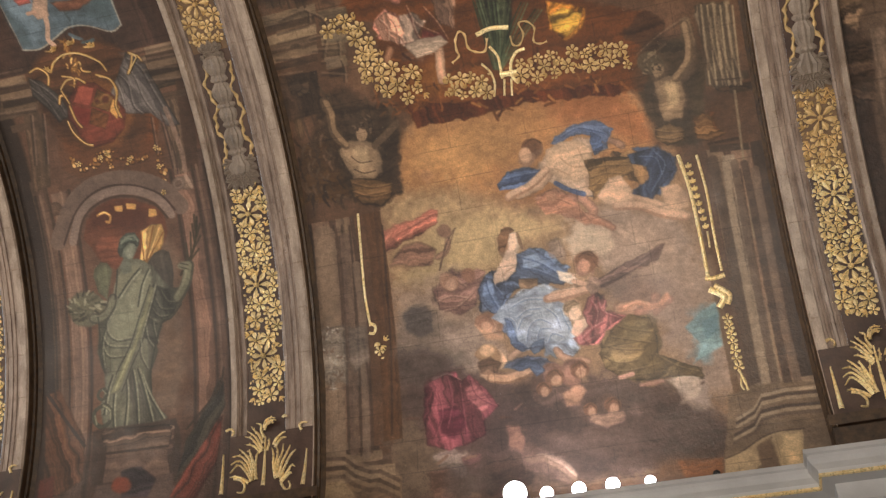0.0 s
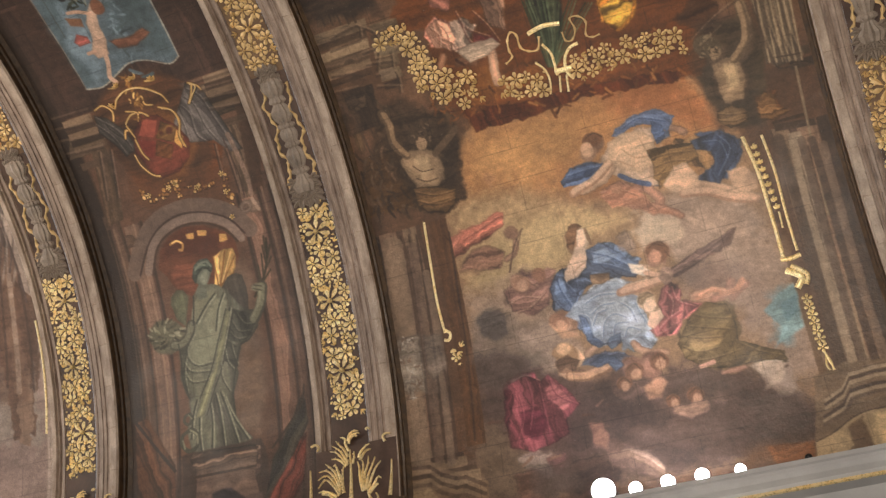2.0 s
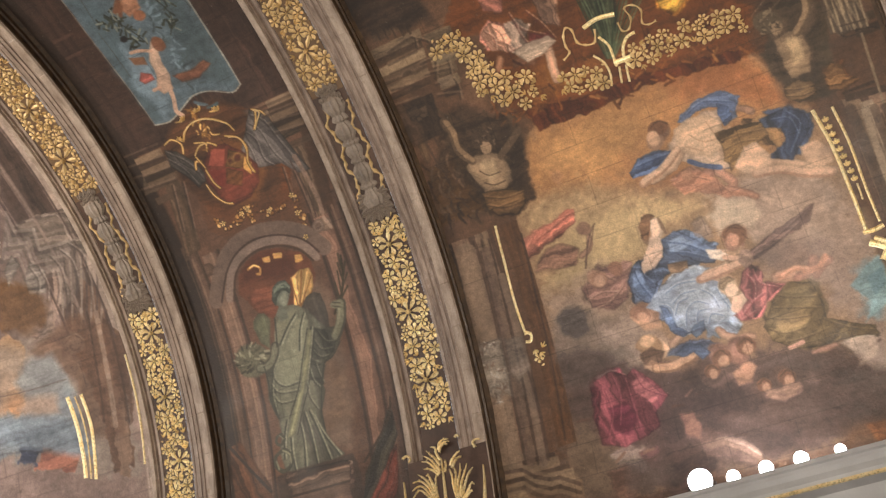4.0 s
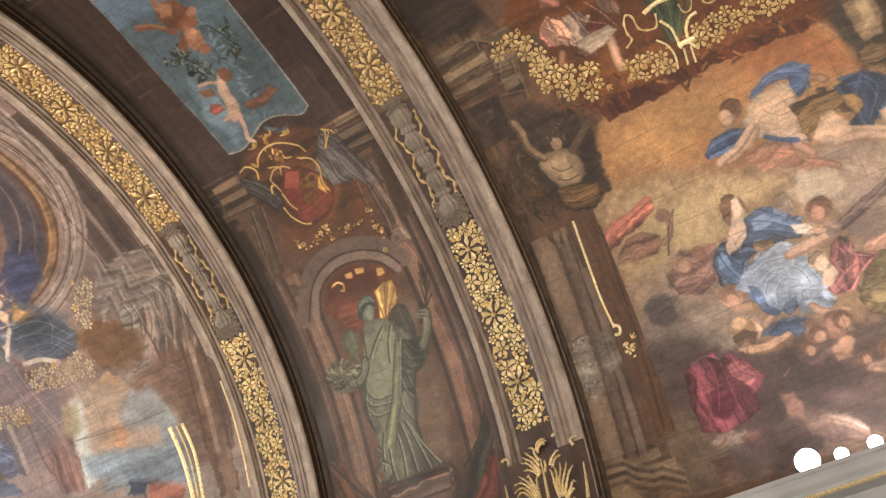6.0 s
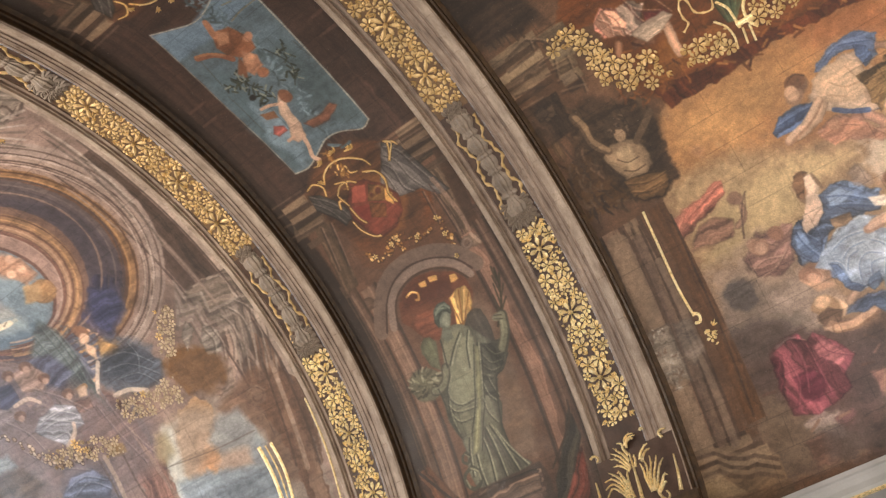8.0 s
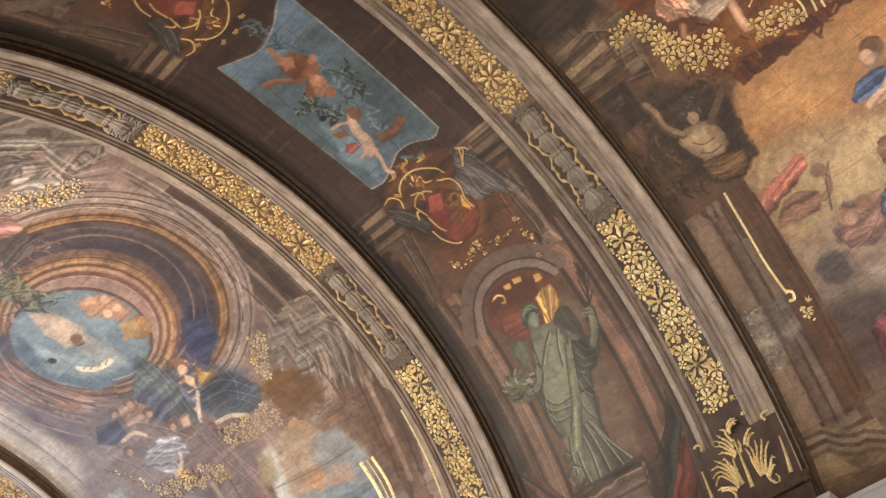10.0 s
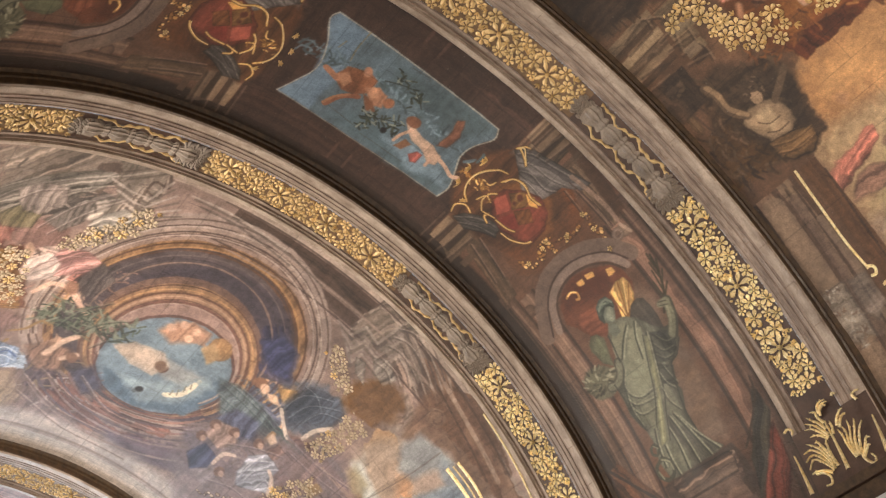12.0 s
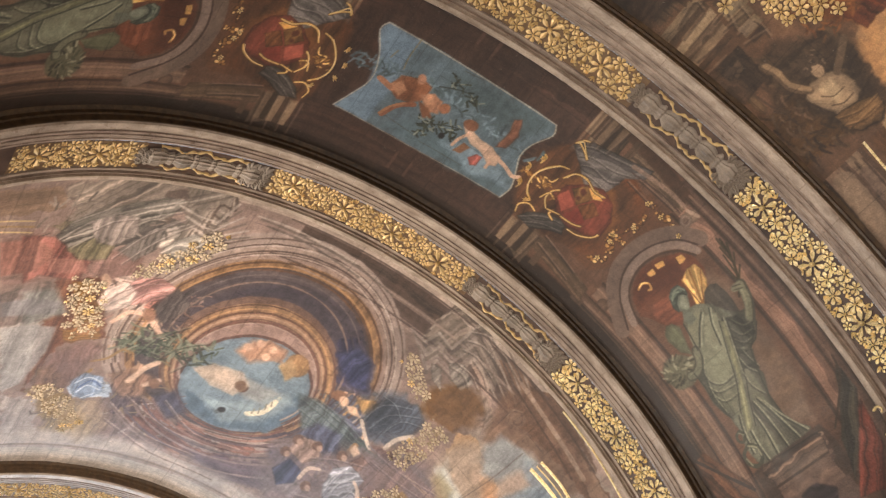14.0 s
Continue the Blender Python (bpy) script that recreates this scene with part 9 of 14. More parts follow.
strip.shape((78, 86, 76), (49.24, 8.87, 50.63, 8.78, 51.17, 8.66, 51.00, 8.51, 50.10, 8.44, 49.21, 8.48, 49.80, 8.53, 49.96, 8.64, 49.25, 8.76, 48.19, 8.84), 0.016, fold=0.20, wob=0.5)
strip.stroke((118, 124, 108), 0.026, (50.60, 8.70, 50.70, 8.54, 49.91, 8.47), wob=0.5)
strip.stroke((118, 124, 108), 0.026, (49.97, 8.79, 50.51, 8.68, 50.34, 8.58), wob=0.5)
strip.stroke((56, 62, 54), 0.022, (49.94, 8.71, 50.07, 8.58, 49.29, 8.50), wob=0.5)
strip.stroke((56, 62, 54), 0.022, (48.94, 8.85, 49.61, 8.72), wob=0.5)
strip.shape((104, 106, 92), (48.26, 8.77, 47.40, 8.67, 46.11, 8.66, 46.03, 8.83, 47.08, 8.87), 0.022, wob=0.5)
strip.stroke((56, 58, 49), 0.032, (46.37, 8.52, 45.06, 8.74, 43.21, 8.97), alpha=0.80, wob=0.5)
strip.stroke((56, 58, 49), 0.032, (46.13, 8.35, 44.23, 8.51, 41.68, 8.62), alpha=0.80, wob=0.5)
strip.stroke((56, 58, 49), 0.032, (44.07, 8.28, 41.32, 8.44, 38.56, 8.58), alpha=0.80, wob=0.5)
strip.stroke((166, 164, 138), 0.029, (46.19, 8.49, 44.88, 8.71, 43.05, 8.94), alpha=0.64, wob=0.5)
strip.stroke((166, 164, 138), 0.029, (46.00, 8.32, 44.13, 8.48, 41.60, 8.58), alpha=0.64, wob=0.5)
strip.stroke((166, 164, 138), 0.028, (43.97, 8.25, 41.22, 8.40, 38.46, 8.55), alpha=0.64, wob=0.5)
strip.stroke((56, 58, 49), 0.030, (42.21, 9.04, 40.44, 9.24, 38.90, 9.24, 37.70, 9.07, 37.66, 8.77), alpha=0.46, wob=0.5)
strip.stroke((56, 58, 49), 0.030, (38.45, 9.33, 37.08, 9.20, 36.56, 8.79), alpha=0.46, wob=0.5)
strip.stroke((56, 58, 49), 0.030, (37.33, 9.35, 35.70, 9.21, 35.54, 8.82), alpha=0.46, wob=0.5)
strip.stroke((56, 58, 49), 0.030, (39.34, 9.28, 37.14, 9.36, 34.54, 9.34), alpha=0.46, wob=0.5)
strip.stroke((166, 164, 138), 0.027, (42.06, 9.01, 40.34, 9.20, 38.97, 9.20, 37.91, 9.06, 37.89, 8.77), alpha=0.37, wob=0.5)
strip.stroke((166, 164, 138), 0.027, (38.56, 9.30, 37.28, 9.19, 36.78, 8.78), alpha=0.37, wob=0.5)
strip.stroke((166, 164, 138), 0.027, (37.42, 9.32, 35.90, 9.20, 35.76, 8.82), alpha=0.37, wob=0.5)
strip.stroke((166, 164, 138), 0.027, (39.27, 9.25, 37.10, 9.33, 34.53, 9.30), alpha=0.37, wob=0.5)
strip.shape((128, 126, 98), (44.00, 8.34, 43.58, 8.29, 39.86, 8.49, 37.17, 8.65, 34.25, 8.85, 31.31, 9.03, 31.16, 9.20, 33.80, 9.05, 36.88, 8.78, 40.27, 8.59), 0.016, fold=0.15, way=155, rim=0.20, wob=0.5)
strip.stroke((56, 58, 49), 0.025, (44.08, 8.36, 40.35, 8.61, 36.84, 8.82, 33.88, 9.07, 31.32, 9.24), alpha=0.85, wob=0.5)
strip.stroke((56, 58, 49), 0.025, (43.37, 8.24, 39.69, 8.45, 36.62, 8.62, 34.09, 8.81, 31.16, 8.99), alpha=0.85, wob=0.5)
strip.stroke((172, 168, 128), 0.032, (36.11, 8.80, 32.91, 9.02, 31.50, 9.12), alpha=0.70, wob=0.5)
strip.stroke((56, 58, 49), 0.032, (33.63, 8.79, 31.00, 8.74, 26.23, 8.68), alpha=0.80, wob=0.5)
strip.stroke((56, 58, 49), 0.032, (33.62, 8.69, 30.77, 8.58, 26.67, 8.42), alpha=0.80, wob=0.5)
strip.stroke((56, 58, 49), 0.032, (32.47, 8.91, 30.00, 8.89, 26.35, 8.93), alpha=0.80, wob=0.5)
strip.stroke((56, 58, 49), 0.032, (32.79, 8.62, 30.20, 8.49, 26.88, 8.23), alpha=0.80, wob=0.5)
strip.stroke((56, 58, 49), 0.032, (30.93, 9.14, 28.99, 9.15, 26.46, 9.13), alpha=0.80, wob=0.5)
strip.stroke((56, 58, 49), 0.032, (33.42, 9.16, 31.40, 9.26, 28.56, 9.32), alpha=0.80, wob=0.5)
strip.stroke((166, 164, 138), 0.028, (33.63, 8.76, 31.00, 8.70, 26.22, 8.65), alpha=0.64, wob=0.5)
strip.stroke((166, 164, 138), 0.028, (33.65, 8.65, 30.80, 8.54, 26.70, 8.39), alpha=0.64, wob=0.5)
strip.stroke((166, 164, 138), 0.028, (32.46, 8.88, 29.96, 8.86, 26.31, 8.89), alpha=0.64, wob=0.5)
strip.stroke((166, 164, 138), 0.028, (32.85, 8.59, 30.27, 8.46, 26.97, 8.20), alpha=0.64, wob=0.5)
strip.stroke((166, 164, 138), 0.029, (30.88, 9.10, 28.96, 9.12, 26.44, 9.09), alpha=0.64, wob=0.5)
strip.stroke((166, 164, 138), 0.029, (33.32, 9.12, 31.32, 9.23, 28.51, 9.28), alpha=0.64, wob=0.5)
strip.stroke((56, 58, 49), 0.025, (39.36, 8.38, 38.04, 8.36, 36.57, 8.31), alpha=0.46, wob=0.5)
strip.stroke((56, 58, 49), 0.025, (38.96, 8.52, 37.38, 8.50, 36.12, 8.40), alpha=0.46, wob=0.5)
strip.stroke((56, 58, 49), 0.025, (37.09, 8.63, 35.26, 8.63, 33.49, 8.51), alpha=0.46, wob=0.5)
strip.stroke((166, 164, 138), 0.023, (39.36, 8.35, 38.06, 8.33, 36.60, 8.28), alpha=0.37, wob=0.5)
strip.stroke((166, 164, 138), 0.023, (38.96, 8.49, 37.42, 8.47, 36.20, 8.37), alpha=0.37, wob=0.5)
strip.stroke((166, 164, 138), 0.023, (37.08, 8.60, 35.29, 8.60, 33.56, 8.49), alpha=0.37, wob=0.5)
strip.stroke((56, 58, 49), 0.028, (46.80, 8.93, 45.23, 8.97, 43.08, 9.04), alpha=0.80, wob=0.5)
strip.stroke((56, 58, 49), 0.028, (41.08, 9.39, 38.83, 9.38, 36.37, 9.40, 34.06, 9.32), alpha=0.80, wob=0.5)
strip.stroke((56, 58, 49), 0.028, (40.98, 7.82, 39.51, 8.02, 39.01, 8.20, 36.53, 8.34, 33.06, 8.45, 30.49, 8.44), alpha=0.80, wob=0.5)
strip.stroke((70, 70, 58), 0.048, (31.84, 9.34, 31.11, 9.27, 30.48, 9.36, 30.92, 9.44, 31.62, 9.41, 31.82, 9.31), wob=0.5)
strip.stroke((150, 146, 118), 0.017, (31.75, 9.36, 31.19, 9.29), alpha=0.80, wob=0.5)
strip.stroke((70, 70, 58), 0.074, (29.71, 9.29, 28.68, 9.18, 27.40, 9.22, 27.03, 9.37, 27.94, 9.50, 29.18, 9.49, 29.79, 9.31), wob=0.5)
strip.stroke((132, 130, 106), 0.032, (29.74, 9.34, 28.95, 9.21, 27.82, 9.20), alpha=0.85, wob=0.5)
strip.stroke((132, 130, 106), 0.032, (28.56, 9.49, 27.46, 9.45), alpha=0.85, wob=0.5)
strip.shape((74, 58, 48), (26.66, 9.53, 26.78, 9.26, 26.56, 7.99, 25.34, 7.91, 18.55, 7.83, 19.68, 9.46), 0.032, fold=0.05, wob=0.5)
strip.stroke((152, 126, 108), 0.074, (25.83, 9.30, 25.53, 8.04), wob=0.5)
strip.stroke((92, 72, 62), 0.073, (25.21, 9.28, 24.94, 8.04), wob=0.5)
strip.stroke((140, 114, 98), 0.073, (24.59, 9.25, 24.35, 8.05), wob=0.5)
strip.stroke((70, 54, 46), 0.073, (23.97, 9.23, 23.76, 8.05), wob=0.5)
strip.stroke((128, 102, 88), 0.073, (23.35, 9.21, 23.17, 8.05), wob=0.5)
strip.stroke((104, 82, 70), 0.073, (22.73, 9.18, 22.58, 8.06), wob=0.5)
# dimness at the strip's foot, put into the paint
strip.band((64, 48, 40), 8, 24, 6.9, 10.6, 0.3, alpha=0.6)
strip.shape((134, 108, 91), (25.9, 9.36, 26.7, 9.30, 26.0, 8.10, 24.6, 8.05, 23.3, 8.11, 23.6, 9.23), soft=0.012, fold=0.3, way=-93, rim=0.15, wob=0.5)
strip.shape((109, 86, 73), (23.7, 9.21, 23.4, 8.14, 19.7, 8.05, 19.7, 9.26), soft=0.02, fold=0.1, wob=0.5)
strip.shape((93, 74, 65), (19.6, 9.36, 19.8, 8.00, 16.1, 7.90, 17.5, 9.37), soft=0.03, wob=0.5)
strip.stroke((67, 50, 41), 0.040, (25.8, 9.34, 25.6, 8.07), wob=0.5)
strip.stroke((61, 46, 37), 0.040, (23.5, 9.25, 23.3, 8.11), wob=0.5)
strip.shape((104, 54, 42), (16.9, 8.01, 20.8, 7.71, 24.9, 7.34, 26.1, 7.15, 20.3, 7.22, 16.1, 7.56), soft=0.03, fold=0.3, way=150, wob=0.5)
strip.shape((92, 62, 44), (32.2, 10.43, 32.7, 10.18, 25.6, 9.65, 20.6, 9.63, 18.9, 10.07, 19.2, 10.38), soft=0.03, fold=0.25, way=-159, wob=0.5)
strip.shape((92, 50, 40), (21.4, 10.43, 21.5, 10.17, 18.2, 10.10, 18.5, 10.42), soft=0.03, wob=0.5)
strip.shape((56, 52, 43), (23.6, 7.79, 31.4, 7.14, 27.2, 7.12, 22.0, 7.58, 18.9, 7.94), soft=0.03, fold=0.3, way=148, wob=0.5)
strip.stroke((53, 40, 33), 0.053, (33.0, 10.47, 28.1, 9.99, 24.9, 9.65), wob=0.5)
strip.stroke((61, 48, 37), 0.039, (25.1, 7.79, 29.4, 7.24, 32.1, 7.13), wob=0.5)
strip.shape((52, 42, 46), (20.9, 8.92, 21.3, 8.57, 19.3, 8.29, 17.3, 8.41, 17.7, 8.87), soft=0.04, fold=0.4, wob=0.5)
strip.disc((134, 65, 41), 19.2, 8.89, (-0.02, -0.19), (-0.14, -0.02), soft=0.04)
strip.mirrored()
# blue sky panel with leafy sprays
strip.shape((66, 48, 40), (105.57, 9.48, 105.63, 7.54, 102.45, 7.22, 73.85, 7.48, 74.23, 7.87, 78.26, 8.49, 75.37, 9.24, 74.05, 9.92, 82.28, 10.11), 0.064, fold=0.08, wob=0.5)
strip.shape((86, 100, 108), (102.47, 9.52, 101.16, 9.16, 100.20, 8.85, 100.20, 8.56, 101.21, 8.18, 102.71, 7.81, 102.17, 7.63, 96.42, 7.68, 87.06, 7.73, 76.68, 7.73, 76.15, 7.94, 77.46, 8.30, 77.80, 8.62, 76.86, 8.95, 76.01, 9.27, 76.36, 9.57, 81.26, 9.61, 88.88, 9.65, 96.46, 9.60), 0.016, fold=0.06, wob=0.5)
strip.shape((102, 120, 136), (102.47, 9.52, 100.20, 8.85, 101.21, 8.18, 102.71, 7.81, 102.17, 7.63, 97.29, 7.68, 97.16, 8.17, 96.74, 8.56, 97.40, 9.09, 97.53, 9.56), 0.053, alpha=0.85, wob=0.5)
strip.shape((72, 86, 90), (91.42, 7.93, 84.67, 7.81, 76.87, 7.79, 79.36, 8.32, 85.16, 8.34, 90.93, 8.32), 0.082, alpha=0.80, wob=0.5)
strip.shape((76, 92, 98), (95.09, 9.52, 92.07, 9.08, 83.48, 9.25, 78.62, 9.22, 76.64, 9.53, 85.07, 9.64), 0.087, alpha=0.70, wob=0.5)
strip.shape((122, 140, 152), (87.25, 9.27, 84.04, 9.00, 78.66, 9.05, 76.97, 9.31, 81.82, 9.52), 0.066, alpha=0.70, wob=0.5)
strip.daubs(((104, 120, 128), (72, 86, 90), (92, 108, 116)), (104.0, 8.32, 75.6, 8.58), 120, 0.091)
strip.stroke((158, 152, 138), 0.024, (102.47, 9.52, 101.16, 9.16, 100.20, 8.85, 100.20, 8.56, 101.21, 8.18, 102.71, 7.81, 102.17, 7.63), alpha=0.85, wob=0.5)
strip.stroke((158, 152, 138), 0.024, (102.17, 7.63, 94.58, 7.70, 86.08, 7.74, 76.68, 7.73), alpha=0.85, wob=0.5)
strip.stroke((158, 152, 138), 0.024, (76.68, 7.73, 76.15, 7.94, 77.46, 8.30, 77.80, 8.62, 76.86, 8.95, 76.01, 9.27, 76.36, 9.57), alpha=0.85, wob=0.5)
strip.stroke((142, 136, 122), 0.018, (76.36, 9.57, 81.26, 9.61, 88.88, 9.65, 96.46, 9.60, 102.47, 9.52), alpha=0.70, wob=0.5)
strip.stroke((60, 58, 52), 0.017, (99.91, 8.62, 95.73, 8.75), alpha=0.50, wob=0.5)
strip.stroke((60, 58, 52), 0.017, (97.62, 7.93, 97.47, 8.35), alpha=0.50, wob=0.5)
strip.stroke((60, 58, 52), 0.017, (87.79, 7.77, 90.37, 7.80), alpha=0.50, wob=0.5)
strip.stroke((60, 58, 52), 0.017, (95.85, 9.30, 90.22, 9.41), alpha=0.50, wob=0.5)
strip.stroke((60, 58, 52), 0.017, (89.95, 9.46, 83.18, 9.46), alpha=0.50, wob=0.5)
strip.stroke((122, 102, 62), 0.024, (97.44, 7.66, 97.49, 8.03, 97.20, 8.32), alpha=0.60, wob=0.5)
strip.stroke((122, 102, 62), 0.024, (99.19, 8.04, 99.51, 8.21), alpha=0.60, wob=0.5)
strip.shape((130, 84, 58), (97.57, 8.73, 96.97, 8.44, 94.59, 8.31, 92.72, 8.39, 92.55, 8.67, 94.17, 8.87, 95.77, 8.90), 0.031, fold=0.12, wob=0.5)
strip.shape((158, 114, 86), (97.40, 8.67, 96.41, 8.50, 95.18, 8.65, 95.75, 8.84), 0.031, wob=0.5)
strip.stroke((150, 104, 78), 0.094, (99.24, 8.66, 98.20, 8.70, 97.11, 8.75), wob=0.5)
strip.stroke((128, 82, 58), 0.096, (93.37, 8.85, 95.15, 9.01, 96.28, 9.30), wob=0.5)
strip.stroke((150, 104, 74), 0.053, (94.44, 8.90, 95.92, 9.10, 96.60, 9.30), wob=0.5)
strip.shape((146, 104, 80), (93.33, 8.62, 91.89, 8.47, 90.42, 8.53, 90.02, 8.79, 91.51, 8.86), 0.032, fold=0.10, wob=0.5)
strip.disc((168, 124, 96), 92.12, 8.62, (-0.065, -0.059), (-0.070, 0.090), 0.026, rim=0.00)
strip.disc((134, 88, 62), 89.69, 8.63, (-0.072, -0.068), (-0.057, 0.072), 0.027, rim=0.00)
strip.shape((112, 74, 52), (93.09, 8.74, 91.50, 8.78, 90.19, 8.93, 91.42, 9.00), 0.032, wob=0.5)
strip.disc((156, 112, 88), 94.49, 8.33, (-0.058, -0.051), (-0.062, 0.080), 0.026, rim=0.00)
strip.shape((190, 160, 138), (86.35, 8.74, 85.13, 8.72, 83.42, 8.78, 81.40, 8.79, 80.20, 8.88, 80.50, 9.02, 82.11, 9.02, 84.15, 8.98), 0.021, fold=0.05, rim=0.15, wob=0.5)
strip.disc((120, 80, 58), 85.56, 8.65, (-0.138, -0.026), (-0.027, 0.112), 0.021, rim=0.00)
strip.shape((186, 154, 132), (82.44, 8.97, 81.07, 8.84, 79.77, 8.88, 79.46, 9.09, 80.36, 9.17), 0.022, fold=0.05, rim=0.12, wob=0.5)
strip.stroke((182, 150, 128), 0.076, (80.09, 8.93, 78.25, 8.99, 76.93, 9.06, 76.09, 9.00), wob=0.5)
strip.stroke((176, 140, 118), 0.066, (80.48, 9.09, 80.46, 9.22), wob=0.5)
strip.stroke((172, 138, 116), 0.054, (85.12, 8.85, 85.75, 9.03, 85.96, 9.19), wob=0.5)
strip.shape((168, 92, 82), (83.26, 9.25, 82.53, 9.08, 81.67, 9.09, 81.69, 9.30, 82.38, 9.36), 0.022, fold=0.20, wob=0.5)
strip.shape((120, 84, 60), (85.47, 9.28, 84.79, 9.03, 83.72, 9.05, 84.45, 9.25), 0.022, wob=0.5)
strip.shape((134, 88, 66), (81.19, 8.76, 80.86, 8.48, 81.35, 8.10, 80.58, 8.02, 79.46, 8.34, 79.92, 8.67), 0.032, fold=0.20, wob=0.5)
strip.stroke((34, 38, 30), 0.032, (91.69, 9.05, 91.95, 8.96), alpha=0.90, wob=0.5)
strip.stroke((48, 52, 42), 0.032, (90.30, 8.95, 90.18, 8.86), alpha=0.90, wob=0.5)
strip.stroke((60, 64, 50), 0.032, (90.19, 9.04, 89.92, 8.94), alpha=0.90, wob=0.5)
strip.stroke((120, 124, 112), 0.032, (91.85, 9.02, 91.16, 9.03), alpha=0.90, wob=0.5)
strip.stroke((34, 38, 30), 0.032, (90.95, 9.12, 91.54, 9.16), alpha=0.90, wob=0.5)
strip.stroke((48, 52, 42), 0.032, (90.89, 9.08, 90.31, 9.15), alpha=0.90, wob=0.5)
strip.stroke((60, 64, 50), 0.033, (90.10, 9.23, 90.52, 9.14), alpha=0.90, wob=0.5)
strip.stroke((120, 124, 112), 0.032, (89.77, 9.13, 89.08, 9.15), alpha=0.90, wob=0.5)
strip.stroke((34, 38, 30), 0.032, (91.05, 9.07, 90.51, 9.01), alpha=0.90, wob=0.5)
strip.stroke((48, 52, 42), 0.032, (90.78, 9.02, 90.20, 9.09), alpha=0.90, wob=0.5)
strip.stroke((60, 64, 50), 0.032, (90.08, 8.96, 89.71, 9.06), alpha=0.90, wob=0.5)
strip.stroke((120, 124, 112), 0.032, (90.35, 8.99, 90.99, 8.95), alpha=0.90, wob=0.5)
strip.stroke((34, 38, 30), 0.033, (89.72, 9.19, 90.36, 9.12), alpha=0.90, wob=0.5)
strip.stroke((48, 52, 42), 0.032, (90.14, 8.95, 89.82, 9.05), alpha=0.90, wob=0.5)
strip.stroke((60, 64, 50), 0.032, (90.74, 9.12, 90.04, 9.15), alpha=0.90, wob=0.5)
strip.stroke((120, 124, 112), 0.032, (90.30, 9.05, 90.94, 9.05), alpha=0.90, wob=0.5)
strip.stroke((34, 38, 30), 0.031, (86.84, 8.18, 86.68, 8.28), alpha=0.90, wob=0.5)
strip.stroke((48, 52, 42), 0.032, (87.10, 8.43, 87.47, 8.50), alpha=0.90, wob=0.5)
strip.stroke((60, 64, 50), 0.032, (87.26, 8.37, 87.84, 8.31), alpha=0.90, wob=0.5)
strip.stroke((120, 124, 112), 0.032, (86.37, 8.21, 85.85, 8.15), alpha=0.90, wob=0.5)
strip.stroke((34, 38, 30), 0.031, (88.36, 8.13, 87.79, 8.09), alpha=0.90, wob=0.5)
strip.stroke((48, 52, 42), 0.031, (87.84, 8.19, 88.47, 8.21), alpha=0.90, wob=0.5)
strip.stroke((60, 64, 50), 0.032, (87.37, 8.25, 86.74, 8.29), alpha=0.90, wob=0.5)
strip.stroke((120, 124, 112), 0.031, (87.32, 8.22, 87.79, 8.15), alpha=0.90, wob=0.5)
strip.stroke((34, 38, 30), 0.031, (87.11, 8.10, 87.00, 8.20), alpha=0.90, wob=0.5)
strip.stroke((48, 52, 42), 0.032, (87.42, 8.38, 87.84, 8.29), alpha=0.90, wob=0.5)
strip.stroke((60, 64, 50), 0.032, (86.48, 8.27, 86.84, 8.18), alpha=0.90, wob=0.5)
strip.stroke((120, 124, 112), 0.031, (87.52, 8.24, 87.26, 8.16), alpha=0.90, wob=0.5)
strip.stroke((34, 38, 30), 0.032, (87.00, 8.26, 87.68, 8.26), alpha=0.90, wob=0.5)
strip.stroke((48, 52, 42), 0.031, (87.42, 8.19, 87.21, 8.10), alpha=0.90, wob=0.5)
strip.stroke((34, 38, 30), 0.031, (90.55, 8.09, 90.24, 8.19), alpha=0.90, wob=0.5)
strip.stroke((48, 52, 42), 0.031, (89.92, 8.09, 89.25, 8.11), alpha=0.90, wob=0.5)
strip.stroke((60, 64, 50), 0.031, (91.06, 7.99, 90.39, 8.03), alpha=0.90, wob=0.5)
strip.stroke((120, 124, 112), 0.031, (89.24, 8.02, 89.82, 8.06), alpha=0.90, wob=0.5)
strip.stroke((34, 38, 30), 0.031, (90.19, 8.12, 90.86, 8.13), alpha=0.90, wob=0.5)
strip.stroke((48, 52, 42), 0.031, (90.33, 7.99, 90.50, 8.08), alpha=0.90, wob=0.5)
strip.stroke((60, 64, 50), 0.031, (89.30, 8.02, 88.72, 7.98), alpha=0.90, wob=0.5)
strip.stroke((120, 124, 112), 0.031, (90.71, 8.16, 90.08, 8.17), alpha=0.90, wob=0.5)
strip.stroke((34, 38, 30), 0.031, (90.90, 7.97, 91.57, 7.95), alpha=0.90, wob=0.5)
strip.stroke((48, 52, 42), 0.031, (90.23, 8.04, 90.50, 8.11), alpha=0.90, wob=0.5)
strip.stroke((60, 64, 50), 0.031, (89.25, 8.11, 88.94, 8.19), alpha=0.90, wob=0.5)
strip.stroke((120, 124, 112), 0.031, (90.61, 8.19, 90.70, 8.10), alpha=0.90, wob=0.5)
strip.stroke((34, 38, 30), 0.032, (86.51, 8.86, 86.99, 8.92), alpha=0.90, wob=0.5)
strip.stroke((48, 52, 42), 0.032, (87.42, 8.85, 87.04, 8.95), alpha=0.90, wob=0.5)
strip.stroke((60, 64, 50), 0.032, (86.93, 8.97, 86.93, 9.08), alpha=0.90, wob=0.5)
strip.stroke((120, 124, 112), 0.032, (86.14, 8.81, 86.83, 8.79), alpha=0.90, wob=0.5)
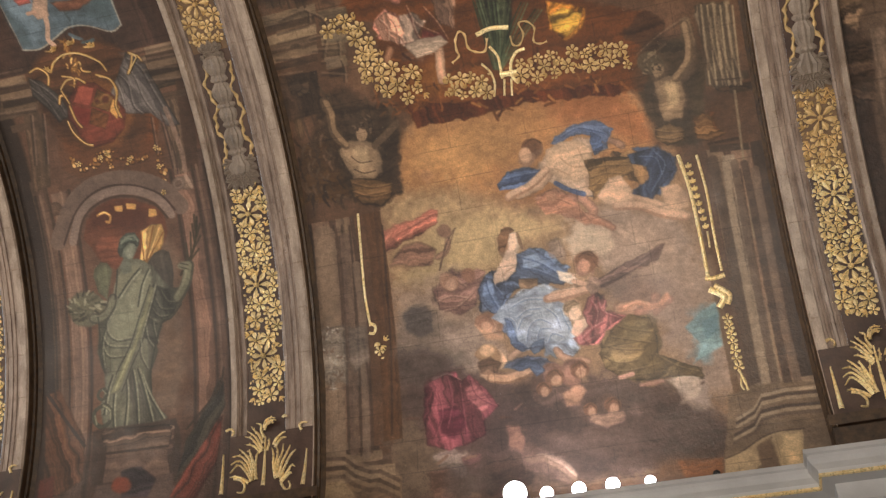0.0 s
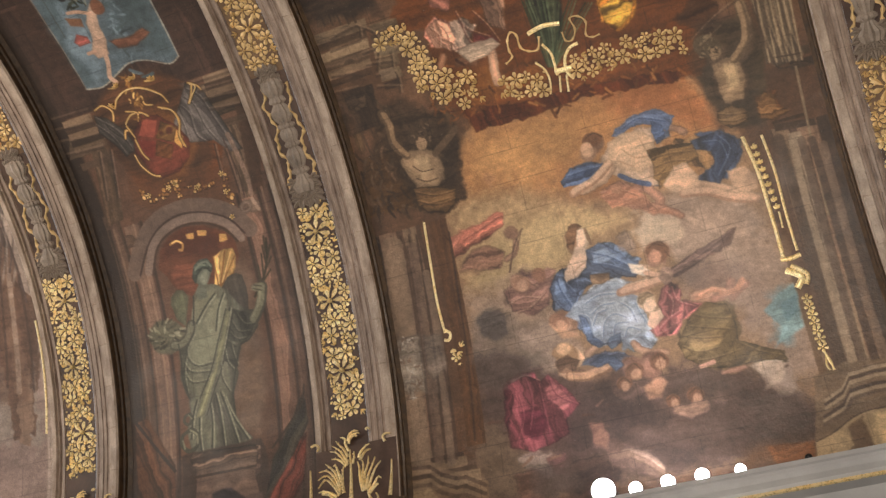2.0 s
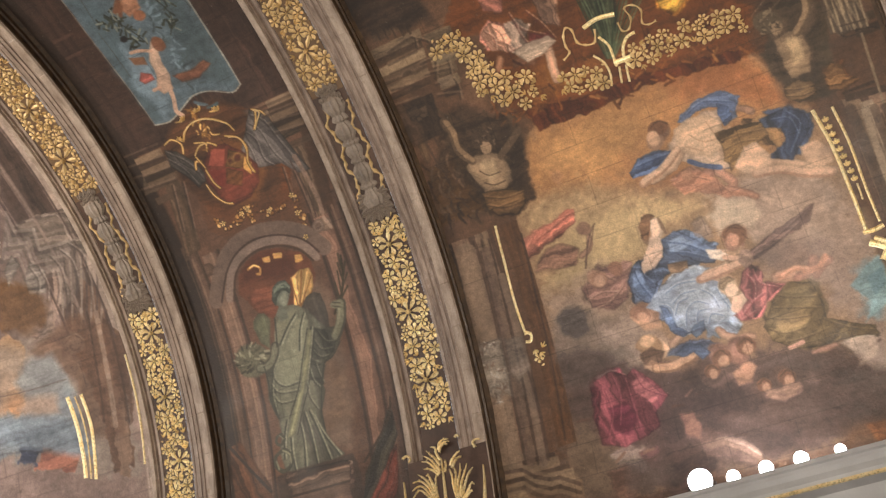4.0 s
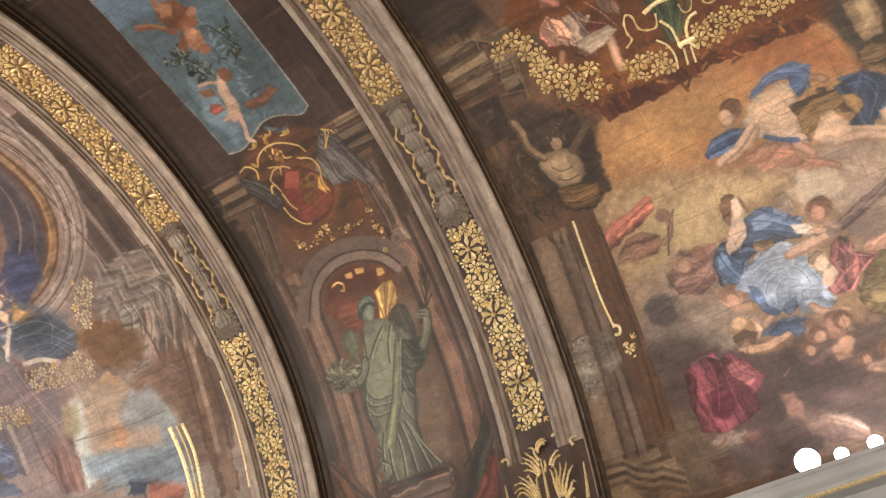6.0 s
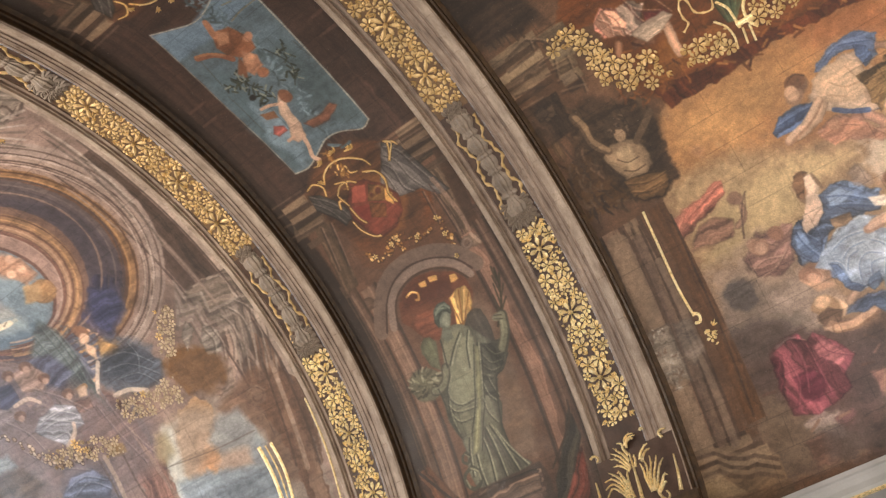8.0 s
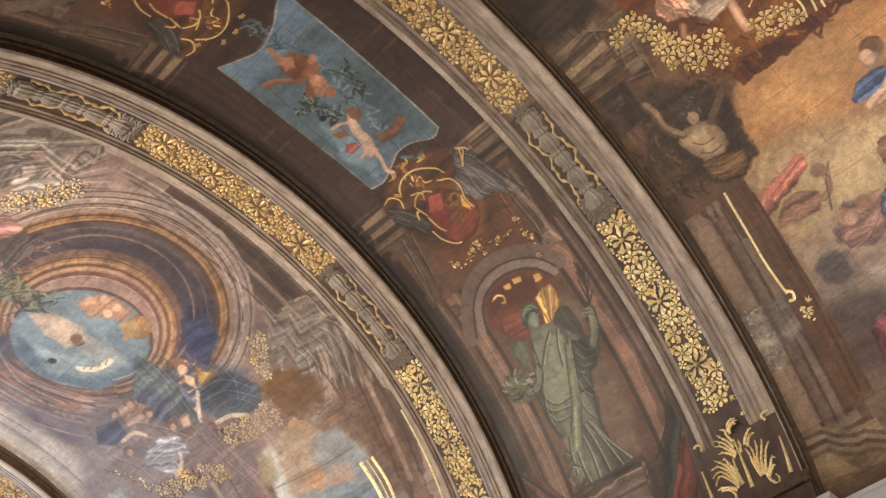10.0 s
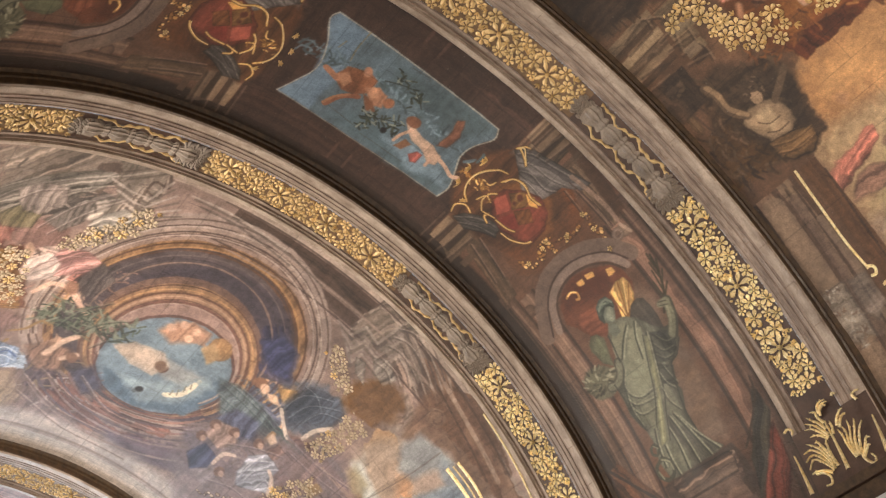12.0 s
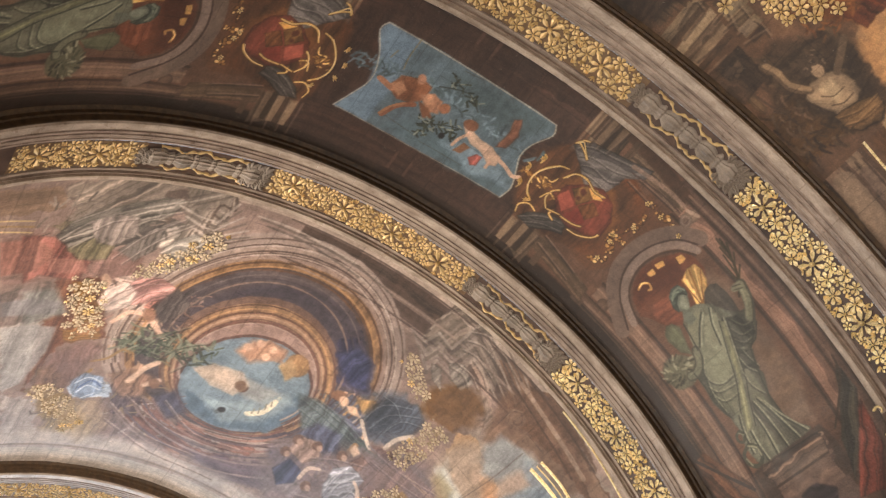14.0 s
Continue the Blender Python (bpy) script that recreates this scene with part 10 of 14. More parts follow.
strip.stroke((34, 38, 30), 0.032, (87.25, 8.98, 86.56, 8.96), alpha=0.90, wob=0.5)
strip.stroke((48, 52, 42), 0.033, (86.29, 9.06, 86.35, 8.95), alpha=0.90, wob=0.5)
strip.stroke((60, 64, 50), 0.033, (86.77, 9.07, 87.20, 8.99), alpha=0.90, wob=0.5)
strip.stroke((120, 124, 112), 0.032, (87.68, 8.86, 88.11, 8.77), alpha=0.90, wob=0.5)
strip.stroke((34, 38, 30), 0.033, (86.82, 9.06, 86.39, 9.15), alpha=0.90, wob=0.5)
strip.stroke((48, 52, 42), 0.032, (87.52, 9.03, 88.11, 8.98), alpha=0.90, wob=0.5)
strip.stroke((60, 64, 50), 0.033, (86.29, 9.09, 86.99, 9.05), alpha=0.90, wob=0.5)
strip.stroke((120, 124, 112), 0.032, (87.04, 8.93, 87.68, 8.97), alpha=0.90, wob=0.5)
strip.stroke((34, 38, 30), 0.033, (86.29, 9.03, 86.66, 9.11), alpha=0.90, wob=0.5)
strip.stroke((48, 52, 42), 0.032, (87.20, 8.81, 87.52, 8.71), alpha=0.90, wob=0.5)
strip.stroke((34, 38, 30), 0.033, (88.49, 9.15, 88.97, 9.07), alpha=0.90, wob=0.5)
strip.stroke((48, 52, 42), 0.032, (88.70, 8.97, 88.85, 8.87), alpha=0.90, wob=0.5)
strip.stroke((60, 64, 50), 0.032, (88.64, 8.92, 88.21, 8.85), alpha=0.90, wob=0.5)
strip.stroke((120, 124, 112), 0.032, (88.27, 8.97, 88.86, 9.01), alpha=0.90, wob=0.5)
strip.stroke((34, 38, 30), 0.033, (87.74, 9.09, 87.47, 9.00), alpha=0.90, wob=0.5)
strip.stroke((48, 52, 42), 0.033, (89.08, 9.12, 89.61, 9.06), alpha=0.90, wob=0.5)
strip.stroke((60, 64, 50), 0.032, (88.86, 9.01, 89.23, 8.91), alpha=0.90, wob=0.5)
strip.stroke((120, 124, 112), 0.032, (89.34, 9.06, 89.56, 9.15), alpha=0.90, wob=0.5)
strip.stroke((34, 38, 30), 0.032, (89.45, 9.02, 90.14, 9.00), alpha=0.90, wob=0.5)
strip.stroke((48, 52, 42), 0.032, (88.70, 9.02, 88.11, 9.06), alpha=0.90, wob=0.5)
strip.stroke((34, 38, 30), 0.033, (91.02, 9.32, 90.43, 9.39), alpha=0.90, wob=0.5)
strip.stroke((48, 52, 42), 0.032, (91.33, 9.18, 90.74, 9.15), alpha=0.90, wob=0.5)
strip.stroke((60, 64, 50), 0.033, (90.91, 9.27, 90.32, 9.24), alpha=0.90, wob=0.5)
strip.stroke((120, 124, 112), 0.033, (90.37, 9.25, 89.73, 9.30), alpha=0.90, wob=0.5)
strip.stroke((34, 38, 30), 0.033, (90.58, 9.25, 90.97, 9.33), alpha=0.90, wob=0.5)
strip.stroke((48, 52, 42), 0.033, (90.75, 9.33, 91.45, 9.34), alpha=0.90, wob=0.5)
strip.stroke((60, 64, 50), 0.033, (90.11, 9.33, 89.62, 9.27), alpha=0.90, wob=0.5)
strip.stroke((120, 124, 112), 0.033, (90.80, 9.29, 90.97, 9.39), alpha=0.90, wob=0.5)
strip.stroke((44, 46, 36), 0.017, (91.27, 9.14, 88.32, 8.92, 86.08, 8.82), alpha=0.90, wob=0.5)
strip.stroke((44, 46, 36), 0.017, (91.98, 8.30, 88.31, 8.14, 85.84, 8.36), alpha=0.90, wob=0.5)
strip.disc((24, 20, 18), 87.90, 9.14, (-0.036, -0.035), (-0.029, 0.037), 0.027, rim=0.00)
strip.age(0.1, 0.05)
strip.joints(0.50, 0.95, 0.13)
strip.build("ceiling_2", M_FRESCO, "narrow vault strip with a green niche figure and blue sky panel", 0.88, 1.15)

far_bay = Fresco(22, 152, 11.92, 21.55, 0.021, (138, 113, 102))
# painted entablature along the rib
far_bay.band((150, 130, 116), 20, 130, 11.9, 12.25, 0.02, fold=0.10)
far_bay.band((78, 60, 50), 52, 96, 12.3, 12.75, 0.02, fold=0.13)
far_bay.band((120, 98, 86), 52, 97, 12.75, 12.85, 0.015)
far_bay.band((92, 72, 62), 55, 92, 12.87, 13.2, 0.02, fold=0.13)
far_bay.band((128, 104, 94), 55, 92, 13.2, 13.3, 0.015)
# rings of the feigned dome
far_bay.disc((151, 130, 119), 91.0, 15.92, (-2.76, -1.72), (-1.44, 3.00), soft=0.03, rim=0)
far_bay.disc((85, 62, 55), 90.9, 15.97, (-2.60, -1.64), (-1.33, 2.79), soft=0.015, rim=0)
far_bay.disc((151, 128, 115), 90.9, 15.97, (-2.56, -1.61), (-1.30, 2.73), soft=0.015, rim=0)
far_bay.disc((97, 74, 65), 90.8, 16.00, (-2.46, -1.56), (-1.24, 2.59), soft=0.015, rim=0)
far_bay.disc((144, 118, 105), 90.8, 16.02, (-2.42, -1.54), (-1.21, 2.53), soft=0.015, rim=0)
far_bay.disc((141, 104, 69), 90.8, 16.03, (-2.34, -1.49), (-1.17, 2.45), soft=0.02, fold=0.16, rim=0)
far_bay.disc((106, 72, 50), 90.7, 16.10, (-2.20, -1.41), (-1.09, 2.29), soft=0.015, rim=0)
far_bay.disc((89, 76, 76), 90.6, 16.21, (-2.12, -1.37), (-1.11, 2.34), soft=0.03, fold=0.1, way=-175, rim=0)
far_bay.disc((70, 62, 72), 88.2, 16.22, (-1.92, -1.35), (-1.04, 2.12), soft=0.12, rim=0, alpha=0.7)
far_bay.disc((114, 86, 73), 90.1, 16.53, (-1.64, -1.09), (-0.93, 1.96), soft=0.02, rim=0)
far_bay.disc((149, 112, 79), 89.8, 16.62, (-1.55, -1.04), (-0.88, 1.87), soft=0.02, fold=0.12, rim=0)
far_bay.disc((106, 72, 54), 89.7, 16.71, (-1.45, -0.98), (-0.82, 1.73), soft=0.012, rim=0)
far_bay.disc((152, 116, 90), 89.7, 16.72, (-1.41, -0.96), (-0.79, 1.68), soft=0.012, rim=0)
far_bay.disc((118, 79, 64), 89.5, 16.82, (-1.34, -0.92), (-0.75, 1.59), soft=0.012, rim=0)
far_bay.disc((148, 118, 107), 89.4, 16.86, (-1.30, -0.89), (-0.73, 1.55), soft=0.02, rim=0)
far_bay.disc((102, 69, 59), 89.0, 17.08, (-1.26, -0.88), (-0.68, 1.44), soft=0.012, rim=0)
far_bay.disc((111, 128, 141), 89.0, 17.10, (-1.21, -0.85), (-0.65, 1.38), soft=0.015, fold=0.03, way=-174)
far_bay.shape((85, 104, 121), (96.6, 17.89, 91.0, 18.11, 82.8, 17.73, 80.8, 16.58, 78.3, 16.94, 81.2, 18.19, 88.9, 18.73, 95.0, 18.44), soft=0.06, fold=0.03)
far_bay.shape((161, 150, 139), (96.5, 17.02, 90.2, 16.82, 83.0, 16.84, 84.0, 17.41, 91.1, 17.45), soft=0.08, fold=0.03, alpha=0.6)
far_bay.shape((162, 136, 114), (97.4, 17.19, 95.0, 16.87, 90.4, 16.91, 88.0, 17.16, 90.7, 17.41, 95.5, 17.33), soft=0.04, fold=0.07, way=-178)
far_bay.disc((110, 74, 54), 89.1, 17.20, (-0.12, -0.09), (-0.06, 0.13), soft=0.02)
far_bay.shape((152, 118, 98), (92.4, 15.91, 90.0, 15.49, 86.8, 15.55, 86.1, 16.00, 89.6, 16.14), soft=0.05, fold=0.1)
far_bay.disc((173, 128, 83), 84.1, 15.85, (-0.22, -0.17), (-0.15, 0.30), soft=0.03, fold=0.13)
far_bay.stroke((187, 172, 148), 0.105, (85.4, 17.90, 83.6, 17.54, 83.0, 16.96))
far_bay.disc((40, 34, 32), 89.9, 18.19, (-0.11, -0.07), (-0.04, 0.09), soft=0.03)
# crowd of clouds and draperies round the dome, as plain masses
far_bay.shape((119, 94, 87), (108.5, 18.72, 97.4, 18.62, 90.9, 19.75, 80.4, 19.62, 73.1, 17.64, 66.9, 16.90, 57.6, 17.21, 89.4, 21.99, 105.6, 20.94), soft=0.15, fold=0.1, wob=2.4)
far_bay.shape((135, 87, 72), (104.3, 18.56, 97.6, 18.86, 90.9, 19.75, 81.2, 19.41, 80.4, 19.62, 92.7, 20.16, 103.3, 19.42), soft=0.05, fold=0.2, way=153, wob=2.4)
far_bay.shape((133, 85, 70), (94.6, 18.87, 87.4, 19.18, 81.0, 18.82, 81.0, 19.14, 88.4, 19.52, 94.3, 19.32), soft=0.03, fold=0.2, way=179, wob=2.4)
far_bay.shape((99, 77, 84), (90.3, 19.95, 77.1, 18.97, 69.7, 17.35, 63.7, 17.56, 72.5, 19.53, 85.6, 20.74), soft=0.1, fold=0.13, way=-153, wob=2.4)
far_bay.shape((151, 132, 117), (129.7, 12.41, 120.4, 11.92, 114.5, 12.06, 114.2, 12.96, 120.0, 13.73, 126.2, 13.44), soft=0.06, fold=0.23, way=-134, wob=2.4)
far_bay.shape((111, 100, 93), (122.4, 13.13, 116.3, 12.79, 111.1, 13.17, 113.5, 13.75, 119.2, 14.04), soft=0.03, fold=0.18, way=-131, wob=2.4)
far_bay.shape((169, 154, 141), (117.3, 13.84, 114.1, 13.28, 110.5, 13.35, 111.5, 13.85), soft=0.03, fold=0.2, way=-136, wob=2.4)
far_bay.shape((121, 108, 82), (128.9, 13.43, 123.6, 13.29, 120.7, 14.05, 126.2, 14.06), soft=0.05, fold=0.2, wob=2.4)
far_bay.shape((142, 112, 90), (138.5, 12.38, 130.4, 12.40, 128.2, 12.99, 136.9, 13.05), soft=0.03, fold=0.13, way=179, wob=2.4)
far_bay.shape((133, 118, 105), (114.1, 12.19, 107.0, 12.12, 105.6, 13.59, 110.2, 14.31, 112.3, 13.88, 111.1, 13.17), soft=0.02, fold=0.18, way=91, rim=0.1, wob=2.4)
far_bay.shape((97, 80, 71), (115.9, 12.40, 113.2, 12.23, 113.3, 13.25, 116.0, 13.17), soft=0.03, wob=2.4)
far_bay.shape((126, 98, 89), (135.9, 13.51, 127.6, 13.51, 118.4, 14.03, 113.2, 14.41, 115.6, 15.34, 124.9, 14.88, 132.3, 15.08), soft=0.06, fold=0.08, way=166, wob=2.4)
far_bay.shape((138, 103, 93), (122.3, 14.07, 114.1, 14.10, 113.4, 14.94, 119.4, 14.87), soft=0.04, fold=0.16, wob=2.4)
far_bay.shape((113, 96, 89), (132.1, 15.17, 122.1, 15.06, 117.8, 16.10, 123.5, 16.84, 128.6, 16.73), soft=0.08, fold=0.16, wob=2.4)
far_bay.shape((167, 152, 143), (129.4, 16.35, 122.5, 16.20, 119.3, 16.86, 121.2, 17.82, 124.1, 18.79), soft=0.05, fold=0.1, wob=2.4)
far_bay.shape((123, 79, 60), (124.5, 15.05, 118.6, 14.87, 112.7, 16.77, 119.7, 17.05, 121.1, 18.63, 122.5, 17.61), soft=0.04, fold=0.16, wob=2.4)
far_bay.shape((153, 108, 58), (120.0, 16.57, 114.4, 16.46, 113.6, 16.83, 118.9, 16.95), soft=0.015, fold=0.2, way=-175, wob=2.4)
far_bay.shape((164, 120, 60), (122.1, 15.06, 119.1, 15.04, 114.9, 16.43, 118.6, 16.44), soft=0.03, fold=0.18, wob=2.4)
far_bay.shape((190, 160, 145), (118.1, 15.03, 114.6, 14.79, 109.1, 15.25, 110.6, 15.95, 114.5, 15.77), soft=0.02, fold=0.18, way=163, rim=0.1, wob=2.4)
far_bay.shape((180, 115, 100), (112.6, 14.92, 107.0, 15.07, 108.4, 15.78, 112.0, 15.44), soft=0.03, fold=0.23, way=155, wob=2.4)
far_bay.stroke((187, 148, 120), 0.143, (106.9, 15.72, 106.8, 16.19, 109.3, 16.10), wob=2.4)
far_bay.stroke((185, 146, 118), 0.122, (110.3, 16.52, 110.6, 16.92, 111.7, 16.99), wob=2.4)
far_bay.shape((77, 66, 64), (107.3, 15.27, 104.8, 14.78, 103.5, 15.65, 106.1, 15.97), soft=0.04, fold=0.2, wob=2.4)
far_bay.daubs(((62, 70, 54), (88, 94, 76), (108, 110, 94), (70, 62, 56)), (111.1, 16.54, 98.2, 16.93), 70, 0.11)
far_bay.shape((149, 160, 177), (114.8, 18.53, 112.7, 18.15, 108.9, 18.20, 106.8, 18.67, 109.9, 18.88, 112.9, 18.94), soft=0.03, fold=0.18, way=173, wob=2.4)
far_bay.shape((179, 138, 110), (107.8, 17.95, 106.1, 17.40, 104.3, 17.49, 105.0, 17.95, 102.4, 18.04, 105.7, 18.19), soft=0.02, fold=0.16, wob=2.4)
far_bay.disc((122, 84, 62), 103.5, 17.98, (-0.13, -0.05), (-0.06, 0.15))
far_bay.shape((138, 110, 71), (119.3, 18.65, 112.7, 18.83, 108.1, 19.61, 106.8, 20.50, 112.4, 20.86, 116.0, 19.73), soft=0.08, fold=0.23, wob=2.4)
far_bay.shape((153, 138, 131), (124.1, 18.79, 118.3, 19.08, 114.8, 20.65, 119.8, 20.84), soft=0.06, fold=0.1, wob=2.4)
far_bay.shape((97, 77, 80), (107.8, 18.27, 103.1, 18.29, 100.4, 19.27, 105.2, 19.27), soft=0.05, fold=0.2, wob=2.4)
far_bay.shape((58, 53, 75), (81.5, 14.57, 79.3, 14.12, 74.5, 14.72, 73.0, 15.56, 76.9, 15.67), soft=0.06, fold=0.2, way=138, wob=2.4)
far_bay.shape((90, 90, 101), (73.6, 15.43, 67.6, 14.77, 63.6, 14.99, 62.1, 15.86, 66.1, 16.54, 70.7, 16.33), soft=0.08, fold=0.13, way=-180, alpha=0.75, wob=2.4)
far_bay.shape((173, 130, 99), (76.3, 15.81, 73.0, 15.56, 69.2, 15.89, 67.5, 16.76, 71.6, 16.25, 74.9, 16.16), soft=0.025, fold=0.2, way=151, wob=2.4)
far_bay.shape((143, 98, 57), (73.4, 15.73, 70.9, 15.27, 68.5, 15.55, 71.2, 15.96), soft=0.03, fold=0.2, wob=2.4)
far_bay.daubs(((62, 78, 76), (84, 98, 96), (104, 110, 104), (64, 66, 70)), (77.4, 16.61, 66.9, 16.90), 90, 0.12, 20)
far_bay.shape((69, 69, 93), (77.7, 18.51, 74.6, 17.85, 70.0, 18.37, 73.0, 19.10), soft=0.06, fold=0.18, wob=2.4)
far_bay.shape((179, 160, 143), (67.8, 18.02, 65.0, 17.30, 60.9, 17.86, 63.9, 18.61), soft=0.05, fold=0.18, wob=2.4)
far_bay.shape((152, 116, 90), (74.0, 18.00, 70.1, 17.78, 68.6, 18.40, 71.1, 18.55), soft=0.03, fold=0.2, wob=2.4)
far_bay.shape((120, 85, 77), (66.1, 16.54, 61.5, 15.98, 54.5, 16.30, 56.4, 17.43, 63.0, 17.44), soft=0.08, fold=0.2, wob=2.4)
far_bay.shape((125, 108, 95), (72.3, 13.33, 71.3, 12.24, 67.4, 11.97, 63.9, 12.21, 64.1, 13.00, 67.7, 13.16, 68.5, 13.67), soft=0.02, fold=0.18, way=-96, rim=0.1, wob=2.4)
far_bay.shape((121, 104, 93), (68.2, 12.85, 65.1, 12.20, 59.3, 12.43, 58.2, 13.23, 62.9, 12.81), soft=0.03, fold=0.18, way=159, wob=2.4)
far_bay.shape((121, 82, 39), (65.6, 14.47, 65.2, 14.10, 63.5, 13.76, 59.5, 13.42, 57.0, 13.81, 57.6, 14.18, 59.0, 14.59, 61.0, 14.78, 63.8, 14.82), soft=0.09, fold=0.03, wob=2.4)
far_bay.stroke((170, 140, 122), 0.150, (63.5, 12.91, 59.4, 13.23, 55.9, 13.66), wob=2.4)
far_bay.shape((158, 128, 110), (57.6, 14.07, 56.1, 13.59, 52.5, 13.66, 53.9, 14.17), soft=0.02, fold=0.2, rim=0.15, wob=2.4)
far_bay.disc((135, 112, 101), 52.9, 13.20, (-0.19, -0.26), (-0.14, 0.16), soft=0.02, fold=0.18, rim=0.2)
far_bay.shape((122, 92, 74), (61.1, 12.52, 59.3, 12.23, 47.2, 12.41, 42.5, 12.88, 47.0, 13.20, 55.2, 13.12), soft=0.03, fold=0.13, way=179, wob=2.4)
far_bay.shape((100, 72, 54), (55.8, 12.42, 51.8, 12.10, 39.9, 12.32, 37.7, 12.94, 45.4, 12.86), soft=0.03, fold=0.1, way=177, wob=2.4)
# the lateral scene of the far bay
far_bay.shape((141, 124, 111), (56.0, 15.84, 56.7, 14.25, 48.6, 12.86, 43.9, 12.43, 31.9, 12.34, 43.6, 16.81, 50.7, 16.65), soft=0.08, wob=2.4)
far_bay.shape((191, 148, 105), (57.5, 15.09, 57.6, 14.50, 54.9, 14.25, 47.8, 14.99, 47.0, 15.71, 50.6, 15.96), soft=0.05, fold=0.1, wob=2.4)
far_bay.shape((170, 176, 172), (56.5, 15.70, 55.3, 15.47, 50.4, 15.89, 43.6, 15.78, 43.6, 16.12, 51.2, 16.17), soft=0.05, wob=2.4)
far_bay.shape((196, 140, 94), (51.6, 15.03, 50.3, 14.30, 45.8, 14.31, 43.9, 15.25, 46.6, 15.57), soft=0.07, wob=2.4)
far_bay.shape((124, 130, 134), (46.6, 15.57, 46.2, 14.45, 42.8, 13.56, 37.5, 13.86, 41.6, 15.73), soft=0.07, fold=0.13, wob=2.4)
far_bay.shape((150, 150, 144), (52.7, 14.77, 51.4, 13.74, 47.2, 13.58, 46.9, 14.40), soft=0.08, wob=2.4)
far_bay.shape((164, 99, 75), (40.9, 14.54, 40.5, 14.01, 37.9, 13.69, 36.0, 13.93, 38.2, 14.77), soft=0.03, fold=0.18, wob=2.4)
far_bay.shape((65, 70, 91), (42.4, 15.02, 41.3, 14.44, 38.6, 14.75, 39.7, 15.18), soft=0.03, fold=0.18, wob=2.4)
far_bay.shape((106, 76, 56), (51.7, 13.24, 50.4, 12.57, 43.9, 12.43, 34.0, 12.53, 33.6, 12.99, 42.0, 13.00), soft=0.03, fold=0.08, way=-167, wob=2.4)
far_bay.shape((138, 106, 84), (49.2, 12.89, 49.2, 12.59, 40.6, 12.49, 32.5, 12.60, 33.2, 12.86, 42.4, 12.82), soft=0.015, fold=0.07, way=-172, wob=2.4)
far_bay.shape((92, 92, 109), (78.4, 16.69, 74.2, 15.67, 67.5, 16.19, 71.8, 17.66), soft=0.05, fold=0.18, way=-167, wob=2.4)
far_bay.shape((81, 84, 105), (59.2, 18.82, 56.0, 17.45, 49.6, 17.64, 50.2, 18.90, 53.6, 19.38), soft=0.05, fold=0.23, wob=2.4)
far_bay.shape((149, 105, 90), (56.2, 16.52, 53.7, 16.04, 43.2, 16.31, 44.0, 16.96, 51.9, 17.08), soft=0.05, fold=0.2, way=176, wob=2.4)
far_bay.shape((162, 132, 117), (57.6, 17.29, 56.2, 16.70, 53.5, 16.95, 54.0, 17.45), soft=0.05, fold=0.2, wob=2.4)
far_bay.shape((95, 95, 117), (55.3, 19.62, 53.4, 18.62, 46.4, 17.87, 50.3, 20.06), soft=0.05, fold=0.18, wob=2.4)
far_bay.disc((112, 84, 47), 56.9, 17.10, (-0.07, -0.17), (-0.13, 0.09), soft=0.02)
far_bay.disc((110, 82, 45), 51.2, 18.62, (-0.15, -0.40), (-0.11, 0.07), soft=0.03)
far_bay.shape((169, 150, 137), (68.7, 18.07, 67.2, 17.32, 62.9, 17.65, 63.3, 18.75), soft=0.05, fold=0.18, wob=2.4)
far_bay.shape((153, 97, 84), (64.4, 18.43, 63.6, 17.56, 58.8, 17.35, 58.2, 18.16), soft=0.05, fold=0.23, wob=2.4)
# pale bare plaster beside the next rib
far_bay.band((166, 150, 140), 70, 135, 20.2, 20.9, 0.2)
far_bay.band((178, 164, 152), 60, 135, 20.9, 21.6, 0.05, fold=0.07)
far_bay.band((128, 108, 96), 60, 135, 20.75, 20.82, 0.02)
# loose strokes among the figures and lines of the feigned architecture
far_bay.daubs(((150, 120, 106), (120, 90, 78), (92, 74, 68), (146, 108, 96)), (117.8, 14.85, 101.2, 16.71), 70, 0.09)
far_bay.daubs(((84, 88, 100), (124, 106, 94), (68, 66, 76), (112, 108, 106)), (79.2, 16.17, 55.1, 16.19), 110, 0.09)
far_bay.daubs(((136, 112, 86), (120, 104, 100), (146, 130, 120), (96, 80, 76)), (118.2, 18.04, 95.6, 19.90), 60, 0.1)
far_bay.daubs(((110, 92, 92), (84, 74, 84), (136, 118, 110)), (79.1, 18.45, 59.1, 17.45), 80, 0.1)
far_bay.daubs(((96, 84, 76), (148, 132, 120), (128, 110, 98)), (130.8, 12.54, 108.1, 13.88), 70, 0.1)
far_bay.stroke((167, 148, 133), 0.058, (71.7, 13.34, 70.9, 12.33, 66.9, 12.31, 66.2, 11.80), alpha=0.8)
far_bay.stroke((167, 148, 133), 0.056, (110.8, 14.08, 109.8, 13.20, 107.2, 13.30, 106.7, 12.21), alpha=0.8)
far_bay.stroke((85, 68, 59), 0.058, (71.7, 13.16, 70.7, 12.18, 67.0, 12.17, 66.3, 11.70), alpha=0.8)
far_bay.stroke((85, 68, 59), 0.056, (110.3, 13.92, 109.4, 13.06, 106.9, 13.14, 106.9, 12.16), alpha=0.8)
far_bay.stroke((167, 148, 133), 0.057, (71.6, 12.97, 70.5, 12.02, 67.0, 12.03, 66.3, 11.60), alpha=0.8)
far_bay.stroke((167, 148, 133), 0.056, (109.8, 13.77, 109.1, 12.92, 106.7, 12.98, 107.1, 12.11), alpha=0.8)
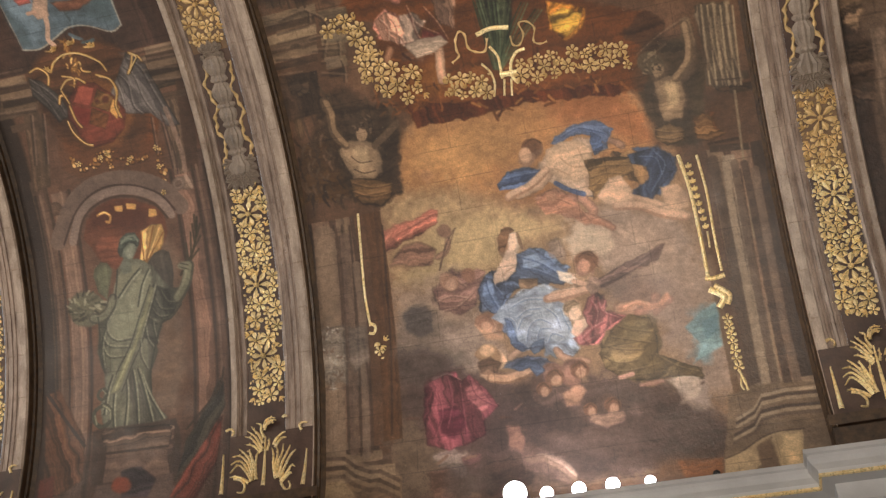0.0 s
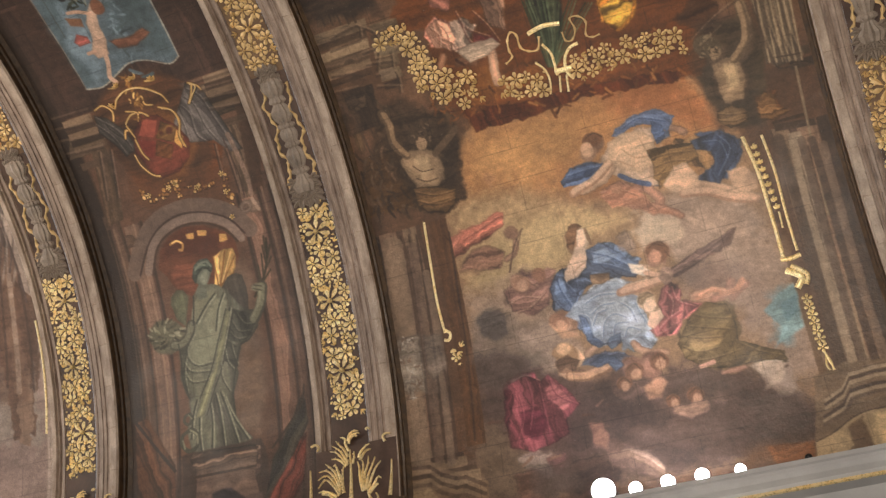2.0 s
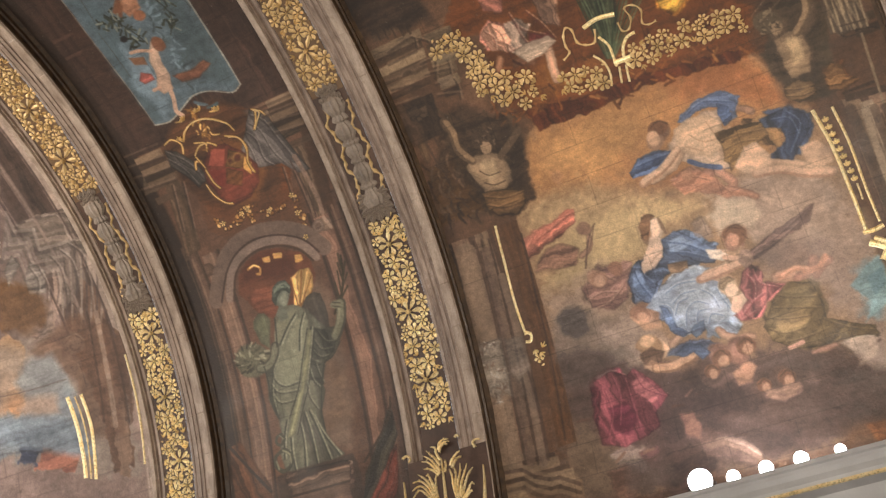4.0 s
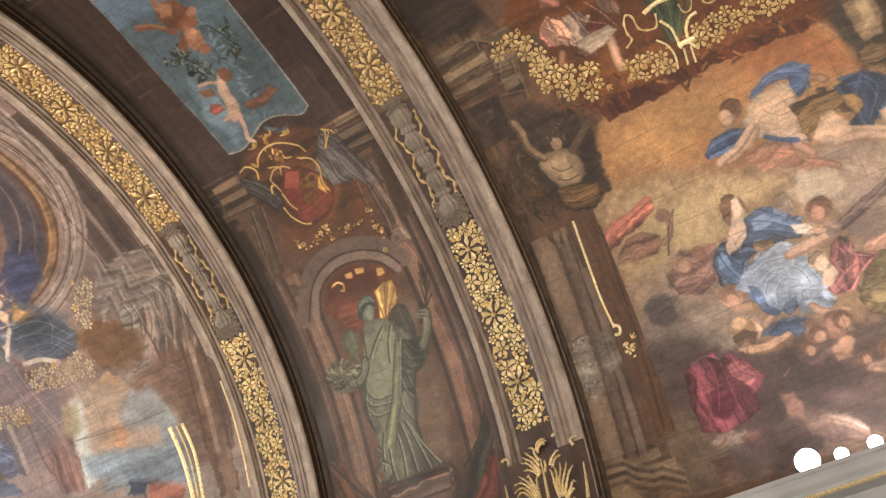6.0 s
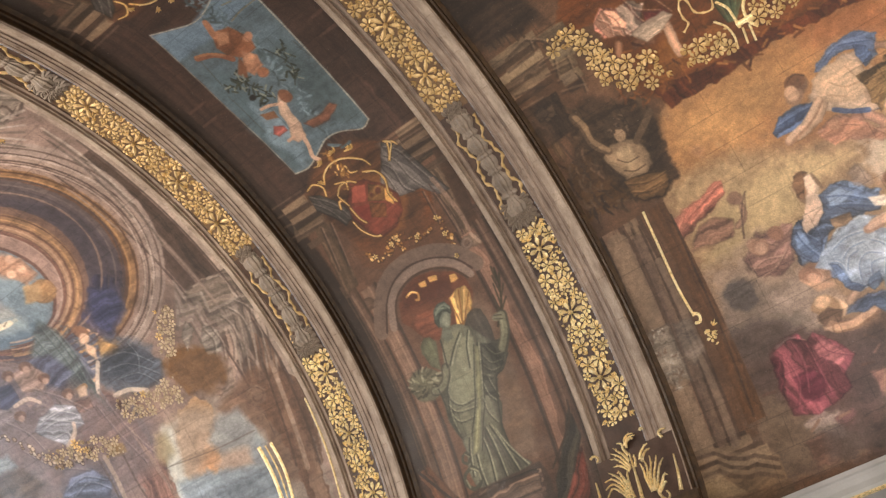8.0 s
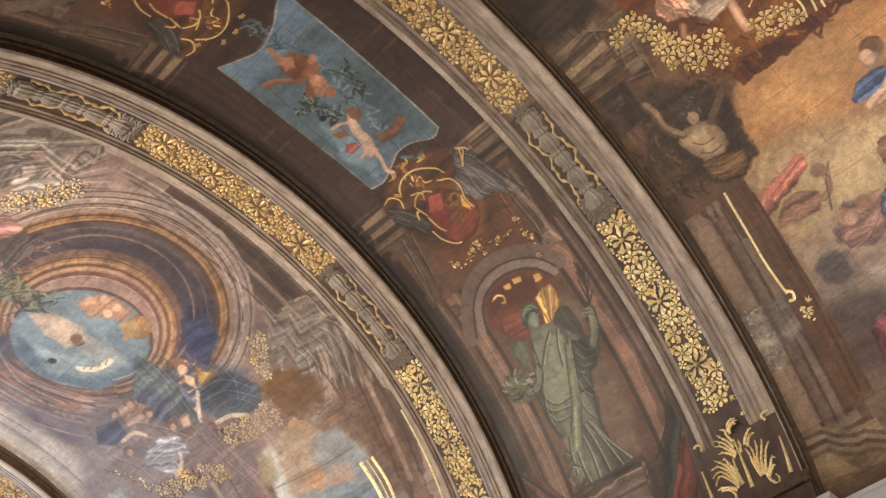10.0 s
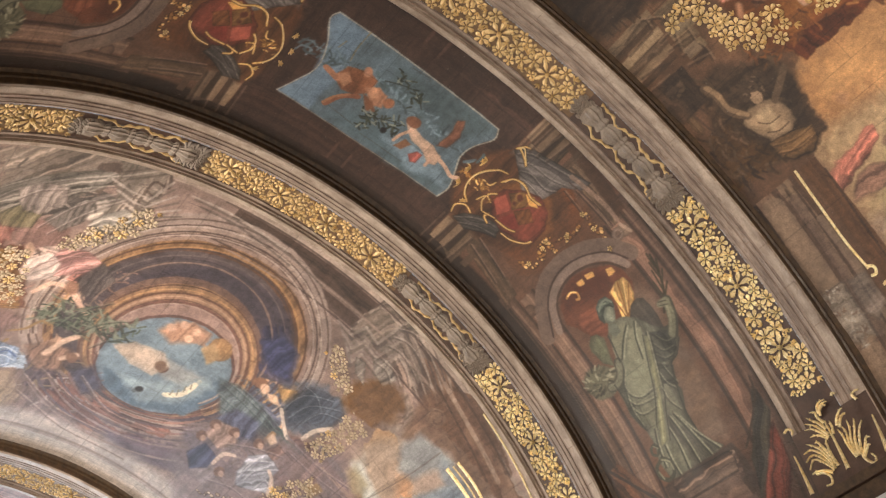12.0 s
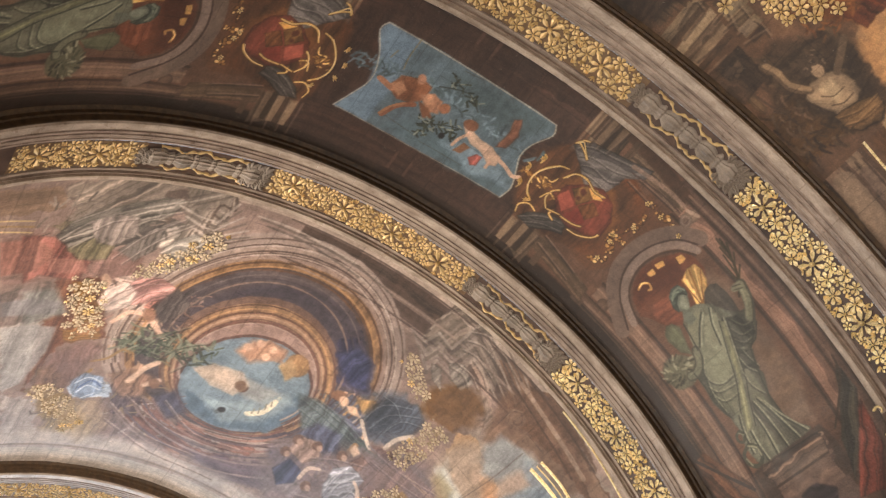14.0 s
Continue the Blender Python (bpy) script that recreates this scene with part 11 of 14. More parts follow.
far_bay.stroke((85, 68, 59), 0.057, (71.5, 12.79, 70.3, 11.87, 67.1, 11.90, 66.4, 11.51), alpha=0.8)
far_bay.stroke((85, 68, 59), 0.055, (109.2, 13.61, 108.9, 12.78, 106.4, 12.82, 107.2, 12.05), alpha=0.8)
far_bay.stroke((167, 148, 133), 0.057, (71.4, 12.61, 70.1, 11.72, 67.2, 11.76, 66.5, 11.41), alpha=0.8)
far_bay.stroke((167, 148, 133), 0.055, (108.7, 13.45, 108.6, 12.63, 106.2, 12.66, 107.4, 12.00), alpha=0.8)
far_bay.stroke((85, 68, 59), 0.057, (71.4, 12.44, 70.0, 11.57, 67.3, 11.63, 66.6, 11.32), alpha=0.8)
far_bay.stroke((85, 68, 59), 0.055, (108.2, 13.30, 108.3, 12.49, 106.0, 12.51, 107.6, 11.95), alpha=0.8)
far_bay.stroke((157, 138, 123), 0.046, (66.8, 12.67, 62.3, 12.92, 57.4, 13.20), alpha=0.7)
far_bay.stroke((93, 78, 69), 0.046, (66.3, 12.57, 61.8, 12.83, 56.7, 13.14), alpha=0.7)
far_bay.stroke((157, 138, 123), 0.045, (65.9, 12.46, 61.2, 12.74, 56.0, 13.07), alpha=0.7)
far_bay.stroke((93, 78, 69), 0.045, (65.4, 12.36, 60.7, 12.65, 55.3, 13.01), alpha=0.7)
far_bay.stroke((157, 138, 123), 0.045, (65.0, 12.26, 60.1, 12.56, 54.6, 12.94), alpha=0.7)
far_bay.stroke((93, 78, 69), 0.045, (64.6, 12.15, 59.6, 12.48, 53.9, 12.87), alpha=0.7)
far_bay.stroke((157, 138, 123), 0.045, (64.1, 12.05, 59.1, 12.39, 53.2, 12.81), alpha=0.7)
far_bay.stroke((93, 78, 69), 0.045, (63.7, 11.95, 58.5, 12.30, 52.5, 12.74), alpha=0.7)
far_bay.stroke((157, 138, 123), 0.045, (63.3, 11.85, 58.0, 12.21, 51.8, 12.67), alpha=0.7)
far_bay.stroke((84, 66, 58), 0.05, (52, 12.27, 98, 12.27), alpha=0.8)
far_bay.stroke((150, 126, 112), 0.05, (52, 12.80, 98, 12.80), alpha=0.8)
far_bay.stroke((80, 62, 54), 0.05, (52, 13.25, 98, 13.25), alpha=0.8)
far_bay.stroke((150, 126, 114), 0.05, (52, 13.34, 98, 13.34), alpha=0.8)
# fine mouldings of the feigned dome
far_bay.loop((97, 76, 67), 0.043, 90.8, 15.99, (-2.70, -1.70), (-1.40, 2.93), -178, 38, 0.85)
far_bay.loop((173, 154, 141), 0.043, 90.8, 16.00, (-2.58, -1.63), (-1.32, 2.76), -178, 38, 0.85)
far_bay.loop((85, 64, 57), 0.043, 90.8, 16.01, (-2.50, -1.59), (-1.26, 2.64), -178, 38, 0.85)
far_bay.loop((169, 148, 135), 0.043, 90.8, 16.02, (-2.44, -1.55), (-1.22, 2.56), -178, 38, 0.85)
far_bay.loop((90, 60, 45), 0.043, 90.7, 16.03, (-2.30, -1.47), (-1.14, 2.39), -178, 38, 0.85)
far_bay.loop((169, 124, 77), 0.043, 90.7, 16.05, (-2.18, -1.40), (-1.09, 2.29), -178, 38, 0.85)
far_bay.loop((75, 62, 62), 0.043, 90.7, 16.06, (-2.07, -1.34), (-1.08, 2.26), -178, 38, 0.85)
far_bay.loop((105, 90, 88), 0.043, 90.7, 16.07, (-1.93, -1.25), (-1.00, 2.11), -178, 38, 0.85)
far_bay.loop((72, 62, 66), 0.043, 90.7, 16.08, (-1.81, -1.18), (-0.96, 2.01), -178, 38, 0.85)
far_bay.loop((130, 104, 91), 0.043, 90.6, 16.10, (-1.69, -1.10), (-0.93, 1.95), -178, 38, 0.85)
far_bay.loop((98, 68, 53), 0.038, 89.6, 16.73, (-1.60, -1.08), (-0.91, 1.92), -180, 60, 0.85)
far_bay.loop((179, 132, 87), 0.038, 89.6, 16.73, (-1.50, -1.02), (-0.86, 1.81), -180, 60, 0.85)
far_bay.loop((102, 70, 54), 0.038, 89.6, 16.74, (-1.44, -0.98), (-0.81, 1.72), -180, 60, 0.85)
far_bay.loop((175, 138, 110), 0.038, 89.6, 16.74, (-1.37, -0.93), (-0.77, 1.63), -180, 60, 0.85)
far_bay.loop((106, 73, 63), 0.038, 89.6, 16.75, (-1.31, -0.89), (-0.73, 1.55), -180, 60, 0.85)
far_bay.loop((162, 136, 123), 0.038, 89.6, 16.75, (-1.25, -0.85), (-0.68, 1.44), -180, 60, 0.85)
far_bay.loop((118, 77, 64), 0.064, 89.2, 17.05, (-1.33, -0.92), (-0.73, 1.54), 55, 172, 0.7)
far_bay.loop((147, 103, 86), 0.064, 89.2, 17.04, (-1.45, -1.00), (-0.80, 1.71), 55, 172, 0.7)
far_bay.loop((99, 77, 77), 0.064, 89.2, 17.03, (-1.57, -1.08), (-0.87, 1.85), 55, 172, 0.7)
far_bay.loop((138, 99, 86), 0.064, 89.2, 17.02, (-1.72, -1.18), (-0.96, 2.03), 55, 172, 0.7)
far_bay.loop((97, 79, 84), 0.064, 89.2, 17.00, (-1.90, -1.30), (-1.05, 2.23), 55, 172, 0.7)
far_bay.loop((133, 108, 101), 0.064, 89.2, 16.99, (-2.09, -1.42), (-1.16, 2.45), 55, 172, 0.7)
far_bay.loop((101, 83, 88), 0.064, 89.3, 16.96, (-2.30, -1.54), (-1.27, 2.68), 55, 172, 0.7)
far_bay.loop((137, 112, 105), 0.064, 89.3, 16.94, (-2.48, -1.66), (-1.36, 2.88), 55, 172, 0.7)
far_bay.stroke((118, 82, 56), 0.038, (101.7, 17.25, 102.7, 17.17), alpha=0.6)
far_bay.stroke((118, 82, 56), 0.037, (102.2, 16.65, 103.1, 16.54), alpha=0.6)
far_bay.stroke((118, 82, 56), 0.037, (101.7, 16.10, 102.4, 15.95), alpha=0.6)
far_bay.stroke((118, 82, 56), 0.036, (100.1, 15.62, 100.6, 15.46), alpha=0.6)
far_bay.stroke((118, 82, 56), 0.036, (97.7, 15.24, 98.0, 15.08), alpha=0.6)
far_bay.stroke((118, 82, 56), 0.036, (94.6, 14.97, 94.7, 14.81), alpha=0.6)
far_bay.stroke((118, 82, 56), 0.036, (91.2, 14.83, 91.0, 14.68), alpha=0.6)
far_bay.stroke((118, 82, 56), 0.036, (87.7, 14.82, 87.3, 14.69), alpha=0.6)
far_bay.stroke((118, 82, 56), 0.036, (84.4, 14.95, 83.8, 14.83), alpha=0.6)
far_bay.stroke((118, 82, 56), 0.037, (81.4, 15.22, 80.8, 15.13), alpha=0.6)
far_bay.stroke((118, 82, 56), 0.037, (79.2, 15.61, 78.5, 15.56), alpha=0.6)
far_bay.stroke((118, 82, 56), 0.038, (77.8, 16.12, 77.1, 16.10), alpha=0.6)
far_bay.shape((96, 83, 96), (78.4, 15.01, 78.7, 14.25, 74.2, 14.68, 72.0, 15.53, 75.5, 15.70), soft=0.05, fold=0.14, way=134)
far_bay.shape((87, 92, 105), (73.0, 15.56, 69.5, 14.85, 65.4, 14.86, 63.6, 15.44, 64.1, 16.20, 67.4, 16.52), soft=0.07, fold=0.1, way=-180, alpha=0.6)
far_bay.stroke((130, 132, 124), 0.052, (77.2, 17.07, 72.5, 16.96, 67.5, 16.76), alpha=0.5)
far_bay.stroke((70, 76, 80), 0.052, (76.6, 17.06, 71.8, 16.94, 66.8, 16.76), alpha=0.5)
far_bay.stroke((130, 132, 124), 0.052, (75.9, 17.05, 71.1, 16.92, 66.1, 16.76), alpha=0.5)
far_bay.stroke((70, 76, 80), 0.052, (75.3, 17.03, 70.3, 16.91, 65.3, 16.76), alpha=0.5)
far_bay.stroke((130, 132, 124), 0.052, (74.7, 17.02, 69.6, 16.88, 64.6, 16.75), alpha=0.5)
far_bay.stroke((70, 76, 80), 0.052, (74.1, 17.00, 68.8, 16.86, 63.9, 16.75), alpha=0.5)
far_bay.stroke((130, 132, 124), 0.052, (73.5, 16.98, 68.1, 16.84, 63.2, 16.74), alpha=0.5)
far_bay.stroke((70, 76, 80), 0.052, (72.9, 16.96, 67.4, 16.82, 62.4, 16.73), alpha=0.5)
far_bay.stroke((130, 132, 124), 0.052, (72.3, 16.94, 66.7, 16.79, 61.7, 16.73), alpha=0.5)
far_bay.stroke((70, 76, 80), 0.052, (71.7, 16.92, 65.9, 16.76, 61.0, 16.71), alpha=0.5)
far_bay.stroke((130, 132, 124), 0.052, (71.0, 16.90, 65.2, 16.74, 60.3, 16.70), alpha=0.5)
far_bay.stroke((70, 76, 80), 0.052, (70.4, 16.88, 64.5, 16.71, 59.6, 16.69), alpha=0.5)
far_bay.stroke((130, 132, 124), 0.052, (69.8, 16.85, 63.7, 16.68, 58.9, 16.68), alpha=0.5)
far_bay.stroke((70, 76, 80), 0.051, (69.2, 16.83, 63.0, 16.65, 58.2, 16.66), alpha=0.5)
far_bay.stroke((124, 127, 103), 0.049, (111.9, 16.75, 108.0, 16.87, 103.5, 17.03), alpha=0.6)
far_bay.stroke((60, 64, 51), 0.049, (110.2, 16.91, 106.6, 16.98, 102.4, 17.16), alpha=0.6)
far_bay.stroke((124, 127, 103), 0.050, (108.6, 17.05, 105.3, 17.08, 101.2, 17.29), alpha=0.6)
far_bay.stroke((60, 64, 51), 0.049, (108.5, 16.65, 103.9, 17.18, 101.6, 16.93), alpha=0.6)
far_bay.stroke((124, 127, 103), 0.049, (106.8, 16.78, 104.2, 16.70, 100.4, 17.05), alpha=0.6)
far_bay.stroke((60, 64, 51), 0.050, (105.2, 16.91, 102.8, 16.79, 99.3, 17.17), alpha=0.6)
far_bay.stroke((124, 127, 103), 0.049, (105.1, 16.51, 101.4, 16.88, 99.7, 16.82), alpha=0.6)
far_bay.stroke((60, 64, 51), 0.049, (103.5, 16.63, 100.1, 16.97, 98.6, 16.93), alpha=0.6)
far_bay.stroke((124, 127, 103), 0.050, (101.8, 16.74, 100.4, 16.49, 97.4, 17.04), alpha=0.6)
far_bay.stroke((60, 64, 51), 0.049, (101.8, 16.34, 99.0, 16.57, 97.8, 16.69), alpha=0.6)
# robes, foliage and feigned cornices round the dome
far_bay.shape((150, 92, 80), (132.72, 13.63, 128.03, 13.72, 121.25, 14.47, 121.54, 15.01, 127.55, 14.80, 129.34, 15.01), 0.050, fold=0.20, wob=0.5)
far_bay.shape((168, 112, 98), (128.02, 14.31, 122.39, 14.40, 120.68, 14.80, 126.15, 14.75), 0.052, fold=0.15, wob=0.5)
far_bay.shape((128, 124, 118), (128.67, 15.29, 124.11, 15.24, 120.50, 16.03, 126.08, 16.37), 0.068, fold=0.15, wob=0.5)
far_bay.shape((150, 138, 126), (128.11, 13.69, 126.22, 13.26, 121.84, 12.92, 115.88, 12.56, 112.71, 12.55, 113.75, 12.99, 117.91, 13.46, 121.94, 13.98, 124.57, 14.16), 0.050, fold=0.28, way=-144, wob=0.5)
far_bay.shape((124, 112, 84), (125.55, 14.08, 122.58, 13.75, 118.92, 13.94, 119.33, 14.36, 123.16, 14.40), 0.052, fold=0.20, wob=0.5)
far_bay.stroke((84, 74, 68), 0.038, (126.94, 13.85, 124.22, 13.44, 119.21, 13.02, 113.21, 12.65), alpha=0.46, wob=0.5)
far_bay.stroke((84, 74, 68), 0.038, (124.74, 14.10, 121.46, 13.60, 116.40, 13.17, 111.77, 12.84), alpha=0.46, wob=0.5)
far_bay.stroke((84, 74, 68), 0.038, (117.27, 14.24, 115.54, 13.73, 111.85, 13.33), alpha=0.46, wob=0.5)
far_bay.stroke((84, 74, 68), 0.038, (118.30, 13.60, 116.22, 13.23, 113.94, 13.19), alpha=0.46, wob=0.5)
far_bay.stroke((84, 74, 68), 0.038, (116.22, 14.04, 114.42, 13.56, 110.68, 13.19), alpha=0.46, wob=0.5)
far_bay.stroke((186, 174, 160), 0.034, (127.17, 13.80, 124.43, 13.39, 119.39, 12.98, 113.38, 12.61), alpha=0.37, wob=0.5)
far_bay.stroke((186, 174, 160), 0.035, (124.98, 14.05, 121.68, 13.55, 116.59, 13.12, 111.96, 12.80), alpha=0.37, wob=0.5)
far_bay.stroke((186, 174, 160), 0.035, (117.54, 14.20, 115.77, 13.68, 112.06, 13.29), alpha=0.37, wob=0.5)
far_bay.stroke((186, 174, 160), 0.034, (118.54, 13.56, 116.42, 13.18, 114.08, 13.14), alpha=0.37, wob=0.5)
far_bay.stroke((186, 174, 160), 0.035, (116.48, 14.00, 114.65, 13.52, 110.88, 13.14), alpha=0.37, wob=0.5)
far_bay.shape((176, 164, 152), (112.58, 14.03, 111.39, 13.61, 109.31, 13.35, 106.77, 13.36, 107.35, 13.70, 109.52, 14.08), 0.039, fold=0.25, way=-134, wob=0.5)
far_bay.shape((120, 108, 100), (118.48, 14.09, 116.22, 13.63, 113.53, 13.27, 113.23, 13.95, 115.31, 14.35), 0.052, fold=0.25, wob=0.5)
far_bay.stroke((166, 150, 138), 0.049, (113.40, 12.69, 110.21, 12.87), alpha=0.85, wob=0.5)
far_bay.stroke((166, 150, 138), 0.049, (110.21, 12.87, 107.23, 12.92), alpha=0.85, wob=0.5)
far_bay.stroke((166, 150, 138), 0.049, (107.23, 12.92, 105.90, 12.33), alpha=0.85, wob=0.5)
far_bay.stroke((104, 90, 82), 0.050, (112.60, 12.82, 109.58, 12.99), alpha=0.85, wob=0.5)
far_bay.stroke((104, 90, 82), 0.050, (109.58, 12.99, 107.18, 13.03), alpha=0.85, wob=0.5)
far_bay.stroke((104, 90, 82), 0.050, (107.18, 13.03, 105.13, 12.47), alpha=0.85, wob=0.5)
far_bay.stroke((166, 150, 138), 0.050, (111.79, 12.94, 108.95, 13.11), alpha=0.85, wob=0.5)
far_bay.stroke((166, 150, 138), 0.050, (108.95, 13.11, 107.14, 13.15), alpha=0.85, wob=0.5)
far_bay.stroke((166, 150, 138), 0.050, (107.14, 13.15, 104.36, 12.62), alpha=0.85, wob=0.5)
far_bay.stroke((104, 90, 82), 0.050, (110.97, 13.07, 108.31, 13.22), alpha=0.85, wob=0.5)
far_bay.stroke((104, 90, 82), 0.050, (108.31, 13.22, 107.10, 13.26), alpha=0.85, wob=0.5)
far_bay.stroke((104, 90, 82), 0.050, (107.10, 13.26, 103.58, 12.77), alpha=0.85, wob=0.5)
far_bay.stroke((166, 150, 138), 0.051, (110.15, 13.19, 107.67, 13.34), alpha=0.85, wob=0.5)
far_bay.stroke((166, 150, 138), 0.051, (107.67, 13.34, 107.05, 13.38), alpha=0.85, wob=0.5)
far_bay.stroke((166, 150, 138), 0.051, (107.05, 13.38, 102.79, 12.92), alpha=0.85, wob=0.5)
far_bay.stroke((104, 90, 82), 0.051, (109.33, 13.32, 107.03, 13.46), alpha=0.85, wob=0.5)
far_bay.stroke((104, 90, 82), 0.051, (107.03, 13.46, 107.01, 13.49), alpha=0.85, wob=0.5)
far_bay.stroke((104, 90, 82), 0.051, (107.01, 13.49, 102.00, 13.07), alpha=0.85, wob=0.5)
far_bay.stroke((96, 82, 74), 0.049, (112.93, 12.48, 109.85, 12.19, 106.91, 11.85), alpha=0.70, wob=0.5)
far_bay.stroke((96, 82, 74), 0.049, (111.69, 12.62, 108.60, 12.32, 105.81, 11.97), alpha=0.70, wob=0.5)
far_bay.stroke((96, 82, 74), 0.049, (101.94, 12.53, 95.65, 12.57, 85.82, 12.69, 79.19, 12.85), alpha=0.70, wob=0.5)
far_bay.stroke((96, 82, 74), 0.049, (100.66, 12.65, 94.26, 12.69, 84.97, 12.89), alpha=0.70, wob=0.5)
far_bay.stroke((176, 160, 146), 0.049, (112.31, 12.55, 109.23, 12.25, 106.36, 11.91), alpha=0.70, wob=0.5)
far_bay.stroke((176, 160, 146), 0.049, (102.57, 12.48, 96.39, 12.49, 86.51, 12.62), alpha=0.70, wob=0.5)
far_bay.shape((166, 116, 108), (114.82, 15.21, 113.25, 14.78, 110.13, 14.70, 107.28, 14.93, 107.57, 15.31, 110.27, 15.50, 112.39, 15.65), 0.041, fold=0.30, way=-136, wob=0.5)
far_bay.shape((178, 156, 146), (117.30, 15.63, 116.92, 15.23, 114.40, 14.95, 112.35, 15.23, 112.30, 15.69, 114.94, 15.95), 0.042, fold=0.25, way=-120, wob=0.5)
far_bay.stroke((128, 84, 78), 0.030, (113.47, 15.39, 112.03, 15.02, 109.00, 14.90), alpha=0.46, wob=0.5)
far_bay.stroke((128, 84, 78), 0.030, (112.12, 15.57, 110.60, 15.22, 107.66, 15.06), alpha=0.46, wob=0.5)
far_bay.stroke((128, 84, 78), 0.030, (115.83, 15.75, 114.90, 15.36, 113.37, 15.14), alpha=0.46, wob=0.5)
far_bay.stroke((196, 170, 158), 0.027, (113.67, 15.36, 112.19, 14.99, 109.12, 14.86), alpha=0.37, wob=0.5)
far_bay.stroke((196, 170, 158), 0.028, (112.31, 15.54, 110.75, 15.19, 107.78, 15.02), alpha=0.37, wob=0.5)
far_bay.stroke((196, 170, 158), 0.028, (116.04, 15.72, 115.09, 15.33, 113.55, 15.10), alpha=0.37, wob=0.5)
far_bay.stroke((196, 156, 132), 0.114, (113.38, 16.21, 111.81, 15.86, 109.03, 15.87), 0.029, wob=0.5)
far_bay.stroke((196, 156, 132), 0.114, (109.33, 15.77, 106.94, 16.16, 104.45, 16.51), 0.029, wob=0.5)
far_bay.disc((146, 104, 82), 108.72, 15.86, (-0.126, -0.041), (-0.075, 0.187), 0.042, rim=0.00)
far_bay.disc((188, 150, 124), 117.66, 14.96, (-0.084, -0.012), (-0.075, 0.200), 0.041, rim=0.00)
far_bay.shape((92, 80, 76), (109.06, 15.57, 106.90, 14.91, 103.89, 15.31, 105.24, 15.96, 106.62, 16.03), 0.056, fold=0.25, wob=0.5)
far_bay.shape((156, 108, 70), (118.76, 16.38, 115.88, 16.15, 114.28, 16.50, 115.39, 16.71, 118.23, 16.72), 0.029, fold=0.20, wob=0.5)
far_bay.shape((140, 96, 58), (120.51, 15.53, 118.39, 15.29, 115.57, 16.15, 118.47, 16.31), 0.055, fold=0.20, wob=0.5)
far_bay.daubs(((58, 66, 52),), (110.8, 16.20, 95.5, 17.05), 34, 0.129)
far_bay.daubs(((92, 98, 80),), (110.8, 16.20, 95.5, 17.05), 34, 0.129)
far_bay.daubs(((124, 126, 106),), (110.8, 16.20, 95.5, 17.05), 34, 0.129)
far_bay.stroke((54, 60, 50), 0.039, (106.96, 17.24, 105.39, 16.56, 101.82, 15.96), alpha=0.46, wob=0.5)
far_bay.stroke((54, 60, 50), 0.039, (104.31, 17.53, 102.00, 16.78, 97.94, 16.30), alpha=0.46, wob=0.5)
far_bay.stroke((54, 60, 50), 0.039, (100.61, 17.53, 97.72, 16.95, 94.22, 16.84), alpha=0.46, wob=0.5)
far_bay.stroke((132, 134, 114), 0.035, (107.22, 17.21, 105.62, 16.52, 102.03, 15.92), alpha=0.37, wob=0.5)
far_bay.stroke((132, 134, 114), 0.035, (104.56, 17.49, 102.22, 16.73, 98.13, 16.25), alpha=0.37, wob=0.5)
far_bay.stroke((132, 134, 114), 0.035, (100.83, 17.49, 97.89, 16.90, 94.33, 16.79), alpha=0.37, wob=0.5)
far_bay.stroke((150, 116, 72), 0.075, (113.15, 17.56, 110.97, 17.40, 109.60, 17.07, 108.18, 17.13), wob=0.5)
far_bay.stroke((150, 116, 72), 0.075, (112.39, 17.85, 112.94, 18.17, 112.30, 18.69), wob=0.5)
far_bay.shape((124, 140, 166), (114.51, 18.31, 112.96, 17.97, 109.81, 18.09, 108.81, 18.59, 110.89, 18.96, 113.10, 18.80), 0.046, fold=0.20, wob=0.5)
far_bay.stroke((176, 184, 198), 0.040, (113.64, 18.38, 112.00, 18.13, 109.66, 18.27), alpha=0.90, wob=0.5)
far_bay.stroke((176, 184, 198), 0.040, (112.64, 18.70, 111.60, 18.42, 109.52, 18.53), alpha=0.90, wob=0.5)
far_bay.stroke((176, 184, 198), 0.040, (111.44, 18.89, 109.86, 18.67), alpha=0.90, wob=0.5)
far_bay.stroke((70, 92, 140), 0.047, (112.72, 18.53, 111.35, 18.24, 109.51, 18.40), alpha=0.80, wob=0.5)
far_bay.shape((140, 104, 84), (109.42, 17.97, 106.71, 17.65, 102.70, 17.76, 101.97, 18.49, 105.63, 18.68), 0.076, fold=0.20, wob=0.5)
far_bay.stroke((200, 164, 138), 0.138, (105.85, 18.08, 104.63, 17.55, 103.27, 17.27), 0.038, wob=0.5)
far_bay.stroke((200, 164, 138), 0.138, (103.16, 18.11, 101.52, 17.85), 0.038, wob=0.5)
far_bay.disc((128, 92, 72), 101.83, 17.99, (-0.108, -0.049), (-0.068, 0.167), 0.038, rim=0.00)
far_bay.shape((84, 78, 96), (100.76, 18.42, 98.14, 18.02, 94.26, 18.62, 96.86, 19.06), 0.094, fold=0.20, wob=0.5)
far_bay.shape((140, 110, 70), (120.70, 17.94, 118.68, 17.74, 115.26, 18.43, 116.52, 18.97, 119.25, 18.77), 0.076, fold=0.20, wob=0.5)
far_bay.shape((168, 140, 108), (114.30, 19.16, 108.94, 18.81, 104.51, 19.77, 107.92, 20.62, 113.03, 20.04), 0.127, fold=0.15, alpha=0.70, wob=0.5)
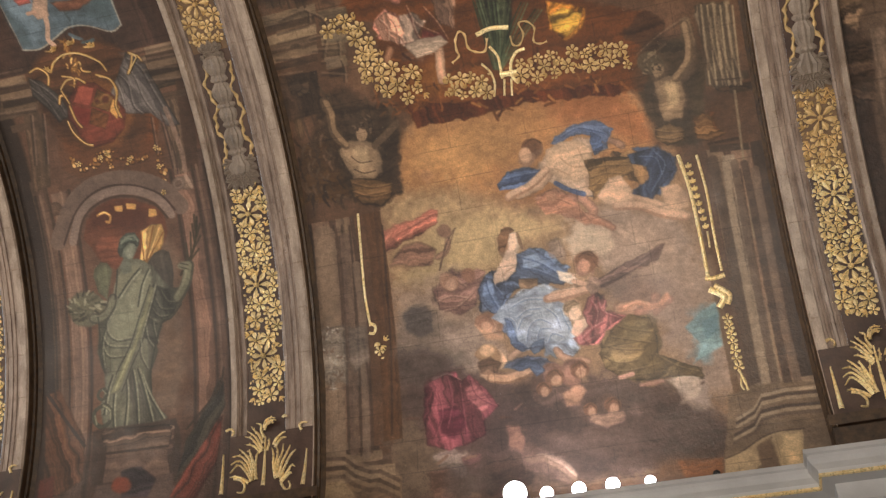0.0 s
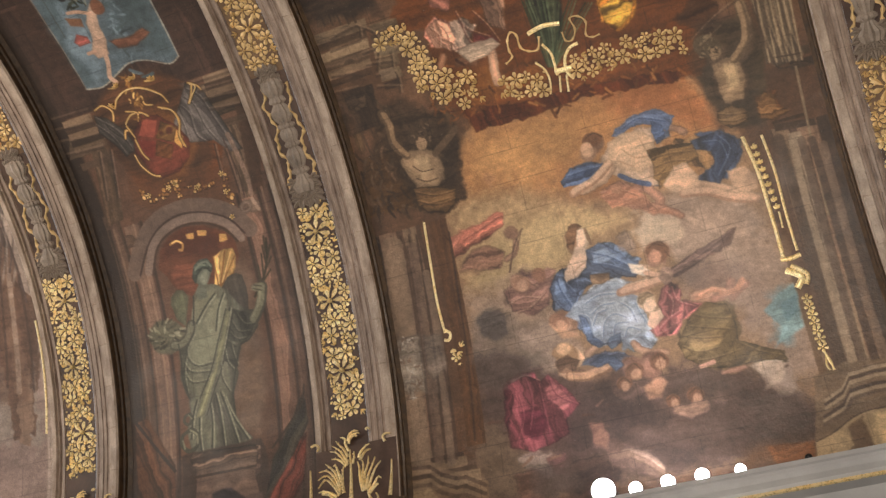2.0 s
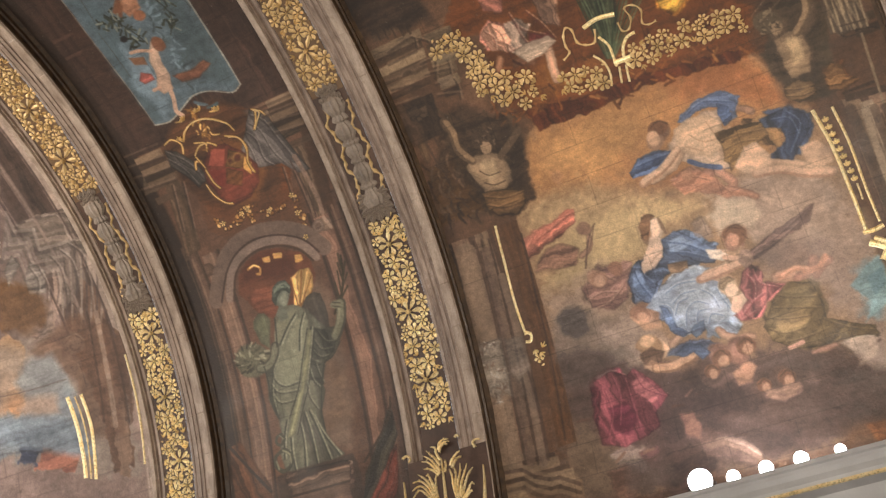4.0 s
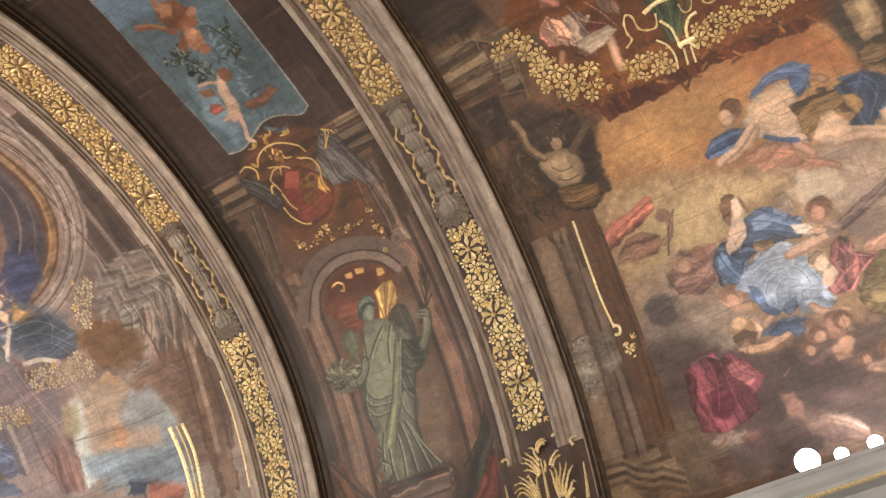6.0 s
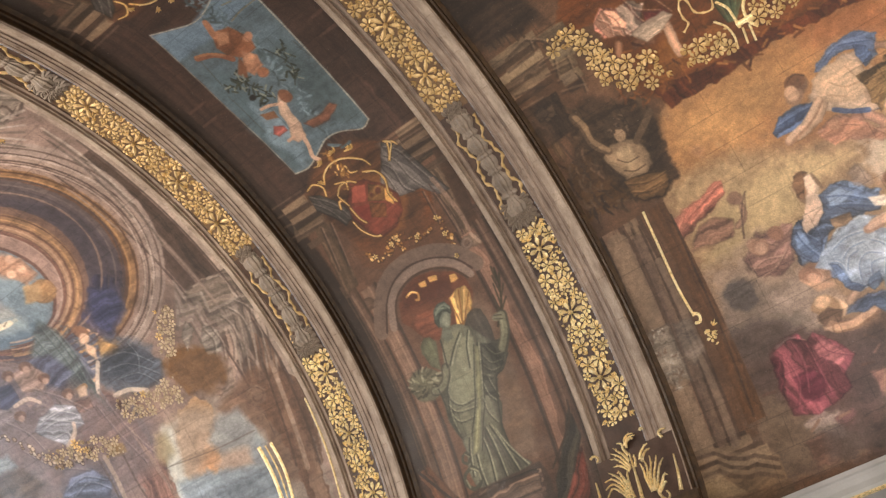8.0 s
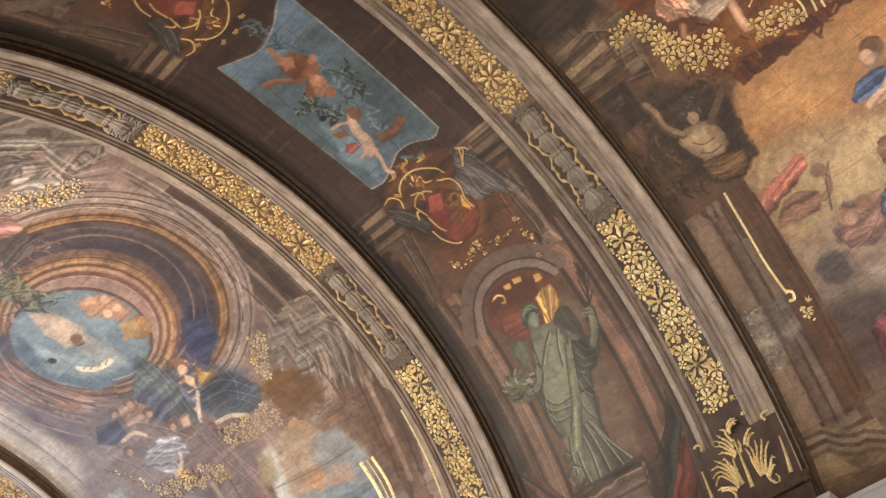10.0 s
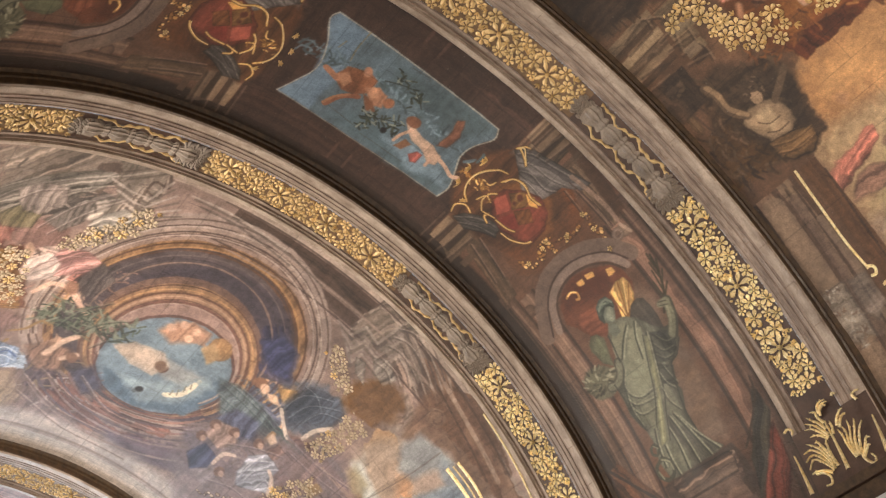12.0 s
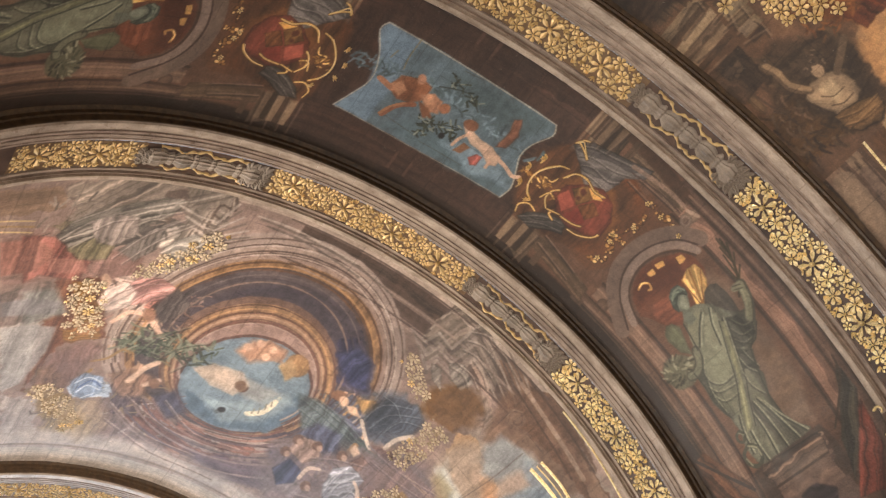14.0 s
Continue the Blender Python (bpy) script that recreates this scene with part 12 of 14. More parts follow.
far_bay.stroke((108, 86, 80), 0.048, (106.73, 18.95, 98.36, 19.89, 88.63, 20.03), alpha=0.60, wob=0.5)
far_bay.stroke((108, 86, 80), 0.048, (104.81, 18.64, 95.69, 19.45, 86.09, 19.51), alpha=0.60, wob=0.5)
far_bay.stroke((108, 86, 80), 0.048, (105.91, 19.60, 95.74, 20.43, 83.70, 20.51), alpha=0.60, wob=0.5)
far_bay.stroke((108, 86, 80), 0.048, (98.60, 18.50, 91.09, 19.29, 83.00, 19.14), alpha=0.60, wob=0.5)
far_bay.stroke((176, 152, 138), 0.043, (106.67, 18.90, 98.37, 19.82, 88.71, 19.97), alpha=0.48, wob=0.5)
far_bay.stroke((176, 152, 138), 0.042, (104.78, 18.58, 95.72, 19.38, 86.18, 19.44), alpha=0.48, wob=0.5)
far_bay.stroke((176, 152, 138), 0.044, (105.88, 19.54, 95.78, 20.36, 83.78, 20.44), alpha=0.48, wob=0.5)
far_bay.stroke((176, 152, 138), 0.042, (98.52, 18.44, 91.10, 19.22, 83.10, 19.08), alpha=0.48, wob=0.5)
far_bay.shape((176, 154, 136), (98.04, 17.14, 95.31, 16.80, 90.38, 16.75, 88.25, 17.06, 89.57, 17.55, 93.78, 17.49), 0.060, fold=0.08, alpha=0.90, wob=0.5)
far_bay.disc((120, 88, 66), 89.56, 17.15, (-0.102, -0.075), (-0.071, 0.147), 0.038, rim=0.00)
far_bay.shape((176, 128, 100), (93.54, 16.19, 92.32, 15.71, 89.08, 15.53, 86.23, 15.75, 88.73, 16.16, 90.93, 16.37), 0.072, fold=0.15, wob=0.5)
far_bay.shape((170, 134, 92), (86.45, 16.09, 85.35, 15.71, 83.07, 16.03, 84.10, 16.43), 0.058, wob=0.5)
far_bay.disc((196, 152, 124), 92.24, 15.95, (-0.080, -0.054), (-0.053, 0.109), 0.036, rim=0.00)
far_bay.disc((196, 152, 124), 90.97, 15.71, (-0.079, -0.055), (-0.053, 0.107), 0.036, rim=0.00)
far_bay.disc((196, 152, 124), 88.70, 15.73, (-0.078, -0.059), (-0.054, 0.105), 0.036, rim=0.00)
far_bay.disc((196, 152, 124), 89.03, 16.02, (-0.079, -0.059), (-0.054, 0.107), 0.036, rim=0.00)
far_bay.shape((136, 150, 156), (94.44, 17.95, 90.77, 17.85, 85.20, 17.38, 82.43, 16.72, 80.51, 16.93, 83.08, 17.94, 88.39, 18.54), 0.092, fold=0.06, alpha=0.70, wob=0.5)
far_bay.stroke((208, 192, 164), 0.139, (85.85, 17.89, 83.88, 17.62, 83.20, 17.12), alpha=0.90, wob=0.5)
far_bay.stroke((120, 108, 88), 0.028, (85.25, 17.82, 85.28, 17.64), alpha=0.90, wob=0.5)
far_bay.stroke((120, 108, 88), 0.028, (84.35, 17.72, 84.66, 17.52), alpha=0.90, wob=0.5)
far_bay.stroke((120, 108, 88), 0.028, (83.82, 17.52, 84.13, 17.33), alpha=0.90, wob=0.5)
far_bay.stroke((120, 108, 88), 0.028, (83.30, 17.32, 83.63, 17.18), alpha=0.90, wob=0.5)
far_bay.disc((40, 34, 32), 89.75, 18.12, (-0.083, -0.061), (-0.040, 0.086), 0.039, rim=0.00)
far_bay.shape((92, 100, 102), (81.00, 16.54, 78.27, 16.41, 72.34, 16.48, 66.24, 16.90, 69.88, 17.27, 73.95, 17.42, 77.34, 17.44), 0.074, fold=0.20, wob=0.5)
far_bay.stroke((60, 72, 74), 0.032, (80.25, 16.67, 74.42, 16.79, 67.04, 16.94), alpha=0.46, wob=0.5)
far_bay.stroke((60, 72, 74), 0.032, (80.04, 16.51, 74.09, 16.60, 67.15, 16.82), alpha=0.46, wob=0.5)
far_bay.stroke((60, 72, 74), 0.032, (79.18, 16.99, 74.37, 17.06, 67.85, 17.08), alpha=0.46, wob=0.5)
far_bay.stroke((60, 72, 74), 0.032, (77.40, 17.26, 72.67, 17.18, 67.87, 17.18), alpha=0.46, wob=0.5)
far_bay.stroke((60, 72, 74), 0.032, (78.27, 16.41, 73.14, 16.51, 67.65, 16.66), alpha=0.46, wob=0.5)
far_bay.stroke((112, 120, 114), 0.029, (80.26, 16.63, 74.42, 16.74, 67.03, 16.90), alpha=0.37, wob=0.5)
far_bay.stroke((112, 120, 114), 0.029, (80.05, 16.47, 74.08, 16.56, 67.13, 16.78), alpha=0.37, wob=0.5)
far_bay.stroke((112, 120, 114), 0.030, (79.19, 16.94, 74.38, 17.02, 67.87, 17.04), alpha=0.37, wob=0.5)
far_bay.stroke((112, 120, 114), 0.030, (77.45, 17.21, 72.70, 17.14, 67.89, 17.14), alpha=0.37, wob=0.5)
far_bay.stroke((112, 120, 114), 0.029, (78.26, 16.37, 73.12, 16.46, 67.63, 16.62), alpha=0.37, wob=0.5)
far_bay.disc((120, 82, 58), 75.58, 15.96, (-0.162, -0.063), (-0.045, 0.162), 0.036, rim=0.00)
far_bay.disc((196, 156, 126), 74.42, 16.02, (-0.084, -0.089), (-0.075, 0.122), 0.036, rim=0.00)
far_bay.shape((196, 158, 126), (73.92, 16.08, 72.31, 15.93, 70.68, 16.13, 72.65, 16.21), 0.043, wob=0.5)
far_bay.shape((156, 118, 70), (73.05, 15.77, 70.64, 15.45, 68.89, 15.67, 70.40, 16.04), 0.057, fold=0.20, wob=0.5)
far_bay.stroke((150, 108, 64), 0.135, (68.42, 17.27, 68.34, 16.87), wob=0.5)
far_bay.shape((88, 94, 108), (70.91, 16.03, 69.42, 15.13, 65.27, 14.79, 62.67, 15.01, 62.50, 15.54, 66.38, 15.98, 67.74, 16.44), 0.072, fold=0.22, wob=0.5)
far_bay.shape((60, 62, 92), (80.21, 14.94, 78.19, 14.44, 74.86, 14.65, 72.68, 15.41, 75.31, 15.57, 78.32, 15.33), 0.069, fold=0.20, wob=0.5)
far_bay.stroke((56, 62, 76), 0.032, (69.89, 16.10, 69.10, 15.43, 65.36, 15.00), alpha=0.46, wob=0.5)
far_bay.stroke((56, 62, 76), 0.032, (68.22, 16.20, 67.34, 15.55, 63.48, 15.04), alpha=0.46, wob=0.5)
far_bay.stroke((56, 62, 76), 0.032, (66.13, 16.03, 65.29, 15.48, 62.36, 15.20), alpha=0.46, wob=0.5)
far_bay.stroke((56, 62, 76), 0.032, (70.08, 15.23, 67.79, 15.23, 65.79, 15.43), alpha=0.46, wob=0.5)
far_bay.stroke((140, 144, 148), 0.029, (70.11, 16.09, 69.28, 15.41, 65.48, 14.97), alpha=0.37, wob=0.5)
far_bay.stroke((140, 144, 148), 0.029, (68.43, 16.19, 67.51, 15.53, 63.61, 15.01), alpha=0.37, wob=0.5)
far_bay.stroke((140, 144, 148), 0.028, (66.34, 16.02, 65.46, 15.46, 62.47, 15.17), alpha=0.37, wob=0.5)
far_bay.stroke((140, 144, 148), 0.028, (70.10, 15.20, 67.75, 15.19, 65.69, 15.40), alpha=0.37, wob=0.5)
far_bay.stroke((190, 170, 152), 0.101, (70.29, 16.16, 68.01, 16.49, 66.34, 16.68), alpha=0.85, wob=0.5)
far_bay.stroke((190, 170, 152), 0.101, (64.48, 16.36, 64.06, 15.96, 62.50, 15.54), alpha=0.85, wob=0.5)
far_bay.stroke((110, 104, 106), 0.059, (67.15, 16.82, 61.91, 16.85, 55.28, 16.83), alpha=0.70, wob=0.5)
far_bay.stroke((110, 104, 106), 0.059, (66.60, 16.63, 61.26, 16.63, 54.28, 16.57), alpha=0.70, wob=0.5)
far_bay.shape((140, 98, 76), (63.23, 17.10, 61.90, 16.37, 57.38, 16.47, 57.84, 17.35, 60.61, 17.60), 0.089, fold=0.20, wob=0.5)
far_bay.daubs(((172, 166, 160),), (74.9, 18.29, 60.6, 17.85), 16, 0.172)
far_bay.daubs(((112, 104, 108),), (74.9, 18.29, 60.6, 17.85), 16, 0.172)
far_bay.daubs(((80, 78, 96),), (74.9, 18.29, 60.6, 17.85), 16, 0.172)
far_bay.daubs(((146, 112, 98),), (74.9, 18.29, 60.6, 17.85), 16, 0.172)
far_bay.daubs(((196, 178, 160),), (74.9, 18.29, 60.6, 17.85), 16, 0.172)
far_bay.stroke((70, 66, 80), 0.047, (72.25, 18.64, 70.69, 17.89, 66.61, 17.70), alpha=0.46, wob=0.5)
far_bay.stroke((70, 66, 80), 0.047, (69.56, 18.97, 68.30, 18.14, 63.94, 17.72), alpha=0.46, wob=0.5)
far_bay.stroke((70, 66, 80), 0.047, (66.80, 19.01, 65.60, 18.18, 61.67, 17.80), alpha=0.46, wob=0.5)
far_bay.stroke((70, 66, 80), 0.047, (73.08, 18.17, 70.63, 17.63, 66.80, 17.14), alpha=0.46, wob=0.5)
far_bay.stroke((190, 184, 176), 0.043, (72.55, 18.61, 70.91, 17.84, 66.71, 17.64), alpha=0.37, wob=0.5)
far_bay.stroke((190, 184, 176), 0.043, (69.86, 18.95, 68.55, 18.10, 64.09, 17.67), alpha=0.37, wob=0.5)
far_bay.stroke((190, 184, 176), 0.043, (67.10, 18.99, 65.84, 18.14, 61.81, 17.75), alpha=0.37, wob=0.5)
far_bay.stroke((190, 184, 176), 0.042, (73.33, 18.12, 70.85, 17.59, 66.99, 17.09), alpha=0.37, wob=0.5)
far_bay.shape((182, 150, 126), (66.78, 17.93, 65.51, 17.41, 63.26, 17.60, 64.50, 17.98), 0.046, fold=0.15, wob=0.5)
far_bay.shape((66, 66, 90), (79.22, 18.66, 76.91, 18.09, 73.47, 18.08, 72.51, 18.58, 76.11, 18.97), 0.095, fold=0.20, wob=0.5)
far_bay.shape((160, 156, 154), (73.86, 19.41, 72.58, 18.84, 69.56, 18.97, 70.66, 19.58), 0.081, fold=0.20, wob=0.5)
far_bay.stroke((168, 152, 140), 0.065, (73.88, 13.27, 70.97, 13.33), alpha=0.55, wob=0.5)
far_bay.stroke((168, 152, 140), 0.065, (70.97, 13.33, 70.15, 12.93), alpha=0.55, wob=0.5)
far_bay.stroke((168, 152, 140), 0.065, (70.15, 12.93, 67.29, 13.05), alpha=0.55, wob=0.5)
far_bay.stroke((168, 152, 140), 0.065, (67.29, 13.05, 66.68, 12.26), alpha=0.55, wob=0.5)
far_bay.stroke((100, 88, 82), 0.065, (73.23, 13.33, 70.51, 13.42), alpha=0.55, wob=0.5)
far_bay.stroke((100, 88, 82), 0.065, (70.51, 13.42, 69.75, 13.03), alpha=0.55, wob=0.5)
far_bay.stroke((100, 88, 82), 0.065, (69.75, 13.03, 66.82, 13.14), alpha=0.55, wob=0.5)
far_bay.stroke((100, 88, 82), 0.065, (66.82, 13.14, 66.23, 12.34), alpha=0.55, wob=0.5)
far_bay.stroke((146, 130, 120), 0.065, (72.58, 13.40, 70.05, 13.51), alpha=0.55, wob=0.5)
far_bay.stroke((146, 130, 120), 0.065, (70.05, 13.51, 69.35, 13.13), alpha=0.55, wob=0.5)
far_bay.stroke((146, 130, 120), 0.065, (69.35, 13.13, 66.36, 13.23), alpha=0.55, wob=0.5)
far_bay.stroke((146, 130, 120), 0.065, (66.36, 13.23, 65.71, 12.44), alpha=0.55, wob=0.5)
far_bay.stroke((168, 152, 140), 0.066, (71.92, 13.47, 69.58, 13.60), alpha=0.55, wob=0.5)
far_bay.stroke((168, 152, 140), 0.066, (69.58, 13.60, 68.95, 13.23), alpha=0.55, wob=0.5)
far_bay.stroke((168, 152, 140), 0.066, (68.95, 13.23, 65.89, 13.32), alpha=0.55, wob=0.5)
far_bay.stroke((168, 152, 140), 0.066, (65.89, 13.32, 65.19, 12.53), alpha=0.55, wob=0.5)
far_bay.stroke((100, 88, 82), 0.066, (71.27, 13.53, 69.11, 13.69), alpha=0.55, wob=0.5)
far_bay.stroke((100, 88, 82), 0.066, (69.11, 13.69, 68.55, 13.33), alpha=0.55, wob=0.5)
far_bay.stroke((100, 88, 82), 0.066, (68.55, 13.33, 65.42, 13.40), alpha=0.55, wob=0.5)
far_bay.stroke((100, 88, 82), 0.066, (65.42, 13.40, 64.67, 12.63), alpha=0.55, wob=0.5)
far_bay.stroke((146, 130, 120), 0.066, (70.62, 13.60, 68.64, 13.79), alpha=0.55, wob=0.5)
far_bay.stroke((146, 130, 120), 0.066, (68.64, 13.79, 68.14, 13.43), alpha=0.55, wob=0.5)
far_bay.stroke((146, 130, 120), 0.066, (68.14, 13.43, 64.94, 13.49), alpha=0.55, wob=0.5)
far_bay.stroke((146, 130, 120), 0.066, (64.94, 13.49, 64.15, 12.72), alpha=0.55, wob=0.5)
far_bay.stroke((168, 152, 140), 0.066, (69.96, 13.66, 68.17, 13.88), alpha=0.55, wob=0.5)
far_bay.stroke((168, 152, 140), 0.066, (68.17, 13.88, 67.74, 13.52), alpha=0.55, wob=0.5)
far_bay.stroke((168, 152, 140), 0.066, (67.74, 13.52, 64.47, 13.58), alpha=0.55, wob=0.5)
far_bay.stroke((168, 152, 140), 0.066, (64.47, 13.58, 63.68, 12.80), alpha=0.55, wob=0.5)
far_bay.stroke((100, 88, 82), 0.066, (69.30, 13.72, 67.69, 13.97), alpha=0.55, wob=0.5)
far_bay.stroke((100, 88, 82), 0.066, (67.69, 13.97, 67.33, 13.62), alpha=0.55, wob=0.5)
far_bay.stroke((100, 88, 82), 0.066, (67.33, 13.62, 63.99, 13.66), alpha=0.55, wob=0.5)
far_bay.stroke((100, 88, 82), 0.066, (63.99, 13.66, 63.15, 12.90), alpha=0.55, wob=0.5)
far_bay.stroke((84, 72, 66), 0.038, (66.47, 12.42, 64.10, 12.24, 60.14, 12.37, 56.51, 12.54), alpha=0.46, wob=0.5)
far_bay.stroke((84, 72, 66), 0.038, (66.27, 12.66, 63.89, 12.52, 59.90, 12.65, 57.07, 12.84), alpha=0.46, wob=0.5)
far_bay.stroke((84, 72, 66), 0.038, (65.83, 12.91, 63.56, 12.82, 60.01, 12.95), alpha=0.46, wob=0.5)
far_bay.stroke((84, 72, 66), 0.038, (63.57, 12.94, 61.26, 13.04, 59.29, 13.23), alpha=0.46, wob=0.5)
far_bay.stroke((180, 164, 150), 0.034, (66.59, 12.38, 64.12, 12.20, 60.07, 12.33, 56.44, 12.49), alpha=0.37, wob=0.5)
far_bay.stroke((180, 164, 150), 0.034, (66.37, 12.62, 63.90, 12.48, 59.82, 12.60, 56.96, 12.79), alpha=0.37, wob=0.5)
far_bay.stroke((180, 164, 150), 0.035, (65.90, 12.86, 63.55, 12.78, 59.96, 12.90), alpha=0.37, wob=0.5)
far_bay.stroke((180, 164, 150), 0.034, (63.50, 12.90, 61.16, 13.00, 59.16, 13.19), alpha=0.37, wob=0.5)
far_bay.shape((176, 160, 146), (68.13, 13.67, 66.41, 13.60, 64.15, 14.07, 66.35, 14.01), 0.026, fold=0.25, wob=0.5)
far_bay.shape((156, 142, 130), (66.26, 13.38, 64.19, 13.16, 61.20, 13.36, 62.06, 13.71, 64.23, 13.66), 0.039, fold=0.30, wob=0.5)
far_bay.stroke((86, 72, 66), 0.034, (65.42, 13.45, 63.37, 13.40, 61.21, 13.57), alpha=0.46, wob=0.5)
far_bay.stroke((86, 72, 66), 0.034, (65.04, 13.26, 62.52, 13.25, 60.24, 13.40), alpha=0.46, wob=0.5)
far_bay.stroke((186, 168, 152), 0.031, (65.46, 13.40, 63.33, 13.35, 61.10, 13.53), alpha=0.37, wob=0.5)
far_bay.stroke((186, 168, 152), 0.030, (65.05, 13.22, 62.48, 13.21, 60.16, 13.36), alpha=0.37, wob=0.5)
far_bay.shape((116, 84, 56), (64.07, 14.52, 63.90, 14.03, 61.33, 13.51, 59.05, 13.44, 57.11, 13.68, 56.71, 14.12, 58.63, 14.57, 61.47, 14.77), 0.109, fold=0.06, alpha=0.80, wob=0.5)
far_bay.shape((150, 128, 114), (59.89, 13.34, 58.57, 13.36, 55.56, 13.60, 53.94, 13.98, 55.51, 14.02, 56.99, 13.66), 0.052, fold=0.25, alpha=0.80, wob=0.5)
far_bay.disc((150, 132, 120), 53.24, 13.20, (-0.139, -0.198), (-0.141, 0.158), 0.026, rim=0.25)
far_bay.stroke((92, 76, 68), 0.033, (53.68, 13.37, 54.31, 13.16, 53.28, 13.00, 52.19, 13.13, 52.63, 13.30, 53.35, 13.27), alpha=0.90, wob=0.5)
far_bay.stroke((190, 174, 158), 0.031, (54.29, 13.32, 54.44, 13.10, 53.29, 12.96), alpha=0.80, wob=0.5)
far_bay.shape((116, 82, 60), (54.38, 14.25, 57.05, 13.04, 54.78, 12.42, 47.28, 12.40, 38.57, 12.61, 39.76, 13.37, 48.10, 13.41), 0.067, fold=0.08, alpha=0.70, wob=0.5)
far_bay.stroke((166, 140, 120), 0.112, (56.05, 12.49, 49.51, 12.64, 40.20, 12.77), alpha=0.60, wob=0.5)
far_bay.stroke((74, 54, 44), 0.050, (56.73, 12.66, 50.50, 12.84, 41.24, 13.01), alpha=0.60, wob=0.5)
far_bay.stroke((74, 54, 44), 0.050, (55.61, 12.29, 49.13, 12.36, 39.79, 12.46), alpha=0.60, wob=0.5)
far_bay.shape((160, 134, 110), (56.72, 15.29, 56.52, 14.75, 54.84, 14.43, 52.74, 14.59, 51.64, 15.15, 50.89, 15.70, 53.93, 15.53), 0.125, fold=0.08, alpha=0.70, wob=0.5)
far_bay.shape((150, 160, 158), (56.17, 15.74, 56.22, 15.24, 52.52, 15.71, 52.31, 16.15), 0.056, fold=0.08, wob=0.5)
far_bay.shape((196, 146, 104), (52.53, 15.01, 52.08, 14.23, 48.47, 14.15, 46.50, 14.64, 48.72, 15.37), 0.082, fold=0.12, wob=0.5)
far_bay.shape((126, 136, 146), (52.03, 14.45, 49.22, 13.65, 42.19, 13.44, 41.34, 13.74, 45.85, 14.73), 0.094, fold=0.12, alpha=0.80, wob=0.5)
# crowded robes and clouds below the dome
far_bay.shape((116, 98, 98), (79.24, 18.18, 76.10, 17.49, 67.85, 16.94, 61.74, 16.19, 55.50, 15.59, 52.49, 15.88, 49.80, 17.62, 63.61, 21.95, 78.00, 19.67), 0.172, fold=0.06, alpha=0.80, wob=0.5)
far_bay.shape((66, 68, 92), (76.60, 19.06, 75.23, 18.44, 72.14, 18.60, 72.02, 19.06, 74.17, 19.46), 0.044, fold=0.20, wob=0.5)
far_bay.shape((84, 86, 108), (77.14, 17.72, 75.43, 17.00, 71.06, 16.87, 69.85, 17.44, 72.63, 17.83), 0.071, fold=0.22, wob=0.5)
far_bay.shape((150, 120, 106), (76.67, 18.25, 75.87, 17.61, 73.25, 17.45, 71.32, 17.86, 73.13, 18.36), 0.058, fold=0.20, wob=0.5)
far_bay.disc((112, 82, 66), 76.27, 17.78, (-0.078, -0.130), (-0.090, 0.107), 0.036, rim=0.00)
far_bay.disc((170, 134, 114), 75.74, 17.81, (-0.042, -0.071), (-0.060, 0.071), 0.036, rim=0.00)
far_bay.disc((112, 82, 66), 73.04, 17.61, (-0.076, -0.134), (-0.091, 0.101), 0.035, rim=0.00)
far_bay.disc((170, 134, 114), 72.51, 17.63, (-0.042, -0.074), (-0.061, 0.067), 0.035, rim=0.00)
far_bay.disc((112, 82, 66), 76.66, 18.33, (-0.079, -0.132), (-0.091, 0.110), 0.036, rim=0.00)
far_bay.disc((170, 134, 114), 76.13, 18.36, (-0.043, -0.072), (-0.061, 0.073), 0.036, rim=0.00)
far_bay.disc((112, 82, 66), 68.82, 17.39, (-0.075, -0.140), (-0.092, 0.094), 0.035, rim=0.00)
far_bay.disc((170, 134, 114), 68.30, 17.40, (-0.041, -0.077), (-0.061, 0.062), 0.035, rim=0.00)
far_bay.disc((112, 82, 66), 70.08, 18.91, (-0.077, -0.145), (-0.094, 0.102), 0.037, rim=0.00)
far_bay.disc((170, 134, 114), 69.54, 18.93, (-0.042, -0.080), (-0.063, 0.068), 0.037, rim=0.00)
far_bay.shape((140, 138, 146), (68.05, 18.54, 68.50, 17.87, 66.20, 17.39, 63.43, 17.55, 63.19, 18.10, 61.29, 18.25, 64.01, 18.64, 66.61, 18.91), 0.037, fold=0.25, way=-113, wob=0.5)
far_bay.stroke((100, 98, 112), 0.032, (67.34, 18.48, 67.34, 17.99, 65.09, 17.58), alpha=0.60, wob=0.5)
far_bay.stroke((100, 98, 112), 0.032, (65.91, 18.59, 65.77, 18.12, 63.58, 17.65), alpha=0.60, wob=0.5)
far_bay.stroke((100, 98, 112), 0.032, (63.66, 18.48, 63.44, 18.11, 61.44, 18.24), alpha=0.60, wob=0.5)
far_bay.stroke((100, 98, 112), 0.032, (66.88, 18.67, 67.09, 18.23, 66.79, 17.67), alpha=0.60, wob=0.5)
far_bay.stroke((172, 168, 168), 0.029, (67.56, 18.48, 67.55, 17.97, 65.25, 17.55), alpha=0.48, wob=0.5)
far_bay.stroke((172, 168, 168), 0.029, (66.13, 18.59, 65.97, 18.10, 63.75, 17.62), alpha=0.48, wob=0.5)
far_bay.stroke((172, 168, 168), 0.029, (63.89, 18.48, 63.56, 18.07, 61.38, 18.20), alpha=0.48, wob=0.5)
far_bay.stroke((172, 168, 168), 0.029, (67.10, 18.67, 67.31, 18.22, 67.01, 17.66), alpha=0.48, wob=0.5)
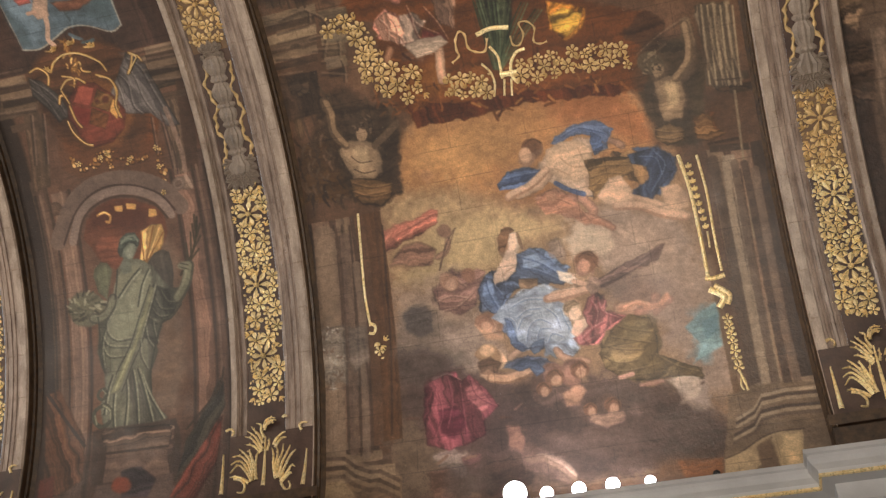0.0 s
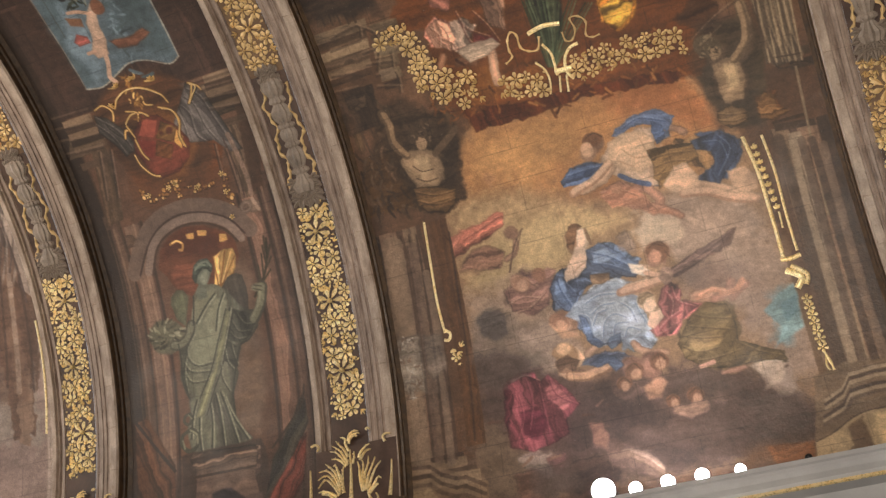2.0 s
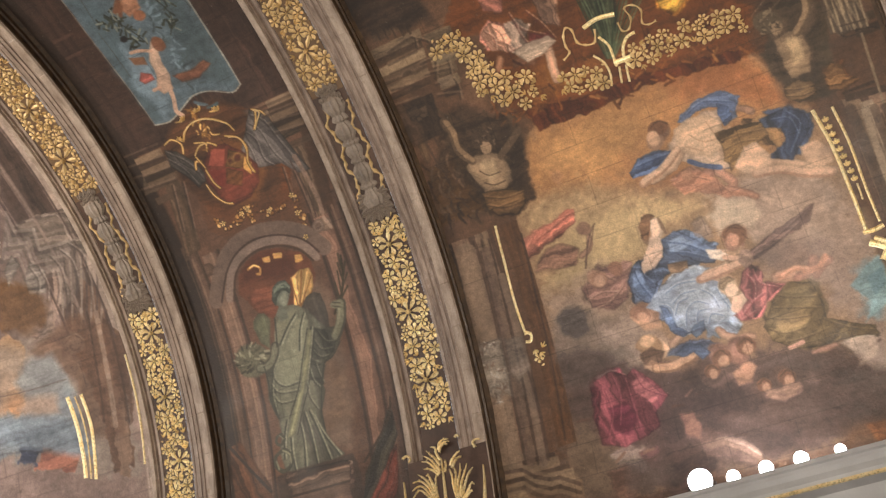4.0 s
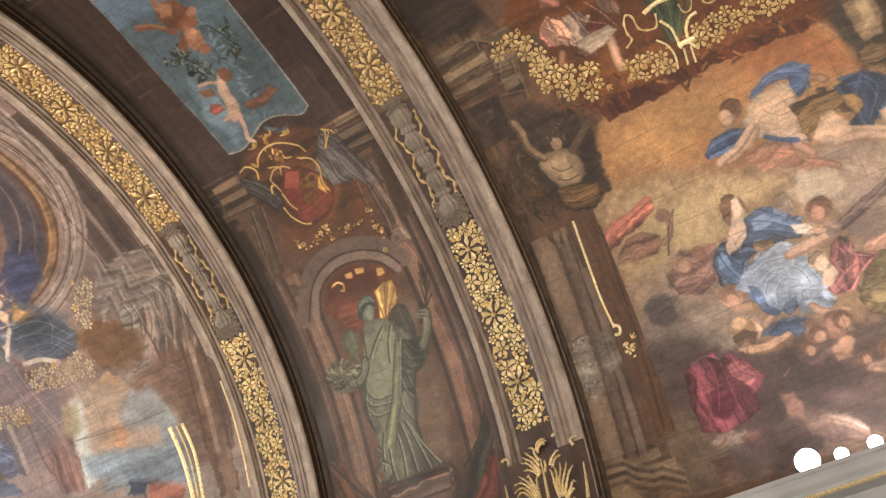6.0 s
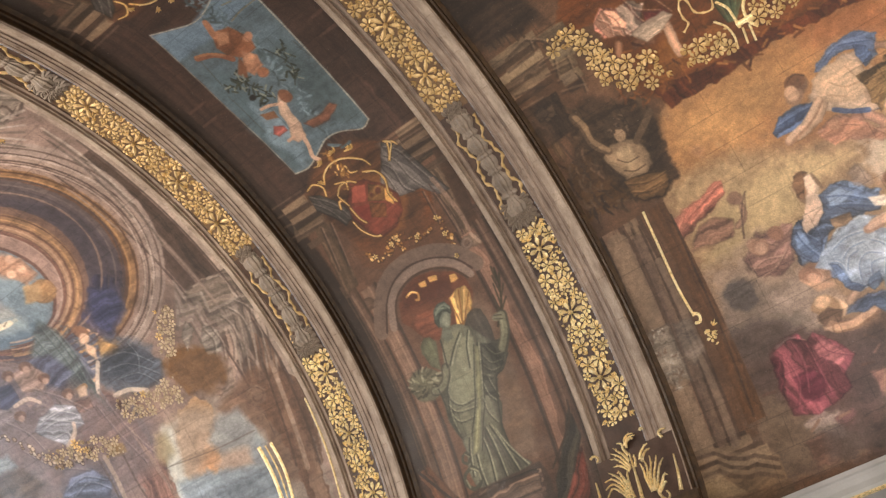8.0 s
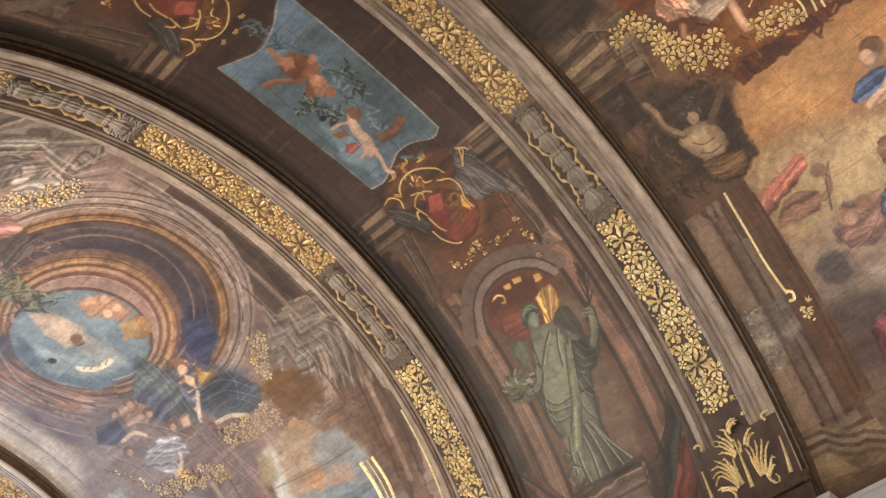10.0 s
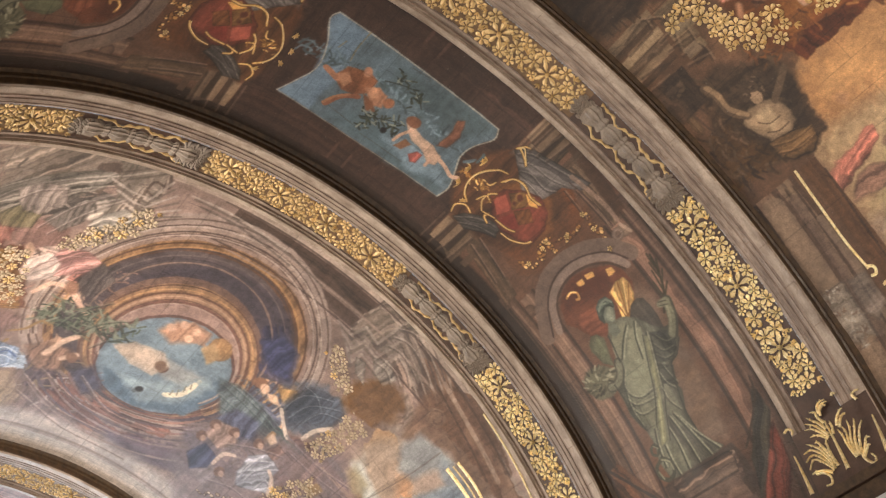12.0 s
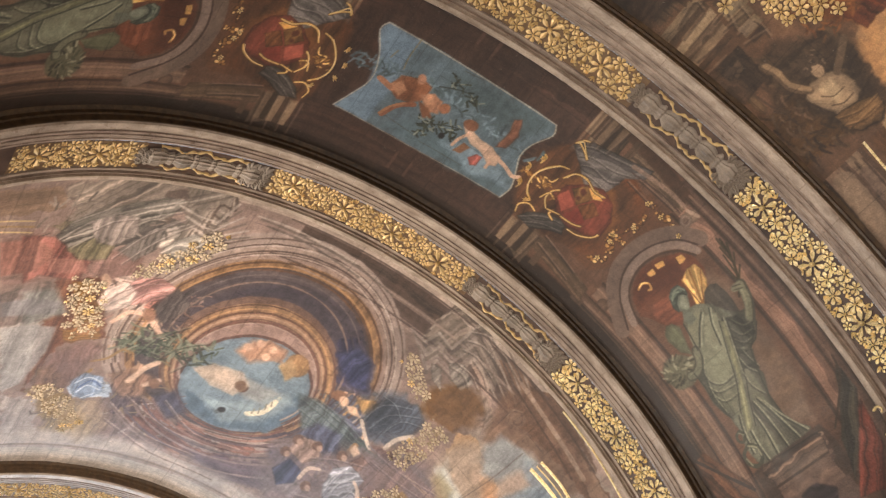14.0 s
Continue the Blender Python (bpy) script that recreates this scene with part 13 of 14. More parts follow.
far_bay.shape((134, 102, 92), (67.20, 17.41, 66.41, 16.97, 64.67, 17.04, 65.19, 17.48), 0.043, fold=0.20, wob=0.5)
far_bay.shape((178, 148, 124), (68.55, 17.11, 68.29, 16.87, 66.91, 16.98, 67.15, 17.22), 0.042, wob=0.5)
far_bay.stroke((186, 160, 142), 0.102, (61.74, 18.32, 62.69, 17.96, 64.32, 17.79), alpha=0.80, wob=0.5)
far_bay.stroke((186, 160, 142), 0.102, (71.90, 18.84, 71.71, 18.38, 70.23, 18.19), alpha=0.80, wob=0.5)
far_bay.shape((92, 98, 122), (54.97, 19.30, 57.06, 18.75, 56.58, 18.08, 53.23, 17.68, 50.90, 17.98), 0.060, fold=0.22, way=-107, wob=0.5)
far_bay.stroke((58, 62, 86), 0.036, (55.45, 19.04, 55.90, 18.39, 53.54, 17.84), alpha=0.55, wob=0.5)
far_bay.stroke((58, 62, 86), 0.036, (53.88, 18.88, 54.64, 18.32, 52.16, 17.86), alpha=0.55, wob=0.5)
far_bay.stroke((140, 144, 160), 0.032, (55.69, 19.05, 56.14, 18.38, 53.72, 17.82), alpha=0.44, wob=0.5)
far_bay.stroke((140, 144, 160), 0.032, (54.12, 18.89, 54.87, 18.31, 52.32, 17.83), alpha=0.44, wob=0.5)
far_bay.shape((98, 78, 64), (64.11, 20.98, 62.61, 19.87, 58.27, 19.51, 56.69, 20.12, 60.85, 21.41), 0.078, fold=0.15, wob=0.5)
far_bay.shape((140, 146, 150), (66.84, 20.59, 65.86, 19.99, 63.44, 19.97, 63.71, 20.59, 64.92, 20.87), 0.062, fold=0.15, wob=0.5)
far_bay.stroke((164, 140, 122), 0.128, (56.99, 17.56, 53.26, 17.56, 49.55, 17.60), alpha=0.70, wob=0.5)
far_bay.stroke((92, 74, 68), 0.057, (57.16, 17.74, 53.41, 17.74, 50.01, 17.75), alpha=0.70, wob=0.5)
far_bay.stroke((92, 74, 68), 0.057, (56.35, 17.06, 51.38, 17.09, 47.75, 17.00), alpha=0.70, wob=0.5)
far_bay.stroke((140, 114, 100), 0.111, (58.64, 16.51, 51.11, 16.38, 45.38, 16.21), alpha=0.70, wob=0.5)
far_bay.shape((150, 118, 70), (58.34, 17.34, 57.57, 16.92, 55.97, 16.94, 56.48, 17.35), 0.043, fold=0.10, alpha=0.80, wob=0.5)
far_bay.stroke((88, 76, 82), 0.036, (64.62, 16.97, 58.92, 16.89, 52.78, 16.59), alpha=0.45, wob=0.5)
far_bay.stroke((88, 76, 82), 0.036, (64.44, 16.69, 58.92, 16.59, 52.63, 16.23), alpha=0.45, wob=0.5)
far_bay.stroke((88, 76, 82), 0.036, (64.99, 19.55, 60.41, 19.09, 56.37, 18.14), alpha=0.45, wob=0.5)
far_bay.stroke((88, 76, 82), 0.036, (72.40, 18.07, 68.65, 17.61, 64.36, 17.20), alpha=0.45, wob=0.5)
far_bay.stroke((88, 76, 82), 0.036, (70.44, 19.41, 66.82, 19.09, 62.96, 18.98), alpha=0.45, wob=0.5)
far_bay.stroke((156, 138, 132), 0.033, (64.65, 16.93, 58.97, 16.84, 52.84, 16.55), alpha=0.36, wob=0.5)
far_bay.stroke((156, 138, 132), 0.032, (64.47, 16.64, 58.97, 16.54, 52.71, 16.19), alpha=0.36, wob=0.5)
far_bay.stroke((156, 138, 132), 0.035, (65.12, 19.51, 60.59, 19.06, 56.57, 18.11), alpha=0.36, wob=0.5)
far_bay.stroke((156, 138, 132), 0.034, (72.55, 18.02, 68.80, 17.57, 64.50, 17.16), alpha=0.36, wob=0.5)
far_bay.stroke((156, 138, 132), 0.035, (70.57, 19.36, 66.91, 19.04, 63.01, 18.94), alpha=0.36, wob=0.5)
for k, (a, b) in enumerate(smooth_line(((70.1, 19.89), (64.87, 19.36), (60.39, 18.89), (58.89, 18.26), (59.69, 17.73)), 46)):
    a, b = a + rng.uniform(-1, 1) * 0.091 / ARC, b + rng.uniform(-1, 1) * 0.091
    far_bay.oval((70, 42, 24), a - 0.05, b, 0.059, 0.051, 0.01)
    far_bay.oval(((178, 150, 120), (150, 122, 98), (196, 172, 144))[k % 3], a, b, 0.042, 0.034, 0.008, rim=0, turn=40 * k)
far_bay.shape((166, 142, 122), (56.12, 16.07, 57.36, 15.40, 56.06, 14.65, 53.96, 14.27, 51.37, 14.65, 49.00, 15.10, 46.51, 15.51, 48.25, 16.08, 52.67, 15.94), 0.123, fold=0.06, alpha=0.80, wob=0.5)
far_bay.shape((174, 176, 170), (56.14, 15.78, 55.61, 15.51, 51.69, 15.64, 47.37, 15.80, 47.22, 16.06, 51.91, 16.01), 0.068, alpha=0.85, wob=0.5)
far_bay.shape((140, 140, 140), (53.26, 14.41, 52.98, 13.76, 48.71, 13.61, 46.29, 14.00, 48.40, 14.67, 50.89, 14.80), 0.091, fold=0.06, wob=0.5)
far_bay.shape((176, 148, 128), (48.12, 14.52, 47.17, 13.93, 44.55, 13.97, 45.02, 14.60, 47.03, 14.95), 0.078, wob=0.5)
far_bay.shape((122, 134, 146), (47.52, 16.03, 46.99, 15.30, 44.10, 14.00, 40.32, 13.46, 36.83, 13.33, 44.31, 16.04), 0.082, fold=0.08, wob=0.5)
far_bay.shape((150, 130, 88), (55.69, 16.01, 55.32, 15.72, 52.04, 15.75, 50.70, 16.12, 52.81, 16.29), 0.082, alpha=0.70, wob=0.5)
far_bay.stroke((100, 86, 76), 0.025, (50.52, 16.07, 49.27, 14.77, 48.80, 13.63), alpha=0.70, wob=0.5)
far_bay.shape((146, 140, 138), (129.36, 16.39, 124.56, 16.38, 121.13, 16.44, 120.64, 17.28, 122.08, 18.42, 124.52, 18.61), 0.057, fold=0.10, alpha=0.90, wob=0.5)
far_bay.shape((120, 114, 114), (131.25, 15.54, 126.61, 15.51, 122.01, 15.68, 122.44, 16.04, 130.19, 16.01), 0.055, fold=0.12, wob=0.5)
far_bay.shape((146, 96, 82), (135.31, 13.74, 129.98, 13.78, 126.50, 14.25, 128.49, 14.71, 133.06, 14.73), 0.051, fold=0.16, wob=0.5)
far_bay.shape((124, 92, 86), (120.67, 18.43, 119.59, 17.44, 115.87, 16.87, 112.09, 17.00, 113.55, 17.79, 114.97, 18.64), 0.078, fold=0.20, alpha=0.70, wob=0.5)
far_bay.stroke((208, 178, 110), 0.032, (136.65, 13.17, 131.82, 13.27), alpha=0.90, wob=0.5)
far_bay.stroke((208, 178, 110), 0.032, (135.97, 13.46, 131.50, 13.58), alpha=0.90, wob=0.5)
far_bay.stroke((150, 116, 66), 0.050, (136.33, 13.31, 131.60, 13.42), alpha=0.80, wob=0.5)
far_bay.shape((158, 140, 130), (124.24, 13.32, 120.92, 13.11, 117.74, 13.12, 116.96, 13.67, 119.34, 13.97, 121.91, 13.90), 0.038, fold=0.25, wob=0.5)
far_bay.stroke((100, 84, 78), 0.032, (118.31, 14.35, 115.44, 13.64, 111.44, 13.06), alpha=0.50, wob=0.5)
far_bay.stroke((100, 84, 78), 0.032, (116.62, 14.49, 113.49, 13.75, 109.61, 13.12), alpha=0.50, wob=0.5)
far_bay.stroke((100, 84, 78), 0.032, (123.88, 13.75, 121.02, 13.36, 117.48, 13.21), alpha=0.50, wob=0.5)
far_bay.stroke((186, 170, 158), 0.029, (118.52, 14.32, 115.63, 13.61, 111.62, 13.03), alpha=0.40, wob=0.5)
far_bay.stroke((186, 170, 158), 0.029, (116.83, 14.46, 113.68, 13.72, 109.79, 13.08), alpha=0.40, wob=0.5)
far_bay.stroke((186, 170, 158), 0.028, (124.06, 13.72, 121.18, 13.32, 117.62, 13.17), alpha=0.40, wob=0.5)
far_bay.c *= 0.95
far_bay.age(0.15, 0.08)
far_bay.joints(0.55, 1.2, 0.13)
far_bay.build("ceiling_3", M_FRESCO, "vault bay with a feigned round dome, sky and clustered robes", 0.72)

near_strip = Fresco(8, 80, -7.2, -3.4, 0.03, (104, 84, 68))
near_strip.band((70, 54, 44), 8, 80, -3.75, -3.4, 0.04)
near_strip.band((128, 106, 88), 8, 58, -4.2, -3.9, 0.02, fold=0.12)
near_strip.shape((124, 100, 78), (58, -3.7, 62, -3.9, 70, -3.8, 72, -3.5, 66, -3.45, 60, -3.45), 0.04, 0.35)
near_strip.shape((84, 66, 52), (50, -3.8, 57, -3.9, 58, -3.45, 50, -3.45), 0.05, 0.3)
near_strip.joints(0.5, 0.95)
near_strip.build("ceiling_4", M_FRESCO, "brown painted vault strip beyond the nearest rib")
end_strip = Fresco(40, 150, 22.8, 30, 0.05, (160, 142, 132))
end_strip.band((150, 116, 108), 40, 150, 23.2, 23.9, 0.05, fold=0.2)
end_strip.joints(0.55, 1.2)
end_strip.build("ceiling_5", M_FRESCO, "pale pinkish painted vault strip beyond the last rib")
for k, (t0, t1, y0, y1) in enumerate(((84, 180, -2.2, 5.52), (150, 180, 6.86, 10.62), (152, 180, 11.92, 21.55), (0, 22, 11.92, 21.55), (80, 180, -7.2, -3.4), (150, 180, 22.8, 30),
                                      (0, 40, 22.8, 30), (0, 180, -12, -7.2), (0, 8, -7.2, 10.7))):
    tagged(new("ceiling_%d" % (6 + k), sweep("ceiling", ((y0, VLT), (y1, VLT)), t0, t1, 60, M_GROUND, True)), "plain brown plastered part of the barrel vault", "ceiling", kind="structure")


# ---- transverse ribs ----
PROFILE = ((0, 0.03), (0.03, 0), (0.165, 0), (0.18, 0.03), (0.215, 0.03), (0.225, 0.01), (0.27, 0.016), (0.285, 0.045), (0.31, 0.045), (0.32, 0.025), (0.37, 0.022), (0.385, 0.052), (0.42, 0.052), (0.43, 0.04), (0.47, 0.045), (0.48, 0.07), (0.50, 0.075))
PROFILE_FAR = ((1.13, 0.075), (1.14, 0.04), (1.18, 0.03), (1.195, 0.065), (1.22, 0.065), (1.235, 0.02), (1.285, 0.05), (1.30, 0), (1.385, 0), (1.41, 0.03))
BALUSTER = ((0, 0.05), (0.02, 0.16), (0.08, 0.20), (0.13, 0.13), (0.17, 0.09), (0.19, 0.15), (0.21, 0.15), (0.23, 0.10), (0.29, 0.155), (0.34, 0.165), (0.38, 0.12), (0.40, 0.085), (0.42, 0.13), (0.435, 0.13),
            (0.45, 0.10), (0.49, 0.14), (0.53, 0.145), (0.56, 0.11), (0.575, 0.15), (0.595, 0.15), (0.61, 0.10), (0.66, 0.165), (0.71, 0.175), (0.75, 0.12), (0.77, 0.09), (0.785, 0.14), (0.80, 0.14), (0.83, 0.11), (0.90, 0.19), (0.97, 0.17), (1.0, 0.05))


def candelabrum(parent, at, th0, th1, r):
    """A carved grey shaft of stacked bulbs, with leaves at both ends and two gilded ribbons."""
    up, n = [], len(BALUSTER) - 1
    for u, w in BALUSTER:
        for k in range(13):
            a = math.pi * k / 12
            q = w * (1 + 0.10 * math.cos(a * 12))
            up.append(ring(th0 + (th1 - th0) * u, at(0) + math.cos(a) * q, r - 0.004 - math.sin(a) * q * 0.55))
    part("shaft", mesh("shaft", up, grid_faces(n, 13), M_GREY), parent, "grey carved baluster shaft")
    for u in (-0.02, 0.05, 0.12, 0.88, 0.95, 1.02):
        for k in (-2, -1, 0, 1, 2):
            part("acanthus_leaf", GREYLEAF, parent, m=frame_on(th0 + (th1 - th0) * u, at(k * 0.07), r - 0.015, k * -24 + (180 if u < 0.5 else 0), 1.25))
    for s in (-1, 1):
        pts = [(th0 + (th1 - th0) * (0.08 + 0.84 * i / 64), at(s * (0.215 + 0.045 * math.sin(i / 64 * math.tau * 2.6 + s) + 0.022 * math.sin(i / 64 * math.tau * 6.3)))) for i in range(65)]
        part("ribbon", bent_ribbon("ribbon", pts, 0.095, 0.03, r, M_OCHRE, 0.2, 0.62), parent, "fluttering gilded ribbon")


def gold_field(parent, at, th0, th1, r, dull, seed):
    """Lilies in a row with roses, blooms and sprigs packed between them."""
    pick = random.Random(seed)
    n = max(1, round((th1 - th0) * ARC / 1.22))
    spots = []
    for k in range(n):
        th = th0 + (th1 - th0) * (k + 0.62) / n
        spots.append((th, pick.uniform(-0.06, 0.06), 0.21))
        ornament(parent, 0, dull, th, at(spots[-1][1]), r - 0.012, pick.uniform(0, 45), pick.uniform(0.95, 1.1))
    for kind, size, tries in ((1, 0.115, 80), (2, 0.078, 240), (3, 0.045, 700), (4, 0.025, 1500)):
        for _ in range(int(tries * (th1 - th0) / 27)):
            th, d = pick.uniform(th0, th1), pick.uniform(-0.26, 0.26)
            if all(math.hypot((th - a) * ARC, d - b) > (c + size) * 0.82 for a, b, c in spots):
                spots.append((th, d, size))
                ornament(parent, kind, dull, th, at(d), r - 0.008, pick.uniform(0, 360), pick.uniform(0.85, 1.15))


# leaves of the gilded palmette: degrees up the rib, metres from its middle
PALM_LOW = (((16.39, 0.177), (17.7, 0.282), (18.7, 0.422), (17.84, 0.548)),
             ((16.59, 0.169), (18.11, 0.266), (19.25, 0.408), (18.84, 0.547)),
             ((16.94, 0.163), (18.66, 0.252), (19.81, 0.392), (19.81, 0.526)),
             ((17.43, 0.157), (19.07, 0.235), (20.17, 0.338), (20.69, 0.417)),
             ((17.98, 0.143), (19.31, 0.199), (20.21, 0.243), (20.25, 0.281)),
             ((16.53, 0.112), (17.97, 0.133), (19.37, 0.124), (20.19, 0.09)),
             ((16.23, 0.222), (16.91, 0.331), (17.31, 0.448), (17.27, 0.542)))
PALM_MID = (((19.98, 0.032), (21.09, 0.133), (21.91, 0.231), (22.16, 0.328)),
             ((20.26, 0.024), (21.5, 0.115), (22.3, 0.195), (22.84, 0.292)),
             ((20.96, 0.018), (22.19, 0.098), (22.85, 0.177), (23.32, 0.217)),
             ((21.66, 0.001), (22.72, 0.062), (23.44, 0.063), (23.67, 0.14)),
             ((19.86, 0.051), (20.68, 0.15), (21.05, 0.228), (21.14, 0.305)),
             ((20.04, -0.043), (20.86, -0.077), (21.56, -0.085)))
PALM_CROWN = (((22.66, 0.004), (23.47, -0.033), (23.82, -0.109), (23.71, -0.205)),
             ((22.96, 0.014), (23.78, -0.013), (24.13, -0.09), (24.02, -0.185)),
             ((23.21, -0.014), (23.55, -0.09), (23.47, -0.167)))
PALM_RIGHT = (((16.33, -0.215), (17.93, -0.167), (19.35, -0.159), (20.22, -0.137)),
             ((16.31, -0.234), (18.17, -0.203), (19.55, -0.233), (20.28, -0.212)),
             ((16.43, -0.251), (18.13, -0.24), (19.61, -0.308), (20.59, -0.324)),
             ((16.41, -0.27), (18.07, -0.297), (19.39, -0.384), (20.32, -0.437)),
             ((16.25, -0.29), (17.73, -0.354), (19.04, -0.441), (19.65, -0.533)),
             ((16.1, -0.3), (16.98, -0.396), (17.75, -0.466), (17.53, -0.532)),
             ((15.94, -0.31), (16.55, -0.398), (16.92, -0.452), (16.76, -0.471)),
             ((20.63, -0.154), (21.3, -0.19), (21.91, -0.283), (22.11, -0.358)),
             ((20.33, -0.174), (21.1, -0.247), (21.44, -0.322), (21.38, -0.378)))
PALM_CURL = (((17.07, 0.484), (16.8, 0.368), (16.02, 0.295), (15.2, 0.314), (15.29, 0.408)),
             ((16.1, -0.3), (15.36, -0.333), (14.72, -0.412), (15.22, -0.463), (15.82, -0.431)),
             ((23.25, 0.661), (23.45, 0.584), (22.95, 0.524), (22.56, 0.561)),
             ((21.96, -0.622), (22.71, -0.585), (22.99, -0.651), (22.84, -0.726)),
             ((23.96, -0.3), (24.2, -0.338), (23.87, -0.376)))
PALM_ROD = (((15.7, -0.007), (18.52, -0.013), (21.92, -0.017)),
             ((15.29, 0.681), (17.84, 0.681), (20.26, 0.683)),
             ((15.16, -0.655), (17.43, -0.689), (19.6, -0.71)))


def palmette(parent, at, r):
    """The gilded bouquet of palm leaves at the foot of a rib, between two slender rods."""
    for group, width, taper in ((PALM_LOW, 0.062, 0.75), (PALM_MID, 0.055, 0.75), (PALM_CROWN, 0.05, 0.7), (PALM_RIGHT, 0.06, 0.75)):
        for k, line in enumerate(group):
            pts = [(a, at(b)) for a, b in smooth_line(line, 12)]
            part("palm_leaf", bent_ribbon("palm_leaf", pts, width, 0.032, r, M_GOLD, taper), parent)
            for j in (5, 8):
                (a, b), (c, d) = pts[j], pts[j + 1]
                way = math.degrees(math.atan2((c - a) * ARC, b - d)) - 90
                ornament(parent, 4, 0, a, b, r - 0.005, way + (40 if (k + j) % 2 else -40), 0.62)
    for line in PALM_CURL:
        part("curl", bent_ribbon("curl", [(a, at(b)) for a, b in smooth_line(line, 12)], 0.052, 0.03, r, M_GOLD, 0.45), parent)
    for line in PALM_ROD:
        part("rod", bent_ribbon("rod", [(a, at(b)) for a, b in smooth_line(line, 8)], 0.075, 0.03, r, M_GOLD, 0.7), parent)


def vault_rib(near, far, seed, th0, th1, fields, label):
    """A moulded rib with a sunk field of carving; near and far are its two edges along the nave."""
    s = 1 if far > near else -1
    scale = abs(far - near) / 1.41
    edge = lambda d: near + s * d * scale
    at = lambda d: edge(0.815) + d * scale
    rib = new("vault_rib")
    tagged(rib, label, "rib", "transverse ribs")
    n = int((th1 - th0) * 1.2)
    part("near_edge", sweep("near_edge", [(edge(d), RIB + e) for d, e in PROFILE[:4]], th0, th1, n, M_STONE, False, 5.7), rib, "pale stone edge")
    part("near_moulding", sweep("near_moulding", [(edge(d), RIB + e) for d, e in PROFILE[3:]], th0, th1, n, M_MOULD, False, 5.7), rib)
    part("far_moulding", sweep("far_moulding", [(edge(d), RIB + e) for d, e in PROFILE_FAR[:7]], th0, th1, n, M_MOULD, False, 5.7), rib)
    part("far_edge", sweep("far_edge", [(edge(d), RIB + e) for d, e in PROFILE_FAR[6:]] + [(edge(1.41), VLT + 0.04)], th0, th1, n, M_STONE, False, 5.7), rib, "pale stone edge")
    part("sunk_field", sweep("sunk_field", [(edge(0.50), RIB + 0.07), (edge(1.13), RIB + 0.07)], th0, th1, n, M_GROUND), rib, "red-brown sunk ground")
    side = [(edge(0.0), RIB + 0.03), (edge(-0.012), RIB + 0.05), (edge(-0.012), RIB + 0.15), (edge(-0.045), RIB + 0.165), (edge(-0.045), RIB + 0.235), (edge(-0.12), VLT + 0.01)]
    part("side_moulding", sweep("side_moulding", side, th0, th1, n, M_SIDE), rib, "dark brown moulding with rubbed gilding")
    r = RIB + 0.07
    for kind, a, b in fields:
        if kind == "grey":
            candelabrum(rib, at, a, b, r)
        else:
            if kind == "dull":
                part("stained_ground", sweep("stained_ground", [(edge(0.51), r - 0.004), (edge(1.12), r - 0.004)], a - 1, b + 0.5, int(b - a), M_UMBER), rib, "ochre-stained ground")
            gold_field(rib, at, a, b, r, 1 if kind == "dull" else 0, seed + int(a))
    if th0 < 20:
        part("foot_panel", sweep("foot_panel", [(edge(0.01), RIB - 0.006), (edge(1.40), RIB - 0.006)], 12, 22.4, 14, M_GROUND), rib, "dark panel at the foot")
        palmette(rib, at, RIB - 0.010)
        foot = [(edge(-0.12), RIB - 0.02), (edge(-0.12), RIB - 0.12), (edge(1.5), RIB - 0.12), (edge(1.5), RIB - 0.02)]
        part("foot_ledge", sweep("foot_ledge", foot, 13.2, 14.4, 2, M_SIDE), rib)
        foot = [(edge(-0.08), RIB), (edge(-0.08), RIB - 0.05), (edge(1.46), RIB - 0.05), (edge(1.46), RIB)]
        part("foot_block", sweep("foot_block", foot, 6, 13.2, 4, M_SIDE), rib)
    return rib


BANDS = (("gold", 26.6, 54.0), ("grey", 55.5, 71.0), ("dull", 72.4, 104.5), ("grey", 106.5, 122.5), ("dull", 124.0, 140.0))
vault_rib(5.48, 6.89, 11, 6, 180, BANDS, "moulded grey stone rib with bright gilded flowers on brown")
vault_rib(10.60, 11.96, 23, 6, 180, BANDS, "moulded grey stone rib with gilded flowers and carved shafts")
vault_rib(-2.16, -3.45, 37, 6, 180, (("gold", 26.2, 43.5), ("dull", 43.5, 52.5), ("grey", 54.0, 70.0)), "moulded stone rib with partly dulled gilded flowers")
vault_rib(21.6, 23.0, 41, 0, 180, (("dull", 72.0, 135.0),), "pale distant stone rib with dulled gilding")


# ---- gilded ornaments on the vault ----
def garland(label, pts, width, count, dull, seed):
    """Flowers and leaves heaped along a line on the vault."""
    ob = tagged(new("gilded_garland"), label, "garland", "gilded garlands")
    pick = random.Random(seed)
    line = smooth_line(pts, 30)
    spots = []
    for kind, size, tries in ((1, 0.11, count), (2, 0.075, count * 2), (3, 0.05, count * 4), (4, 0.028, count * 6)):
        for _ in range(tries):
            a, b = line[pick.randrange(31)]
            th, y = a + pick.uniform(-0.5, 0.5) * width / ARC, b + pick.uniform(-0.5, 0.5) * width
            if all(math.hypot((th - c) * ARC, y - d) > (e + size) * 0.85 for c, d, e in spots):
                spots.append((th, y, size))
                ornament(ob, kind, dull if pick.random() < 0.85 else 1, th, y, VLT - 0.012, pick.uniform(0, 360), pick.uniform(0.85, 1.1))
    return ob


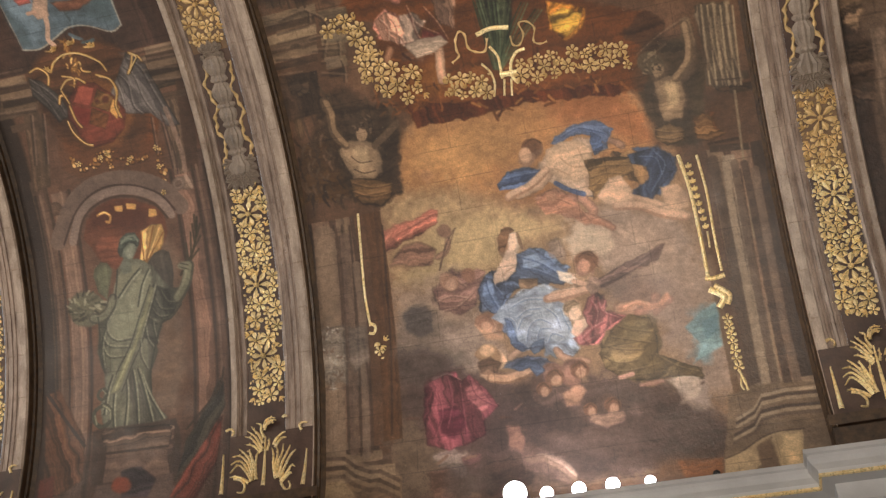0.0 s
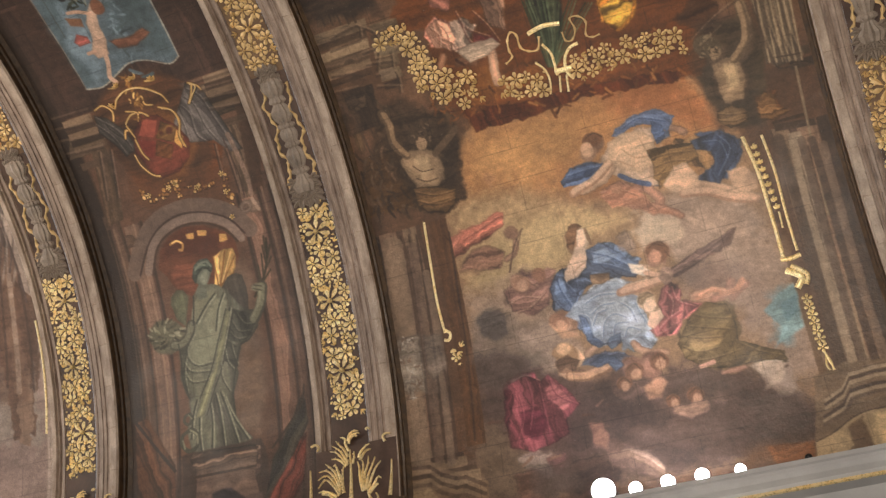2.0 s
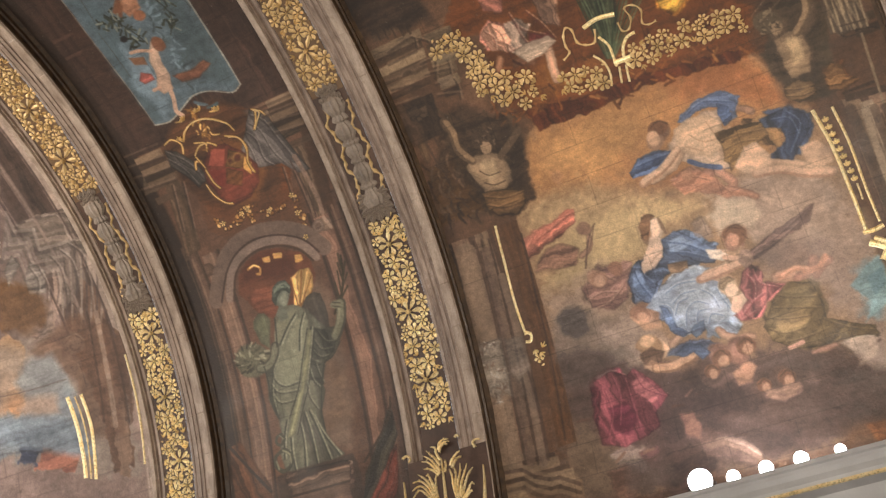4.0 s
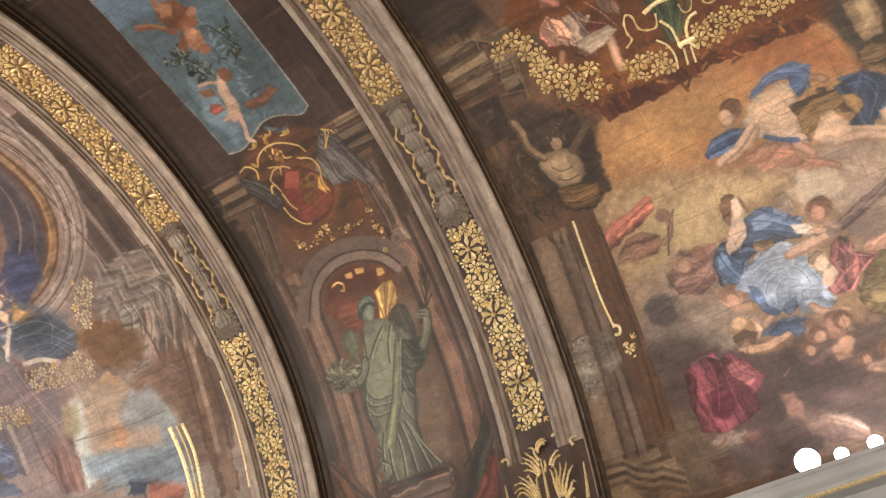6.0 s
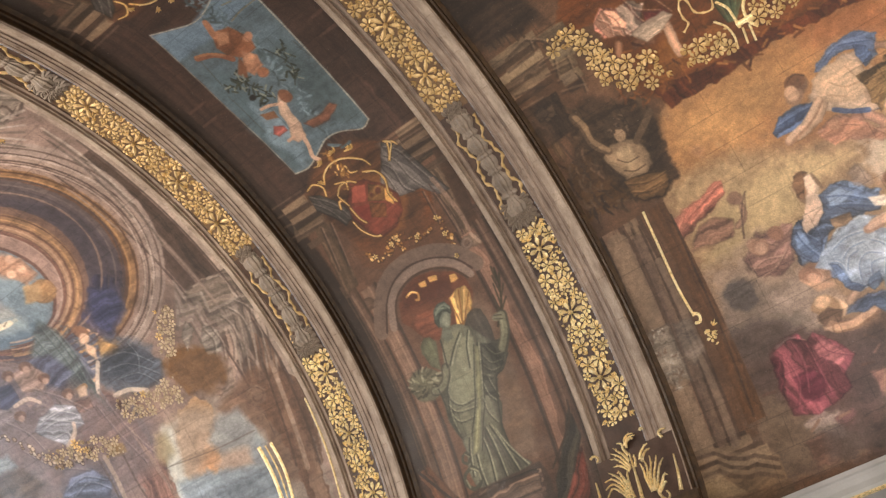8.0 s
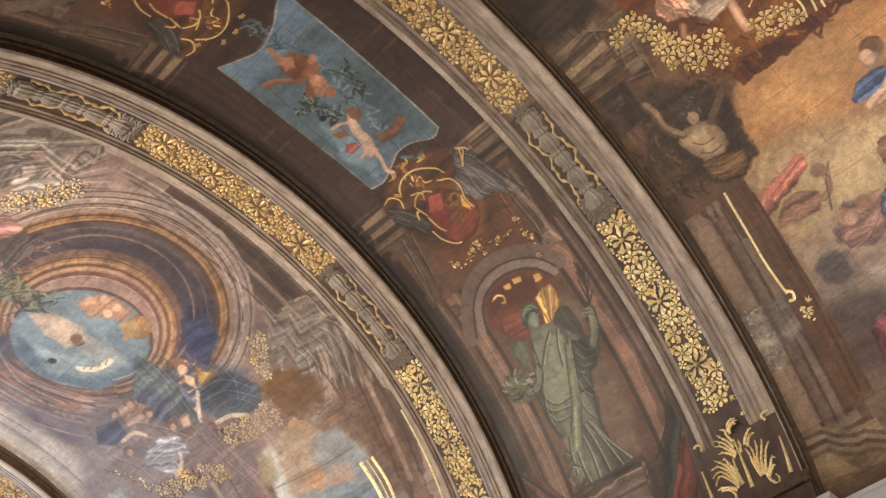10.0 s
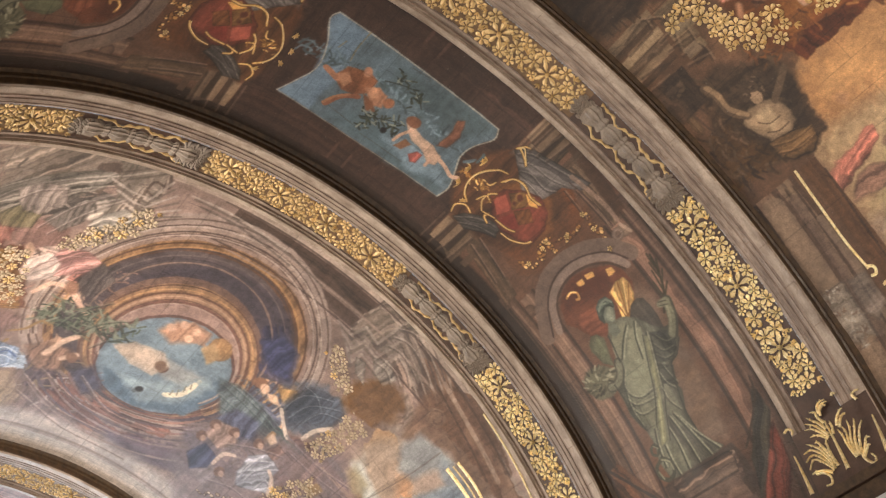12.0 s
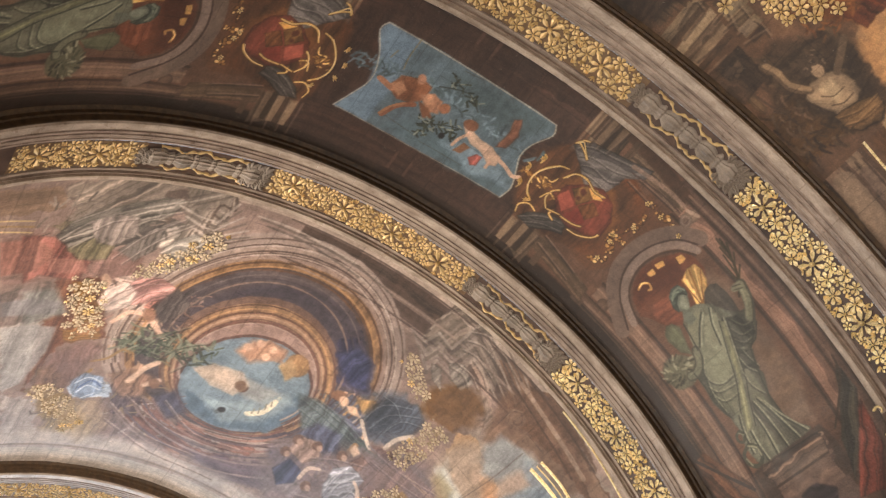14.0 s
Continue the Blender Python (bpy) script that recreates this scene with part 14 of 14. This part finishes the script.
def gilt(parent, name, pts, width, material, taper, waist, n, leafy=False):
    """A gilded line on the vault, with leaves along it where it is leafy."""
    line = smooth_line(pts, n)
    part(name, bent_ribbon(name, line, width, width * 0.28, VLT - 0.004, material, taper, waist), parent)
    if leafy:
        for k in range(2, n, 4):
            (a, b), (c, d) = line[k - 1], line[k]
            way = math.degrees(math.atan2((c - a) * ARC, b - d)) - 90
            for s in (-1, 1):
                ornament(parent, 4 if k % 8 else 3, 1, c, d, VLT - 0.008, way + 55 * s, 0.75)


# garlands over the scene of the first bay
garland("bright gilded flower garland on the painted vault", ((65.4, 3.81), (63.5, 3.53), (62.2, 3.14)), 0.42, 34, 1, 1)
garland("bright gilded flower garland on the painted vault", ((61.1, 1.26), (61.1, 0.70), (60.8, -0.09)), 0.36, 52, 1, 2)
garland("gilded flower garland hanging beside painted cornice", ((71.1, 4.28), (70.6, 3.92), (67.0, 3.80)), 0.24, 26, 1, 3)
garland("dulled gilded flower garland on the painted vault", ((61.3, 2.54), (60.8, 2.32), (60.6, 2.09)), 0.32, 20, 1, 4)
urn = tagged(new("gilded_ribbon"), "gilded ribbons and urn neck tied round a bouquet", "ornament")
gilt(urn, "ribbon", ((63.8, 2.47), (64.4, 2.34), (65.2, 2.36), (66.4, 2.34), (67.2, 2.26), (66.7, 2.18), (65.2, 2.17), (64.5, 2.06), (64.4, 1.91), (65.8, 1.84)), 0.050, M_OCHRE, 0.0, 0.5, 48)
gilt(urn, "ribbon", ((65.5, 1.47), (64.4, 1.45), (64.3, 1.34), (65.4, 1.26), (66.7, 1.30), (66.7, 1.17), (65.8, 1.07), (64.4, 1.12), (63.9, 1.03), (64.0, 0.91)), 0.043, M_OCHRE, 0.0, 0.5, 48)
gilt(urn, "band", ((66.4, 2.00), (66.8, 1.75), (66.5, 1.47)), 0.072, M_GOLD, 0.0, 0.0, 16)
gilt(urn, "neck", ((63.0, 2.01), (61.8, 1.89), (60.3, 1.86), (58.9, 1.91)), 0.036, M_GOLD, 0.0, 0.0, 16)
gilt(urn, "neck", ((64.8, 1.83), (63.5, 1.73), (62.1, 1.72), (60.8, 1.72)), 0.043, M_GOLD, 0.0, 0.0, 16)
gilt(urn, "neck", ((59.9, 1.48), (60.9, 1.56), (62.4, 1.54), (63.5, 1.42), (63.7, 1.28)), 0.050, M_GOLD, 0.0, 0.0, 16)
gilt(urn, "stem", ((60.7, 1.69), (58.8, 1.74)), 0.036, M_GOLD, 0.0, 0.0, 16)
gilt(urn, "stem", ((60.6, 1.58), (58.6, 1.62)), 0.036, M_GOLD, 0.0, 0.0, 16)
gilt(urn, "plate", ((61.3, 1.75), (61.2, 1.47)), 0.086, M_GOLD, 0.0, 0.0, 16)
# gilded shafts that frame the scene
shaft_near = tagged(new("gilded_shaft"), "slim gilded pilaster border with drop of bellflowers", "ornament", "gilded shafts")
gilt(shaft_near, "outer_bar", ((48.1, -0.78), (43.6, -0.87), (38.2, -0.89), (33.4, -0.89)), 0.061, M_GOLD, 0.0, 0.0, 16)
gilt(shaft_near, "inner_bar", ((47.7, -1.06), (43.3, -1.11), (37.9, -1.10), (33.9, -1.11)), 0.043, M_GOLD, 0.0, 0.0, 16)
for k in range(9):
    u = k / 8
    ornament(shaft_near, 5, 0, 46.3 + -7.3 * u, -0.91 + -0.09 * u, VLT - 0.012, 2, 1.0)
gilt(shaft_near, "tail", ((38.7, -1.01), (36.8, -1.00)), 0.030, M_GOLD, 0.0, 0.0, 16)
gilt(shaft_near, "console", ((33.3, -0.84), (33.2, -0.99), (33.4, -1.14)), 0.072, M_GOLD, 0.0, 0.0, 16)
gilt(shaft_near, "console", ((32.0, -0.87), (30.9, -1.06), (29.7, -0.96)), 0.101, M_GOLD, 0.0, 0.0, 16)
gilt(shaft_near, "console", ((32.4, -0.96), (31.1, -1.15), (29.9, -1.10)), 0.072, M_GOLD, 0.0, 0.0, 16)
for k in range(7):
    u = k / 6
    ornament(shaft_near, 2, 0, 28.3 + -5.7 * u, -1.05 + -0.02 * u, VLT - 0.012, 30 * k, 0.95)
gilt(shaft_near, "tail", ((22.3, -1.06), (20.9, -1.11), (19.8, -1.13)), 0.050, M_GOLD, 0.0, 0.4, 16)
gilt(shaft_near, "tail", ((21.9, -1.09), (20.6, -1.05), (19.9, -1.08)), 0.030, M_GOLD, 0.0, 0.0, 16)
shaft_far = tagged(new("gilded_shaft"), "slim gilded rod with curled foot and tassel", "ornament", "gilded shafts")
gilt(shaft_far, "rod", ((48.2, 4.50), (43.9, 4.54), (38.3, 4.57), (34.2, 4.53)), 0.045, M_GOLD, 0.0, 0.0, 12)
gilt(shaft_far, "curl", ((34.6, 4.54), (34.1, 4.45), (33.3, 4.48), (33.4, 4.56)), 0.050, M_GOLD, 0.0, 0.0, 16)
ornament(shaft_far, 5, 0, 32.1, 4.44, VLT - 0.012, 180, 1.0)
ornament(shaft_far, 3, 0, 31.6, 4.37, VLT - 0.012, 215, 1.0)
ornament(shaft_far, 2, 0, 31.0, 4.41, VLT - 0.012, 250, 1.0)
ornament(shaft_far, 4, 0, 30.0, 4.40, VLT - 0.012, 285, 1.0)
ornament(shaft_far, 3, 0, 32.1, 4.32, VLT - 0.012, 320, 1.0)
# crowned cartouches of the strip, on both slopes
for side, title in ((0, "gilded crown and scrolls round a painted red shield"), (1, "gilded crown and scrolls round a painted quartered shield")):
    arms = tagged(new("cartouche"), title, "ornament", "cartouches")
    flip = lambda p: tuple((180 - a if side else a, b) for a, b in p)
    gilt(arms, "crown_band", flip(((73.77, 9.16), (74.59, 8.97), (74.67, 8.74), (74.05, 8.53), (72.8, 8.31))), 0.040, M_OCHRE, 0.2, 0.3, 16)
    gilt(arms, "scroll", flip(((71.16, 8.42), (70.5, 8.24), (68.71, 8.22), (67.08, 8.29), (65.81, 8.28))), 0.024, M_OCHRE, 0.3, 0.4, 14)
    gilt(arms, "scroll", flip(((70.62, 9.17), (71.56, 9.01), (71.47, 8.83), (70.82, 8.71))), 0.026, M_OCHRE, 0.3, 0.4, 14)
    gilt(arms, "scroll", flip(((66.57, 9.23), (64.92, 9.18), (63.43, 9.03), (63.08, 8.9))), 0.020, M_OCHRE, 0.3, 0.4, 14)
    gilt(arms, "finial", flip(((73.12, 7.76), (72.53, 7.67), (71.6, 7.78), (70.65, 7.89))), 0.040, M_OCHRE, 0.6, 0.0, 8)
    for k, (a, b) in enumerate(((75.55, 9.02), (75.75, 8.71), (75.0, 8.39), (73.29, 9.29))):
        for turn in (-50, 0, 50):
            ornament(arms, 3, 1, 180 - a if side else a, b, VLT - 0.01, (180 if side else 0) + 30 + turn - 25 * k, 0.75)
    for k, (a, b) in enumerate(((61.0, 9.25), (61.3, 8.83), (61.6, 8.69), (60.3, 8.31), (61.1, 7.79), (58.7, 7.81), (55.4, 7.83))):
        ornament(arms, 2, 1, 180 - a if side else a, b, VLT - 0.01, 40 * k, 0.6)
# gilding of the far bay
garland("dulled gilded garland on the feigned cornice", ((113.4, 14.59), (109.2, 14.07), (106.4, 13.38)), 0.42, 40, 2, 5)
garland("dulled gilded bouquet above a painted urn", ((116.9, 16.46), (118.6, 15.74), (120.3, 15.14)), 0.62, 34, 2, 6)
garland("dulled gilded garland hanging from the feigned dome", ((70.6, 13.97), (68.3, 14.21), (65.9, 14.46)), 0.32, 24, 2, 7)
garland("dulled gilded garland below the feigned dome", ((61.7, 16.30), (60.5, 15.69), (60.3, 14.98)), 0.45, 30, 2, 8)
garland("dulled gilded garland on bare plaster", ((118.0, 18.65), (114.6, 19.18), (111.0, 19.91)), 0.50, 22, 2, 9)
garland("dulled gilded garland low on the far bay", ((61.1, 18.81), (59.8, 18.00), (57.6, 17.14)), 0.40, 18, 2, 10)
shaft_bay = tagged(new("gilded_shaft"), "gilded curved pilaster border on the distant bay", "ornament", "gilded shafts")
gilt(shaft_bay, "outer_bar", ((46.3, 13.71), (42.1, 13.64), (37.7, 13.62), (34.4, 13.63)), 0.100, M_GOLD, 0.0, 0.0, 10)
gilt(shaft_bay, "inner_bar", ((46.0, 13.39), (41.7, 13.32), (37.1, 13.36), (33.8, 13.40)), 0.080, M_GOLD, 0.0, 0.0, 10)
gilt(shaft_bay, "middle_bar", ((46.0, 13.54), (41.8, 13.47), (37.4, 13.48), (34.1, 13.51)), 0.060, M_GOLD, 0.0, 0.6, 24)
gilt(shaft_bay, "fillet", ((49.2, 12.18), (44.4, 12.18), (39.0, 12.21), (33.7, 12.26)), 0.050, M_GOLD, 0.0, 0.0, 10)


# ---- cornice, which breaks forward under each rib ----
LIP = ((1.3, 0.80), (0.0, 0.80), (0.0, 0.735), (0.03, 0.72), (0.03, 0.66), (0.06, 0.60), (0.12, 0.55), (0.13, 0.50))
FILLET = ((0.13, 0.50), (0.12, 0.495), (0.12, 0.455), (0.15, 0.45))
FRIEZE = ((0.15, 0.45), (0.30, 0.44), (0.30, 0.18), (0.33, 0.16), (0.36, 0.05), (0.46, 0.0), (0.48, -0.4), (0.6, -0.42), (0.6, -1.2))


def cornice(s, label):
    """One side's cornice; s is +1 or -1 across the nave."""
    steps = ((-4.1, -1.52), (4.85, 7.5), (9.95, 12.6), (20.9, 23.6))
    whole = tagged(new("cornice_%d" % (1 if s > 0 else 2)), label, "cornice", kind="structure")
    for name, prof, material in (("lip", LIP, M_WHITE), ("fillet", FILLET, M_GOLD), ("frieze", FRIEZE, M_WHITE)):
        vs, fs, k = [], [], len(prof)
        for depth, z in prof:
            xb, xf = 6.77 + depth, 6.50 + depth
            row = [(xb, -12.0)]
            for y0, y1 in steps:
                row += [(xb, y0 + depth), (xf, y0 + depth), (xf, y1 - depth), (xb, y1 - depth)]
            row.append((xb, 30.0))
            vs += [(s * x, y, SPR + z) for x, y in row]
        n = len(vs) // k
        part(name, mesh(name, vs, grid_faces(k - 1, n), material), whole)
    return whole


cornice(1, "white plaster cornice with a thin gilded fillet")
cornice(-1, "white plaster cornice opposite, with a thin gilded fillet")


# ---- floodlights standing on the cornice ----
def lathe(name, prof, material, n=20):
    """A turned shape about x from (x, radius) pairs."""
    vs = [(x, r * math.cos(k * math.tau / n), r * math.sin(k * math.tau / n)) for x, r in prof for k in range(n)]
    return mesh(name, vs, grid_faces(len(prof) - 1, n, True), material, True)


def floodlight(y, size, lit, label):
    lamp = tagged(new("floodlight"), label, "floodlight", "floodlights on the cornice")
    lamp.matrix_basis = Matrix.Translation((6.87, y, SPR + 0.80))
    up = Matrix.Translation((0, 0, size * 1.0 + 0.04)) @ Matrix.Rotation(radians(-28), 4, "Y")
    part("housing", lathe("housing", ((0.0, size * 1.08), (0.02, size * 1.1), (0.05, size), (0.2, size * 0.8), (0.24, size * 0.3), (0.24, 0.0)), M_BLACK), lamp, "", up)
    part("lens", lathe("lens", ((-0.018, 0.0), (-0.014, size * 0.5), (0.0, size), (0.012, size * 1.02)), M_LENS if lit else M_BLACK), lamp, "white glowing lens" if lit else "dark lens", up)
    bm = bmesh.new()
    bmesh.ops.create_cube(bm, size=1, matrix=Matrix.Translation((0.1, 0, 0.012)) @ Matrix.Diagonal((0.16, size * 1.6, 0.024, 1)))
    for q in (-1, 1):
        bmesh.ops.create_cube(bm, size=1, matrix=Matrix.Translation((0.1, q * size * 1.16, size * 0.6)) @ Matrix.Diagonal((0.05, 0.012, size * 1.2, 1)))
    me = bpy.data.meshes.new("yoke")
    bm.to_mesh(me)
    bm.free()
    me.materials.append(M_BLACK)
    part("yoke", me, lamp)
    return lamp


# first lens oversized: its flare is built into the size of the glowing disc
for y, size in ((2.28, 0.16), (1.84, 0.088), (1.40, 0.092), (0.94, 0.092), (0.44, 0.07)):
    floodlight(y, size, True, "lit white floodlight standing on the cornice edge")
floodlight(-0.43, 0.045, False, "small unlit black floodlight on the cornice edge")


# ---- walls, floor and ends that close the nave ----
def box(name, a, b, material):
    bm = bmesh.new()
    bmesh.ops.create_cube(bm, size=1)
    for v in bm.verts:
        v.co = [(a[i] + b[i]) / 2 + v.co[i] * (b[i] - a[i]) for i in range(3)]
    me = bpy.data.meshes.new(name)
    bm.to_mesh(me)
    bm.free()
    me.materials.append(material)
    return new(name, me)


def boxes(name, spans, material, label):
    """One wall out of butted blocks that leave its window openings free."""
    bm = bmesh.new()
    for a, b in spans:
        mid = [(p + q) / 2 for p, q in zip(a, b)]
        size = [q - p for p, q in zip(a, b)]
        bmesh.ops.create_cube(bm, size=1, matrix=Matrix.Translation(mid) @ Matrix.Diagonal((*size, 1)))
    me = bpy.data.meshes.new(name)
    bm.to_mesh(me)
    bm.free()
    me.materials.append(material)
    return tagged(new(name, me), label, "wall", kind="structure")


tagged(box("floor", (-8.2, -12.5, -0.3), (8.2, 30.5, 0), M_FLOOR), "inlaid dark marble floor", "floor", kind="structure")
tagged(box("wall_east", (7.37, -12, 0), (8.2, 30, SPR), M_WALL), "plain limestone side wall of the nave", "wall", kind="structure")
# openings added in the unseen wall behind the assumed window lamps
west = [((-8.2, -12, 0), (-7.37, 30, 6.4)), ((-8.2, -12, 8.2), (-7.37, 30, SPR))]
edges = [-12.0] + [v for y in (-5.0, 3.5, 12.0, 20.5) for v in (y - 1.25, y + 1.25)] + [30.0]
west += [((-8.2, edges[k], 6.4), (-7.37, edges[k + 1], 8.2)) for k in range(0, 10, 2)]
boxes("wall_west", west, M_WALL, "limestone side wall with four assumed plain window openings")
tagged(box("wall_south", (-8.2, -12.5, 0), (8.2, -12, SPR + 8.2), M_WALL), "plain end wall of the nave", "wall", kind="structure")
boxes("wall_north", [((-8.2, 30, 0), (8.2, 30.5, 9.4)), ((-8.2, 30, 14.6), (8.2, 30.5, SPR + 8.2)), ((-8.2, 30, 9.4), (-3.1, 30.5, 14.6)), ((3.1, 30, 9.4), (8.2, 30.5, 14.6))],
      M_WALL, "end wall of the nave with one broad window opening")
